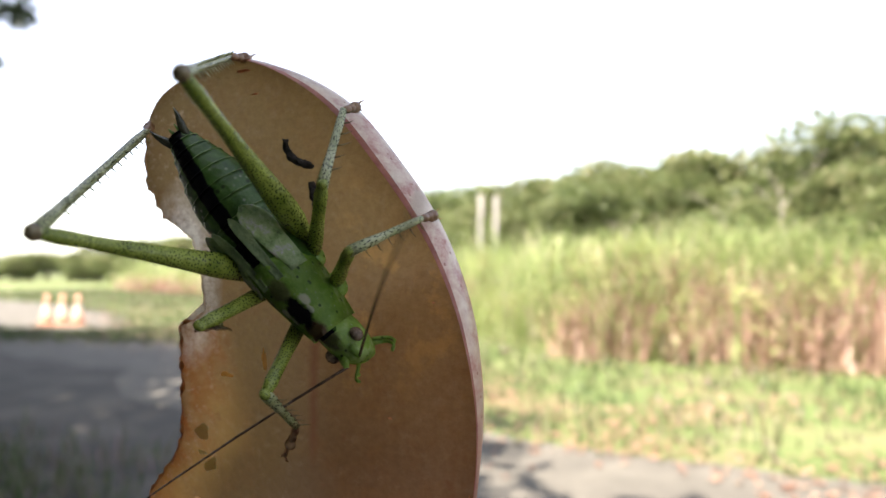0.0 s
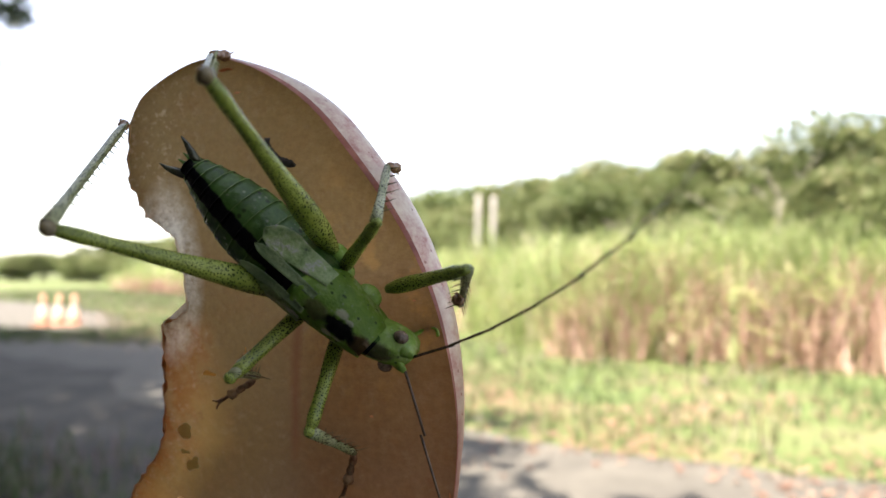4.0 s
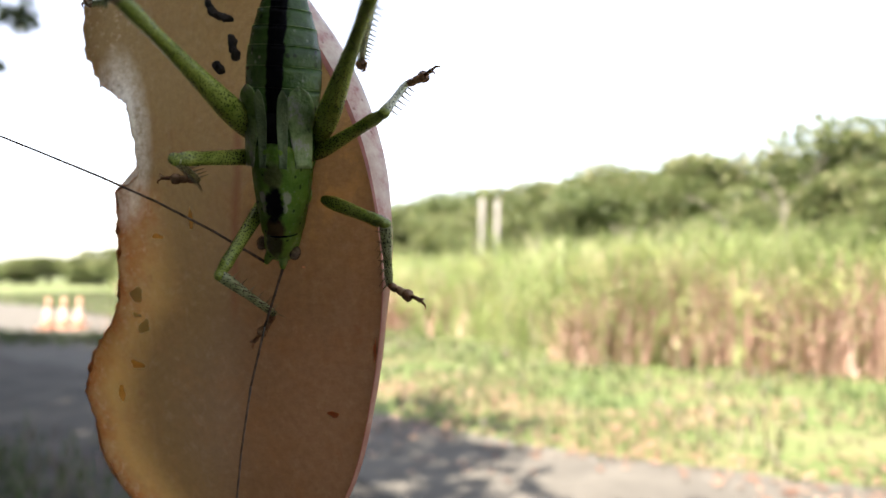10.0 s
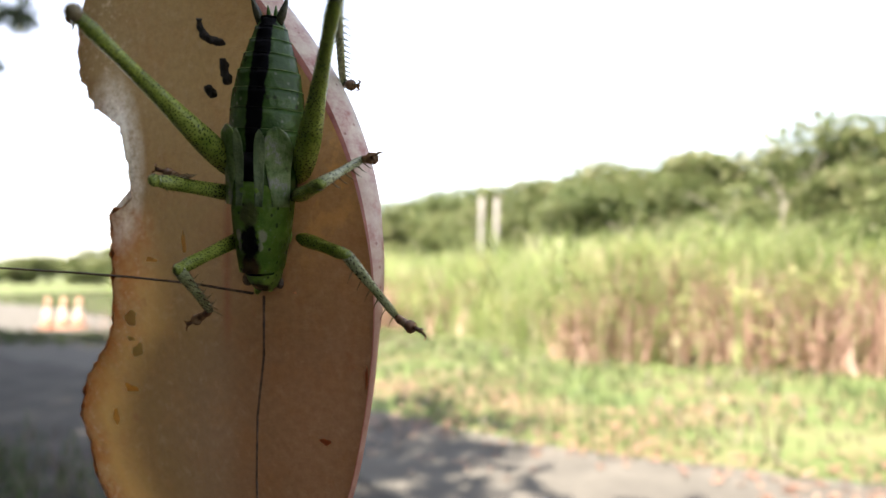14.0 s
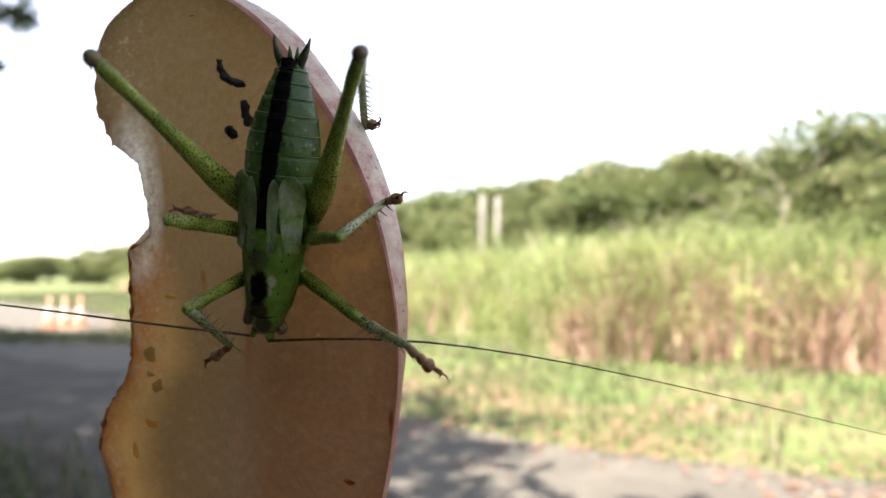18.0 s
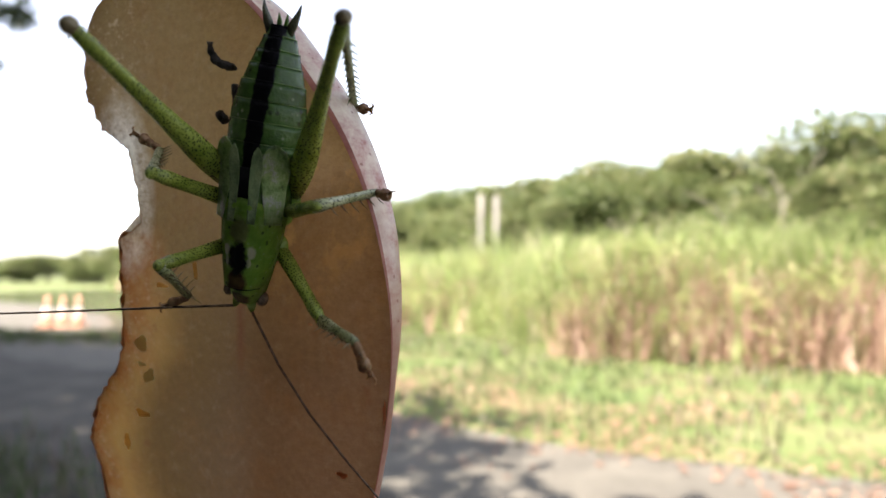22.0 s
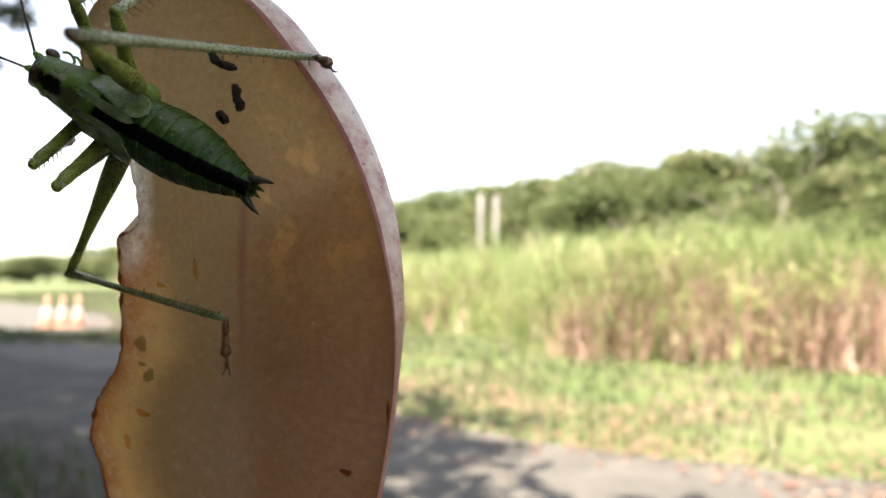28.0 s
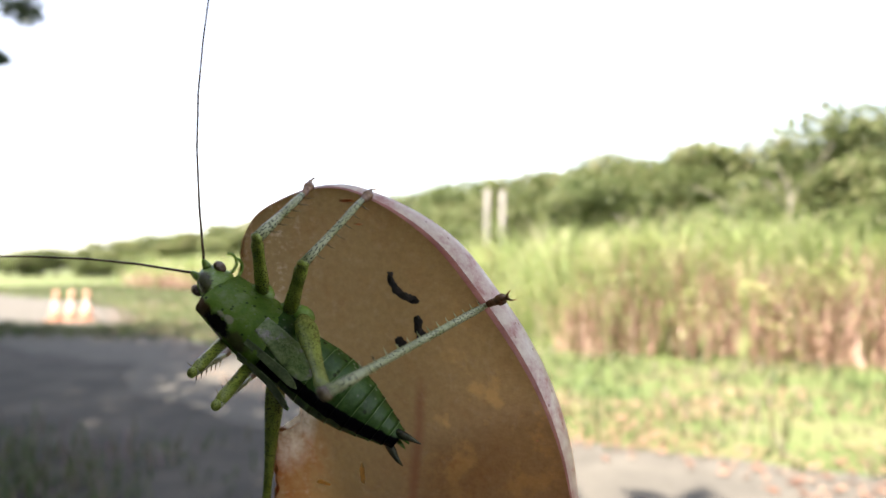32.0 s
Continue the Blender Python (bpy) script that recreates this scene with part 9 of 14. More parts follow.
    walk(legs["front_left"]["tarsus"], [
        (0, pose(-.0115,-.00506,-.00183,167,84.2,144.4)), (1, pose(-.01112,-.00556,-.00103,-145.6,85.7,-167.2)), (1.5, pose(-.01045,-.00577,-.00152,-174.4,78.9,164.7)),
        (2, pose(-.00977,-.00595,-.00192,179,71.6,158.8)), (2.333, pose(-.00899,-.00368,-.00371,-177.8,24.5,161.8)), (2.667, pose(-.00785,-.00143,-.00544,-176.8,-22.7,163.9)),
        (3, pose(-.00736,.00041,-.00242,-179.8,-69.6,171)), (5.5, pose(-.00487,-.00086,-.00262,130.2,-73.1,-140.6)), (5.733, pose(-.00446,-.00159,-.00469,123.7,-77.3,-134.4)),
        (6, pose(-.00459,-.00276,-.00261,109,-81.3,-120)), (6.5, pose(-.00495,-.00309,-.00444,46,-81.6,-57.4)), (6.667, pose(-.00565,-.00391,-.00212,34.2,-80.9,-45.4)),
        (6.833, pose(-.00635,-.00455,-.00172,25.1,-80,-36.3)), (7, pose(-.00702,-.00504,-.0014,18.7,-79.5,-30.3)), (7.267, pose(-.00728,-.00194,-.00452,163.3,-81.5,-176.5)),
        (7.5, pose(-.00714,.00064,-.00335,175.6,-63.2,169.7)), (7.733, pose(-.00493,.00066,-.00226,95,-77.4,-105.3)), (8, pose(-.00239,.0003,-.00158,47.2,-54.8,-52.5)),
        (8.167, pose(-.00216,.00013,-.00158,40.2,-56.6,-44.3)), (8.333, pose(-.00198,-.00036,-.00158,32.4,-58.6,-34.9)), (8.5, pose(-.00173,-.00083,-.0016,23.6,-60.5,-24.7)),
        (8.733, pose(-.003,-.00035,-.00187,15.7,-76.1,-16.4)), (9, pose(-.00327,-.00039,.00001,-61.7,-85.8,62.8)), (9.5, pose(-.00638,.00206,.00138,-143.5,-58.4,157.1)),
        (9.733, pose(-.00816,.00173,.00186,-147.9,-54,165.2)), (10, pose(-.00949,.00108,.00211,-150.8,-48.4,171.3)), (10.5, pose(-.00916,.00096,.00091,-142.8,-46.9,163.5)),
        (11, pose(-.00884,.0007,-.00029,-135.4,-44.7,156.4)), (12, pose(-.01271,-.00024,.00131,-142.5,-54.4,170.6)), (13, pose(-.01173,-.00025,.00176,-128.9,-50.2,152.3)),
        (14, pose(-.01225,.0001,.00206,-146.4,-55.6,173.2)), (14.6, pose(-.01379,.00163,.00092,-134.8,-33.1,160.5)), (15.2, pose(-.01503,.00161,.0048,-129.6,-9.8,153.5)),
        (15.8, pose(-.01511,.00157,.00552,-127,13.6,147.9)), (16.4, pose(-.01458,.00022,.00813,-127.1,37.1,141.9)), (17, pose(-.01324,-.00186,.01014,-132.7,60.1,131.3)),
        (18, pose(-.01362,-.00482,.01037,-128.6,34.6,132.8)), (19, pose(-.01161,-.00308,.01078,-141.7,33.7,108.9)), (20, pose(-.01118,-.00293,.01159,-147.4,36.1,103.9)),
        (21, pose(-.01077,-.00313,.01206,-151.1,36.7,102.2)), (22, pose(-.01157,-.00315,.01128,-143.8,37.3,108.5)), (22.2, pose(-.0116,-.00333,.01123,-142.4,36.2,109.8)),
        (22.4, pose(-.01165,-.00359,.01117,-141.1,35,111.2)), (22.6, pose(-.01176,-.00382,.01109,-139.9,33.9,112.3)), (22.8, pose(-.01194,-.00388,.01089,-138.6,33.1,113.3)),
        (23, pose(-.01222,-.00364,.01051,-136.8,32.6,113.9)), (23.267, pose(-.01254,-.00485,.01031,-130.7,29.3,121.7)), (23.5, pose(-.01251,-.0066,.01038,-125,24.1,130.1)),
        (23.633, pose(-.01299,-.00688,.00989,-123.5,21.1,130.6)), (23.733, pose(-.01358,-.00707,.00924,-122.5,18.1,130.6)), (23.867, pose(-.01422,-.00713,.00857,-121.3,15.1,130.3)),
        (24, pose(-.01489,-.00728,.00788,-121,8.1,127.1)), (24.1, pose(-.01646,-.00576,.00674,-121.5,-5.3,115.2)), (24.2, pose(-.01615,-.00447,.00623,-122,-3.4,113.3)),
        (24.3, pose(-.0145,-.00282,.00513,-122.5,2.4,114.8)), (24.4, pose(-.01217,.00073,.00156,-122.7,-1.3,109.3)), (24.5, pose(-.00887,.00419,-.00177,-122.8,2.1,109.7)),
        (24.667, pose(-.00993,.00339,-.00128,-121.5,1.6,111.5)), (24.833, pose(-.01096,.00263,-.0009,-120.4,1,113.6)), (25, pose(-.01198,.00197,-.00094,-120.6,1.2,115.9)),
        (25.267, pose(-.01288,.00082,-.00214,-123.7,2.3,122.6)), (25.5, pose(-.01338,-.00106,-.00327,-128.7,4.1,128.8)), (25.9, pose(-.01222,-.00119,-.00434,-137.9,16.9,130.3)),
        (26.3, pose(-.01113,-.00151,-.0041,-144.5,35.6,130.3)), (26.7, pose(-.00992,-.00187,-.00348,-153.3,45.4,125.2)), (27.1, pose(-.00834,-.00263,-.00246,-165.6,53.3,116.8)),
        (27.5, pose(-.00672,-.00347,-.00157,175.7,58.4,104)), (28, pose(-.00593,-.00451,-.00208,157.5,60.3,91.9)), (29, pose(-.00513,-.0044,-.00087,-169.6,49,121.3)),
        (29.5, pose(-.00605,-.00386,-.0007,-167.5,47.3,120.3)), (30, pose(-.00653,-.0036,-.00004,-155.7,49.1,132.4)), (30.5, pose(-.00627,-.0052,-.0003,-146.3,47.5,142.8)),
        (31, pose(-.00633,-.00556,-.00013,-131.1,54,160.5)), (32, pose(-.00567,-.00606,-.0011,-137.6,58,156.7)),
    ])
    walk(legs["front_right"]["femur"], [
        (0, pose(.00168,-.00569,-.00247,32,-57.9,45.9)), (1, pose(.00174,-.00565,-.00239,43.8,-51.7,35.4)), (1.5, pose(.00174,-.00564,-.0024,37.7,-47.8,42.6)),
        (2, pose(.00172,-.00564,-.00242,32.6,-43.7,48.7)), (2.333, pose(.00175,-.00561,-.00238,33.5,-44.4,47.7)), (2.667, pose(.00176,-.0056,-.00236,33.9,-46.3,47.5)),
        (3, pose(.00179,-.00558,-.00232,34.9,-47,46.4)), (5.5, pose(.00186,-.00561,-.00232,48.1,-40.8,24.8)), (5.733, pose(.00181,-.00564,-.00236,48.6,-42.5,23.6)),
        (6, pose(.00177,-.00566,-.0024,49.6,-44.7,21.6)), (6.5, pose(.00178,-.0056,-.00237,33.4,-42,41.4)), (6.667, pose(.00175,-.00562,-.00239,32.3,-44.5,43.2)),
        (6.833, pose(.00174,-.00563,-.0024,31.3,-46.8,44.7)), (7, pose(.00173,-.00564,-.0024,28.9,-48.8,46.8)), (7.267, pose(.00178,-.00561,-.00235,32.5,-45.5,40.7)),
        (7.5, pose(.00188,-.00555,-.00227,34.9,-41.8,36.6)), (7.733, pose(.00189,-.00556,-.00228,37.1,-39.8,33.4)), (8, pose(.00189,-.00558,-.00231,40.2,-37.6,28.7)),
        (8.167, pose(.00192,-.00559,-.00232,43.5,-32.4,24.5)), (8.333, pose(.00188,-.00562,-.00237,46.1,-29.1,20.2)), (8.5, pose(.00186,-.00565,-.00241,47.6,-26,16.3)),
        (8.733, pose(.00182,-.00565,-.00239,44.4,-35.5,18.1)), (9, pose(.00179,-.00565,-.00238,41.6,-43.5,22.2)), (9.5, pose(.00178,-.00556,-.00231,24.3,-46.7,52.8)),
        (9.733, pose(.00178,-.00549,-.00223,21.3,-48.7,61.7)), (10, pose(.00175,-.00547,-.00219,16.6,-51.7,70.3)), (10.5, pose(.00176,-.00557,-.00228,30.6,-54,54.2)),
        (11, pose(.00174,-.00565,-.00238,42.3,-54.6,39.1)), (12, pose(.00168,-.00569,-.00247,38.6,-69.3,39.4)), (13, pose(.00168,-.00569,-.00246,44.1,-70.4,32.8)),
        (14, pose(.00169,-.00569,-.00244,34.2,-68.7,43.1)), (14.6, pose(.00168,-.00569,-.00246,31.5,-68.5,45.2)), (15.2, pose(.00167,-.0057,-.00248,29,-68.2,47.2)),
        (15.8, pose(.00167,-.0057,-.0025,27.4,-67.6,48.1)), (16.4, pose(.00167,-.00571,-.00252,26.1,-67.3,48.7)), (17, pose(.00166,-.00571,-.00254,24.4,-67.2,49.9)),
        (18, pose(.00164,-.00572,-.00259,37.2,-70.1,37.2)), (19, pose(.00163,-.00572,-.00263,50.2,-71.2,21.2)), (20, pose(.00164,-.00571,-.00261,60,-73.2,13)),
        (21, pose(.00163,-.00571,-.00261,60.5,-70.7,15.9)), (22, pose(.00163,-.00572,-.00262,51.1,-70,21.6)), (22.2, pose(.00163,-.00572,-.00262,50.5,-69.7,21.6)),
        (22.4, pose(.00163,-.00572,-.00262,50.3,-69.7,21.4)), (22.6, pose(.00163,-.00572,-.00263,49.6,-70,21.5)), (22.8, pose(.00163,-.00572,-.00263,47.9,-71,22.4)),
        (23, pose(.00163,-.00572,-.00263,43.5,-73,25.4)), (23.267, pose(.00161,-.0057,-.00264,61.5,-68.8,4.9)), (23.5, pose(.00159,-.00569,-.00265,74.2,-61.7,-10)),
        (23.633, pose(.0016,-.00568,-.00264,77.1,-62,-13.6)), (23.733, pose(.00161,-.00568,-.00263,79.8,-63,-17.2)), (23.867, pose(.00162,-.00568,-.00262,82.6,-64.1,-21)),
        (24, pose(.00162,-.00568,-.00261,85.8,-65,-25.3)), (24.1, pose(.00163,-.00568,-.0026,88,-64.2,-28.2)), (24.2, pose(.00163,-.00567,-.0026,90.2,-63.1,-31)),
        (24.3, pose(.00163,-.00567,-.00259,92.1,-61.6,-33.4)), (24.4, pose(.00163,-.00567,-.00259,93.9,-60,-35.6)), (24.5, pose(.00163,-.00567,-.00258,95.6,-58.3,-37.8)),
        (24.667, pose(.00161,-.00566,-.00259,92.8,-51.6,-35.4)), (24.833, pose(.00159,-.00565,-.00259,91,-45.7,-34.1)), (25, pose(.00158,-.00564,-.0026,90.2,-41.1,-33.8)),
        (25.267, pose(.00159,-.00565,-.00259,92.8,-43.3,-33.9)), (25.5, pose(.00161,-.00566,-.00257,95.7,-46.7,-32.4)), (25.9, pose(.00164,-.00568,-.00254,96.9,-47,-26.8)),
        (26.3, pose(.00167,-.0057,-.0025,96.6,-47.3,-22.1)), (26.7, pose(.00169,-.00571,-.00247,97.1,-47.9,-18.8)), (27.1, pose(.00171,-.00571,-.00245,98.3,-48.1,-14.8)),
        (27.5, pose(.00174,-.00571,-.00243,99.5,-46.8,-7.4)), (28, pose(.00175,-.00571,-.00239,102.2,-52.9,-5.9)), (29, pose(.00175,-.00572,-.00244,106.1,-40.1,-12.3)),
        (29.5, pose(.00171,-.00571,-.00246,101.1,-41.5,-10)), (30, pose(.00169,-.0057,-.00249,97.1,-37.3,-6.8)), (30.5, pose(.00167,-.0057,-.0025,90.7,-34.7,.7)),
        (31, pose(.00165,-.0057,-.00252,85.4,-34.2,6.9)), (32, pose(.00162,-.00571,-.00254,85,-36.6,9.8)),
    ])
    walk(legs["front_right"]["tibia"], [
        (0, pose(.00523,-.00202,.00566,26.2,51.2,45.5)), (1, pose(.00659,-.0022,.00515,18.7,58.1,34.5)), (1.5, pose(.00649,-.00128,.00471,32.5,52.4,54.1)),
        (2, pose(.00631,-.00042,.00421,41.5,45.3,69.4)), (2.333, pose(.00637,-.00054,.00433,39.9,47.2,67.7)), (2.667, pose(.00624,-.0007,.00458,38.1,49,65.6)),
        (3, pose(.0063,-.00084,.00471,36.1,50.9,63.5)), (5.5, pose(.00846,-.00256,.00397,28.5,58.4,48.7)), (5.733, pose(.0083,-.00281,.00414,28.3,62.4,48)),
        (6, pose(.00811,-.00315,.00436,28.6,66.6,47.7)), (6.5, pose(.00714,-.00088,.00405,68.1,56.9,92.3)), (6.667, pose(.00675,-.00093,.00434,77.1,54.5,102.9)),
        (6.833, pose(.00641,-.00101,.0046,84.4,51.2,111.7)), (7, pose(.00606,-.00104,.00482,89.6,47.7,118.3)), (7.267, pose(.00688,-.00121,.00449,90.5,49.7,119.1)),
        (7.5, pose(.00763,-.00128,.00413,90,51.7,119.4)), (7.733, pose(.00805,-.0015,.00386,82.7,57,111.2)), (8, pose(.00856,-.00192,.00355,75.4,61.4,102.2)),
        (8.167, pose(.0093,-.00222,.00282,66.9,64.9,92.6)), (8.333, pose(.00976,-.00272,.0023,54.7,68.2,80)), (8.5, pose(.01014,-.00323,.0018,37.6,70.2,62.6)),
        (8.733, pose(.00924,-.00322,.00319,57.4,69.8,84.1)), (9, pose(.00824,-.00302,.00423,79.4,65.4,108.7)), (9.5, pose(.00576,-.00031,.00468,81.4,56.1,114)),
        (9.733, pose(.00479,.00008,.00499,82.9,50.9,117.1)), (10, pose(.00375,.00013,.00535,83.1,47.2,118.6)), (10.5, pose(.00507,-.00099,.00548,68.8,59.5,100.3)),
        (11, pose(.00606,-.00214,.00545,41.3,67.5,70)), (12, pose(.00431,-.00353,.00651,61.6,56.5,90.7)), (13, pose(.00439,-.00395,.00658,57.7,58.2,87.5)),
        (14, pose(.00423,-.0033,.0065,54.1,56.2,84.5)), (14.6, pose(.00416,-.00319,.00647,53.4,57.9,83.5)), (15.2, pose(.0041,-.00308,.00643,53,59.4,82.7)),
        (15.8, pose(.00411,-.00298,.00638,52.1,61,81.4)), (16.4, pose(.0041,-.00292,.00634,51.7,62.5,80.6)), (17, pose(.00406,-.00286,.00631,50.9,64,79.3)),
        (18, pose(.00424,-.00375,.00644,70.2,52.5,100.7)), (19, pose(.00452,-.0046,.00646,61.1,58.2,88)), (20, pose(.00433,-.00508,.00658,46.9,57.8,74.5)),
        (21, pose(.00469,-.00484,.00645,44.3,56.7,74.2)), (22, pose(.00469,-.00451,.0064,54.8,59.2,83.6)), (22.2, pose(.00472,-.00449,.00638,57.7,58.9,86.5)),
        (22.4, pose(.00473,-.0045,.00638,60.5,58.5,89.5)), (22.6, pose(.00467,-.00452,.0064,63.2,58.1,92.1)), (22.8, pose(.00451,-.00453,.00645,66,58,94.7)),
        (23, pose(.00417,-.00451,.00655,69,58.2,96.8)), (23.267, pose(.00507,-.00541,.0063,72.8,50.6,99)), (23.5, pose(.00607,-.00647,.0058,76.5,42.2,101.7)),
        (23.633, pose(.00598,-.00674,.00584,78.5,45,103.2)), (23.733, pose(.00578,-.00697,.00592,79.9,47.7,104.1)), (23.867, pose(.00553,-.00718,.00602,81.5,50.6,105.1)),
        (24, pose(.00529,-.00741,.00609,82.8,53.4,106)), (24.1, pose(.0053,-.00765,.00604,87.5,50.6,111.8)), (24.2, pose(.00535,-.00791,.00596,91.3,47.5,116.8)),
        (24.3, pose(.00545,-.00819,.00585,94.4,44.2,121.3)), (24.4, pose(.00554,-.00847,.00572,97,40.7,125.3)), (24.5, pose(.00562,-.00876,.00558,99.3,37,128.9)),
        (24.667, pose(.00647,-.00911,.00493,86.4,49.8,111.9)), (24.833, pose(.00715,-.00941,.00427,62.9,59,84.9)), (25, pose(.00759,-.00966,.00371,28.5,59.3,47.6)),
        (25.267, pose(.00739,-.00954,.004,28.6,56.1,50.6)), (25.5, pose(.00717,-.00919,.00442,25.5,51.5,52.1)), (25.9, pose(.00748,-.00863,.00448,19.3,51.3,54.9)),
        (26.3, pose(.00771,-.00815,.00455,14.7,54,57)), (26.7, pose(.00778,-.00778,.00466,11,57.8,58.7)), (27.1, pose(.00791,-.00735,.00469,7.8,61.6,61.1)),
        (27.5, pose(.00825,-.00655,.00457,3.4,64.8,64.1)), (28, pose(.00751,-.0063,.00527,-16.6,59.5,48.7)), (29, pose(.00892,-.00728,.00375,18.3,63.9,79)),
        (29.5, pose(.00879,-.00696,.0039,-8.4,66.2,48.5)), (30, pose(.00927,-.0066,.00333,6.9,69,64.1)), (30.5, pose(.00955,-.00561,.00297,1.3,72.1,58.2)),
        (31, pose(.00953,-.00475,.00287,-13.8,72.9,42.9)), (32, pose(.00921,-.0044,.00318,-24.6,74.6,34.2)),
    ])
    walk(legs["front_right"]["tarsus"], [
        (0, pose(.00892,.00173,-.00089,15,21.4,22)), (1, pose(.01025,.00031,-.00199,18.4,17.7,24.2)), (1.5, pose(.00949,.00287,-.00195,17.3,15.3,30.1)),
        (2, pose(.00839,.00511,-.00176,15.7,7.1,34.7)), (2.333, pose(.00853,.00474,-.00183,15.5,4.3,33.4)), (2.667, pose(.00852,.00431,-.00176,15.6,3.5,32.6)),
        (3, pose(.00867,.0039,-.00181,15.4,.9,31.2)), (5.5, pose(.01136,.00074,-.00319,14.9,9,23.5)), (5.733, pose(.0109,.00008,-.00331,16.2,13.1,27)),
        (6, pose(.01036,-.00069,-.00335,16.9,10.5,28.5)), (6.5, pose(.00696,.0037,-.00299,18.2,21.2,28.6)), (6.667, pose(.00566,.00382,-.0025,21.6,26.6,34.7)),
        (6.833, pose(.00447,.00388,-.00195,25.1,29.9,40.5)), (7, pose(.00338,.00395,-.00139,27.9,30.5,44.7)), (7.267, pose(.00424,.00354,-.00191,25.1,24.7,39.1)),
        (7.5, pose(.00508,.00326,-.00246,22.6,17.2,33.3)), (7.733, pose(.0064,.00277,-.00318,17.4,30.1,27.5)), (8, pose(.00771,.00201,-.00382,20.1,53.3,31.2)),
        (8.167, pose(.00914,.00134,-.00478,26.2,58.6,38.5)), (8.333, pose(.0103,.00035,-.0055,33.3,63.2,47.5)), (8.5, pose(.01145,-.0007,-.0061,41.8,67.1,57.7)),
        (8.733, pose(.00954,-.00033,-.00469,31.9,55.6,46.6)), (9, pose(.00712,.00029,-.00341,29.9,44.2,44.5)), (9.5, pose(.00385,.00397,-.00229,34.2,31.6,48.3)),
        (9.733, pose(.00237,.0048,-.00153,38.6,26,53.4)), (10, pose(.00102,.00514,-.0008,41.4,20.2,56.6)), (10.5, pose(.0043,.0032,-.00175,35.4,23.3,44.3)),
        (11, pose(.00716,.00088,-.00231,28.1,24.9,31.4)), (12, pose(.00425,.0011,-.00049,26.3,26.2,34.7)), (13, pose(.00459,.00048,-.00056,26.4,35,37.5)),
        (14, pose(.00468,.00135,-.00048,22.6,32.2,33)), (14.6, pose(.00467,.00125,-.00064,22.1,31.8,33)), (15.2, pose(.00465,.00116,-.0008,21.6,31.5,33)),
        (15.8, pose(.00472,.00104,-.00097,21.1,31,33)), (16.4, pose(.00474,.0009,-.00111,20.8,30.8,33)), (17, pose(.00475,.00076,-.00124,20.3,30.5,33.1)),
        (18, pose(.00329,.00127,-.00023,27.5,25.1,42.8)), (19, pose(.00467,-.00017,-.00068,21.4,27.8,30.3)), (20, pose(.00553,-.00077,-.00052,20.2,30.8,28.7)),
        (21, pose(.00594,-.0004,-.00057,20,28,29.3)), (22, pose(.00516,-.00022,-.00082,20.9,29.2,33.5)), (22.2, pose(.00498,-.00016,-.00082,21.1,29.9,34.2)),
        (22.4, pose(.00477,-.00011,-.00079,21.4,30.3,35)), (22.6, pose(.00451,-.00008,-.00074,21.5,30.9,35.5)), (22.8, pose(.00415,-.00009,-.00067,21.4,31.7,35.8)),
        (23, pose(.00365,-.00011,-.00059,21,32.9,35.4)), (23.267, pose(.00424,-.00014,-.00019,27.1,29.4,45.8)), (23.5, pose(.0048,-.00037,.00017,33.6,25.1,57)),
        (23.633, pose(.00462,-.00096,-.0001,35.9,31.8,59.9)), (23.733, pose(.0044,-.00149,-.0003,38.1,37.8,62.9)), (23.867, pose(.00414,-.00203,-.00047,41.3,43.9,66.5)),
        (24, pose(.00391,-.00259,-.00065,45,49.5,70.9)), (24.1, pose(.00332,-.0027,-.00045,49.8,50.3,76.9)), (24.2, pose(.0028,-.00285,-.00024,54.4,50.5,82.9)),
        (24.3, pose(.00231,-.00304,-.00001,58.9,50.3,88.9)), (24.4, pose(.00186,-.00327,.00024,63.6,49.8,95.1)), (24.5, pose(.0014,-.00354,.00053,68.3,49,101.1)),
        (24.667, pose(.00444,-.00408,-.00149,53.8,51.3,82.6)), (24.833, pose(.00753,-.00509,-.00293,38.1,50.8,63)), (25, pose(.01049,-.00649,-.00351,22.5,46.3,43.9)),
        (25.267, pose(.01037,-.00591,-.00297,23.6,49.9,49.1)), (25.5, pose(.01038,-.00506,-.00216,22,52.1,52.9)), (25.9, pose(.0105,-.00433,-.00207,17.2,51.7,57.7)),
        (26.3, pose(.0104,-.004,-.00224,14.1,54.2,62.2)), (26.7, pose(.01011,-.00395,-.00245,12.7,57.8,66.9)), (27.1, pose(.00984,-.00385,-.0027,12.2,61.4,73.2)),
        (27.5, pose(.00981,-.00333,-.00302,11.1,64.5,80.5)), (28, pose(.01033,-.0031,-.00197,-11.3,61.8,63)), (29, pose(.00962,-.00365,-.00379,15.6,63.3,84.1)),
        (29.5, pose(.01103,-.00442,-.00378,30.9,62.3,99)), (30, pose(.01059,-.00389,-.00451,22.6,64.3,88.1)), (30.5, pose(.01091,-.00341,-.00503,29.7,72.5,94.7)),
        (31, pose(.01135,-.00307,-.00515,60.5,74.3,126.7)), (32, pose(.01105,-.00315,-.00492,29.4,73,98)),
    ])
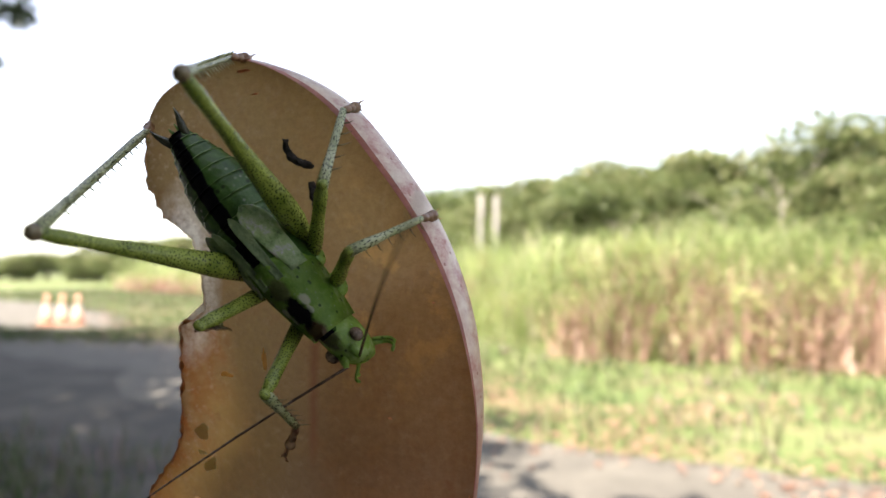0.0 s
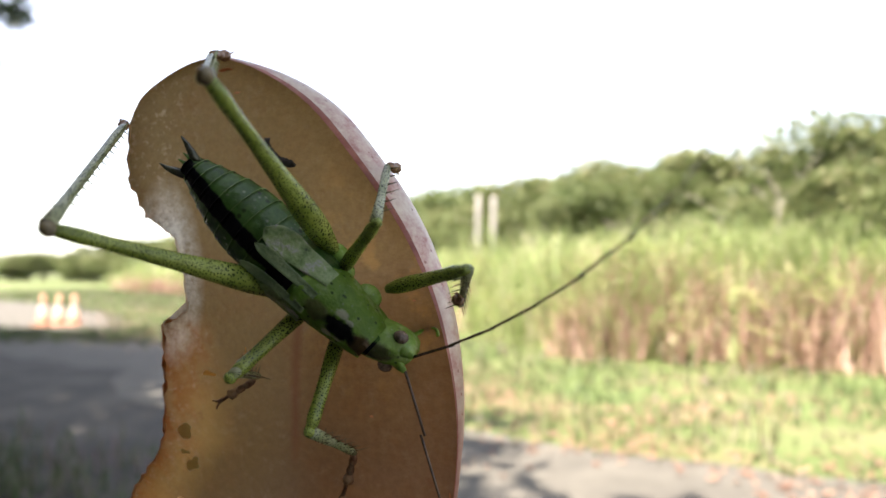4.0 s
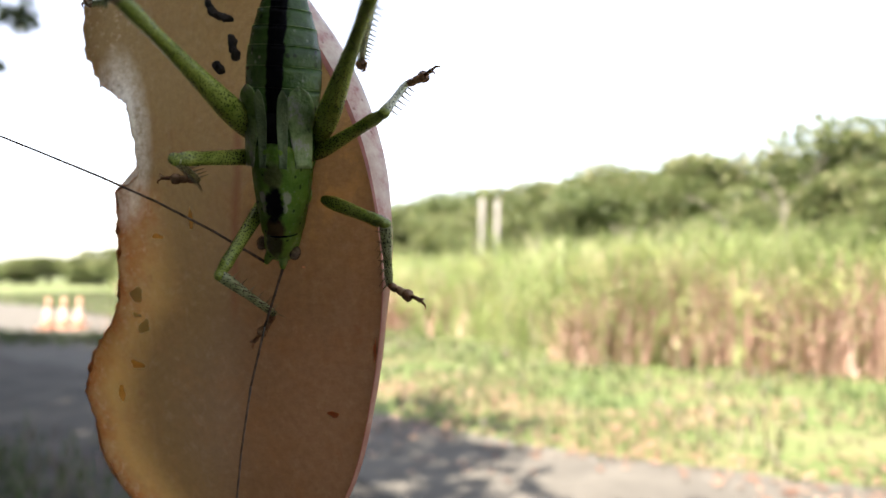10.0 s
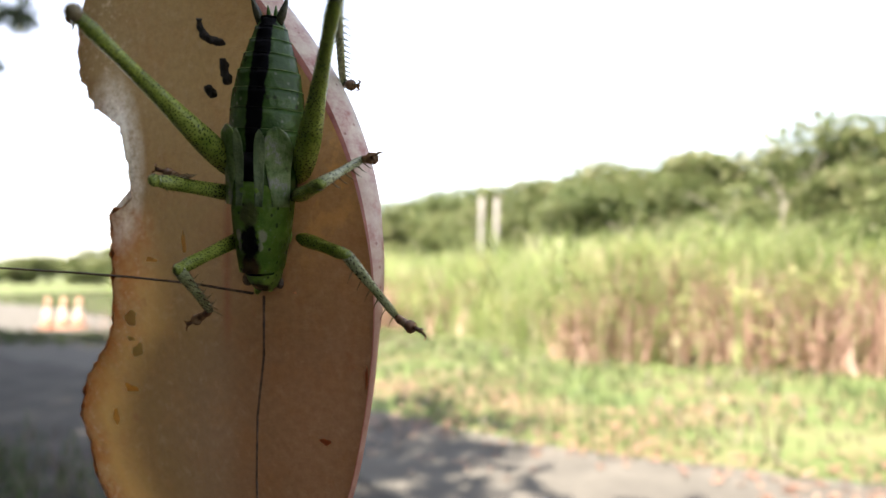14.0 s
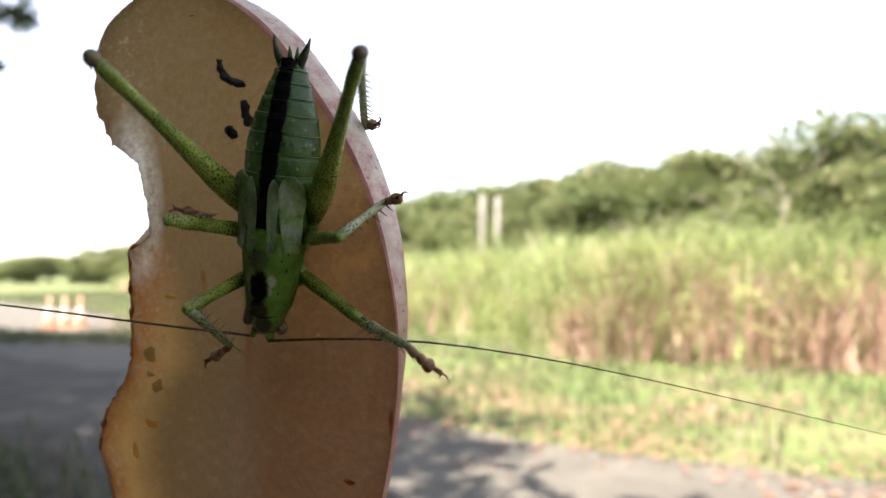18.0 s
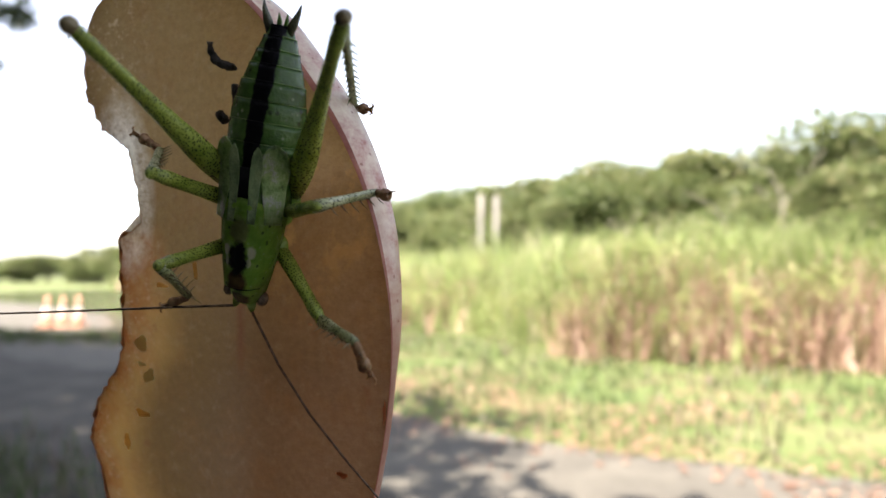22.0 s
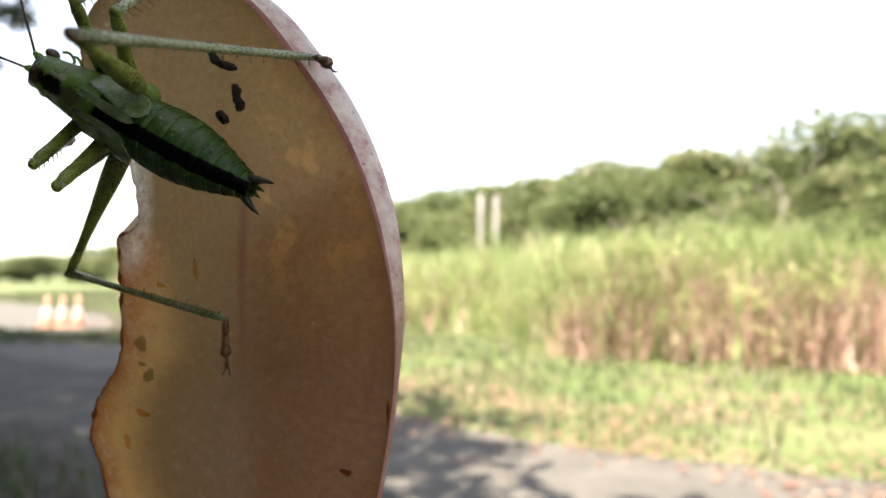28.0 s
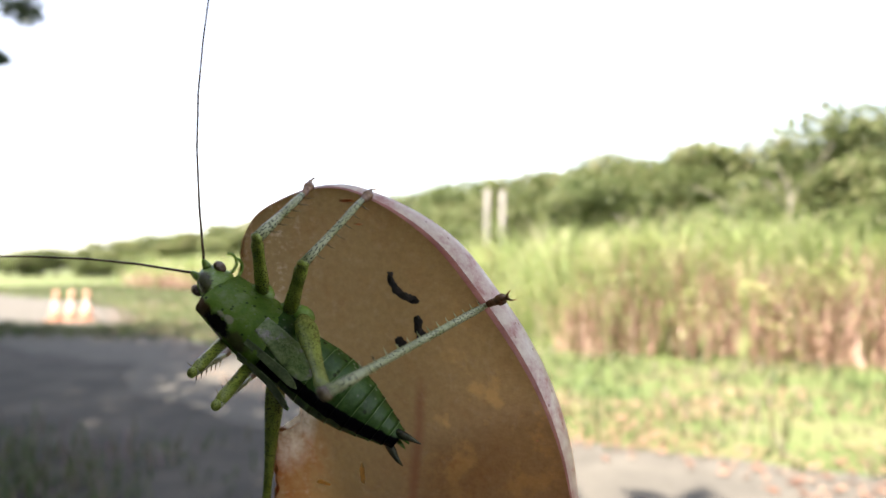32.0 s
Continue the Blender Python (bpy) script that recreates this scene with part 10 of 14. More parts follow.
    walk(antennae["left"][0], [
        (0, pose(-.00093,.00039,.00137,-15.4,-52.4,-164.3)), (1, pose(-.00074,.00051,.00121,-16,-45.5,-165.4)), (1.5, pose(-.00108,.00059,.00084,-2.4,-40.2,177.2)),
        (2, pose(-.00142,.0006,.00046,7.5,-32.1,163.2)), (3, pose(-.00198,.00033,.00054,4.3,-30.2,167.8)), (5.5, pose(-.00006,.00092,.00007,4.8,-53,151.9)),
        (6, pose(.00035,.00092,.00002,-4.5,-58.5,161.9)), (6.5, pose(.00044,.0009,.00005,-.8,-75.2,154.3)), (7, pose(.00053,.00089,.00009,-5,-83.9,157.4)),
        (7.267, pose(.00047,.00085,.00032,51,-48,107.4)), (7.5, pose(.00042,.00081,.00053,62.2,-9,99.9)), (7.733, pose(.00037,.00075,.00073,67.4,-57,90.5)),
        (8, pose(.00031,.00068,.00096,-143.6,-75.9,-59.2)), (8.167, pose(.00028,.00062,.0011,110.4,-65.7,51.1)), (8.333, pose(.00024,.00056,.00124,99.2,-33.5,68.4)),
        (8.5, pose(.00021,.0005,.00137,98.7,1.8,74.5)), (9, pose(.0001,.00028,.00177,94.9,-6.4,91.9)), (9.5, pose(.00021,.00086,.00039,99.2,-14.8,102.1)),
        (9.733, pose(.00024,.00096,-.0003,104.7,-20.4,90.4)), (10, pose(.00027,.00094,-.0011,110.5,-22.8,77.3)), (11, pose(.00033,.00081,-.00175,115.6,-12.7,50.9)),
        (11.5, pose(.00036,.0007,-.00207,117.8,-12.2,87.3)), (12, pose(.00041,.00058,-.00237,122.5,-11.7,122.5)), (13, pose(.00022,.00036,-.00259,132,-11.1,87.4)),
        (14, pose(.00038,.00005,-.00196,129.2,-6.7,94.1)), (14.6, pose(.0003,.00014,-.00217,128.7,-11.9,109.1)), (15.2, pose(.00021,.00023,-.00241,129.4,-16.3,123.8)),
        (15.8, pose(.00015,.00031,-.00257,131.5,-19.9,138.3)), (16.4, pose(.00009,.00038,-.00272,134.9,-22.5,152.2)), (17, pose(.00011,.00045,-.00267,139,-21.9,165.7)),
        (18, pose(.00029,.00082,-.00172,139.7,-18.4,-163.4)), (18.5, pose(.00041,.00074,-.00196,140.8,-20.3,-177.2)), (19, pose(.0005,.00064,-.00221,142.9,-21.1,168.2)),
        (19.5, pose(.00026,.00059,-.00238,146.1,-21.4,146.3)), (20, pose(.00004,.00051,-.00252,149.3,-19.9,126.3)), (20.5, pose(-.00003,.00041,-.00236,158.6,-11,96.8)),
        (21, pose(-.00012,.00028,-.00223,167.6,-8.6,69.3)), (21.5, pose(-.00009,.00044,-.00242,164,-12.5,100.1)), (22, pose(0,.00056,-.00245,162.7,-16.7,131.8)),
        (22.2, pose(.00008,.0006,-.00236,163.2,-15.6,134.9)), (22.6, pose(.00025,.00068,-.00217,164.2,-13.7,141.8)), (23, pose(.00041,.00074,-.00197,166.2,-11.6,147.8)),
        (23.267, pose(.00013,.00077,-.0019,170.2,-14.7,132.7)), (23.5, pose(-.00011,.0008,-.00183,176.1,-17.2,118.7)), (24, pose(-.0006,.00081,-.00162,-173.8,-17.6,100.1)),
        (24.5, pose(-.00049,.00092,-.00111,-167.9,-11,84.2)), (25, pose(-.00031,.00096,-.00062,-165.6,-8.1,79.6)), (25.5, pose(-.0004,.00096,-.00064,-174.1,-4.7,64.9)),
        (27.5, pose(-.00074,.00091,-.00079,136.3,-9.2,95.2)), (28, pose(-.00082,.00089,-.00084,124.7,-7.4,96.6)), (29, pose(-.00092,.00084,-.00118,136.8,-12.8,91)),
        (29.5, pose(-.00027,.0009,-.00136,142.5,-9.5,86)), (30, pose(.00035,.00084,-.00163,146.8,-8.6,87.8)), (30.5, pose(-.00036,.0008,-.00178,150.7,-4.7,88.5)),
        (31, pose(-.00106,.00067,-.00182,153.6,-10.6,105.3)), (32, pose(-.00076,.00083,-.00142,144,-8.9,118.3)),
    ])
    walk(antennae["left"][1], [
        (0, pose(-.00406,-.00049,.0056,-15.6,-54,-165.7)), (1, pose(-.00436,-.00043,.00502,-15.7,-47.6,-167.3)), (1.5, pose(-.00515,.00078,.00428,-3.6,-41.9,178.3)),
        (2, pose(-.00574,.00191,.00329,5.2,-34.2,166.9)), (3, pose(-.00649,.0013,.00323,2.2,-32.3,170.7)), (5.5, pose(-.0029,.00244,.00433,5.1,-54.2,158.6)),
        (6, pose(-.0023,.00178,.00457,-4,-59.8,169.5)), (6.5, pose(-.00079,.00149,.00521,-2.2,-74.9,166.6)), (7, pose(.00001,.0011,.00539,-14.6,-83.1,178.4)),
        (7.267, pose(-.00059,.00425,.00429,52.5,-48.5,112.6)), (7.5, pose(-.00049,.00599,.00137,57.1,-8.9,103.4)), (7.733, pose(.00035,.00365,.00521,75.3,-58.7,95.8)),
        (8, pose(.00098,-.00044,.00613,-113.1,-73.5,-66)), (8.167, pose(.00166,.00233,.00596,128.1,-67.7,50.4)), (8.333, pose(.00188,.0047,.00418,106.4,-34.9,70)),
        (8.5, pose(.00163,.00564,.0012,98.7,1.4,76.5)), (9, pose(-.00007,.00558,.00236,95.2,-6.7,93.3)), (9.5, pose(-.00087,.0059,.00175,99.8,-15,106.6)),
        (9.733, pose(.00021,.00596,.00155,106.1,-20.2,94.7)), (10, pose(.00135,.00573,.00096,112.2,-22.4,81.8)), (11, pose(.00361,.00485,-.00058,117.3,-12.4,57.5)),
        (11.5, pose(.00061,.00591,-.00094,119.5,-11.6,91.4)), (12, pose(-.0024,.00498,-.00129,124,-11.2,124.6)), (13, pose(.00046,.00559,-.00157,127.8,-13.1,92.7)),
        (14, pose(0,.00533,-.00134,125.8,-9.8,89)), (14.6, pose(-.00141,.00508,-.00107,124.9,-4.1,100.8)), (15.2, pose(-.00264,.00449,-.00091,123.9,-9.9,116.9)),
        (15.8, pose(-.0036,.00364,-.00075,122.8,-14.7,132.6)), (16.4, pose(-.00427,.00268,-.00068,121.9,-18.1,147.1)), (17, pose(-.00469,.00168,-.00068,121.5,-20,160.6)),
        (18, pose(-.00456,-.00063,-.00004,118.7,-19.4,-164.6)), (18.5, pose(-.00459,.00049,-.00011,124,-22.4,-177)), (19, pose(-.00437,.00166,-.00029,130.1,-24.4,169.8)),
        (19.5, pose(-.00387,.00334,-.00043,138.2,-21.6,148.6)), (20, pose(-.00292,.00456,-.00071,142.3,-16.6,129.7)), (20.5, pose(-.00065,.00561,-.00134,146.6,-15,104.2)),
        (21, pose(.00175,.00521,-.00144,152,-17.6,80.6)), (21.5, pose(-.001,.00557,-.00127,149.9,-16,108.9)), (22, pose(-.0034,.00437,-.00092,150.5,-17.4,138.5)),
        (22.2, pose(-.00355,.00424,-.00093,151,-18,140.9)), (22.6, pose(-.00382,.00388,-.0009,151.6,-19.6,146.4)), (23, pose(-.00401,.00352,-.0009,153,-19.5,150.2)),
        (23.267, pose(-.00337,.00456,-.00055,159.8,-16.2,133.2)), (23.5, pose(-.00256,.00527,-.00025,166.8,-17.2,120.1)), (24, pose(-.00149,.00582,0,177.1,-18.5,104.3)),
        (24.5, pose(.00004,.00612,-.00009,-175.6,-11.8,85.7)), (25, pose(.00064,.00616,.00014,-173.6,-9.7,82.8)), (25.5, pose(.00185,.00577,-.0002,179.6,-5,65.7)),
        (27.5, pose(-.00122,.00615,.00006,130.4,-8.8,94)), (28, pose(-.00143,.00614,-.00016,118.5,-7.4,96.7)), (29, pose(-.00101,.00604,0,130.7,-12.5,90.4)),
        (29.5, pose(.0001,.00615,-.00048,136,-9.8,86.5)), (30, pose(.00055,.00611,-.00083,140,-9.7,89.8)), (30.5, pose(-.00022,.00611,-.00134,143.6,-6.5,91.6)),
        (31, pose(-.00244,.00572,-.00083,145.8,-11.7,107.5)), (32, pose(-.00326,.00547,-.0006,135.8,-9.9,121)),
    ])
    walk(antennae["left"][2], [
        (0, pose(-.0071,-.00127,.00992,-15.5,-56.5,-168.2)), (1, pose(-.00786,-.00122,.00896,-14.2,-51.2,-170.3)), (1.5, pose(-.00912,.0009,.00784,-5.1,-45.1,-179.9)),
        (2, pose(-.01004,.0029,.00629,1.5,-38.1,172.9)), (3, pose(-.01094,.00203,.00607,-.4,-36.1,174.7)), (5.5, pose(-.0058,.00358,.00865,0,-56.5,168)),
        (6, pose(-.00494,.00228,.00917,-12.1,-62,-178.3)), (6.5, pose(-.00214,.00182,.01036,-14.3,-74.2,-177.1)), (7, pose(-.00063,.00112,.01068,-32.1,-81.2,-159.6)),
        (7.267, pose(-.00195,.00752,.00828,50.1,-49,118.6)), (7.5, pose(-.00171,.01112,.00219,57.5,-8.6,106.8)), (7.733, pose(.00006,.00641,.00976,73.5,-60.6,99.8)),
        (8, pose(.00159,-.00182,.01125,-108.7,-69.7,-68.9)), (8.167, pose(.00295,.00389,.01089,135.5,-69.3,45.5)), (8.333, pose(.00338,.00881,.00723,110.2,-36.1,70.3)),
        (8.5, pose(.00288,.01082,.00107,102.9,1.1,78.5)), (9, pose(-.00038,.01086,.00298,99.4,-6.8,94.6)), (9.5, pose(-.00234,.01083,.00314,103.5,-14.9,110.9)),
        (9.733, pose(-.0002,.01094,.0034,109.5,-19.7,99.4)), (10, pose(.00205,.01061,.003,115.5,-21.6,86.9)), (11, pose(.00641,.00924,.00056,120.5,-11.6,65.5)),
        (11.5, pose(.00048,.01113,.00014,123,-10.7,96.4)), (12, pose(-.00537,.00929,-.00025,127.2,-10.5,126.9)), (13, pose(.00021,.01078,-.00036,130.2,-12,99.6)),
        (14, pose(.00009,.01058,-.00043,128.2,-13.7,96)), (14.6, pose(-.00241,.0103,-.00069,127.8,-10.5,106.1)), (15.2, pose(-.00502,.00917,.00001,128.1,-10,117.6)),
        (15.8, pose(-.00709,.00744,.00061,128.8,-13.9,130.8)), (16.4, pose(-.00853,.00543,.00098,130.2,-16.9,143.3)), (17, pose(-.00942,.00334,.00114,132.3,-19,155.1)),
        (18, pose(-.00941,-.00196,.00173,147.4,-19.8,-167.4)), (18.5, pose(-.00951,.00023,.00192,136.8,-22.6,-178.5)), (19, pose(-.00915,.00252,.00192,134.2,-24.5,168.8)),
        (19.5, pose(-.0081,.00593,.00153,141.4,-22,150.9)), (20, pose(-.00619,.00849,.00081,144.6,-18.4,136.4)), (20.5, pose(-.00191,.0106,.00004,149.2,-14.8,113.3)),
        (21, pose(.00258,.01023,.00017,153.8,-14.6,93.2)), (21.5, pose(-.00266,.01042,.0002,152.5,-16.9,118.8)), (22, pose(-.00722,.00774,.00068,151.5,-19.2,146.1)),
        (22.2, pose(-.00748,.00744,.00072,152,-19.3,146.3)), (22.6, pose(-.00801,.00667,.00088,152.5,-19.8,147.5)), (23, pose(-.00837,.00602,.00089,153.8,-21,148.1)),
        (23.267, pose(-.00687,.0083,.00094,161.5,-17.8,132.8)), (23.5, pose(-.00511,.00967,.00133,168.6,-17.2,120.6)), (24, pose(-.00274,.01072,.00169,176.9,-19.5,109.7)),
        (24.5, pose(.00043,.01133,.001,-174.1,-12.6,87.6)), (25, pose(.0013,.01137,.00103,-172.3,-11.3,86)), (25.5, pose(.00404,.01061,.00026,-178.5,-5.3,66.4)),
        (27.5, pose(-.00158,.01141,.00087,132.4,-8.4,92.8)), (28, pose(-.00205,.0114,.00053,120.3,-7.5,96.9)), (29, pose(-.00104,.01124,.00115,132.6,-12.1,89.8)),
        (29.5, pose(.00042,.01139,.00043,137.7,-10,86.9)), (30, pose(.00056,.01136,.00007,141.5,-11,92.2)), (30.5, pose(-.00037,.01141,-.00074,144.9,-8.7,95.5)),
        (31, pose(-.00401,.0107,.00025,146.7,-13.2,110.2)), (32, pose(-.00597,.00997,.00032,136.6,-11.2,124.2)),
    ])
    walk(antennae["left"][3], [
        (0, pose(-.00998,-.00187,.01436,-15.2,-59.3,-171.4)), (1, pose(-.01116,-.00178,.01311,-14.3,-55.6,-173)), (1.5, pose(-.01289,.0009,.01162,-9,-49.6,-177.2)),
        (2, pose(-.01421,.00342,.00958,-5.4,-43.4,-179.8)), (3, pose(-.01523,.00243,.00921,-5.4,-41.5,179.4)), (5.5, pose(-.00868,.00419,.0131,-8.5,-59.6,177.6)),
        (6, pose(-.00745,.0022,.01388,-27.2,-64.4,-161.9)), (6.5, pose(-.00359,.00174,.01549,-28.5,-73.5,-161.7)), (7, pose(-.0014,.00084,.01595,-46,-78.9,-144.2)),
        (7.267, pose(-.00362,.01059,.01231,47.6,-49.7,122.4)), (7.5, pose(-.00323,.01617,.00299,57.1,-8.2,108.1)), (7.733, pose(-.00038,.00899,.01441,75.1,-62,98.6)),
        (8, pose(.00226,-.00355,.01625,-112.1,-65.8,-67)), (8.167, pose(.00427,.00524,.01588,145.9,-68.9,37.1)), (8.333, pose(.00483,.01286,.01038,117.4,-36.3,68.5)),
        (8.5, pose(.00394,.01605,.00098,110.8,1.2,79.3)), (9, pose(-.00081,.01614,.00362,107.5,-6.6,95)), (9.5, pose(-.00418,.01565,.00451,111.5,-14.5,112.7)),
        (9.733, pose(-.00102,.0159,.0052,117.3,-19,101.7)), (10, pose(.00232,.01557,.00496,123.2,-20.6,89.9)), (11, pose(.00858,.01399,.00163,128.5,-10.7,70.3)),
        (11.5, pose(-.0001,.01634,.00112,131.4,-9.7,99.4)), (12, pose(-.00852,.01348,.00072,135.9,-9.7,128.2)), (13, pose(-.00065,.01592,.00074,138.3,-11,102.8)),
        (14, pose(-.00045,.01574,.00083,136.3,-12.6,98.5)), (14.6, pose(-.00387,.01534,.00028,136.1,-10.4,108)), (15.2, pose(-.00745,.01382,.00093,135.9,-10.2,118.5)),
        (15.8, pose(-.01047,.01136,.00188,136,-13.6,130.2)), (16.4, pose(-.01262,.00848,.00253,138.3,-4.5,112.7)), (17, pose(-.01399,.00547,.00288,135,33.3,134.9)),
        (18, pose(-.0143,-.00306,.00354,133.2,48.9,160.6)), (18.5, pose(-.01443,.0001,.00397,137.2,-13.8,138.1)), (19, pose(-.01391,.00346,.00413,130.4,-24.3,166.1)),
        (19.5, pose(-.01242,.00833,.00353,117,-22.2,151.8)), (20, pose(-.00986,.01198,.00249,112,-19.2,140)), (20.5, pose(-.00395,.01534,.0014,118.2,-15.2,116.8)),
        (21, pose(.00229,.01538,.00152,123.8,-14.5,95.2)), (21.5, pose(-.00512,.01489,.00175,119.7,-18.4,122.7)), (22, pose(-.0114,.01055,.00244,115.1,-19.9,149.5)),
        (22.2, pose(-.01167,.01023,.00249,115.9,-19.7,148.4)), (22.6, pose(-.01224,.00936,.00269,117.2,-19.8,147.2)), (23, pose(-.0126,.00865,.0028,119.5,-20.3,145.2)),
        (23.267, pose(-.01032,.01203,.00257,126.4,-18.7,131.5)), (23.5, pose(-.0077,.01406,.0029,133.3,-17.1,119.8)), (24, pose(-.00443,.01545,.00347,140.3,-20,113.3)),
        (24.5, pose(.00065,.01653,.00217,151.8,-13.2,88.7)), (25, pose(.00166,.01659,.00208,153.5,-12,87.5)), (25.5, pose(.00617,.01548,.00076,148.8,-5.5,66.7)),
        (27.5, pose(-.00184,.01668,.00165,100.7,-8.3,92.3)), (28, pose(-.00269,.01665,.00122,88.5,-7.5,96.9)), (29, pose(-.00102,.01646,.00227,100.9,-11.9,89.6)),
        (29.5, pose(.0007,.01664,.00135,105.9,-10.1,87.2)), (30, pose(.00036,.01659,.00109,109,-11.9,93.5)), (30.5, pose(-.00088,.01666,.00007,112.2,-10.3,98.2)),
        (31, pose(-.0058,.01558,.00147,113.1,-14.2,112.2)), (32, pose(-.00891,.0143,.00136,102.7,-12.1,126)),
    ])
    walk(antennae["left"][4], [
        (0, pose(-.01267,-.00228,.01895,-14.5,-61.7,-174.8)), (1, pose(-.01415,-.00215,.01751,-14.9,-60.2,-174.7)), (1.5, pose(-.01634,.00073,.01568,-14.7,-54.8,-172.8)),
        (2, pose(-.01808,.00341,.01324,-14.6,-49.6,-170.5)), (3, pose(-.01922,.00246,.01275,-12.7,-48.1,-173.2)), (5.5, pose(-.01138,.0043,.0177,-16.6,-62.6,-173.8)),
        (6, pose(-.00963,.00149,.01869,-44.9,-65.6,-142.2)), (6.5, pose(-.00503,.00127,.0206,-38.7,-72.7,-149.7)), (7, pose(-.00223,.00024,.02119,-54.2,-77.3,-134.3)),
        (7.267, pose(-.00547,.0135,.01638,48.5,-50.4,124)), (7.5, pose(-.00487,.02118,.00375,59.5,-7.7,108.2)), (7.733, pose(-.00076,.01146,.01912,79.9,-62.7,94.6)),
        (8, pose(.00312,-.00556,.02111,-117.8,-62.8,-63.6)), (8.167, pose(.0058,.0064,.02085,153.6,-67.1,30.2)), (8.333, pose(.00641,.01686,.01354,123.4,-35.7,66.1)),
        (8.5, pose(.00493,.02129,.00087,116.8,1.6,79.5)), (9, pose(-.00127,.02142,.00424,113.9,-6.3,95)), (9.5, pose(-.00618,.02041,.00584,117.8,-13.9,112.9)),
        (9.733, pose(-.00204,.02084,.00693,123.7,-18.1,102.3)), (10, pose(.00232,.02056,.00683,129.6,-19.6,90.9)), (11, pose(.01034,.01893,.00262,135.1,-9.8,71.9)),
        (11.5, pose(-.00095,.02153,.00202,138.3,-8.9,100.4)), (12, pose(-.01177,.01761,.00162,142.8,-12.8,130.1)), (13, pose(-.00181,.02103,.00176,145.2,-10.2,103.5)),
        (14, pose(-.00122,.02089,.002,143.2,-11.7,99.1)), (14.6, pose(-.00549,.02033,.00124,142.9,-9.7,108.5)), (15.2, pose(-.00996,.01844,.00188,142.9,-10.4,119)),
        (15.8, pose(-.01381,.01532,.00314,144.1,-2.4,105.4)), (16.4, pose(-.01467,.01338,.00295,146,26.2,142.8)), (17, pose(-.01713,.00863,-.00005,145.2,10.1,142.3)),
        (18, pose(-.01761,-.0019,-.00047,149.7,18.7,174)), (18.5, pose(-.01828,.00357,.00525,153.3,44.5,174.5)), (19, pose(-.01863,.00464,.00633,150.9,-24.1,163.2)),
        (19.5, pose(-.01678,.01067,.00554,153,-22.2,151.8)), (20, pose(-.01371,.01522,.00425,154.9,-19.5,140.9)), (20.5, pose(-.00627,.01993,.00279,161.1,-15.4,117.5)),
        (21, pose(.00183,.02052,.00285,166.7,-13.9,95.2)), (21.5, pose(-.00786,.01914,.00343,163.8,-19.2,123.5)), (22, pose(-.01571,.0131,.00426,160.2,-20.1,150.2)),
        (22.2, pose(-.01594,.01286,.00429,161.2,-19.8,148.8)), (22.6, pose(-.01646,.01208,.00449,162.8,-19.7,146.7)), (23, pose(-.01671,.0115,.00465,165.3,-20,143.9)),
        (23.267, pose(-.01367,.01581,.00428,172.1,-19,130.7)), (23.5, pose(-.01024,.01848,.00448,178.8,-17.1,119)), (24, pose(-.00642,.02005,.00529,-175,-20.2,115)),
        (24.5, pose(.00076,.02172,.00338,-165.5,-13.5,89.3)), (25, pose(.0019,.0218,.00319,-163.7,-12.2,87.7)), (25.5, pose(.00827,.02035,.00126,-170.4,-5.6,66.8)),
        (27.5, pose(-.00205,.02195,.00242,140.6,-8.3,92.3)), (28, pose(-.00332,.0219,.00192,128.4,-7.6,97)), (29, pose(-.00098,.02168,.00337,140.7,-11.8,89.7)),
        (29.5, pose(.00096,.02188,.00229,145.8,-10.2,87.3)), (30, pose(.00005,.0218,.00218,149.2,-12.2,93.9)), (30.5, pose(-.00163,.02185,.00102,152.2,-11.1,99.4)),
        (31, pose(-.00776,.02036,.00278,154,-14.9,113.1)), (32, pose(-.01198,.01851,.00248,143.8,-12.7,126.5)),
    ])
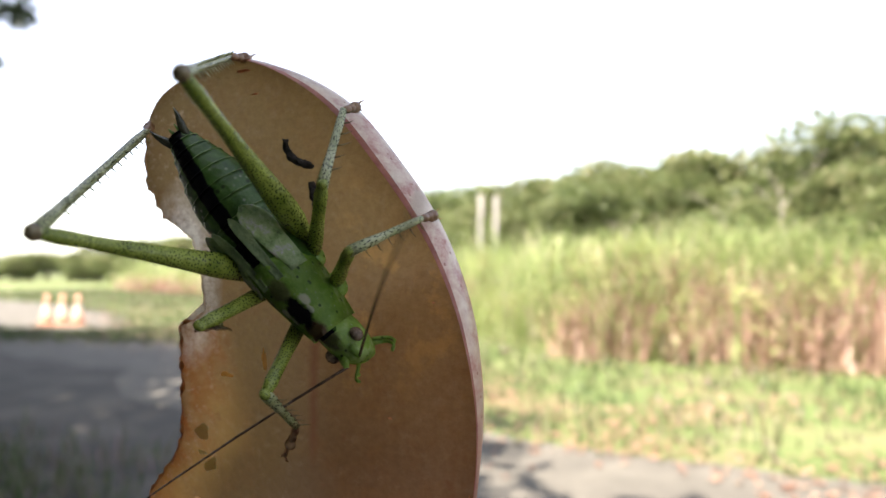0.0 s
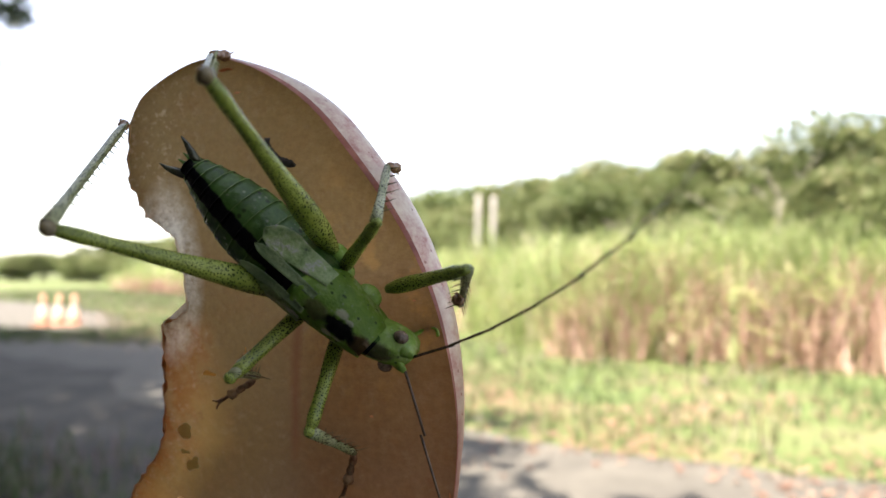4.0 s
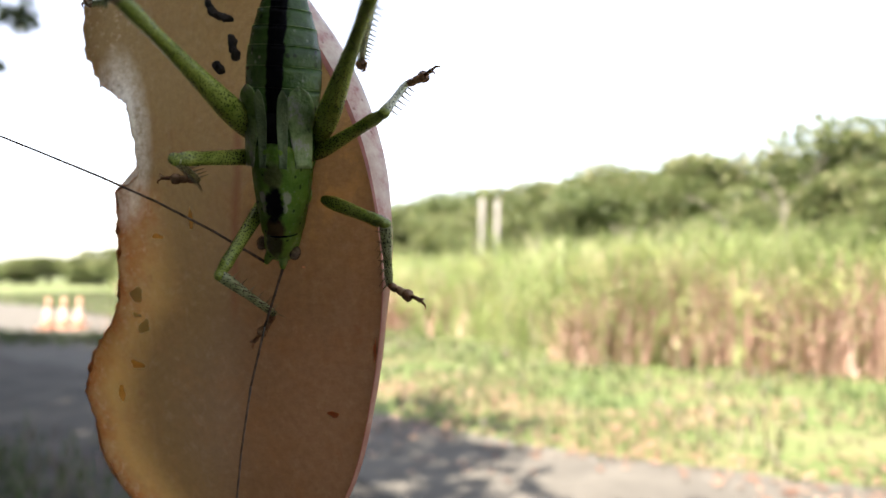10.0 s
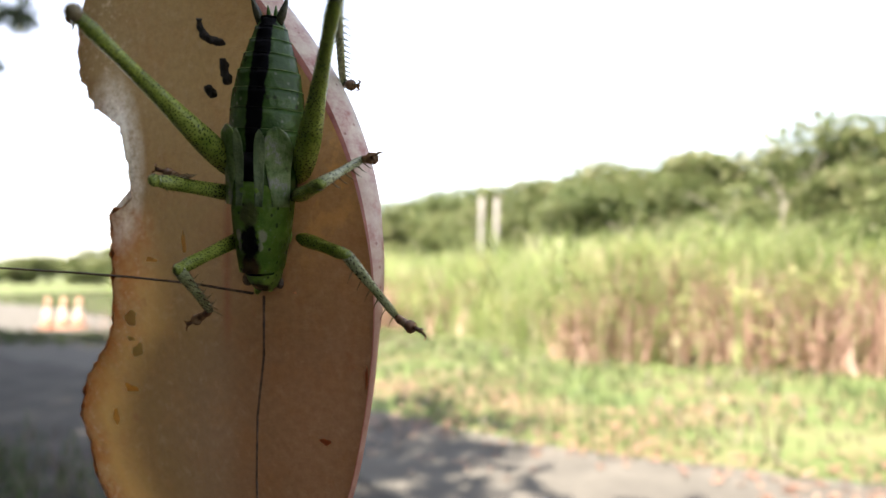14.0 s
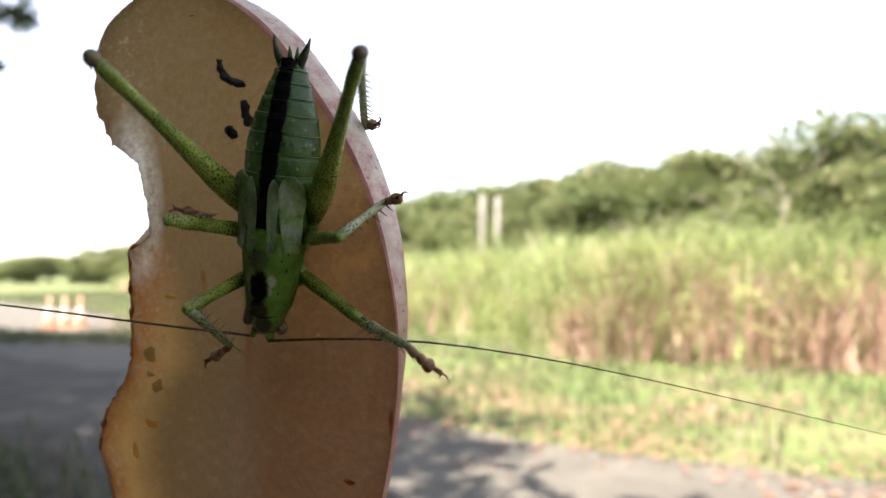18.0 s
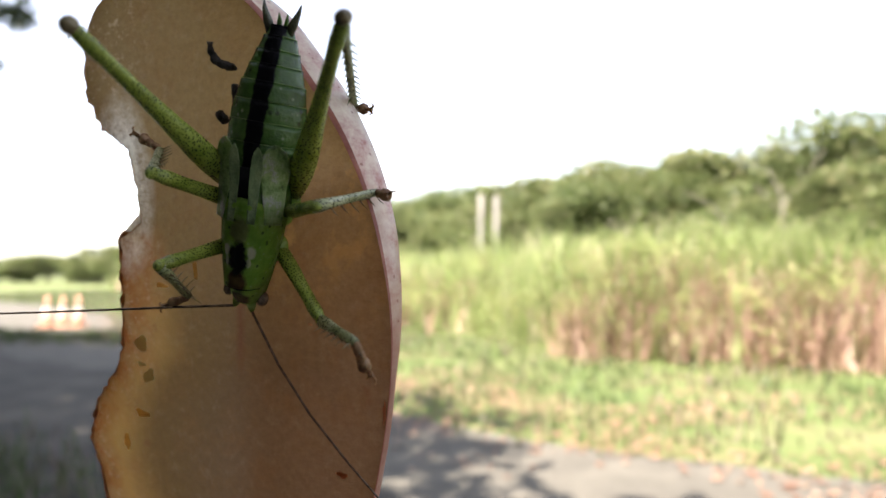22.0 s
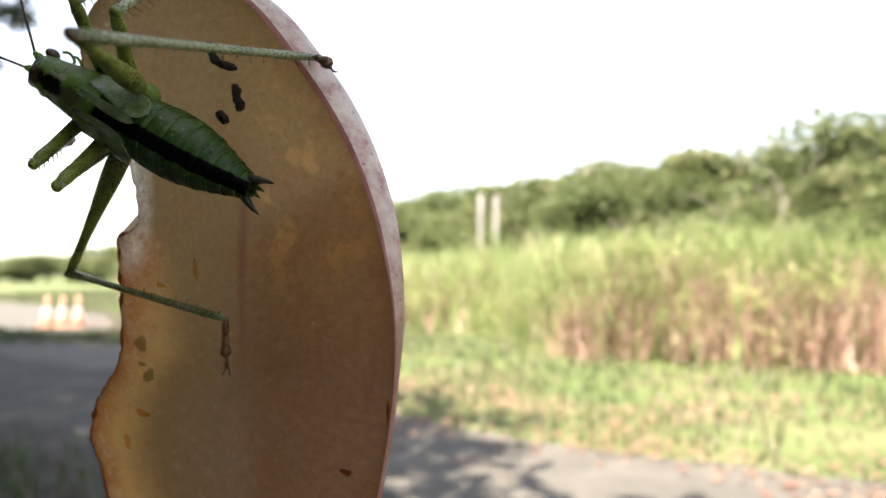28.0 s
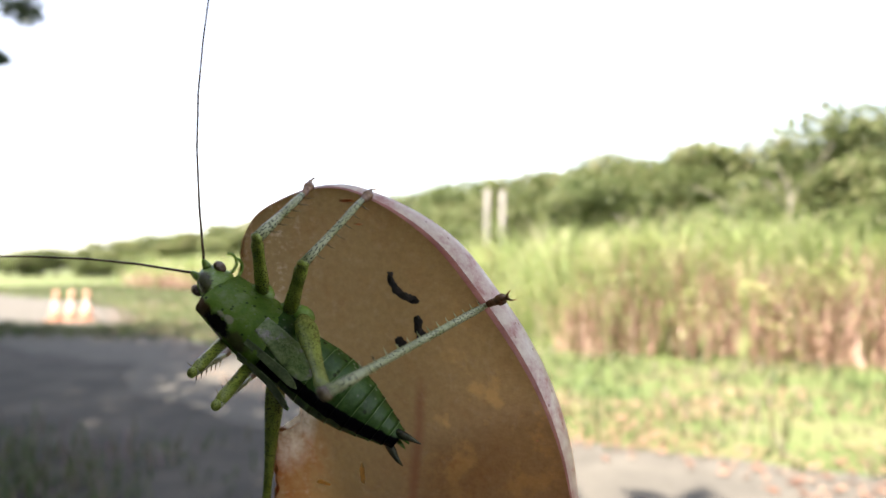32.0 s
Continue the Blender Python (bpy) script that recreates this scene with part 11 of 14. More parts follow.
    walk(antennae["left"][5], [
        (0, pose(-.01519,-.0025,.02364,-14.4,-63.4,-177.5)), (1, pose(-.01679,-.0024,.02214,-16.4,-64,-175.5)), (1.5, pose(-.01939,.00035,.02003,-22.9,-59.5,-166.5)),
        (2, pose(-.02149,.00284,.0173,-28.1,-54.9,-158.3)), (3, pose(-.02276,.00204,.01671,-25.1,-54,-161.6)), (5.5, pose(-.01381,.00404,.02244,-25,-64.8,-167.1)),
        (6, pose(-.01138,.00014,.02355,-61.7,-64.7,-125.6)), (6.5, pose(-.0064,.00047,.0257,-45.8,-72,-142.5)), (7, pose(-.00305,-.0006,.02639,-60,-76.3,-128.6)),
        (7.267, pose(-.00737,.01631,.02049,48.1,-50.9,124.6)), (7.5, pose(-.00653,.0262,.00447,59.7,-7.2,108.2)), (7.733, pose(-.00096,.0139,.02386,82.7,-62.6,91.5)),
        (8, pose(.0042,-.00775,.02585,-120.1,-61,-61.1)), (8.167, pose(.0076,.00744,.02577,156.6,-65.5,26.7)), (8.333, pose(.00816,.02082,.01665,124.1,-35,64.6)),
        (8.5, pose(.0059,.02653,.00072,116.6,2,79.6)), (9, pose(-.00174,.0267,.00482,113.7,-6,95.1)), (9.5, pose(-.00819,.02518,.00712,117.7,-13.2,112.8)),
        (9.733, pose(-.00313,.02579,.00859,123.4,-17.3,102.3)), (10, pose(.00224,.02559,.00861,129.3,-18.6,91.1)), (11, pose(.01197,.02392,.00353,134.8,-8.9,72.1)),
        (11.5, pose(-.00191,.02671,.00285,138.1,-8.1,100.5)), (12, pose(-.01512,.02159,.0028,142.9,-5.2,127.2)), (13, pose(-.00303,.02613,.00271,144.9,-9.5,103.4)),
        (14, pose(-.00204,.02604,.00309,143,-10.9,99)), (14.6, pose(-.00715,.02531,.00215,142.6,-9.1,108.4)), (15.2, pose(-.0125,.02302,.00284,142.5,-10.5,119.2)),
        (15.8, pose(-.01522,.02046,.00336,144.2,20.3,132)), (16.4, pose(-.01848,.01628,.00059,144.2,6.7,138.4)), (17, pose(-.02129,.01183,-.00099,145.1,2,144.6)),
        (18, pose(-.02263,-.00137,-.00219,149.4,6.7,176.3)), (18.5, pose(-.02207,.00393,.00151,151,19.6,169.1)), (19, pose(-.02329,.00604,.0085,135.3,53.3,120.6)),
        (19.5, pose(-.02113,.013,.00755,147.1,34.2,123.4)), (20, pose(-.01762,.01839,.00603,153.4,9.2,126.7)), (20.5, pose(-.00864,.02449,.00421,158.6,-15.3,117.4)),
        (21, pose(.00135,.02568,.00413,164.4,-13.5,95)), (21.5, pose(-.01064,.02334,.00518,161.6,-19.2,123.5)), (22, pose(-.02006,.01559,.00609,159.5,-9.3,144.5)),
        (22.2, pose(-.02023,.01547,.0061,160.2,-11.5,144.4)), (22.6, pose(-.02065,.01484,.00629,161.6,-13.6,143.6)), (23, pose(-.02076,.01446,.00647,164.3,-12.4,140.2)),
        (23.267, pose(-.01695,.01963,.00602,170.1,-19,130.5)), (23.5, pose(-.01271,.02294,.00604,176.9,-17,118.8)), (24, pose(-.00853,.02459,.00714,-177.2,-20.3,115.6)),
        (24.5, pose(.00083,.02691,.00463,-167.3,-13.6,89.4)), (25, pose(.00211,.02701,.00432,-165.5,-12.3,87.7)), (25.5, pose(.01036,.02523,.00178,-172,-5.7,66.8)),
        (27.5, pose(-.00227,.02722,.00319,139,-8.4,92.4)), (28, pose(-.00397,.02714,.00262,126.8,-7.6,97.1)), (29, pose(-.00095,.0269,.00447,139.1,-11.8,89.8)),
        (29.5, pose(.00121,.02712,.00324,144.2,-10.2,87.3)), (30, pose(-.0003,.02701,.00331,147.7,-12.4,93.8)), (30.5, pose(-.00249,.02701,.00205,150.6,-11.4,99.7)),
        (31, pose(-.00978,.02511,.00414,152.3,-15.2,113.3)), (32, pose(-.01507,.0227,.00365,142.3,-13.1,126.4)),
    ])
    walk(antennae["left"][6], [
        (0, pose(-.01758,-.00261,.02841,-13.1,-64.1,-179)), (1, pose(-.01912,-.00258,.02693,-16.1,-66.2,-175.8)), (1.5, pose(-.02203,-.00029,.02463,-28.5,-62.4,-160.1)),
        (2, pose(-.02434,.0017,.02167,-38.2,-57.7,-146.8)), (3, pose(-.02573,.00105,.02103,-36,-57.3,-148.6)), (5.5, pose(-.01603,.00353,.02726,-26.8,-65.8,-163.4)),
        (6, pose(-.01271,-.00172,.02837,-68.2,-63.4,-116.6)), (6.5, pose(-.00771,-.00054,.03077,-47.4,-71.6,-139.3)), (7, pose(-.00384,-.00159,.03157,-61.2,-75.8,-125.9)),
        (7.267, pose(-.00928,.01908,.02463,49.2,-50.9,124.7)), (7.5, pose(-.00818,.03123,.00514,60.5,-6.7,108.2)), (7.733, pose(-.00102,.01635,.02859,84.6,-62.3,90.1)),
        (8, pose(.00545,-.01001,.03052,-120.7,-60.1,-59.9)), (8.167, pose(.00957,.00844,.03062,158,-64.6,25.6)), (8.333, pose(.01004,.02477,.01971,124.6,-34.3,64.1)),
        (8.5, pose(.00686,.03177,.00053,116.8,2.5,79.6)), (9, pose(-.0022,.03198,.00538,113.9,-5.7,95.1)), (9.5, pose(-.0102,.02997,.00834,117.9,-12.6,112.6)),
        (9.733, pose(-.00421,.03076,.01018,123.7,-16.5,102.1)), (10, pose(.00215,.03064,.01031,129.6,-17.5,90.9)), (11, pose(.01359,.02894,.00436,135.1,-8,71.9)),
        (11.5, pose(-.00287,.0319,.0036,138.3,-7.3,100.3)), (12, pose(-.01833,.02582,.00329,143,-7.3,128.1)), (13, pose(-.00425,.03125,.00358,145.2,-8.7,103.2)),
        (14, pose(-.00286,.03121,.0041,143.2,-10.1,98.8)), (14.6, pose(-.00882,.03031,.00299,142.9,-8.4,108.3)), (15.2, pose(-.01507,.0276,.00381,142.5,11.4,110.6)),
        (15.8, pose(-.01857,.02418,.00151,143.5,3,128.4)), (16.4, pose(-.02244,.0198,-.00003,144.3,.3,136.9)), (17, pose(-.02563,.01492,-.00117,145.4,-.3,145.3)),
        (18, pose(-.02792,-.00102,-.00281,149.3,3.3,175.9)), (18.5, pose(-.02701,.00488,-.00028,150.2,6.7,167)), (19, pose(-.02491,.00878,.00423,150,20.8,144.4)),
        (19.5, pose(-.02356,.01668,.00456,152.3,5.4,139)), (20, pose(-.02076,.02261,.00517,152.9,-11.3,136.9)), (20.5, pose(-.01101,.02906,.00562,158.3,-14.9,117.3)),
        (21, pose(.0009,.03085,.00537,164,-13,94.9)), (21.5, pose(-.01342,.02754,.00694,161.3,-18.9,123.4)), (22, pose(-.02434,.01865,.00695,157.5,-21.2,151.1)),
        (22.2, pose(-.02449,.01851,.00716,158.5,-21.3,149.9)), (22.6, pose(-.02483,.01792,.00754,160.1,-21.2,147.6)), (23, pose(-.02476,.01779,.00762,163,-20.2,143.9)),
        (23.267, pose(-.02023,.02347,.00776,169.8,-19,130.5)), (23.5, pose(-.01517,.02741,.00761,176.6,-17,118.8)), (24, pose(-.01069,.0291,.00899,-177.6,-20.3,115.8)),
        (24.5, pose(.00088,.03209,.00588,-167.6,-13.6,89.4)), (25, pose(.00232,.03222,.00546,-165.7,-12.4,87.7)), (25.5, pose(.01245,.03011,.00231,-172.3,-5.7,66.8)),
        (27.5, pose(-.00249,.0325,.00397,138.7,-8.4,92.4)), (28, pose(-.00462,.03239,.00333,126.6,-7.7,97.1)), (29, pose(-.00094,.03212,.00556,138.9,-11.7,90)),
        (29.5, pose(.00146,.03237,.00418,144,-10.3,87.3)), (30, pose(-.00065,.0322,.00445,147.4,-12.5,93.8)), (30.5, pose(-.00336,.03217,.00311,150.4,-11.7,99.6)),
        (31, pose(-.01181,.02983,.00554,152.1,-15.5,113.3)), (32, pose(-.01815,.02688,.00486,142.1,-13.6,126.3)),
    ])
    walk(antennae["left"][7], [
        (0, pose(-.01991,-.00265,.03321,-12.6,-64.3,-179.5)), (1, pose(-.02127,-.00274,.03181,-16,-67.1,-175.9)), (1.5, pose(-.02435,-.00113,.02935,-32.1,-63.6,-156.1)),
        (2, pose(-.02672,.00014,.02618,-43.7,-58.5,-140.1)), (3, pose(-.02819,-.00045,.02552,-43.2,-58.3,-140)), (5.5, pose(-.01812,.0029,.03213,-28.3,-66.2,-162)),
        (6, pose(-.01378,-.00385,.03314,-71.5,-62.7,-113.1)), (6.5, pose(-.00898,-.00163,.03583,-48.6,-71.5,-138.3)), (7, pose(-.0046,-.00265,.03674,-62.2,-75.7,-125)),
        (7.267, pose(-.0112,.02185,.02877,49.1,-50.7,124.7)), (7.5, pose(-.00983,.03626,.00577,60.4,-6.3,108.2)), (7.733, pose(-.00102,.01883,.03332,84.8,-62,89.7)),
        (8, pose(.00679,-.01231,.03514,-121.1,-59.8,-59.4)), (8.167, pose(.01164,.00943,.03544,158,-64.1,25.4)), (8.333, pose(.01196,.02873,.02272,124.6,-33.9,64.1)),
        (8.5, pose(.00783,.03701,.0003,116.8,2.9,79.7)), (9, pose(-.00268,.03727,.00592,113.8,-5.4,95.2)), (9.5, pose(-.0122,.03477,.0095,117.9,-12,112.5)),
        (9.733, pose(-.00529,.03576,.01169,123.7,-15.7,101.9)), (10, pose(.00207,.03573,.01192,129.6,-16.5,90.6)), (11, pose(.01523,.03396,.0051,135.1,-7.1,71.8)),
        (11.5, pose(-.00382,.03711,.00429,138.4,-6.6,100.1)), (12, pose(-.02159,.02999,.00396,143,-7,128.1)), (13, pose(-.00546,.03638,.00439,145.2,-8,103)),
        (14, pose(-.00366,.0364,.00503,143.2,-9.3,98.7)), (14.6, pose(-.01047,.03532,.00377,142.9,-7.6,108.1)), (15.2, pose(-.0169,.03249,.00276,143,-2.2,116.1)),
        (15.8, pose(-.02188,.02835,.00123,143.3,-1.8,127.3)), (16.4, pose(-.02634,.02344,-.00005,144.3,-1.4,136.4)), (17, pose(-.03002,.01796,-.00114,145.4,-.7,145.5)),
        (18, pose(-.03323,-.00064,-.00311,149.1,2.5,175.1)), (18.5, pose(-.03217,.00607,-.0009,150,1.4,165.9)), (19, pose(-.02897,.01168,.00233,151.5,3,152)),
        (19.5, pose(-.02757,.02017,.00406,152.3,-5.6,144.2)), (20, pose(-.02458,.02618,.00622,152.5,-14.2,138.5)), (20.5, pose(-.01338,.03364,.00699,158.3,-14.5,117.2)),
        (21, pose(.00046,.03602,.00657,164,-12.5,94.7)), (21.5, pose(-.0162,.03176,.00866,161.3,-18.6,123.3)), (22, pose(-.0287,.02105,.00888,157.4,-21.3,151.3)),
        (22.2, pose(-.02878,.021,.0091,158.3,-21.4,150)), (22.6, pose(-.02903,.02058,.00947,160.1,-21.2,147.8)), (23, pose(-.0288,.02074,.00946,162.9,-20.3,144.1)),
        (23.267, pose(-.0235,.0273,.00949,169.7,-19,130.6)), (23.5, pose(-.01763,.03188,.00916,176.5,-17,118.9)), (24, pose(-.01287,.03361,.01084,-177.6,-20.2,115.8)),
        (24.5, pose(.00093,.03727,.00714,-167.6,-13.7,89.4)), (25, pose(.00253,.03742,.00661,-165.8,-12.5,87.6)), (25.5, pose(.01454,.03499,.00284,-172.3,-5.8,66.8)),
        (27.5, pose(-.00271,.03777,.00475,138.6,-8.4,92.5)), (28, pose(-.00527,.03763,.00404,126.5,-7.7,97.2)), (29, pose(-.00093,.03734,.00664,138.7,-11.7,90.1)),
        (29.5, pose(.0017,.03761,.00513,143.9,-10.3,87.4)), (30, pose(-.00099,.0374,.00561,147.4,-12.6,93.7)), (30.5, pose(-.00424,.03731,.00419,150.3,-11.8,99.6)),
        (31, pose(-.01385,.03455,.00697,152,-15.7,113.3)), (32, pose(-.02122,.03106,.00611,142.1,-14,126.1)),
    ])
    walk(antennae["left"][8], [
        (0, pose(-.02222,-.00267,.03802,-12.6,-64.3,-179.5)), (1, pose(-.02334,-.00288,.03672,-16,-67.3,-175.9)), (1.5, pose(-.02652,-.00209,.03413,-33.5,-63.8,-154.5)),
        (2, pose(-.02886,-.00164,.03073,-45.6,-58.6,-138)), (3, pose(-.03034,-.00225,.03006,-46.1,-58.3,-136.7)), (5.5, pose(-.02017,.00224,.03701,-28.6,-66.3,-161.6)),
        (6, pose(-.01474,-.0061,.03788,-72.4,-62.4,-112.1)), (6.5, pose(-.01025,-.00276,.04089,-48.8,-71.4,-138)), (7, pose(-.00536,-.00373,.04191,-62.4,-75.7,-124.8)),
        (7.267, pose(-.01312,.02462,.0329,49.2,-50.4,124.6)), (7.5, pose(-.01149,.0413,.00635,60.4,-5.8,108.2)), (7.733, pose(-.00101,.02133,.03803,84.9,-61.7,89.6)),
        (8, pose(.00816,-.01462,.03975,-121.3,-59.5,-59.2)), (8.167, pose(.01374,.01042,.04023,158,-63.8,25.5)), (8.333, pose(.01389,.03271,.02569,124.5,-33.4,64.2)),
        (8.5, pose(.00878,.04225,.00003,116.8,3.3,79.7)), (9, pose(-.00315,.04256,.00642,113.8,-5.1,95.2)), (9.5, pose(-.0142,.03959,.01061,118,-11.4,112.3)),
        (9.733, pose(-.00635,.04078,.01313,123.8,-14.8,101.7)), (10, pose(.00202,.04084,.01344,129.7,-15.5,90.3)), (11, pose(.01689,.03898,.00576,135.1,-6.2,71.6)),
        (11.5, pose(-.00475,.04232,.00489,138.4,-5.8,99.9)), (12, pose(-.02486,.03415,.00461,143,-6.4,128)), (13, pose(-.00665,.04153,.00513,145.2,-7.2,102.8)),
        (14, pose(-.00446,.0416,.0059,143.3,-8.5,98.5)), (14.6, pose(-.01212,.04034,.00447,142.9,-6.9,108)), (15.2, pose(-.01925,.03728,.00296,143,-4.4,117.2)),
        (15.8, pose(-.02511,.03259,.0014,143.3,-2.8,126.9)), (16.4, pose(-.0302,.02711,.00008,144.3,-1.6,136.2)), (17, pose(-.03441,.02098,-.00108,145.4,-.5,145.5)),
        (18, pose(-.03854,-.00018,-.00335,149.1,2.5,174.7)), (18.5, pose(-.03734,.00737,-.00104,150,-.5,165.4)), (19, pose(-.03367,.01419,.00205,151.6,-2.8,154.4)),
        (19.5, pose(-.03187,.02327,.00458,152.1,-8.8,145.7)), (20, pose(-.02845,.02961,.00753,152.4,-14.4,138.7)), (20.5, pose(-.01574,.03823,.00832,158.3,-14.1,117.1)),
        (21, pose(.00003,.04121,.00773,164.1,-12.1,94.5)), (21.5, pose(-.01897,.03598,.01036,161.3,-18.2,123.2)), (22, pose(-.03306,.02343,.01082,157.5,-21.1,151.3)),
        (22.2, pose(-.03308,.02348,.01104,158.3,-21.2,150.1)), (22.6, pose(-.03323,.02323,.0114,160,-21.1,147.8)), (23, pose(-.03285,.02368,.01131,162.9,-20.3,144.1)),
        (23.267, pose(-.02679,.03113,.01122,169.6,-18.9,130.7)), (23.5, pose(-.02009,.03634,.01072,176.5,-16.9,118.9)), (24, pose(-.01505,.03811,.01268,-177.6,-20.2,115.8)),
        (24.5, pose(.00099,.04246,.0084,-167.6,-13.7,89.4)), (25, pose(.00275,.04262,.00777,-165.8,-12.6,87.6)), (25.5, pose(.01662,.03987,.00339,-172.3,-5.9,66.8)),
        (27.5, pose(-.00294,.04304,.00553,138.6,-8.5,92.5)), (28, pose(-.00593,.04288,.00476,126.5,-7.8,97.2)), (29, pose(-.00094,.04256,.00772,138.7,-11.6,90.3)),
        (29.5, pose(.00194,.04285,.00609,143.9,-10.4,87.4)), (30, pose(-.00133,.04259,.00677,147.4,-12.8,93.6)), (30.5, pose(-.0051,.04246,.00528,150.3,-12,99.5)),
        (31, pose(-.01588,.03927,.00841,152,-15.9,113.2)), (32, pose(-.02427,.03524,.0074,142.1,-14.4,125.9)),
    ])
    walk(antennae["left"][9], [
        (0, pose(-.02453,-.00269,.04282,-12.7,-64.2,-179.4)), (1, pose(-.02539,-.00303,.04164,-16,-67.2,-175.9)), (1.5, pose(-.02864,-.0031,.03892,-33.8,-63.8,-154.2)),
        (2, pose(-.03092,-.00351,.03528,-45.9,-58.5,-137.6)), (3, pose(-.03238,-.00417,.0346,-46.9,-58.2,-135.8)), (5.5, pose(-.02221,.00156,.04189,-28.6,-66.2,-161.6)),
        (6, pose(-.01567,-.00839,.0426,-72.7,-62.3,-111.8)), (6.5, pose(-.01151,-.0039,.04594,-48.9,-71.4,-137.9)), (7, pose(-.00611,-.00481,.04708,-62.5,-75.6,-124.7)),
        (7.267, pose(-.01505,.02742,.03701,49.3,-50.1,124.5)), (7.5, pose(-.01314,.04634,.00688,60.4,-5.3,108.1)), (7.733, pose(-.00099,.02386,.04272,84.9,-61.4,89.6)),
        (8, pose(.00954,-.01694,.04435,-121.4,-59.3,-59.1)), (8.167, pose(.01587,.01144,.04502,157.7,-63.6,25.8)), (8.333, pose(.01582,.03672,.02863,124.5,-33,64.4)),
        (8.5, pose(.00973,.04749,-.00028,116.8,3.7,79.8)), (9, pose(-.00363,.04785,.0069,113.8,-4.8,95.3)), (9.5, pose(-.01618,.04443,.01166,118,-10.7,112.1)),
        (9.733, pose(-.0074,.04583,.0145,123.9,-14,101.4)), (10, pose(.00198,.04598,.01486,129.7,-14.5,90.1)), (11, pose(.01856,.04401,.00633,135.1,-5.3,71.3)),
        (11.5, pose(-.00566,.04755,.00543,138.4,-5,99.7)), (12, pose(-.02812,.03833,.0052,143,-5.7,127.8)), (13, pose(-.00783,.04669,.0058,145.2,-6.4,102.7)),
        (14, pose(-.00524,.04682,.00668,143.3,-7.7,98.3)), (14.6, pose(-.01375,.04538,.00511,142.9,-6.1,107.8)), (15.2, pose(-.02168,.04201,.00337,143,-4.3,117.3)),
        (15.8, pose(-.02831,.03685,.00167,143.3,-2.7,126.8)), (16.4, pose(-.03405,.0308,.00023,144.3,-1.4,136.1)), (17, pose(-.03881,.024,-.00103,145.4,-.1,145.5)),
        (18, pose(-.04385,.00031,-.00358,149.1,2.6,174.5)), (18.5, pose(-.0425,.00871,-.00099,150,-1.1,165.2)), (19, pose(-.03847,.01649,.00231,151.6,-4.5,155.1)),
        (19.5, pose(-.03622,.02624,.0054,152,-9.5,146.2)), (20, pose(-.03233,.03302,.00885,152.4,-14.2,138.7)), (20.5, pose(-.01809,.04284,.00962,158.3,-13.7,116.9)),
        (21, pose(-.00038,.04641,.00885,164.2,-11.6,94.3)), (21.5, pose(-.02174,.04022,.01203,161.3,-17.9,123.1)), (22, pose(-.03742,.02581,.01274,157.4,-20.9,151.4)),
        (22.2, pose(-.03739,.02596,.01297,158.3,-21,150.1)), (22.6, pose(-.03745,.02588,.01332,160,-21,147.9)), (23, pose(-.03691,.02661,.01315,162.9,-20.2,144.2)),
        (23.267, pose(-.03008,.03496,.01296,169.6,-18.9,130.7)), (23.5, pose(-.02256,.04081,.01227,176.5,-16.9,118.9)), (24, pose(-.01723,.04261,.01452,-177.6,-20.2,115.9)),
        (24.5, pose(.00104,.04764,.00966,-167.6,-13.7,89.4)), (25, pose(.00297,.04782,.00893,-165.8,-12.7,87.5)), (25.5, pose(.01871,.04474,.00393,-172.3,-6,66.8)),
        (27.5, pose(-.00317,.04831,.00632,138.6,-8.5,92.6)), (28, pose(-.00659,.04812,.00548,126.5,-7.8,97.3)), (29, pose(-.00097,.04779,.0088,138.7,-11.6,90.4)),
        (29.5, pose(.00218,.04809,.00705,143.9,-10.4,87.5)), (30, pose(-.00165,.04778,.00795,147.4,-12.9,93.5)), (30.5, pose(-.00596,.04761,.00639,150.3,-12.2,99.4)),
        (31, pose(-.0179,.04399,.00987,152,-16.1,113.2)), (32, pose(-.0273,.03942,.00872,142.2,-14.8,125.8)),
    ])
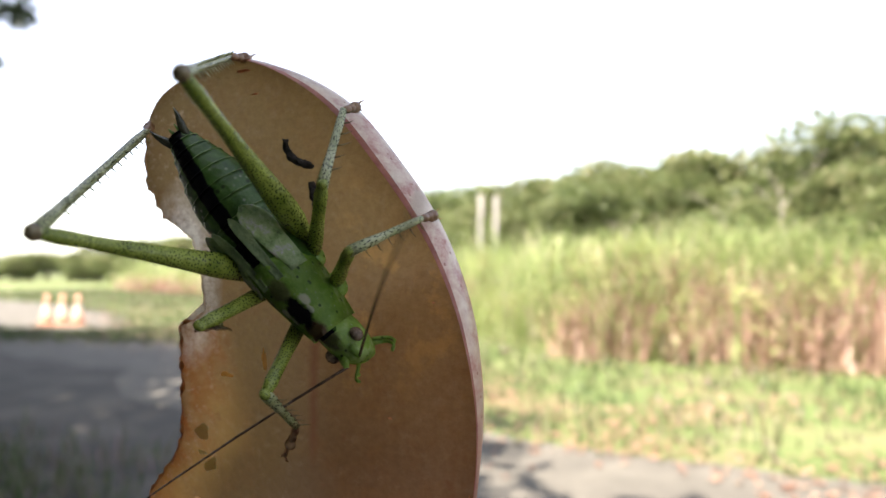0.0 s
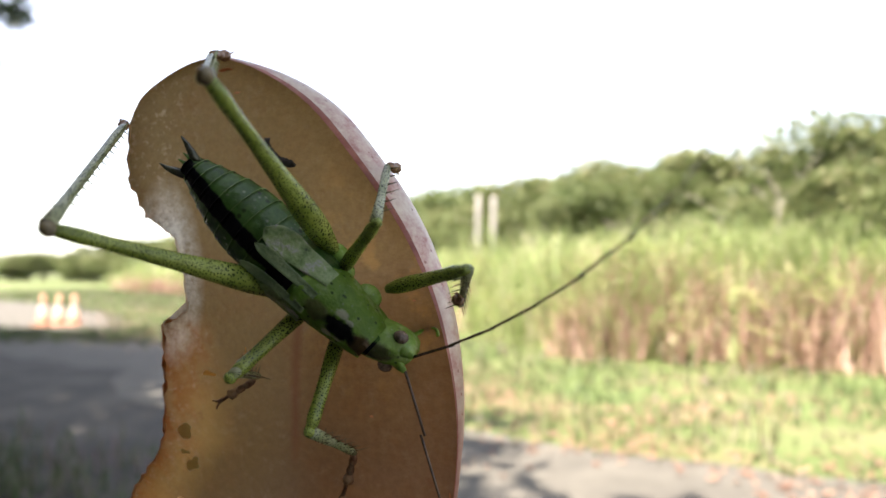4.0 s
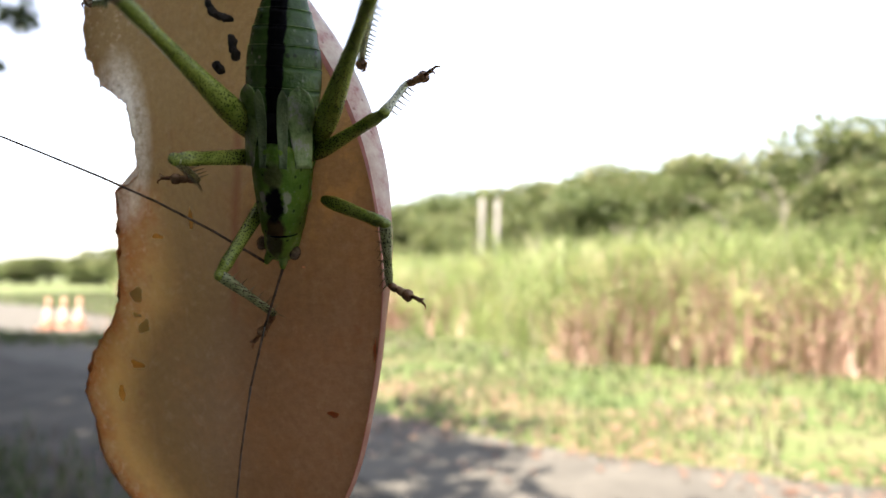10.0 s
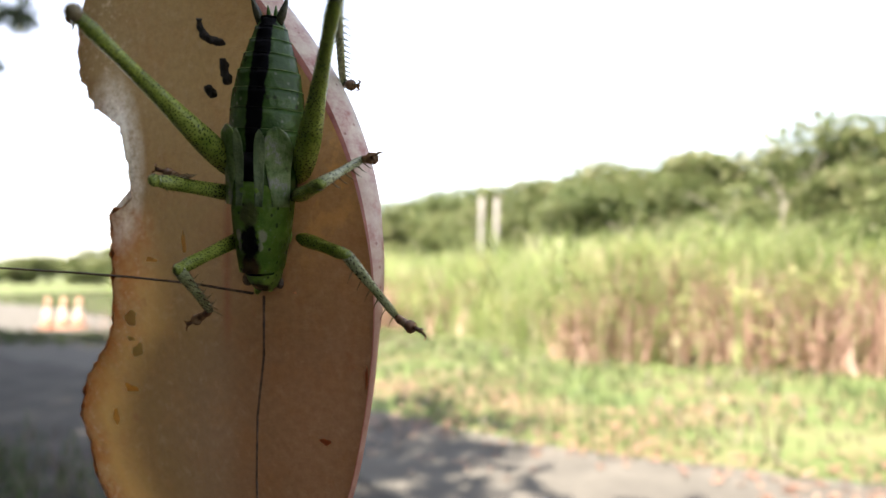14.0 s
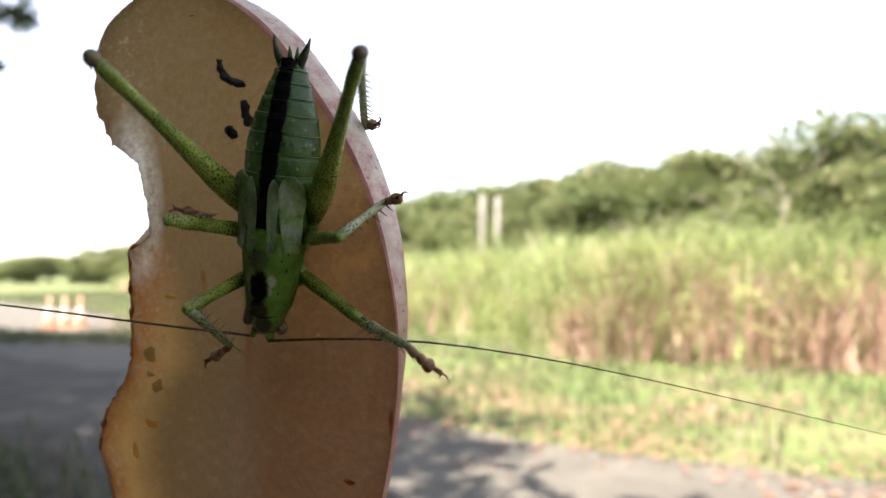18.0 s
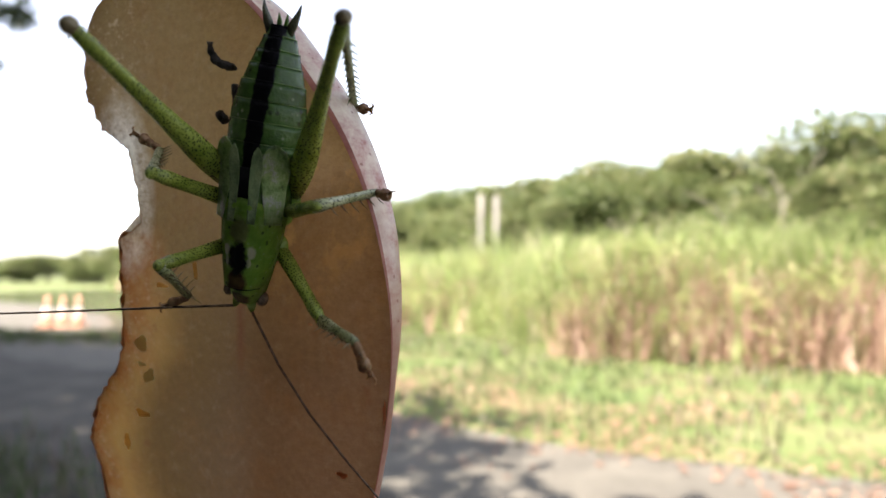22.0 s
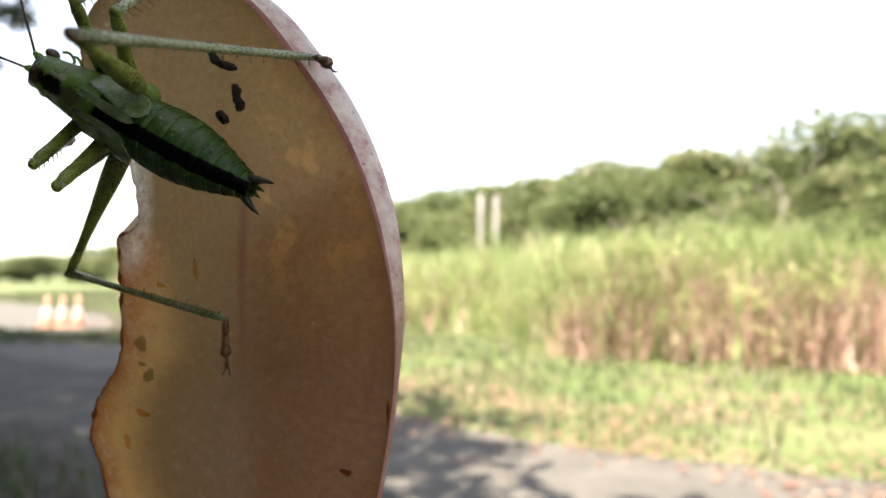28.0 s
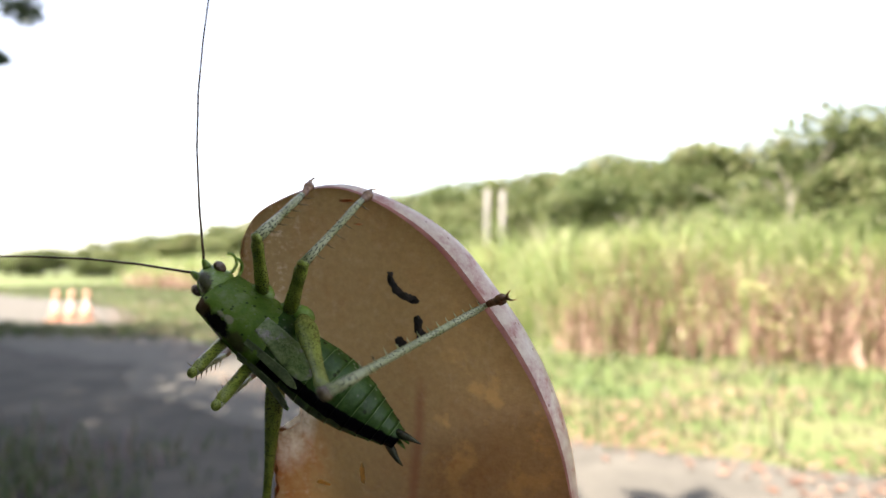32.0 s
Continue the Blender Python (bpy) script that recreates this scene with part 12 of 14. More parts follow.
    walk(antennae["left"][10], [
        (0, pose(-.02685,-.00271,.04763,-12.8,-64.2,-179.4)), (1, pose(-.02745,-.00318,.04656,-16,-67.1,-175.9)), (1.5, pose(-.03076,-.00413,.0437,-33.8,-63.8,-154.1)),
        (2, pose(-.03298,-.00538,.03982,-45.9,-58.4,-137.6)), (3, pose(-.03439,-.00613,.03913,-47.1,-58.1,-135.5)), (5.5, pose(-.02425,.00088,.04677,-28.6,-66.2,-161.6)),
        (6, pose(-.01659,-.0107,.04732,-72.9,-62.2,-111.6)), (6.5, pose(-.01278,-.00504,.05099,-48.8,-71.4,-138)), (7, pose(-.00687,-.0059,.05225,-62.4,-75.6,-124.8)),
        (7.267, pose(-.01698,.03024,.0411,49.3,-49.8,124.4)), (7.5, pose(-.0148,.05139,.00738,60.4,-4.9,108.1)), (7.733, pose(-.00098,.02641,.04741,84.9,-61.1,89.6)),
        (8, pose(.01094,-.01928,.04893,-121.4,-59.2,-59.1)), (8.167, pose(.018,.01247,.0498,157.5,-63.4,26)), (8.333, pose(.01776,.04075,.03153,124.4,-32.6,64.5)),
        (8.5, pose(.01067,.05273,-.00063,116.8,4.1,79.8)), (9, pose(-.00412,.05314,.00735,113.7,-4.6,95.3)), (9.5, pose(-.01815,.04929,.01266,118,-10.2,112)),
        (9.733, pose(-.00842,.05091,.01579,123.9,-13.3,101.2)), (10, pose(.00198,.05114,.0162,129.8,-13.6,89.8)), (11, pose(.02026,.04905,.00683,135.1,-4.5,71.2)),
        (11.5, pose(-.00656,.05279,.0059,138.4,-4.3,99.5)), (12, pose(-.03137,.04253,.00574,143.1,-5.1,127.6)), (13, pose(-.00899,.05186,.00639,145.3,-5.7,102.5)),
        (14, pose(-.006,.05205,.0074,143.3,-6.9,98.1)), (14.6, pose(-.01538,.05043,.00568,142.9,-5.5,107.7)), (15.2, pose(-.02411,.04674,.00377,143,-3.9,117.2)),
        (15.8, pose(-.0315,.04112,.00192,143.3,-2.3,126.6)), (16.4, pose(-.03789,.0345,.00036,144.3,-1,136)), (17, pose(-.04321,.02702,-.00102,145.4,.2,145.5)),
        (18, pose(-.04915,.00083,-.00382,149.1,2.8,174.4)), (18.5, pose(-.04765,.01007,-.00089,150,-1.2,165.1)), (19, pose(-.0433,.01873,.00273,151.6,-4.9,155.4)),
        (19.5, pose(-.0406,.02917,.00628,152,-9.6,146.4)), (20, pose(-.03622,.03643,.01016,152.4,-14,138.7)), (20.5, pose(-.02044,.04746,.01089,158.4,-13.4,116.8)),
        (21, pose(-.00077,.05162,.00992,164.2,-11.2,94.2)), (21.5, pose(-.02451,.04448,.01367,161.4,-17.6,123)), (22, pose(-.04179,.0282,.01465,157.3,-20.8,151.4)),
        (22.2, pose(-.04171,.02844,.01488,158.3,-20.8,150.2)), (22.6, pose(-.04167,.02853,.01522,160,-20.9,148)), (23, pose(-.04097,.02953,.015,162.8,-20.2,144.3)),
        (23.267, pose(-.03337,.03878,.01468,169.6,-18.9,130.8)), (23.5, pose(-.02502,.04528,.01382,176.5,-16.9,119)), (24, pose(-.01941,.04712,.01637,-177.7,-20.2,115.9)),
        (24.5, pose(.0011,.05282,.01092,-167.6,-13.7,89.4)), (25, pose(.00319,.05302,.01011,-165.8,-12.8,87.5)), (25.5, pose(.0208,.04962,.00449,-172.3,-6.1,66.8)),
        (27.5, pose(-.00341,.05358,.00711,138.6,-8.6,92.6)), (28, pose(-.00726,.05336,.0062,126.4,-7.9,97.4)), (29, pose(-.00101,.05301,.00987,138.7,-11.5,90.6)),
        (29.5, pose(.00241,.05333,.00801,143.9,-10.4,87.5)), (30, pose(-.00197,.05297,.00914,147.4,-13,93.4)), (30.5, pose(-.00682,.05275,.00751,150.3,-12.3,99.4)),
        (31, pose(-.01991,.0487,.01135,152,-16.3,113.1)), (32, pose(-.03032,.0436,.01009,142.2,-15.2,125.6)),
    ])
    walk(antennae["left"][11], [
        (0, pose(-.02917,-.00273,.05243,-12.8,-64.2,-179.3)), (1, pose(-.02952,-.00333,.05148,-16.1,-67.1,-175.9)), (1.5, pose(-.03288,-.00516,.04849,-33.9,-63.7,-154.1)),
        (2, pose(-.03505,-.00727,.04437,-45.9,-58.4,-137.6)), (3, pose(-.0364,-.0081,.04366,-47.2,-58.1,-135.4)), (5.5, pose(-.02629,.0002,.05165,-28.6,-66.2,-161.6)),
        (6, pose(-.0175,-.01301,.05204,-73,-62.1,-111.5)), (6.5, pose(-.01404,-.00618,.05605,-48.8,-71.3,-138)), (7, pose(-.00762,-.00699,.05741,-62.4,-75.6,-124.8)),
        (7.267, pose(-.01892,.03308,.04518,49.4,-49.7,124.3)), (7.5, pose(-.01645,.05644,.00783,60.4,-4.6,108.1)), (7.733, pose(-.00096,.02899,.05208,84.9,-60.9,89.6)),
        (8, pose(.01234,-.02162,.05351,-121.4,-59,-59.1)), (8.167, pose(.02015,.01352,.05457,157.3,-63.3,26.2)), (8.333, pose(.01969,.04481,.03441,124.4,-32.4,64.6)),
        (8.5, pose(.01161,.05796,-.00101,116.8,4.3,79.9)), (9, pose(-.00461,.05843,.00777,113.7,-4.5,95.4)), (9.5, pose(-.02012,.05415,.0136,118,-9.8,111.9)),
        (9.733, pose(-.00943,.056,.01701,124,-12.8,101.1)), (10, pose(.002,.05632,.01745,129.8,-12.9,89.6)), (11, pose(.02198,.05408,.00725,135.1,-4.1,71)),
        (11.5, pose(-.00744,.05803,.0063,138.4,-3.9,99.4)), (12, pose(-.03462,.04673,.00621,143.1,-4.7,127.5)), (13, pose(-.01013,.05704,.00693,145.3,-5.3,102.4)),
        (14, pose(-.00675,.05729,.00804,143.3,-6.5,98)), (14.6, pose(-.01699,.05548,.00619,142.9,-5,107.6)), (15.2, pose(-.02654,.05147,.00413,143,-3.5,117.1)),
        (15.8, pose(-.03468,.04539,.00214,143.3,-2,126.6)), (16.4, pose(-.04173,.0382,.00045,144.3,-.7,136)), (17, pose(-.0476,.03004,-.00104,145.4,.5,145.5)),
        (18, pose(-.05445,.00135,-.00408,149.1,2.9,174.3)), (18.5, pose(-.05281,.01145,-.00078,150,-1.2,165)), (19, pose(-.04813,.02094,.00319,151.6,-5,155.5)),
        (19.5, pose(-.04498,.03208,.00717,152,-9.5,146.4)), (20, pose(-.0401,.03985,.01145,152.4,-13.8,138.6)), (20.5, pose(-.02278,.05209,.01212,158.4,-13.2,116.7)),
        (21, pose(-.00115,.05684,.01096,164.2,-11,94.1)), (21.5, pose(-.02728,.04874,.01528,161.4,-17.4,122.9)), (22, pose(-.04617,.03059,.01654,157.3,-20.6,151.4)),
        (22.2, pose(-.04604,.03092,.01678,158.3,-20.7,150.2)), (22.6, pose(-.04589,.03117,.01712,160,-20.8,148)), (23, pose(-.04503,.03246,.01684,162.8,-20.2,144.3)),
        (23.267, pose(-.03666,.0426,.01641,169.6,-18.9,130.8)), (23.5, pose(-.0275,.04974,.01537,176.5,-16.9,119)), (24, pose(-.0216,.05162,.01821,-177.7,-20.2,115.9)),
        (24.5, pose(.00116,.058,.01219,-167.6,-13.7,89.3)), (25, pose(.00342,.05821,.01129,-165.8,-12.9,87.4)), (25.5, pose(.02289,.05449,.00505,-172.3,-6.1,66.8)),
        (27.5, pose(-.00364,.05885,.0079,138.6,-8.6,92.6)), (28, pose(-.00794,.0586,.00693,126.4,-7.9,97.4)), (29, pose(-.00106,.05824,.01094,138.6,-11.5,90.6)),
        (29.5, pose(.00264,.05857,.00898,143.9,-10.5,87.5)), (30, pose(-.00229,.05816,.01035,147.5,-13.1,93.4)), (30.5, pose(-.00767,.05789,.00865,150.4,-12.4,99.4)),
        (31, pose(-.02192,.05341,.01284,152.1,-16.4,113)), (32, pose(-.03331,.04779,.01148,142.2,-15.4,125.5)),
    ])
    walk(antennae["right"][0], [
        (0, pose(.00064,.00049,.00129,5.6,-13.3,-8.2)), (1, pose(.00083,.00056,.00107,6.8,-11.6,-8.1)), (1.5, pose(.00049,.00074,.00073,1.2,-13.9,12.5)),
        (2, pose(.00014,.00086,.00037,-5.4,-13.3,33.4)), (3, pose(-.00053,.00086,.00023,-8.7,-12.4,52.4)), (5.5, pose(.00149,.00067,0,-11.2,-7,67.6)),
        (6, pose(.00188,.0005,.00001,-8.5,-7.7,40.3)), (6.5, pose(.00196,.00047,.00001,-7.5,-3.9,41.5)), (7, pose(.00204,.00042,0,-6.3,-1.6,40.5)),
        (7.5, pose(.00194,.00039,.00041,-7.6,-4.1,40)), (7.733, pose(.00189,.00035,.0006,-8.7,-3.5,52.9)), (8, pose(.00184,.00031,.00082,-9.1,-2.2,64.9)),
        (8.5, pose(.00175,.00018,.00121,-10.8,-.3,80.5)), (8.733, pose(.0017,.0001,.00139,-14.3,5.2,60.3)), (9, pose(.00165,.00001,.00159,-16.9,9,41.7)),
        (9.267, pose(.00171,.00034,.00089,-19,9.8,1.1)), (9.5, pose(.00175,.00052,.00024,-25.3,4,-40.5)), (10, pose(.0018,.00054,-.0012,-26.9,-5.4,-31)),
        (11, pose(.00185,.00039,-.00175,-29.5,-9.2,-5.8)), (12, pose(.00192,.00016,-.00226,-36.3,-7.8,-2.8)), (13, pose(.00165,.00008,-.00266,-35.4,-8.2,-15.5)),
        (14, pose(.00164,-.00007,-.00247,-35,-5.7,-6.5)), (17, pose(.00164,.00026,-.00234,-39.4,-7.6,-6.3)), (18, pose(.00181,.00049,-.00145,-38.3,-5.9,.4)),
        (19, pose(.00199,.00012,-.00228,-40.3,-1.4,5.1)), (20, pose(.00157,.00018,-.00256,-36.7,-2.3,-12.3)), (21, pose(.00119,.00016,-.0028,-34.8,-5.1,-5)),
        (22, pose(.00155,.00029,-.00237,-37.9,-5.6,11.5)), (23, pose(.00193,.00032,-.00186,-41.5,.8,3.8)), (23.267, pose(.00167,.00042,-.00191,-40.8,-30,-18.4)),
        (23.5, pose(.00144,.00051,-.00194,-18.4,-55.5,-55.4)), (23.633, pose(.00131,.00055,-.00196,-36.5,-39.2,-34.2)), (23.733, pose(.00121,.00058,-.00196,-44.8,-20.7,-22.4)),
        (23.867, pose(.00107,.00062,-.00196,-49,-1.2,-13.6)), (24, pose(.00093,.00065,-.00196,-49.9,18.1,-5.4)), (24.5, pose(.00096,.00073,-.00169,-45.6,24.1,7.1)),
        (25, pose(.00103,.00077,-.00143,-43.4,22.4,12.1)), (25.5, pose(.00099,.00079,-.00138,-45,9.9,15.8)), (25.9, pose(.00095,.00081,-.00134,-49.4,5.8,23.3)),
        (26.7, pose(.00087,.00083,-.00127,-59.7,5.8,33.5)), (27.5, pose(.00078,.00086,-.00121,-68.7,7.8,45)), (28, pose(.00072,.00088,-.00117,-77.1,1.3,43)),
        (28.5, pose(.00069,.00088,-.00119,-70.7,-2,62.5)), (29, pose(.00066,.00088,-.00122,-65.6,-9.1,80.6)), (29.5, pose(.00127,.00066,-.00161,-60.1,-.3,64.7)),
        (30, pose(.00178,.00032,-.00206,-57.5,9.1,53.7)), (30.5, pose(.00104,.00044,-.00242,-59.8,20.3,36.9)), (31, pose(.00026,.00045,-.00266,-56.5,17.5,45.2)),
        (32, pose(.00071,.00069,-.00198,-61,15.7,46.4)),
    ])
    walk(antennae["right"][1], [
        (0, pose(.00578,-.00025,.00252,8.5,-13.3,-7.1)), (1, pose(.00601,-.00018,.00214,9.6,-11.5,-5.4)), (1.5, pose(.00554,.00186,.00201,4.3,-13.7,13.2)),
        (2, pose(.00447,.00372,.0016,-2,-13.4,32.2)), (3, pose(.00265,.00499,.00137,-5.5,-12.5,51.3)), (5.5, pose(.00352,.00556,.00065,-8.3,-6.8,67.8)),
        (6, pose(.00591,.00392,.00072,-6,-7.5,40.3)), (6.5, pose(.00594,.00399,.00037,-5.1,-3.6,42)), (7, pose(.00609,.00389,.00015,-3.9,-1.4,40.4)),
        (7.5, pose(.00602,.0038,.00079,-5.2,-3.8,39.7)), (7.733, pose(.0051,.0046,.00093,-6.3,-3.1,52.3)), (8, pose(.00411,.00513,.00102,-6.5,-1.5,63.8)),
        (8.5, pose(.00263,.00544,.00124,-7.8,.4,79.3)), (8.733, pose(.00433,.00472,.00091,-11.9,5.9,59)), (9, pose(.00558,.00351,.00076,-14.9,9.5,40.1)),
        (9.267, pose(.00696,.00044,-.00001,-19,9.7,2.6)), (9.5, pose(.00579,-.00293,-.00013,-24.3,4.4,-35.6)), (10, pose(.00635,-.0022,-.00069,-23.8,-5.4,-27.4)),
        (11, pose(.00709,-.00014,-.00089,-27.7,-8.9,-3.3)), (12, pose(.0072,-.0001,-.00153,-34.1,-7.7,-.4)), (13, pose(.00674,-.00132,-.0019,-33.3,-8,-13)),
        (14, pose(.00691,-.00067,-.00194,-33.1,-12.2,-4.2)), (17, pose(.00689,-.00032,-.00164,-37.8,-7.4,-5.2)), (18, pose(.00712,.00053,-.0009,-37.1,-5.8,-.1)),
        (19, pose(.0073,.00059,-.00215,-39,-1.3,4.6)), (20, pose(.00678,-.00096,-.00234,-36.1,-2.3,-11.3)), (21, pose(.00649,-.0003,-.00233,-34.3,-5.7,-3.3)),
        (22, pose(.00676,.00135,-.00185,-37.6,-5.6,11.9)), (23, pose(.00725,.00067,-.00193,-41,.8,4)), (23.267, pose(.00606,-.00104,.00075,-40.9,-31.3,-19.5)),
        (23.5, pose(.00315,-.00198,.00245,-15.9,-56.9,-60.9)), (23.633, pose(.00473,-.00178,.00141,-35.4,-40.5,-37.4)), (23.733, pose(.00582,-.00132,-.00008,-43.4,-21.5,-24.7)),
        (23.867, pose(.00625,-.00064,-.00185,-46.7,-1.5,-15.5)), (24, pose(.00598,.00017,-.00362,-46.3,18.4,-7)), (24.5, pose(.00579,.00133,-.00387,-40.9,24.3,6.3)),
        (25, pose(.00585,.0018,-.00347,-40.6,23.6,7.7)), (25.5, pose(.00604,.00222,-.00229,-41.1,10.7,12.4)), (25.9, pose(.00582,.00291,-.00188,-43.6,6.6,20.3)),
        (26.7, pose(.00529,.00376,-.00181,-51.4,6.3,31.3)), (27.5, pose(.00452,.0046,-.00193,-58.6,8.2,44)), (28, pose(.00462,.00451,-.00129,-66.7,1.5,42.1)),
        (28.5, pose(.00315,.00561,-.00101,-59.3,-1.8,62.1)), (29, pose(.00152,.00608,-.00037,-53.2,-9.1,80.8)), (29.5, pose(.00355,.00548,-.00158,-47.4,-.8,65.8)),
        (30, pose(.00489,.00457,-.0029,-44.2,9.6,52.7)), (30.5, pose(.00504,.00344,-.00427,-46.3,20.8,35.7)), (31, pose(.00384,.00406,-.00426,-43.4,18.5,42.5)),
        (32, pose(.00425,.00441,-.00343,-47.4,16.3,44.1)),
    ])
    walk(antennae["right"][2], [
        (0, pose(.01093,-.00089,.00374,8,-13.2,-5.8)), (1, pose(.01121,-.00067,.00321,8.9,-11.4,-2.5)), (1.5, pose(.01059,.00304,.00327,4,-13.4,14)),
        (2, pose(.00886,.00648,.00283,-1.8,-13.5,30.7)), (3, pose(.0059,.00906,.00253,-5.3,-12.4,50.1)), (5.5, pose(.00552,.01046,.00128,-8.5,-6.4,68)),
        (6, pose(.00994,.00734,.00141,-6.1,-7.2,40.4)), (6.5, pose(.00989,.00756,.0007,-5.2,-3.3,42.5)), (7, pose(.01015,.00734,.00028,-4,-1.1,40.2)),
        (7.5, pose(.01011,.0072,.00115,-5.3,-3.4,39.5)), (7.733, pose(.00836,.00881,.00122,-6.4,-2.4,51.6)), (8, pose(.00646,.00991,.00117,-6.7,-.6,62.7)),
        (8.5, pose(.00362,.01068,.0012,-7.9,1.2,78.2)), (8.733, pose(.00706,.00927,.00036,-12,6.7,57.4)), (9, pose(.0096,.00691,-.00012,-15.1,10.3,38.2)),
        (9.267, pose(.01221,.00067,-.00091,-19.5,9.7,4.1)), (9.5, pose(.01012,-.00602,-.00054,-24.4,5.1,-30.1)), (10, pose(.01106,-.00464,-.00019,-24.6,-5.1,-23.4)),
        (11, pose(.01235,-.00044,-.00007,-28.5,-8.2,-.5)), (12, pose(.01249,-.00014,-.00082,-35,-7.3,2.2)), (13, pose(.01189,-.00251,-.00116,-34.3,-7.6,-10.2)),
        (14, pose(.01211,-.00106,-.00082,-34.4,-11,-2.3)), (17, pose(.01216,-.0008,-.00095,-39,-7.2,-3.7)), (18, pose(.01242,.00052,-.00036,-38.2,-5.6,-.3)),
        (19, pose(.01261,.00103,-.00203,-40.1,-1.1,3.9)), (20, pose(.01201,-.002,-.00213,-37.4,-2.2,-10.5)), (21, pose(.01178,-.00061,-.0018,-35.5,-5.6,-1.4)),
        (22, pose(.01195,.00244,-.00133,-39.3,-5.4,11.9)), (23, pose(.01257,.00104,-.00201,-42.9,.6,4.6)), (23.267, pose(.01035,-.00255,.00353,-41.9,-33.8,-20.6)),
        (23.5, pose(.00457,-.00452,.00692,-9.5,-59,-70)), (23.633, pose(.00795,-.00424,.00488,-33.2,-42.9,-42.1)), (23.733, pose(.01033,-.00339,.00188,-42.7,-23.2,-27.8)),
        (23.867, pose(.01139,-.00207,-.00171,-46.6,-2.2,-17.9)), (24, pose(.011,-.00044,-.0053,-46.6,18.7,-8.7)), (24.5, pose(.01063,.00186,-.00606,-41.2,24.5,5.2)),
        (25, pose(.01069,.00246,-.0056,-42.5,24.7,2.6)), (25.5, pose(.01116,.00334,-.00328,-41.7,11.6,8.4)), (25.9, pose(.01079,.00475,-.0025,-43.2,7.4,16.9)),
        (26.7, pose(.00982,.00652,-.0024,-49.6,6.9,29)), (27.5, pose(.00832,.00826,-.00269,-56,8.6,42.9)), (28, pose(.00858,.00809,-.00143,-64.1,1.8,41.2)),
        (28.5, pose(.00565,.01032,-.00085,-56.4,-1.5,61.8)), (29, pose(.00236,.01127,.00047,-50.1,-9.1,81.1)), (29.5, pose(.00574,.01035,-.0015,-44.2,-1.4,67)),
        (30, pose(.00808,.00875,-.00379,-40.7,10.4,51.1)), (30.5, pose(.00909,.00635,-.00616,-43.4,21.7,33.1)), (31, pose(.00757,.00748,-.00595,-41.1,19.9,38.8)),
        (32, pose(.00793,.00797,-.00492,-44.7,17.1,40.1)),
    ])
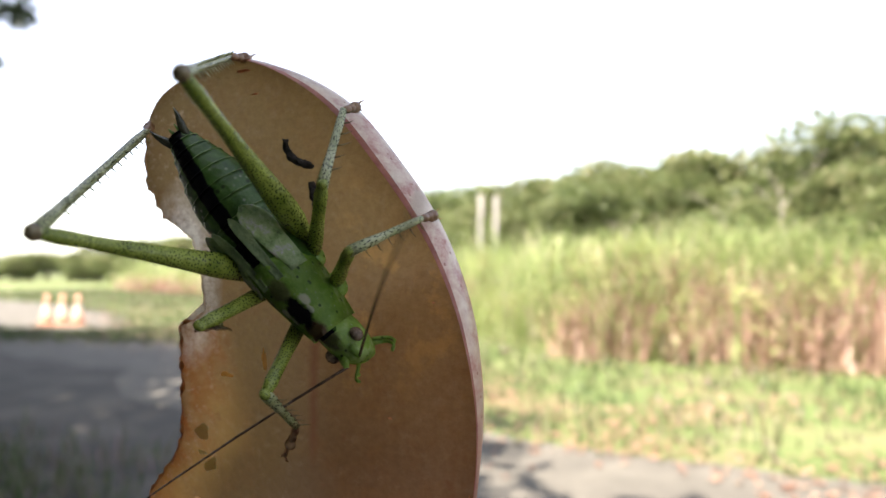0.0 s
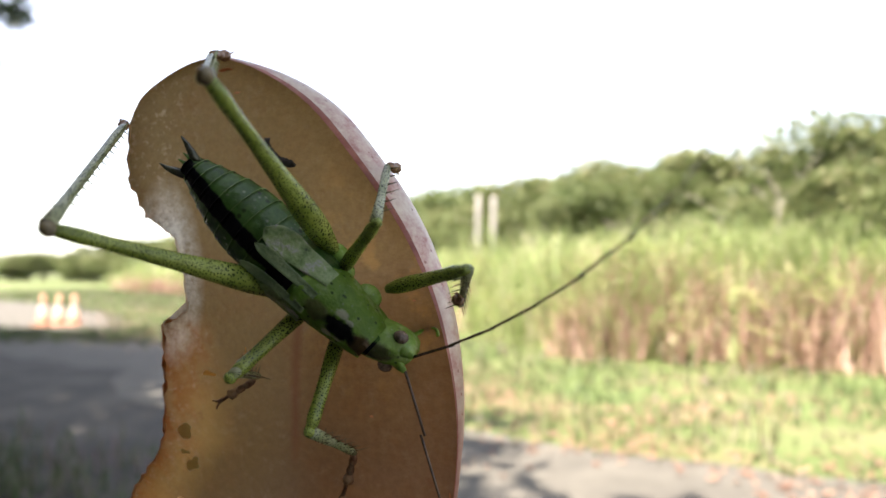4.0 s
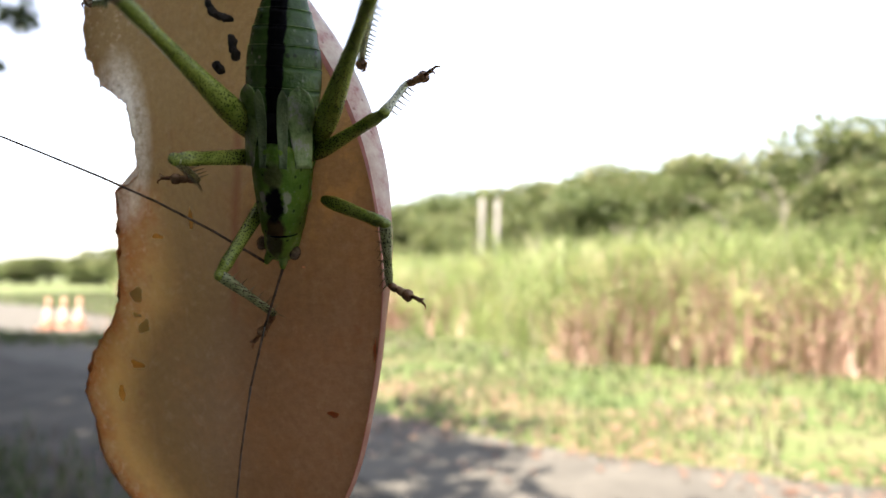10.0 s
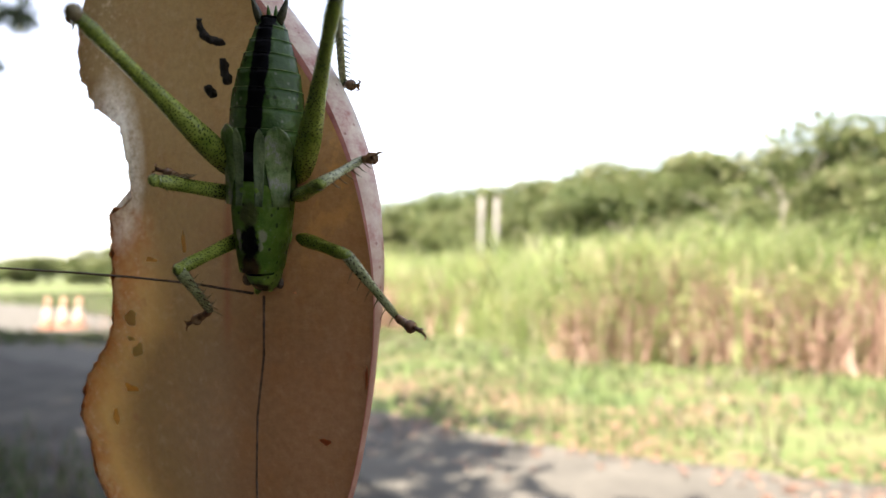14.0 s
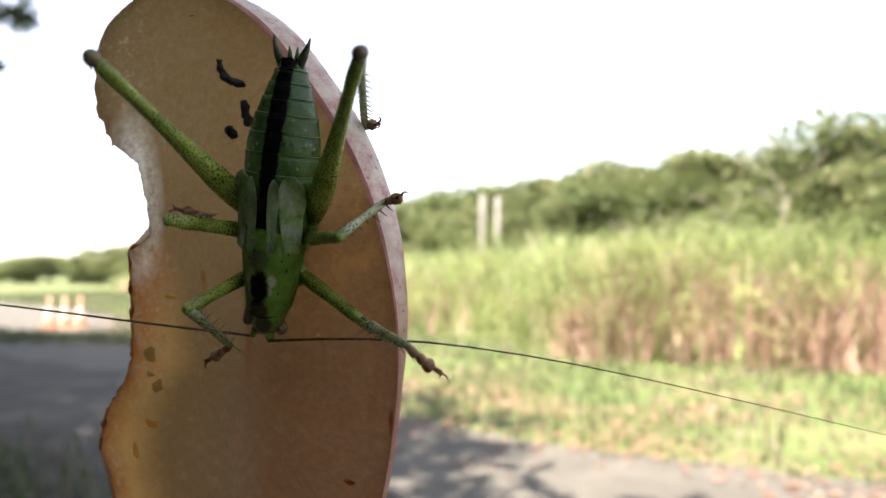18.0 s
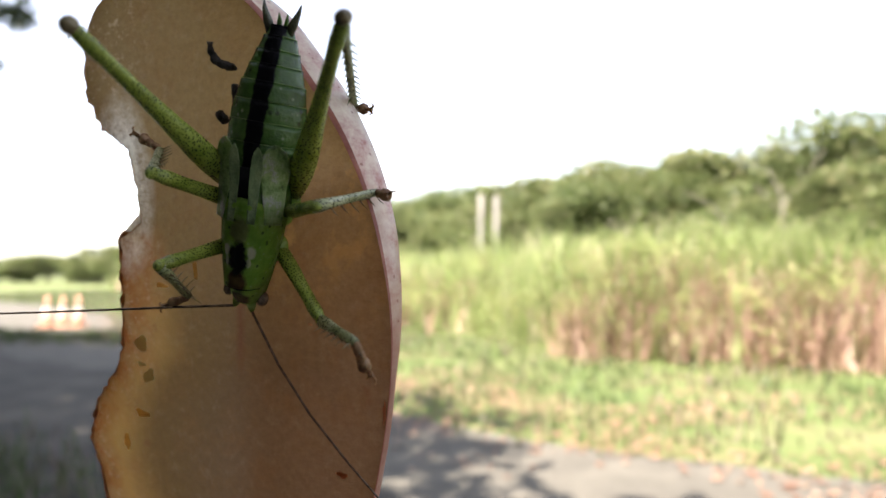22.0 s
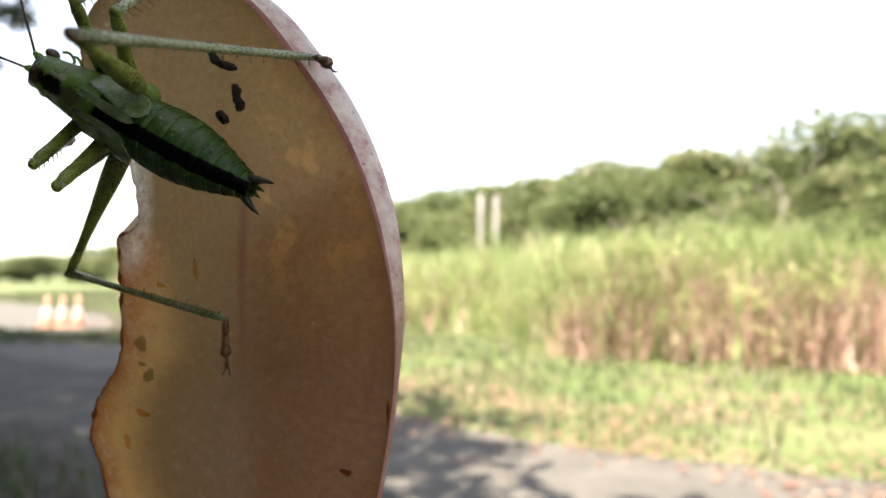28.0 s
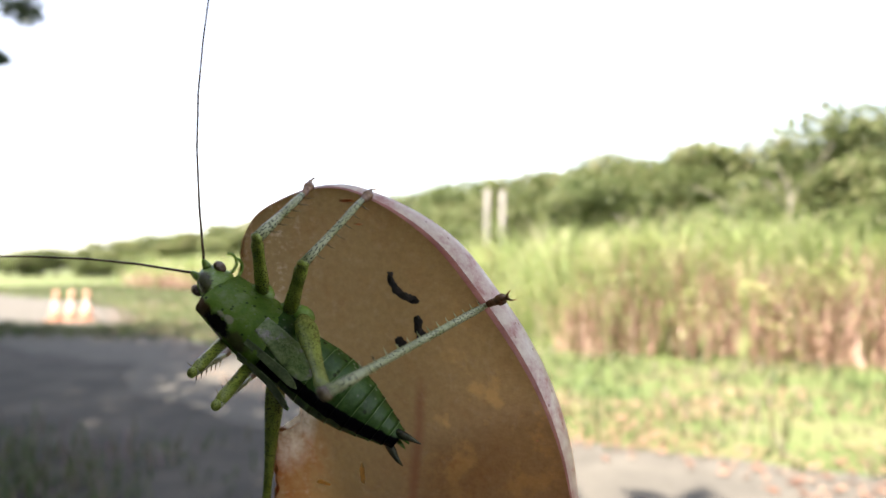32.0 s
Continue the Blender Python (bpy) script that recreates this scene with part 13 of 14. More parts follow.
    walk(antennae["right"][3], [
        (0, pose(.0161,-.00142,.00496,8,-13.2,-5)), (1, pose(.01643,-.0009,.00426,8.9,-11.2,-1.1)), (1.5, pose(.01562,.00429,.00451,4.2,-13.2,14.3)),
        (2, pose(.01332,.00913,.00408,-1.3,-13.4,29.9)), (3, pose(.00925,.01305,.00367,-4.9,-12.1,49.4)), (5.5, pose(.00751,.01537,.00188,-8.3,-6.1,68)),
        (6, pose(.01397,.01077,.00208,-5.9,-6.8,40.4)), (6.5, pose(.01382,.01115,.00101,-5,-3,42.7)), (7, pose(.01423,.01078,.00038,-3.8,-.7,40)),
        (7.5, pose(.01422,.01059,.00146,-5.1,-3,39.4)), (7.733, pose(.01167,.01299,.00145,-6.2,-1.9,51.3)), (8, pose(.0089,.01466,.00123,-6.5,.1,62.3)),
        (8.5, pose(.00471,.0159,.00109,-7.8,1.8,77.8)), (8.733, pose(.00992,.01373,-.00026,-12,7.3,56.7)), (9, pose(.01373,.01015,-.00107,-15.3,10.8,37)),
        (9.267, pose(.01746,.00105,-.0018,-19.2,9.9,4.8)), (9.5, pose(.01472,-.00869,-.00101,-23.9,5.7,-27.6)), (10, pose(.01594,-.00675,.00029,-24.1,-4.3,-21.4)),
        (11, pose(.01763,-.00049,.0007,-28.1,-7.4,1.1)), (12, pose(.01777,.00006,-.00014,-34.6,-6.8,3.5)), (13, pose(.01709,-.00345,-.00045,-33.9,-6.9,-9)),
        (14, pose(.01734,-.00126,.0002,-34.2,-10.4,-1.4)), (17, pose(.01744,-.00114,-.00028,-38.6,-6.9,-2.9)), (18, pose(.01773,.00049,.00016,-37.7,-5.5,0)),
        (19, pose(.01793,.00138,-.00193,-39.7,-.9,3.3)), (20, pose(.01725,-.00298,-.00192,-37.1,-1.9,-10.8)), (21, pose(.01709,-.00073,-.00128,-35.2,-5.4,-.2)),
        (22, pose(.01714,.00354,-.00083,-39,-5.1,11.5)), (23, pose(.01789,.00147,-.00207,-42.7,.4,5.7)), (23.267, pose(.0145,-.00411,.00649,-40.5,-36.8,-21.1)),
        (23.5, pose(.00552,-.00711,.01149,2,-61.1,-80.6)), (23.633, pose(.01085,-.00686,.00851,-28,-45.8,-46.6)), (23.733, pose(.01466,-.00568,.00398,-39.9,-25.3,-30.2)),
        (23.867, pose(.01646,-.0037,-.0015,-44.8,-3.3,-19.4)), (24, pose(.016,-.0012,-.00701,-45.2,18.9,-9.7)), (24.5, pose(.01546,.0023,-.00827,-39.7,24.6,4.4)),
        (25, pose(.01553,.00267,-.00783,-41.9,25.3,-.4)), (25.5, pose(.01633,.0041,-.00436,-40.2,12.1,6.1)), (25.9, pose(.01585,.00628,-.00319,-41.5,7.9,14.9)),
        (26.7, pose(.01445,.00908,-.00304,-47.8,7.2,27.7)), (27.5, pose(.01218,.01185,-.00349,-54.2,8.9,42.5)), (28, pose(.01259,.0116,-.0016,-62.2,2,40.8)),
        (28.5, pose(.00816,.01502,-.0007,-54.4,-1.3,61.7)), (29, pose(.00318,.01648,.00131,-48,-8.9,81.2)), (29.5, pose(.00782,.01526,-.00138,-42,-1.5,67.5)),
        (30, pose(.01138,.01283,-.00475,-38.4,11.1,49.6)), (30.5, pose(.01324,.00906,-.00813,-41.5,22.8,29.7)), (31, pose(.01148,.01062,-.00777,-39.3,20.8,35.8)),
        (32, pose(.01183,.01126,-.00649,-42.7,17.9,36.1)),
    ])
    walk(antennae["right"][4], [
        (0, pose(.02127,-.00187,.00617,8.8,-13.1,-4.4)), (1, pose(.02166,-.001,.00529,9.8,-10.9,-1)), (1.5, pose(.02066,.00557,.00573,5.1,-13,14.2)),
        (2, pose(.01782,.01172,.00531,-.5,-13.3,29.6)), (3, pose(.01264,.01701,.00479,-4.1,-11.8,49.2)), (5.5, pose(.00949,.02029,.00244,-7.5,-5.7,68)),
        (6, pose(.01801,.0142,.00271,-5.2,-6.5,40.3)), (6.5, pose(.01774,.01476,.00129,-4.3,-2.6,42.6)), (7, pose(.01831,.01421,.00044,-3.2,-.3,40)),
        (7.5, pose(.01834,.01397,.00174,-4.4,-2.5,39.4)), (7.733, pose(.015,.01715,.00162,-5.5,-1.4,51.3)), (8, pose(.01138,.01938,.00122,-5.9,.7,62.3)),
        (8.5, pose(.00584,.02111,.00092,-7.2,2.3,77.8)), (8.733, pose(.01282,.01815,-.00094,-11.4,7.7,56.5)), (9, pose(.01791,.0133,-.00208,-14.7,11.2,36.6)),
        (9.267, pose(.02269,.00149,-.00272,-18.8,10.4,4.9)), (9.5, pose(.01942,-.01115,-.00154,-23.4,6.3,-27.1)), (10, pose(.02089,-.00868,.00068,-23.7,-3.3,-20.6)),
        (11, pose(.02292,-.00039,.00138,-27.6,-6.5,1.8)), (12, pose(.02306,.00039,.00049,-33.9,-6.1,4)), (13, pose(.02232,-.00428,.00019,-33.1,-6.2,-8.9)),
        (14, pose(.02259,-.00139,.00116,-33.3,-9.6,-1.2)), (17, pose(.02273,-.0014,.00036,-37.8,-6.5,-2.4)), (18, pose(.02304,.00049,.00067,-36.8,-5.4,.5)),
        (19, pose(.02325,.00169,-.00185,-38.8,-.7,3.2)), (20, pose(.02248,-.00397,-.00175,-35.9,-1.5,-11.4)), (21, pose(.0224,-.00076,-.00078,-33.8,-5,.3)),
        (22, pose(.02235,.0046,-.00035,-37.7,-4.9,11)), (23, pose(.02319,.002,-.0021,-41.5,.2,6.6)), (23.267, pose(.01848,-.00565,.00969,-39.4,-39.7,-21.2)),
        (23.5, pose(.00594,-.00965,.01616,13.4,-62.7,-91.1)), (23.633, pose(.0134,-.00956,.01233,-23.5,-48.8,-50.5)), (23.733, pose(.01883,-.0081,.00626,-38,-27.5,-31.9)),
        (23.867, pose(.02148,-.00548,-.0012,-44,-4.4,-20.3)), (24, pose(.02097,-.00205,-.00874,-44.8,18.9,-10)), (24.5, pose(.0203,.00267,-.01049,-39.4,24.6,4.2)),
        (25, pose(.02036,.00264,-.01011,-41.8,25.4,-1.4)), (25.5, pose(.02151,.00466,-.00548,-39.9,12.2,5.4)), (25.9, pose(.02096,.00764,-.00392,-41.1,8,14.3)),
        (26.7, pose(.01914,.01154,-.00371,-47.4,7.3,27.4)), (27.5, pose(.01606,.01541,-.00432,-53.8,9,42.4)), (28, pose(.01663,.01508,-.00179,-61.8,2.2,40.7)),
        (28.5, pose(.01069,.01971,-.00058,-54,-1.2,61.7)), (29, pose(.00398,.02168,.00214,-47.6,-8.8,81.3)), (29.5, pose(.00986,.02018,-.00124,-41.5,-1.5,67.5)),
        (30, pose(.01477,.01682,-.00577,-38.1,11.4,48.8)), (30.5, pose(.01751,.0115,-.0102,-41.5,23.6,26.9)), (31, pose(.01552,.01354,-.00966,-38.7,21.2,34.4)),
        (32, pose(.01593,.01425,-.00813,-42.3,18.3,33.3)),
    ])
    walk(antennae["right"][5], [
        (0, pose(.02645,-.00227,.00739,8.8,-13.1,-4)), (1, pose(.0269,-.0011,.00631,9.8,-10.7,-1.1)), (1.5, pose(.02569,.00685,.00693,5.1,-12.8,14.1)),
        (2, pose(.02233,.01428,.00654,-.5,-13.1,29.6)), (3, pose(.01605,.02097,.00588,-4.1,-11.4,49.1)), (5.5, pose(.01148,.02521,.00297,-7.5,-5.3,67.8)),
        (6, pose(.02205,.01763,.00332,-5.2,-6.1,40.2)), (6.5, pose(.02166,.01837,.00153,-4.3,-2.3,42.5)), (7, pose(.0224,.01763,.00047,-3.2,0,39.9)),
        (7.5, pose(.02245,.01735,.00197,-4.4,-2.1,39.4)), (7.733, pose(.01834,.02131,.00175,-5.5,-.9,51.3)), (8, pose(.01385,.0241,.00116,-5.9,1.2,62.4)),
        (8.5, pose(.00697,.02632,.00071,-7.2,2.7,77.8)), (8.733, pose(.01574,.02256,-.00165,-11.4,8.1,56.5)), (9, pose(.02211,.01642,-.00312,-14.7,11.6,36.6)),
        (9.267, pose(.02792,.00193,-.00368,-18.8,10.8,4.9)), (9.5, pose(.02414,-.01356,-.00212,-23.4,7,-27)), (10, pose(.02587,-.01056,.00099,-23.6,-2.2,-20.3)),
        (11, pose(.02821,-.00023,.00199,-27.5,-5.6,1.9)), (12, pose(.02835,.00076,.00106,-33.9,-5.5,4.2)), (13, pose(.02756,-.0051,.00076,-33.2,-5.4,-9.1)),
        (14, pose(.02785,-.0015,.00205,-33.2,-8.8,-1.1)), (17, pose(.02802,-.00163,.00096,-37.8,-6.1,-2.3)), (18, pose(.02835,.00054,.00118,-36.8,-5.3,.7)),
        (19, pose(.02858,.00199,-.00178,-38.8,-.6,3.3)), (20, pose(.02771,-.00503,-.00161,-35.9,-1.1,-11.8)), (21, pose(.02771,-.00073,-.00032,-33.8,-4.6,.5)),
        (22, pose(.02757,.00562,.0001,-37.6,-4.6,10.8)), (23, pose(.02849,.00261,-.00212,-41.4,0,7)), (23.267, pose(.02231,-.00713,.0131,-39.8,-41.9,-21.3)),
        (23.5, pose(.00589,-.0121,.0209,21,-63.4,-99.4)), (23.633, pose(.01563,-.01227,.01634,-21.2,-50.9,-53.6)), (23.733, pose(.02284,-.0106,.00873,-37.7,-29.2,-33)),
        (23.867, pose(.02647,-.00732,-.00079,-44.4,-5.2,-20.8)), (24, pose(.02594,-.00293,-.01047,-45.5,18.9,-10.2)), (24.5, pose(.02513,.00303,-.01271,-40,24.5,4.2)),
        (25, pose(.02517,.00252,-.01239,-42.5,25.3,-1.5)), (25.5, pose(.0267,.00515,-.00661,-40.6,12.2,5.3)), (25.9, pose(.02607,.00894,-.00466,-41.7,8.1,14.1)),
        (26.7, pose(.02384,.01397,-.00438,-48.1,7.4,27.3)), (27.5, pose(.01995,.01896,-.00516,-54.3,9.2,42.4)), (28, pose(.02067,.01855,-.00199,-62.3,2.3,40.7)),
        (28.5, pose(.01321,.02441,-.00047,-54.5,-1,61.7)), (29, pose(.00478,.02689,.00296,-48.2,-8.6,81.4)), (29.5, pose(.0119,.02511,-.0011,-42.1,-1.4,67.5)),
        (30, pose(.01822,.02075,-.00683,-38.8,11.5,48.4)), (30.5, pose(.02187,.01371,-.01234,-42.8,24,25.5)), (31, pose(.01962,.01635,-.01159,-39.5,21.3,33.9)),
        (32, pose(.02016,.01702,-.0098,-43.4,18.3,31.9)),
    ])
    walk(antennae["right"][6], [
        (0, pose(.03163,-.00263,.00859,8.7,-13,-3.9)), (1, pose(.03214,-.0012,.0073,9.8,-10.5,-1.2)), (1.5, pose(.03074,.00811,.00811,5.1,-12.6,14.1)),
        (2, pose(.02685,.01685,.00774,-.5,-12.9,29.6)), (3, pose(.01947,.02492,.00694,-4.1,-11.1,49)), (5.5, pose(.01348,.03013,.00347,-7.5,-5,67.7)),
        (6, pose(.0261,.02105,.00389,-5.2,-5.8,40.1)), (6.5, pose(.02559,.02197,.00174,-4.3,-1.9,42.5)), (7, pose(.02649,.02106,.00047,-3.2,.4,39.9)),
        (7.5, pose(.02657,.02074,.00216,-4.4,-1.6,39.4)), (7.733, pose(.02167,.02547,.00183,-5.5,-.4,51.3)), (8, pose(.01632,.02883,.00105,-5.9,1.8,62.5)),
        (8.5, pose(.00809,.03152,.00046,-7.2,3.1,77.8)), (8.733, pose(.01865,.02696,-.00241,-11.4,8.5,56.6)), (9, pose(.0263,.01954,-.00419,-14.7,11.9,36.7)),
        (9.267, pose(.03314,.00239,-.00468,-18.8,11.2,5)), (9.5, pose(.02886,-.01596,-.00277,-23.4,7.6,-26.9)), (10, pose(.03087,-.01241,.0012,-23.6,-1.1,-20)),
        (11, pose(.03352,-.00005,.00252,-27.5,-4.8,1.9)), (12, pose(.03364,.00115,.00157,-33.9,-4.8,4.3)), (13, pose(.0328,-.00594,.00126,-33.2,-4.7,-9.2)),
        (14, pose(.03312,-.00161,.00286,-33.2,-7.9,-1.2)), (17, pose(.03332,-.00184,.00153,-37.8,-5.8,-2.3)), (18, pose(.03366,.0006,.00168,-36.8,-5.2,.8)),
        (19, pose(.0339,.0023,-.00172,-38.8,-.5,3.4)), (20, pose(.03293,-.00612,-.0015,-35.9,-.8,-12)), (21, pose(.03303,-.00069,.00011,-33.8,-4.2,.5)),
        (22, pose(.03279,.00662,.00053,-37.6,-4.4,10.7)), (23, pose(.03379,.00325,-.00212,-41.4,0,7)), (23.267, pose(.026,-.00858,.01666,-39.8,-43.1,-21.6)),
        (23.5, pose(.0055,-.01446,.02566,25.1,-63.5,-103.9)), (23.633, pose(.01763,-.01498,.02048,-19.9,-51.9,-55.4)), (23.733, pose(.02675,-.01314,.01133,-37.4,-30.1,-33.7)),
        (23.867, pose(.03143,-.00921,-.0003,-44.4,-5.7,-21.1)), (24, pose(.03091,-.00382,-.0122,-45.6,18.9,-10.3)), (24.5, pose(.02997,.00338,-.01492,-40,24.5,4.2)),
        (25, pose(.02999,.00239,-.01467,-42.5,25.2,-1.5)), (25.5, pose(.03189,.00563,-.00774,-40.6,12.2,5.3)), (25.9, pose(.0312,.01023,-.00541,-41.7,8,14.1)),
        (26.7, pose(.02854,.0164,-.00507,-48.1,7.4,27.3)), (27.5, pose(.02384,.02252,-.00601,-54.4,9.3,42.5)), (28, pose(.02471,.02203,-.00221,-62.3,2.4,40.7)),
        (28.5, pose(.01574,.02911,-.00038,-54.5,-.9,61.8)), (29, pose(.00556,.03211,.00376,-48.2,-8.5,81.5)), (29.5, pose(.01394,.03003,-.00097,-42.1,-1.3,67.5)),
        (30, pose(.02169,.02465,-.0079,-38.9,11.6,48.2)), (30.5, pose(.02627,.0158,-.0145,-43,24.1,24.9)), (31, pose(.02375,.01912,-.01353,-39.6,21.2,33.8)),
        (32, pose(.02446,.0197,-.01147,-43.6,18.1,31.4)),
    ])
    walk(antennae["right"][7], [
        (0, pose(.03682,-.00299,.00979,8.7,-13,-3.9)), (1, pose(.03738,-.00131,.00827,9.8,-10.2,-1.2)), (1.5, pose(.03579,.00938,.00928,5.1,-12.4,14.1)),
        (2, pose(.03137,.01942,.00893,-.5,-12.8,29.6)), (3, pose(.0229,.02887,.00796,-4,-10.7,49)), (5.5, pose(.0155,.03505,.00393,-7.5,-4.7,67.6)),
        (6, pose(.03016,.02446,.00442,-5.2,-5.5,40)), (6.5, pose(.02952,.02557,.00192,-4.3,-1.6,42.4)), (7, pose(.03058,.02448,.00044,-3.2,.7,39.9)),
        (7.5, pose(.03069,.02412,.00231,-4.4,-1.1,39.5)), (7.733, pose(.025,.02964,.00187,-5.5,.1,51.4)), (8, pose(.01879,.03356,.00088,-5.9,2.3,62.5)),
        (8.5, pose(.00922,.03673,.00016,-7.2,3.6,77.9)), (8.733, pose(.02155,.03137,-.0032,-11.4,8.9,56.7)), (9, pose(.03049,.02266,-.00529,-14.7,12.2,36.7)),
        (9.267, pose(.03835,.00284,-.00572,-18.8,11.7,5)), (9.5, pose(.03357,-.01836,-.00348,-23.4,8.2,-26.8)), (10, pose(.03588,-.01423,.0013,-23.6,-.1,-19.9)),
        (11, pose(.03883,.00013,.00296,-27.5,-3.9,1.9)), (12, pose(.03894,.00155,.00202,-33.9,-4.2,4.2)), (13, pose(.03805,-.00679,.0017,-33.2,-3.9,-9.2)),
        (14, pose(.0384,-.00171,.00359,-33.2,-7.1,-1.2)), (17, pose(.03862,-.00206,.00207,-37.8,-5.4,-2.3)), (18, pose(.03897,.00068,.00216,-36.8,-5.1,.8)),
        (19, pose(.03923,.00262,-.00167,-38.8,-.4,3.3)), (20, pose(.03815,-.00722,-.00143,-35.9,-.6,-12)), (21, pose(.03835,-.00064,.00049,-33.8,-3.7,.5)),
        (22, pose(.03801,.00761,.00095,-37.6,-4.2,10.6)), (23, pose(.03908,.0039,-.00211,-41.4,-.1,6.9)), (23.267, pose(.02963,-.01001,.0203,-39.6,-43.4,-21.8)),
        (23.5, pose(.00492,-.01677,.03044,26.3,-63.4,-105.3)), (23.633, pose(.0195,-.01769,.02468,-19.3,-52.2,-56)), (23.733, pose(.03059,-.0157,.01401,-37.2,-30.4,-33.9)),
        (23.867, pose(.03639,-.01112,.00023,-44.4,-5.9,-21.2)), (24, pose(.03587,-.00472,-.01393,-45.6,18.9,-10.3)), (24.5, pose(.03481,.00373,-.01713,-40,24.4,4.1)),
        (25, pose(.03482,.00226,-.01694,-42.5,25.1,-1.5)), (25.5, pose(.03708,.00611,-.00886,-40.6,12.2,5.3)), (25.9, pose(.03632,.01152,-.00616,-41.7,8,14.1)),
        (26.7, pose(.03324,.01883,-.00576,-48.1,7.5,27.3)), (27.5, pose(.02772,.02607,-.00686,-54.4,9.4,42.5)), (28, pose(.02875,.0255,-.00243,-62.3,2.5,40.7)),
        (28.5, pose(.01826,.03381,-.0003,-54.5,-.7,61.8)), (29, pose(.00634,.03733,.00454,-48.2,-8.3,81.6)), (29.5, pose(.01598,.03496,-.00085,-42.1,-1.2,67.5)),
        (30, pose(.02517,.02855,-.00897,-38.9,11.6,48)), (30.5, pose(.03068,.01786,-.01668,-43.1,24.1,24.7)), (31, pose(.02788,.02189,-.01546,-39.6,21.2,33.8)),
        (32, pose(.02879,.02234,-.01313,-43.7,17.8,31.2)),
    ])
    walk(antennae["right"][8], [
        (0, pose(.042,-.00334,.01099,8.8,-12.9,-4)), (1, pose(.04263,-.00142,.00921,9.8,-10,-1.2)), (1.5, pose(.04084,.01065,.01042,5.1,-12.2,14.1)),
        (2, pose(.03589,.02199,.01011,-.5,-12.6,29.6)), (3, pose(.02634,.03282,.00895,-4,-10.3,48.9)), (5.5, pose(.01753,.03996,.00437,-7.5,-4.3,67.5)),
        (6, pose(.03423,.02788,.00493,-5.1,-5.1,39.9)), (6.5, pose(.03345,.02917,.00207,-4.3,-1.2,42.3)), (7, pose(.03467,.0279,.00037,-3.2,1.1,39.8)),
        (7.5, pose(.03481,.02751,.00242,-4.4,-.7,39.5)), (7.733, pose(.02833,.0338,.00187,-5.5,.5,51.4)), (8, pose(.02125,.03828,.00066,-5.9,2.9,62.6)),
        (8.5, pose(.01034,.04193,-.00017,-7.2,4,77.9)), (8.733, pose(.02445,.03577,-.00402,-11.4,9.3,56.7)), (9, pose(.03467,.02577,-.00641,-14.7,12.5,36.7)),
        (9.267, pose(.04355,.0033,-.0068,-18.8,12.1,5)), (9.5, pose(.03828,-.02073,-.00424,-23.4,8.9,-26.7)), (10, pose(.0409,-.01604,.00131,-23.6,1,-19.7)),
        (11, pose(.04415,.00031,.00332,-27.5,-3,1.8)), (12, pose(.04425,.00193,.0024,-33.9,-3.5,4.1)), (13, pose(.0433,-.00764,.00206,-33.2,-3.2,-9.2)),
        (14, pose(.04369,-.00182,.00426,-33.2,-6.3,-1.2)), (17, pose(.04393,-.00227,.00257,-37.7,-5,-2.4)), (18, pose(.04428,.00075,.00263,-36.8,-4.9,.8)),
        (19, pose(.04455,.00293,-.00164,-38.8,-.3,3.2)), (20, pose(.04336,-.00833,-.00137,-35.9,-.3,-12)), (21, pose(.04367,-.0006,.00084,-33.8,-3.3,.4)),
        (22, pose(.04324,.00859,.00134,-37.6,-4,10.5)), (23, pose(.04437,.00454,-.00211,-41.4,-.1,6.8)), (23.267, pose(.03322,-.01145,.02397,-39.5,-43.5,-22)),
        (23.5, pose(.00429,-.01907,.03521,26.4,-63.4,-105.4)), (23.633, pose(.02133,-.0204,.02889,-19.2,-52.2,-56.2)), (23.733, pose(.0344,-.01827,.0167,-37.2,-30.4,-34)),
        (23.867, pose(.04133,-.01304,.00077,-44.4,-5.9,-21.3)), (24, pose(.04083,-.00563,-.01565,-45.6,18.9,-10.4)), (24.5, pose(.03965,.00408,-.01934,-40,24.3,4.1)),
        (25, pose(.03965,.00213,-.0192,-42.5,25,-1.5)), (25.5, pose(.04228,.00659,-.00999,-40.6,12.1,5.3)), (25.9, pose(.04144,.01281,-.0069,-41.7,8,14.1)),
        (26.7, pose(.03793,.02125,-.00645,-48.1,7.5,27.3)), (27.5, pose(.0316,.02962,-.00773,-54.4,9.5,42.4)), (28, pose(.03279,.02898,-.00267,-62.3,2.7,40.7)),
        (28.5, pose(.02078,.03851,-.00023,-54.5,-.6,61.8)), (29, pose(.00711,.04255,.00532,-48.2,-8.2,81.7)), (29.5, pose(.01803,.03988,-.00073,-42.1,-1.2,67.4)),
        (30, pose(.02867,.03243,-.01004,-39,11.6,47.8)), (30.5, pose(.03511,.01989,-.01885,-43.1,24,24.6)), (31, pose(.03201,.02465,-.01739,-39.6,21.1,33.6)),
        (32, pose(.03313,.02497,-.01475,-43.8,17.5,30.9)),
    ])
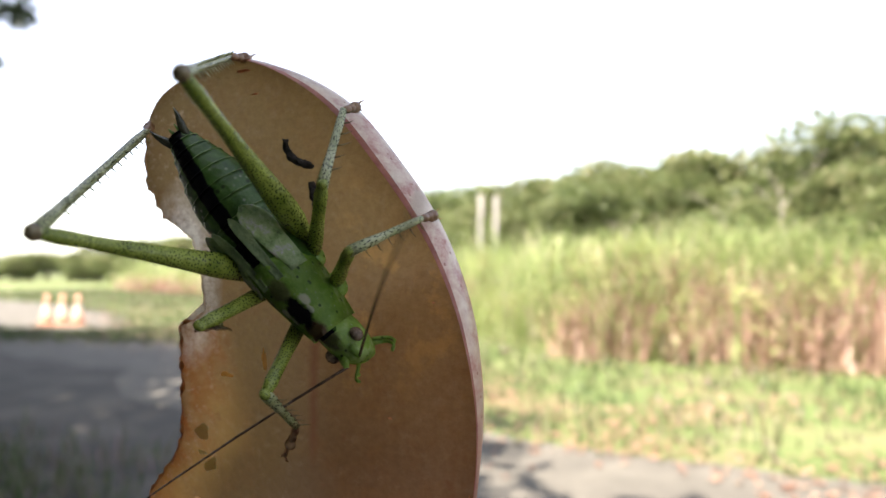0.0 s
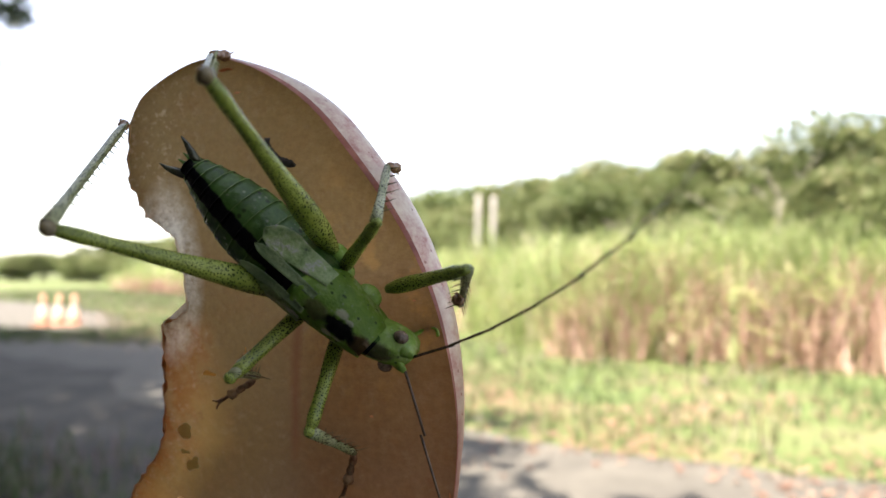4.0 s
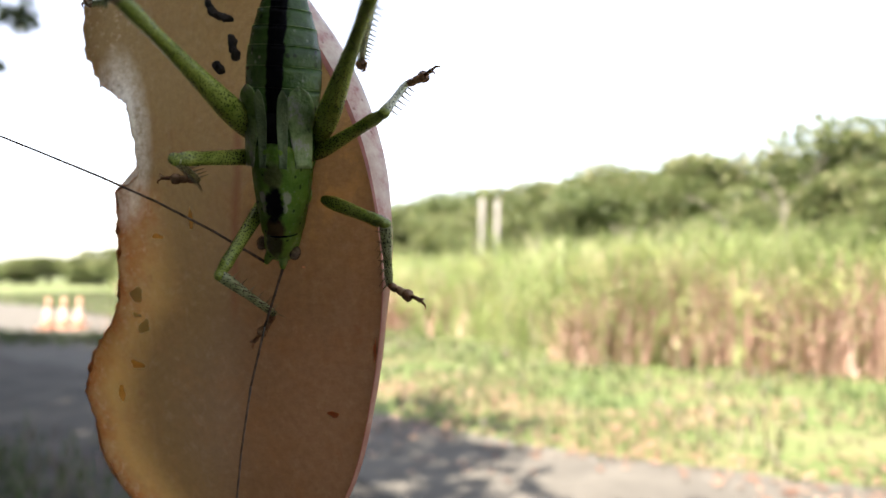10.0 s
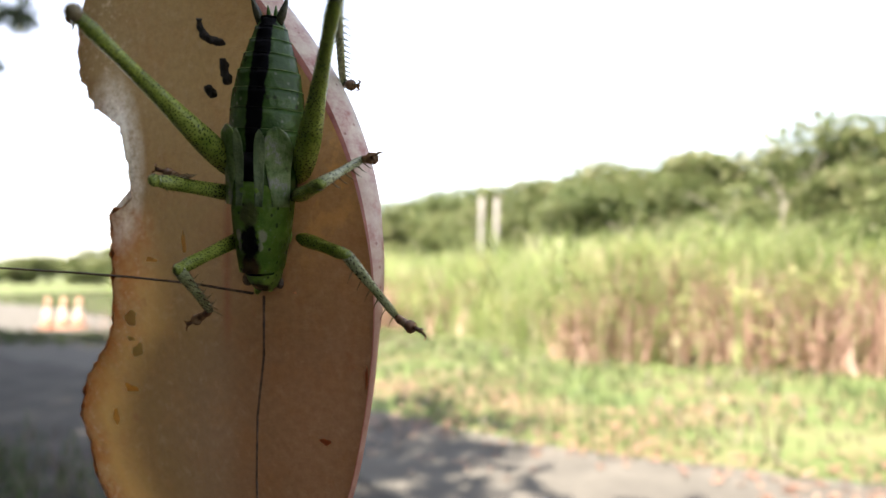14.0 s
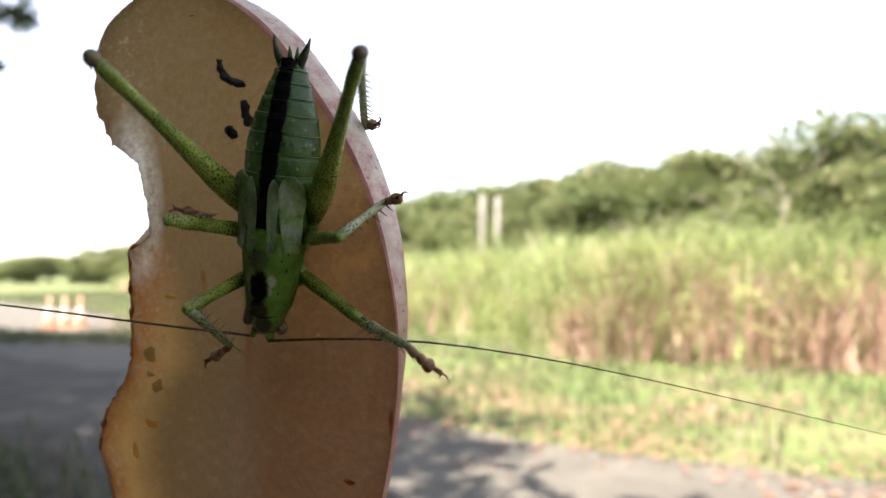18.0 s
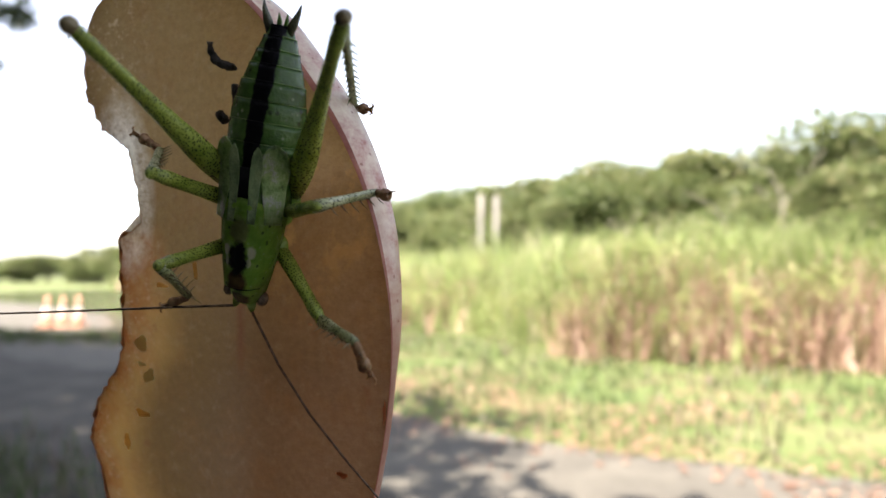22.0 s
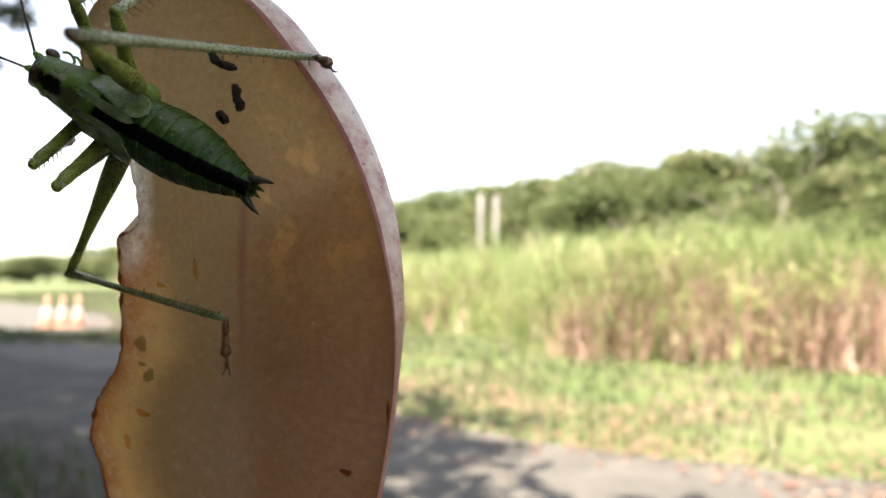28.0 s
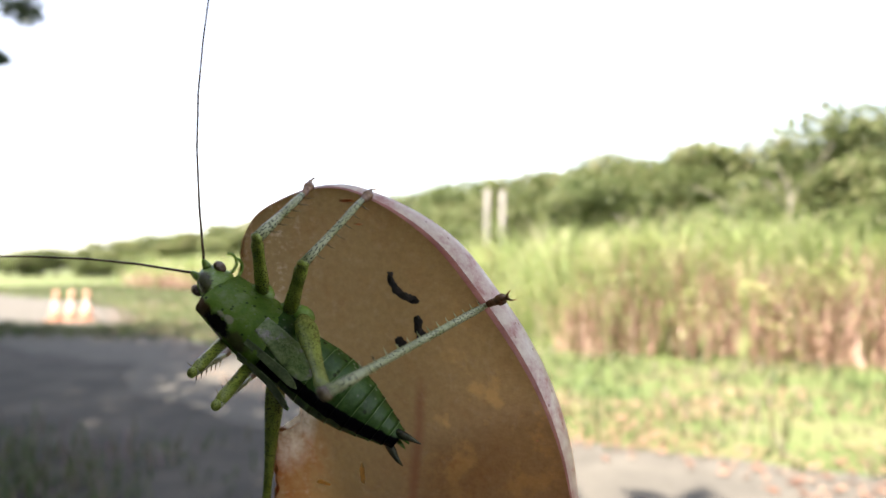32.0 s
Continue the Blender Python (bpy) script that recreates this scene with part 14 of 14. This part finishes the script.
    walk(antennae["right"][9], [
        (0, pose(.04719,-.0037,.01218,8.8,-12.8,-4)), (1, pose(.04788,-.00153,.01014,9.8,-9.8,-1.2)), (1.5, pose(.04589,.01192,.01155,5.1,-12,14.1)),
        (2, pose(.04041,.02457,.01127,-.5,-12.4,29.7)), (3, pose(.02979,.03677,.00991,-4,-10,48.8)), (5.5, pose(.01956,.04487,.00477,-7.5,-4,67.4)),
        (6, pose(.0383,.03129,.00541,-5.1,-4.8,39.8)), (6.5, pose(.0374,.03276,.00218,-4.2,-.9,42.3)), (7, pose(.03877,.03131,.00028,-3.2,1.4,39.8)),
        (7.5, pose(.03892,.0309,.00248,-4.4,-.2,39.5)), (7.733, pose(.03166,.03797,.00182,-5.5,1,51.4)), (8, pose(.0237,.04301,.00039,-5.9,3.4,62.6)),
        (8.5, pose(.01145,.04713,-.00054,-7.2,4.4,78)), (8.733, pose(.02734,.04017,-.00488,-11.4,9.6,56.8)), (9, pose(.03884,.02888,-.00757,-14.7,12.8,36.8)),
        (9.267, pose(.04875,.00375,-.00793,-18.7,12.6,5.1)), (9.5, pose(.04299,-.0231,-.00507,-23.4,9.5,-26.6)), (10, pose(.04592,-.01784,.00122,-23.6,2,-19.6)),
        (11, pose(.04947,.00048,.0036,-27.5,-2.2,1.8)), (12, pose(.04956,.00231,.00273,-33.9,-2.9,4)), (13, pose(.04856,-.00849,.00236,-33.2,-2.5,-9.2)),
        (14, pose(.04899,-.00194,.00485,-33.2,-5.6,-1.2)), (17, pose(.04924,-.0025,.00304,-37.7,-4.7,-2.4)), (18, pose(.0496,.00083,.00309,-36.8,-4.8,.8)),
        (19, pose(.04988,.00322,-.00161,-38.8,-.1,3.1)), (20, pose(.04858,-.00945,-.00135,-35.9,0,-12.1)), (21, pose(.049,-.00056,.00114,-33.8,-2.8,.3)),
        (22, pose(.04847,.00955,.00171,-37.6,-3.8,10.4)), (23, pose(.04967,.00517,-.0021,-41.4,-.1,6.7)), (23.267, pose(.03681,-.0129,.02764,-39.4,-43.5,-22.2)),
        (23.5, pose(.00366,-.02137,.03997,26.3,-63.3,-105.3)), (23.633, pose(.02315,-.02311,.03311,-19.2,-52.2,-56.2)), (23.733, pose(.03822,-.02085,.0194,-37.2,-30.4,-34.1)),
        (23.867, pose(.04627,-.01497,.00132,-44.4,-5.9,-21.4)), (24, pose(.0458,-.00653,-.01738,-45.7,18.9,-10.4)), (24.5, pose(.0445,.00443,-.02154,-40,24.3,4)),
        (25, pose(.04448,.00201,-.02146,-42.5,24.9,-1.5)), (25.5, pose(.04747,.00707,-.01111,-40.6,12.1,5.3)), (25.9, pose(.04656,.01409,-.00765,-41.7,8,14.1)),
        (26.7, pose(.04263,.02368,-.00715,-48.1,7.6,27.3)), (27.5, pose(.03548,.03317,-.00861,-54.4,9.6,42.4)), (28, pose(.03683,.03245,-.00292,-62.3,2.8,40.7)),
        (28.5, pose(.0233,.04321,-.00018,-54.5,-.4,61.9)), (29, pose(.00787,.04777,.00607,-48.3,-8,81.8)), (29.5, pose(.02007,.04481,-.00062,-42.1,-1.1,67.4)),
        (30, pose(.03217,.0363,-.01111,-39,11.6,47.6)), (30.5, pose(.03954,.02192,-.02103,-43.2,24,24.4)), (31, pose(.03615,.02741,-.01931,-39.7,21.1,33.5)),
        (32, pose(.0375,.02759,-.01635,-43.8,17.2,30.7)),
    ])
    walk(antennae["right"][10], [
        (0, pose(.05238,-.00406,.01336,8.8,-12.8,-4)), (1, pose(.05314,-.00165,.01104,9.8,-9.6,-1.3)), (1.5, pose(.05095,.01319,.01266,5.1,-11.8,14.1)),
        (2, pose(.04494,.02715,.01242,-.5,-12.2,29.7)), (3, pose(.03325,.04073,.01083,-4,-9.7,48.7)), (5.5, pose(.02161,.04979,.00514,-7.5,-3.7,67.3)),
        (6, pose(.04238,.03469,.00585,-5.1,-4.5,39.8)), (6.5, pose(.04134,.03634,.00227,-4.2,-.6,42.2)), (7, pose(.04287,.03472,.00014,-3.2,1.7,39.7)),
        (7.5, pose(.04304,.03429,.0025,-4.4,.2,39.5)), (7.733, pose(.03499,.04214,.00172,-5.5,1.4,51.4)), (8, pose(.02615,.04774,.00007,-5.9,3.9,62.7)),
        (8.5, pose(.01256,.05233,-.00095,-7.2,4.8,78)), (8.733, pose(.03022,.04457,-.00577,-11.3,10,56.8)), (9, pose(.04301,.032,-.00875,-14.7,13.1,36.8)),
        (9.267, pose(.05393,.00421,-.00909,-18.7,12.9,5.1)), (9.5, pose(.0477,-.02545,-.00594,-23.3,10,-26.5)), (10, pose(.05094,-.01963,.00103,-23.6,2.9,-19.5)),
        (11, pose(.0548,.00065,.00381,-27.5,-1.5,1.8)), (12, pose(.05487,.00268,.003,-33.9,-2.3,3.9)), (13, pose(.05382,-.00935,.00259,-33.2,-1.9,-9.3)),
        (14, pose(.0543,-.00205,.00537,-33.2,-4.9,-1.2)), (17, pose(.05455,-.00272,.00347,-37.7,-4.3,-2.5)), (18, pose(.05491,.00091,.00354,-36.8,-4.7,.8)),
        (19, pose(.0552,.00351,-.0016,-38.8,0,3)), (20, pose(.05379,-.01056,-.00135,-35.9,.3,-12.1)), (21, pose(.05432,-.00053,.00141,-33.8,-2.4,.3)),
        (22, pose(.05371,.01051,.00206,-37.6,-3.6,10.3)), (23, pose(.05497,.00579,-.00208,-41.4,-.2,6.6)), (23.267, pose(.04039,-.01436,.03131,-39.3,-43.5,-22.3)),
        (23.5, pose(.00302,-.02369,.04474,26.2,-63.2,-105.2)), (23.633, pose(.02497,-.02583,.03732,-19.2,-52.1,-56.2)), (23.733, pose(.04203,-.02342,.0221,-37.2,-30.3,-34.1)),
        (23.867, pose(.05121,-.0169,.00186,-44.4,-5.8,-21.4)), (24, pose(.05076,-.00745,-.01911,-45.7,18.9,-10.5)), (24.5, pose(.04935,.00477,-.02373,-40.1,24.2,4)),
        (25, pose(.04932,.00188,-.0237,-42.5,24.8,-1.5)), (25.5, pose(.05266,.00755,-.01222,-40.6,12,5.3)), (25.9, pose(.05168,.01538,-.00839,-41.7,8,14.1)),
        (26.7, pose(.04733,.02611,-.00786,-48.1,7.7,27.3)), (27.5, pose(.03937,.03672,-.0095,-54.4,9.7,42.5)), (28, pose(.04087,.03592,-.00318,-62.3,2.9,40.7)),
        (28.5, pose(.02581,.04791,-.00014,-54.5,-.3,61.9)), (29, pose(.00863,.053,.00682,-48.3,-7.9,81.9)), (29.5, pose(.02212,.04973,-.00052,-42.1,-1,67.4)),
        (30, pose(.03569,.04016,-.01219,-39,11.6,47.5)), (30.5, pose(.04397,.02394,-.0232,-43.2,24,24.3)), (31, pose(.0403,.03015,-.02123,-39.7,21,33.4)),
        (32, pose(.04188,.03019,-.01793,-43.9,16.9,30.6)),
    ])
    walk(antennae["right"][11], [
        (0, pose(.05756,-.00443,.01455,8.8,-12.8,-4)), (1, pose(.05839,-.00176,.01192,9.8,-9.4,-1.3)), (1.5, pose(.05602,.01446,.01375,5.1,-11.7,14.1)),
        (2, pose(.04947,.02973,.01355,-.5,-12.2,29.7)), (3, pose(.03672,.04468,.01173,-4,-9.5,48.7)), (5.5, pose(.02366,.0547,.00548,-7.5,-3.5,67.2)),
        (6, pose(.04647,.03809,.00627,-5.1,-4.3,39.7)), (6.5, pose(.04529,.03993,.00233,-4.2,-.4,42.2)), (7, pose(.04697,.03813,-.00002,-3.2,1.9,39.7)),
        (7.5, pose(.04715,.03769,.00248,-4.4,.4,39.5)), (7.733, pose(.03831,.04631,.00159,-5.5,1.7,51.4)), (8, pose(.02859,.05247,-.00029,-5.9,4.2,62.7)),
        (8.5, pose(.01367,.05753,-.0014,-7.2,5,78)), (8.733, pose(.03309,.04896,-.00669,-11.3,10.1,56.8)), (9, pose(.04717,.03511,-.00995,-14.7,13.3,36.8)),
        (9.267, pose(.05911,.00468,-.01028,-18.7,13.2,5.1)), (9.5, pose(.0524,-.02779,-.00687,-23.3,10.3,-26.4)), (10, pose(.05596,-.0214,.00076,-23.6,3.3,-19.4)),
        (11, pose(.06013,.00081,.00395,-27.5,-1.1,1.7)), (12, pose(.06019,.00305,.00322,-33.9,-2,3.9)), (13, pose(.05908,-.01021,.00276,-33.2,-1.6,-9.3)),
        (14, pose(.05961,-.00217,.00582,-33.2,-4.6,-1.3)), (17, pose(.05986,-.00296,.00387,-37.7,-4.1,-2.5)), (18, pose(.06022,.00098,.00397,-36.8,-4.6,.8)),
        (19, pose(.06053,.00379,-.0016,-38.8,0,3)), (20, pose(.05901,-.01168,-.00137,-35.9,.4,-12.1)), (21, pose(.05965,-.0005,.00163,-33.8,-2.2,.3)),
        (22, pose(.05894,.01146,.0024,-37.6,-3.5,10.2)), (23, pose(.06027,.0064,-.00207,-41.4,-.2,6.5)), (23.267, pose(.04397,-.01583,.03498,-39.3,-43.5,-22.4)),
        (23.5, pose(.00239,-.02601,.0495,26.1,-63.2,-105.2)), (23.633, pose(.02679,-.02855,.04153,-19.2,-52.1,-56.2)), (23.733, pose(.04584,-.02601,.02479,-37.1,-30.3,-34.1)),
        (23.867, pose(.05615,-.01884,.0024,-44.4,-5.8,-21.4)), (24, pose(.05572,-.00837,-.02083,-45.7,18.8,-10.6)), (24.5, pose(.0542,.00511,-.02592,-40.1,24.2,4)),
        (25, pose(.05416,.00175,-.02594,-42.5,24.7,-1.5)), (25.5, pose(.05786,.00803,-.01333,-40.6,12,5.3)), (25.9, pose(.0568,.01667,-.00913,-41.7,8,14.1)),
        (26.7, pose(.05203,.02853,-.00857,-48.1,7.7,27.3)), (27.5, pose(.04324,.04027,-.0104,-54.4,9.8,42.5)), (28, pose(.04491,.03939,-.00345,-62.3,3,40.7)),
        (28.5, pose(.02833,.05261,-.00011,-54.5,-.2,61.9)), (29, pose(.00937,.05823,.00755,-48.3,-7.8,81.9)), (29.5, pose(.02418,.05465,-.00043,-42.1,-1,67.4)),
        (30, pose(.03922,.04401,-.01326,-39.1,11.7,47.4)), (30.5, pose(.04841,.02594,-.02536,-43.3,24,24.2)), (31, pose(.04446,.0329,-.02314,-39.7,21,33.4)),
        (32, pose(.04627,.03278,-.01948,-43.9,16.8,30.5)),
    ])


motions()
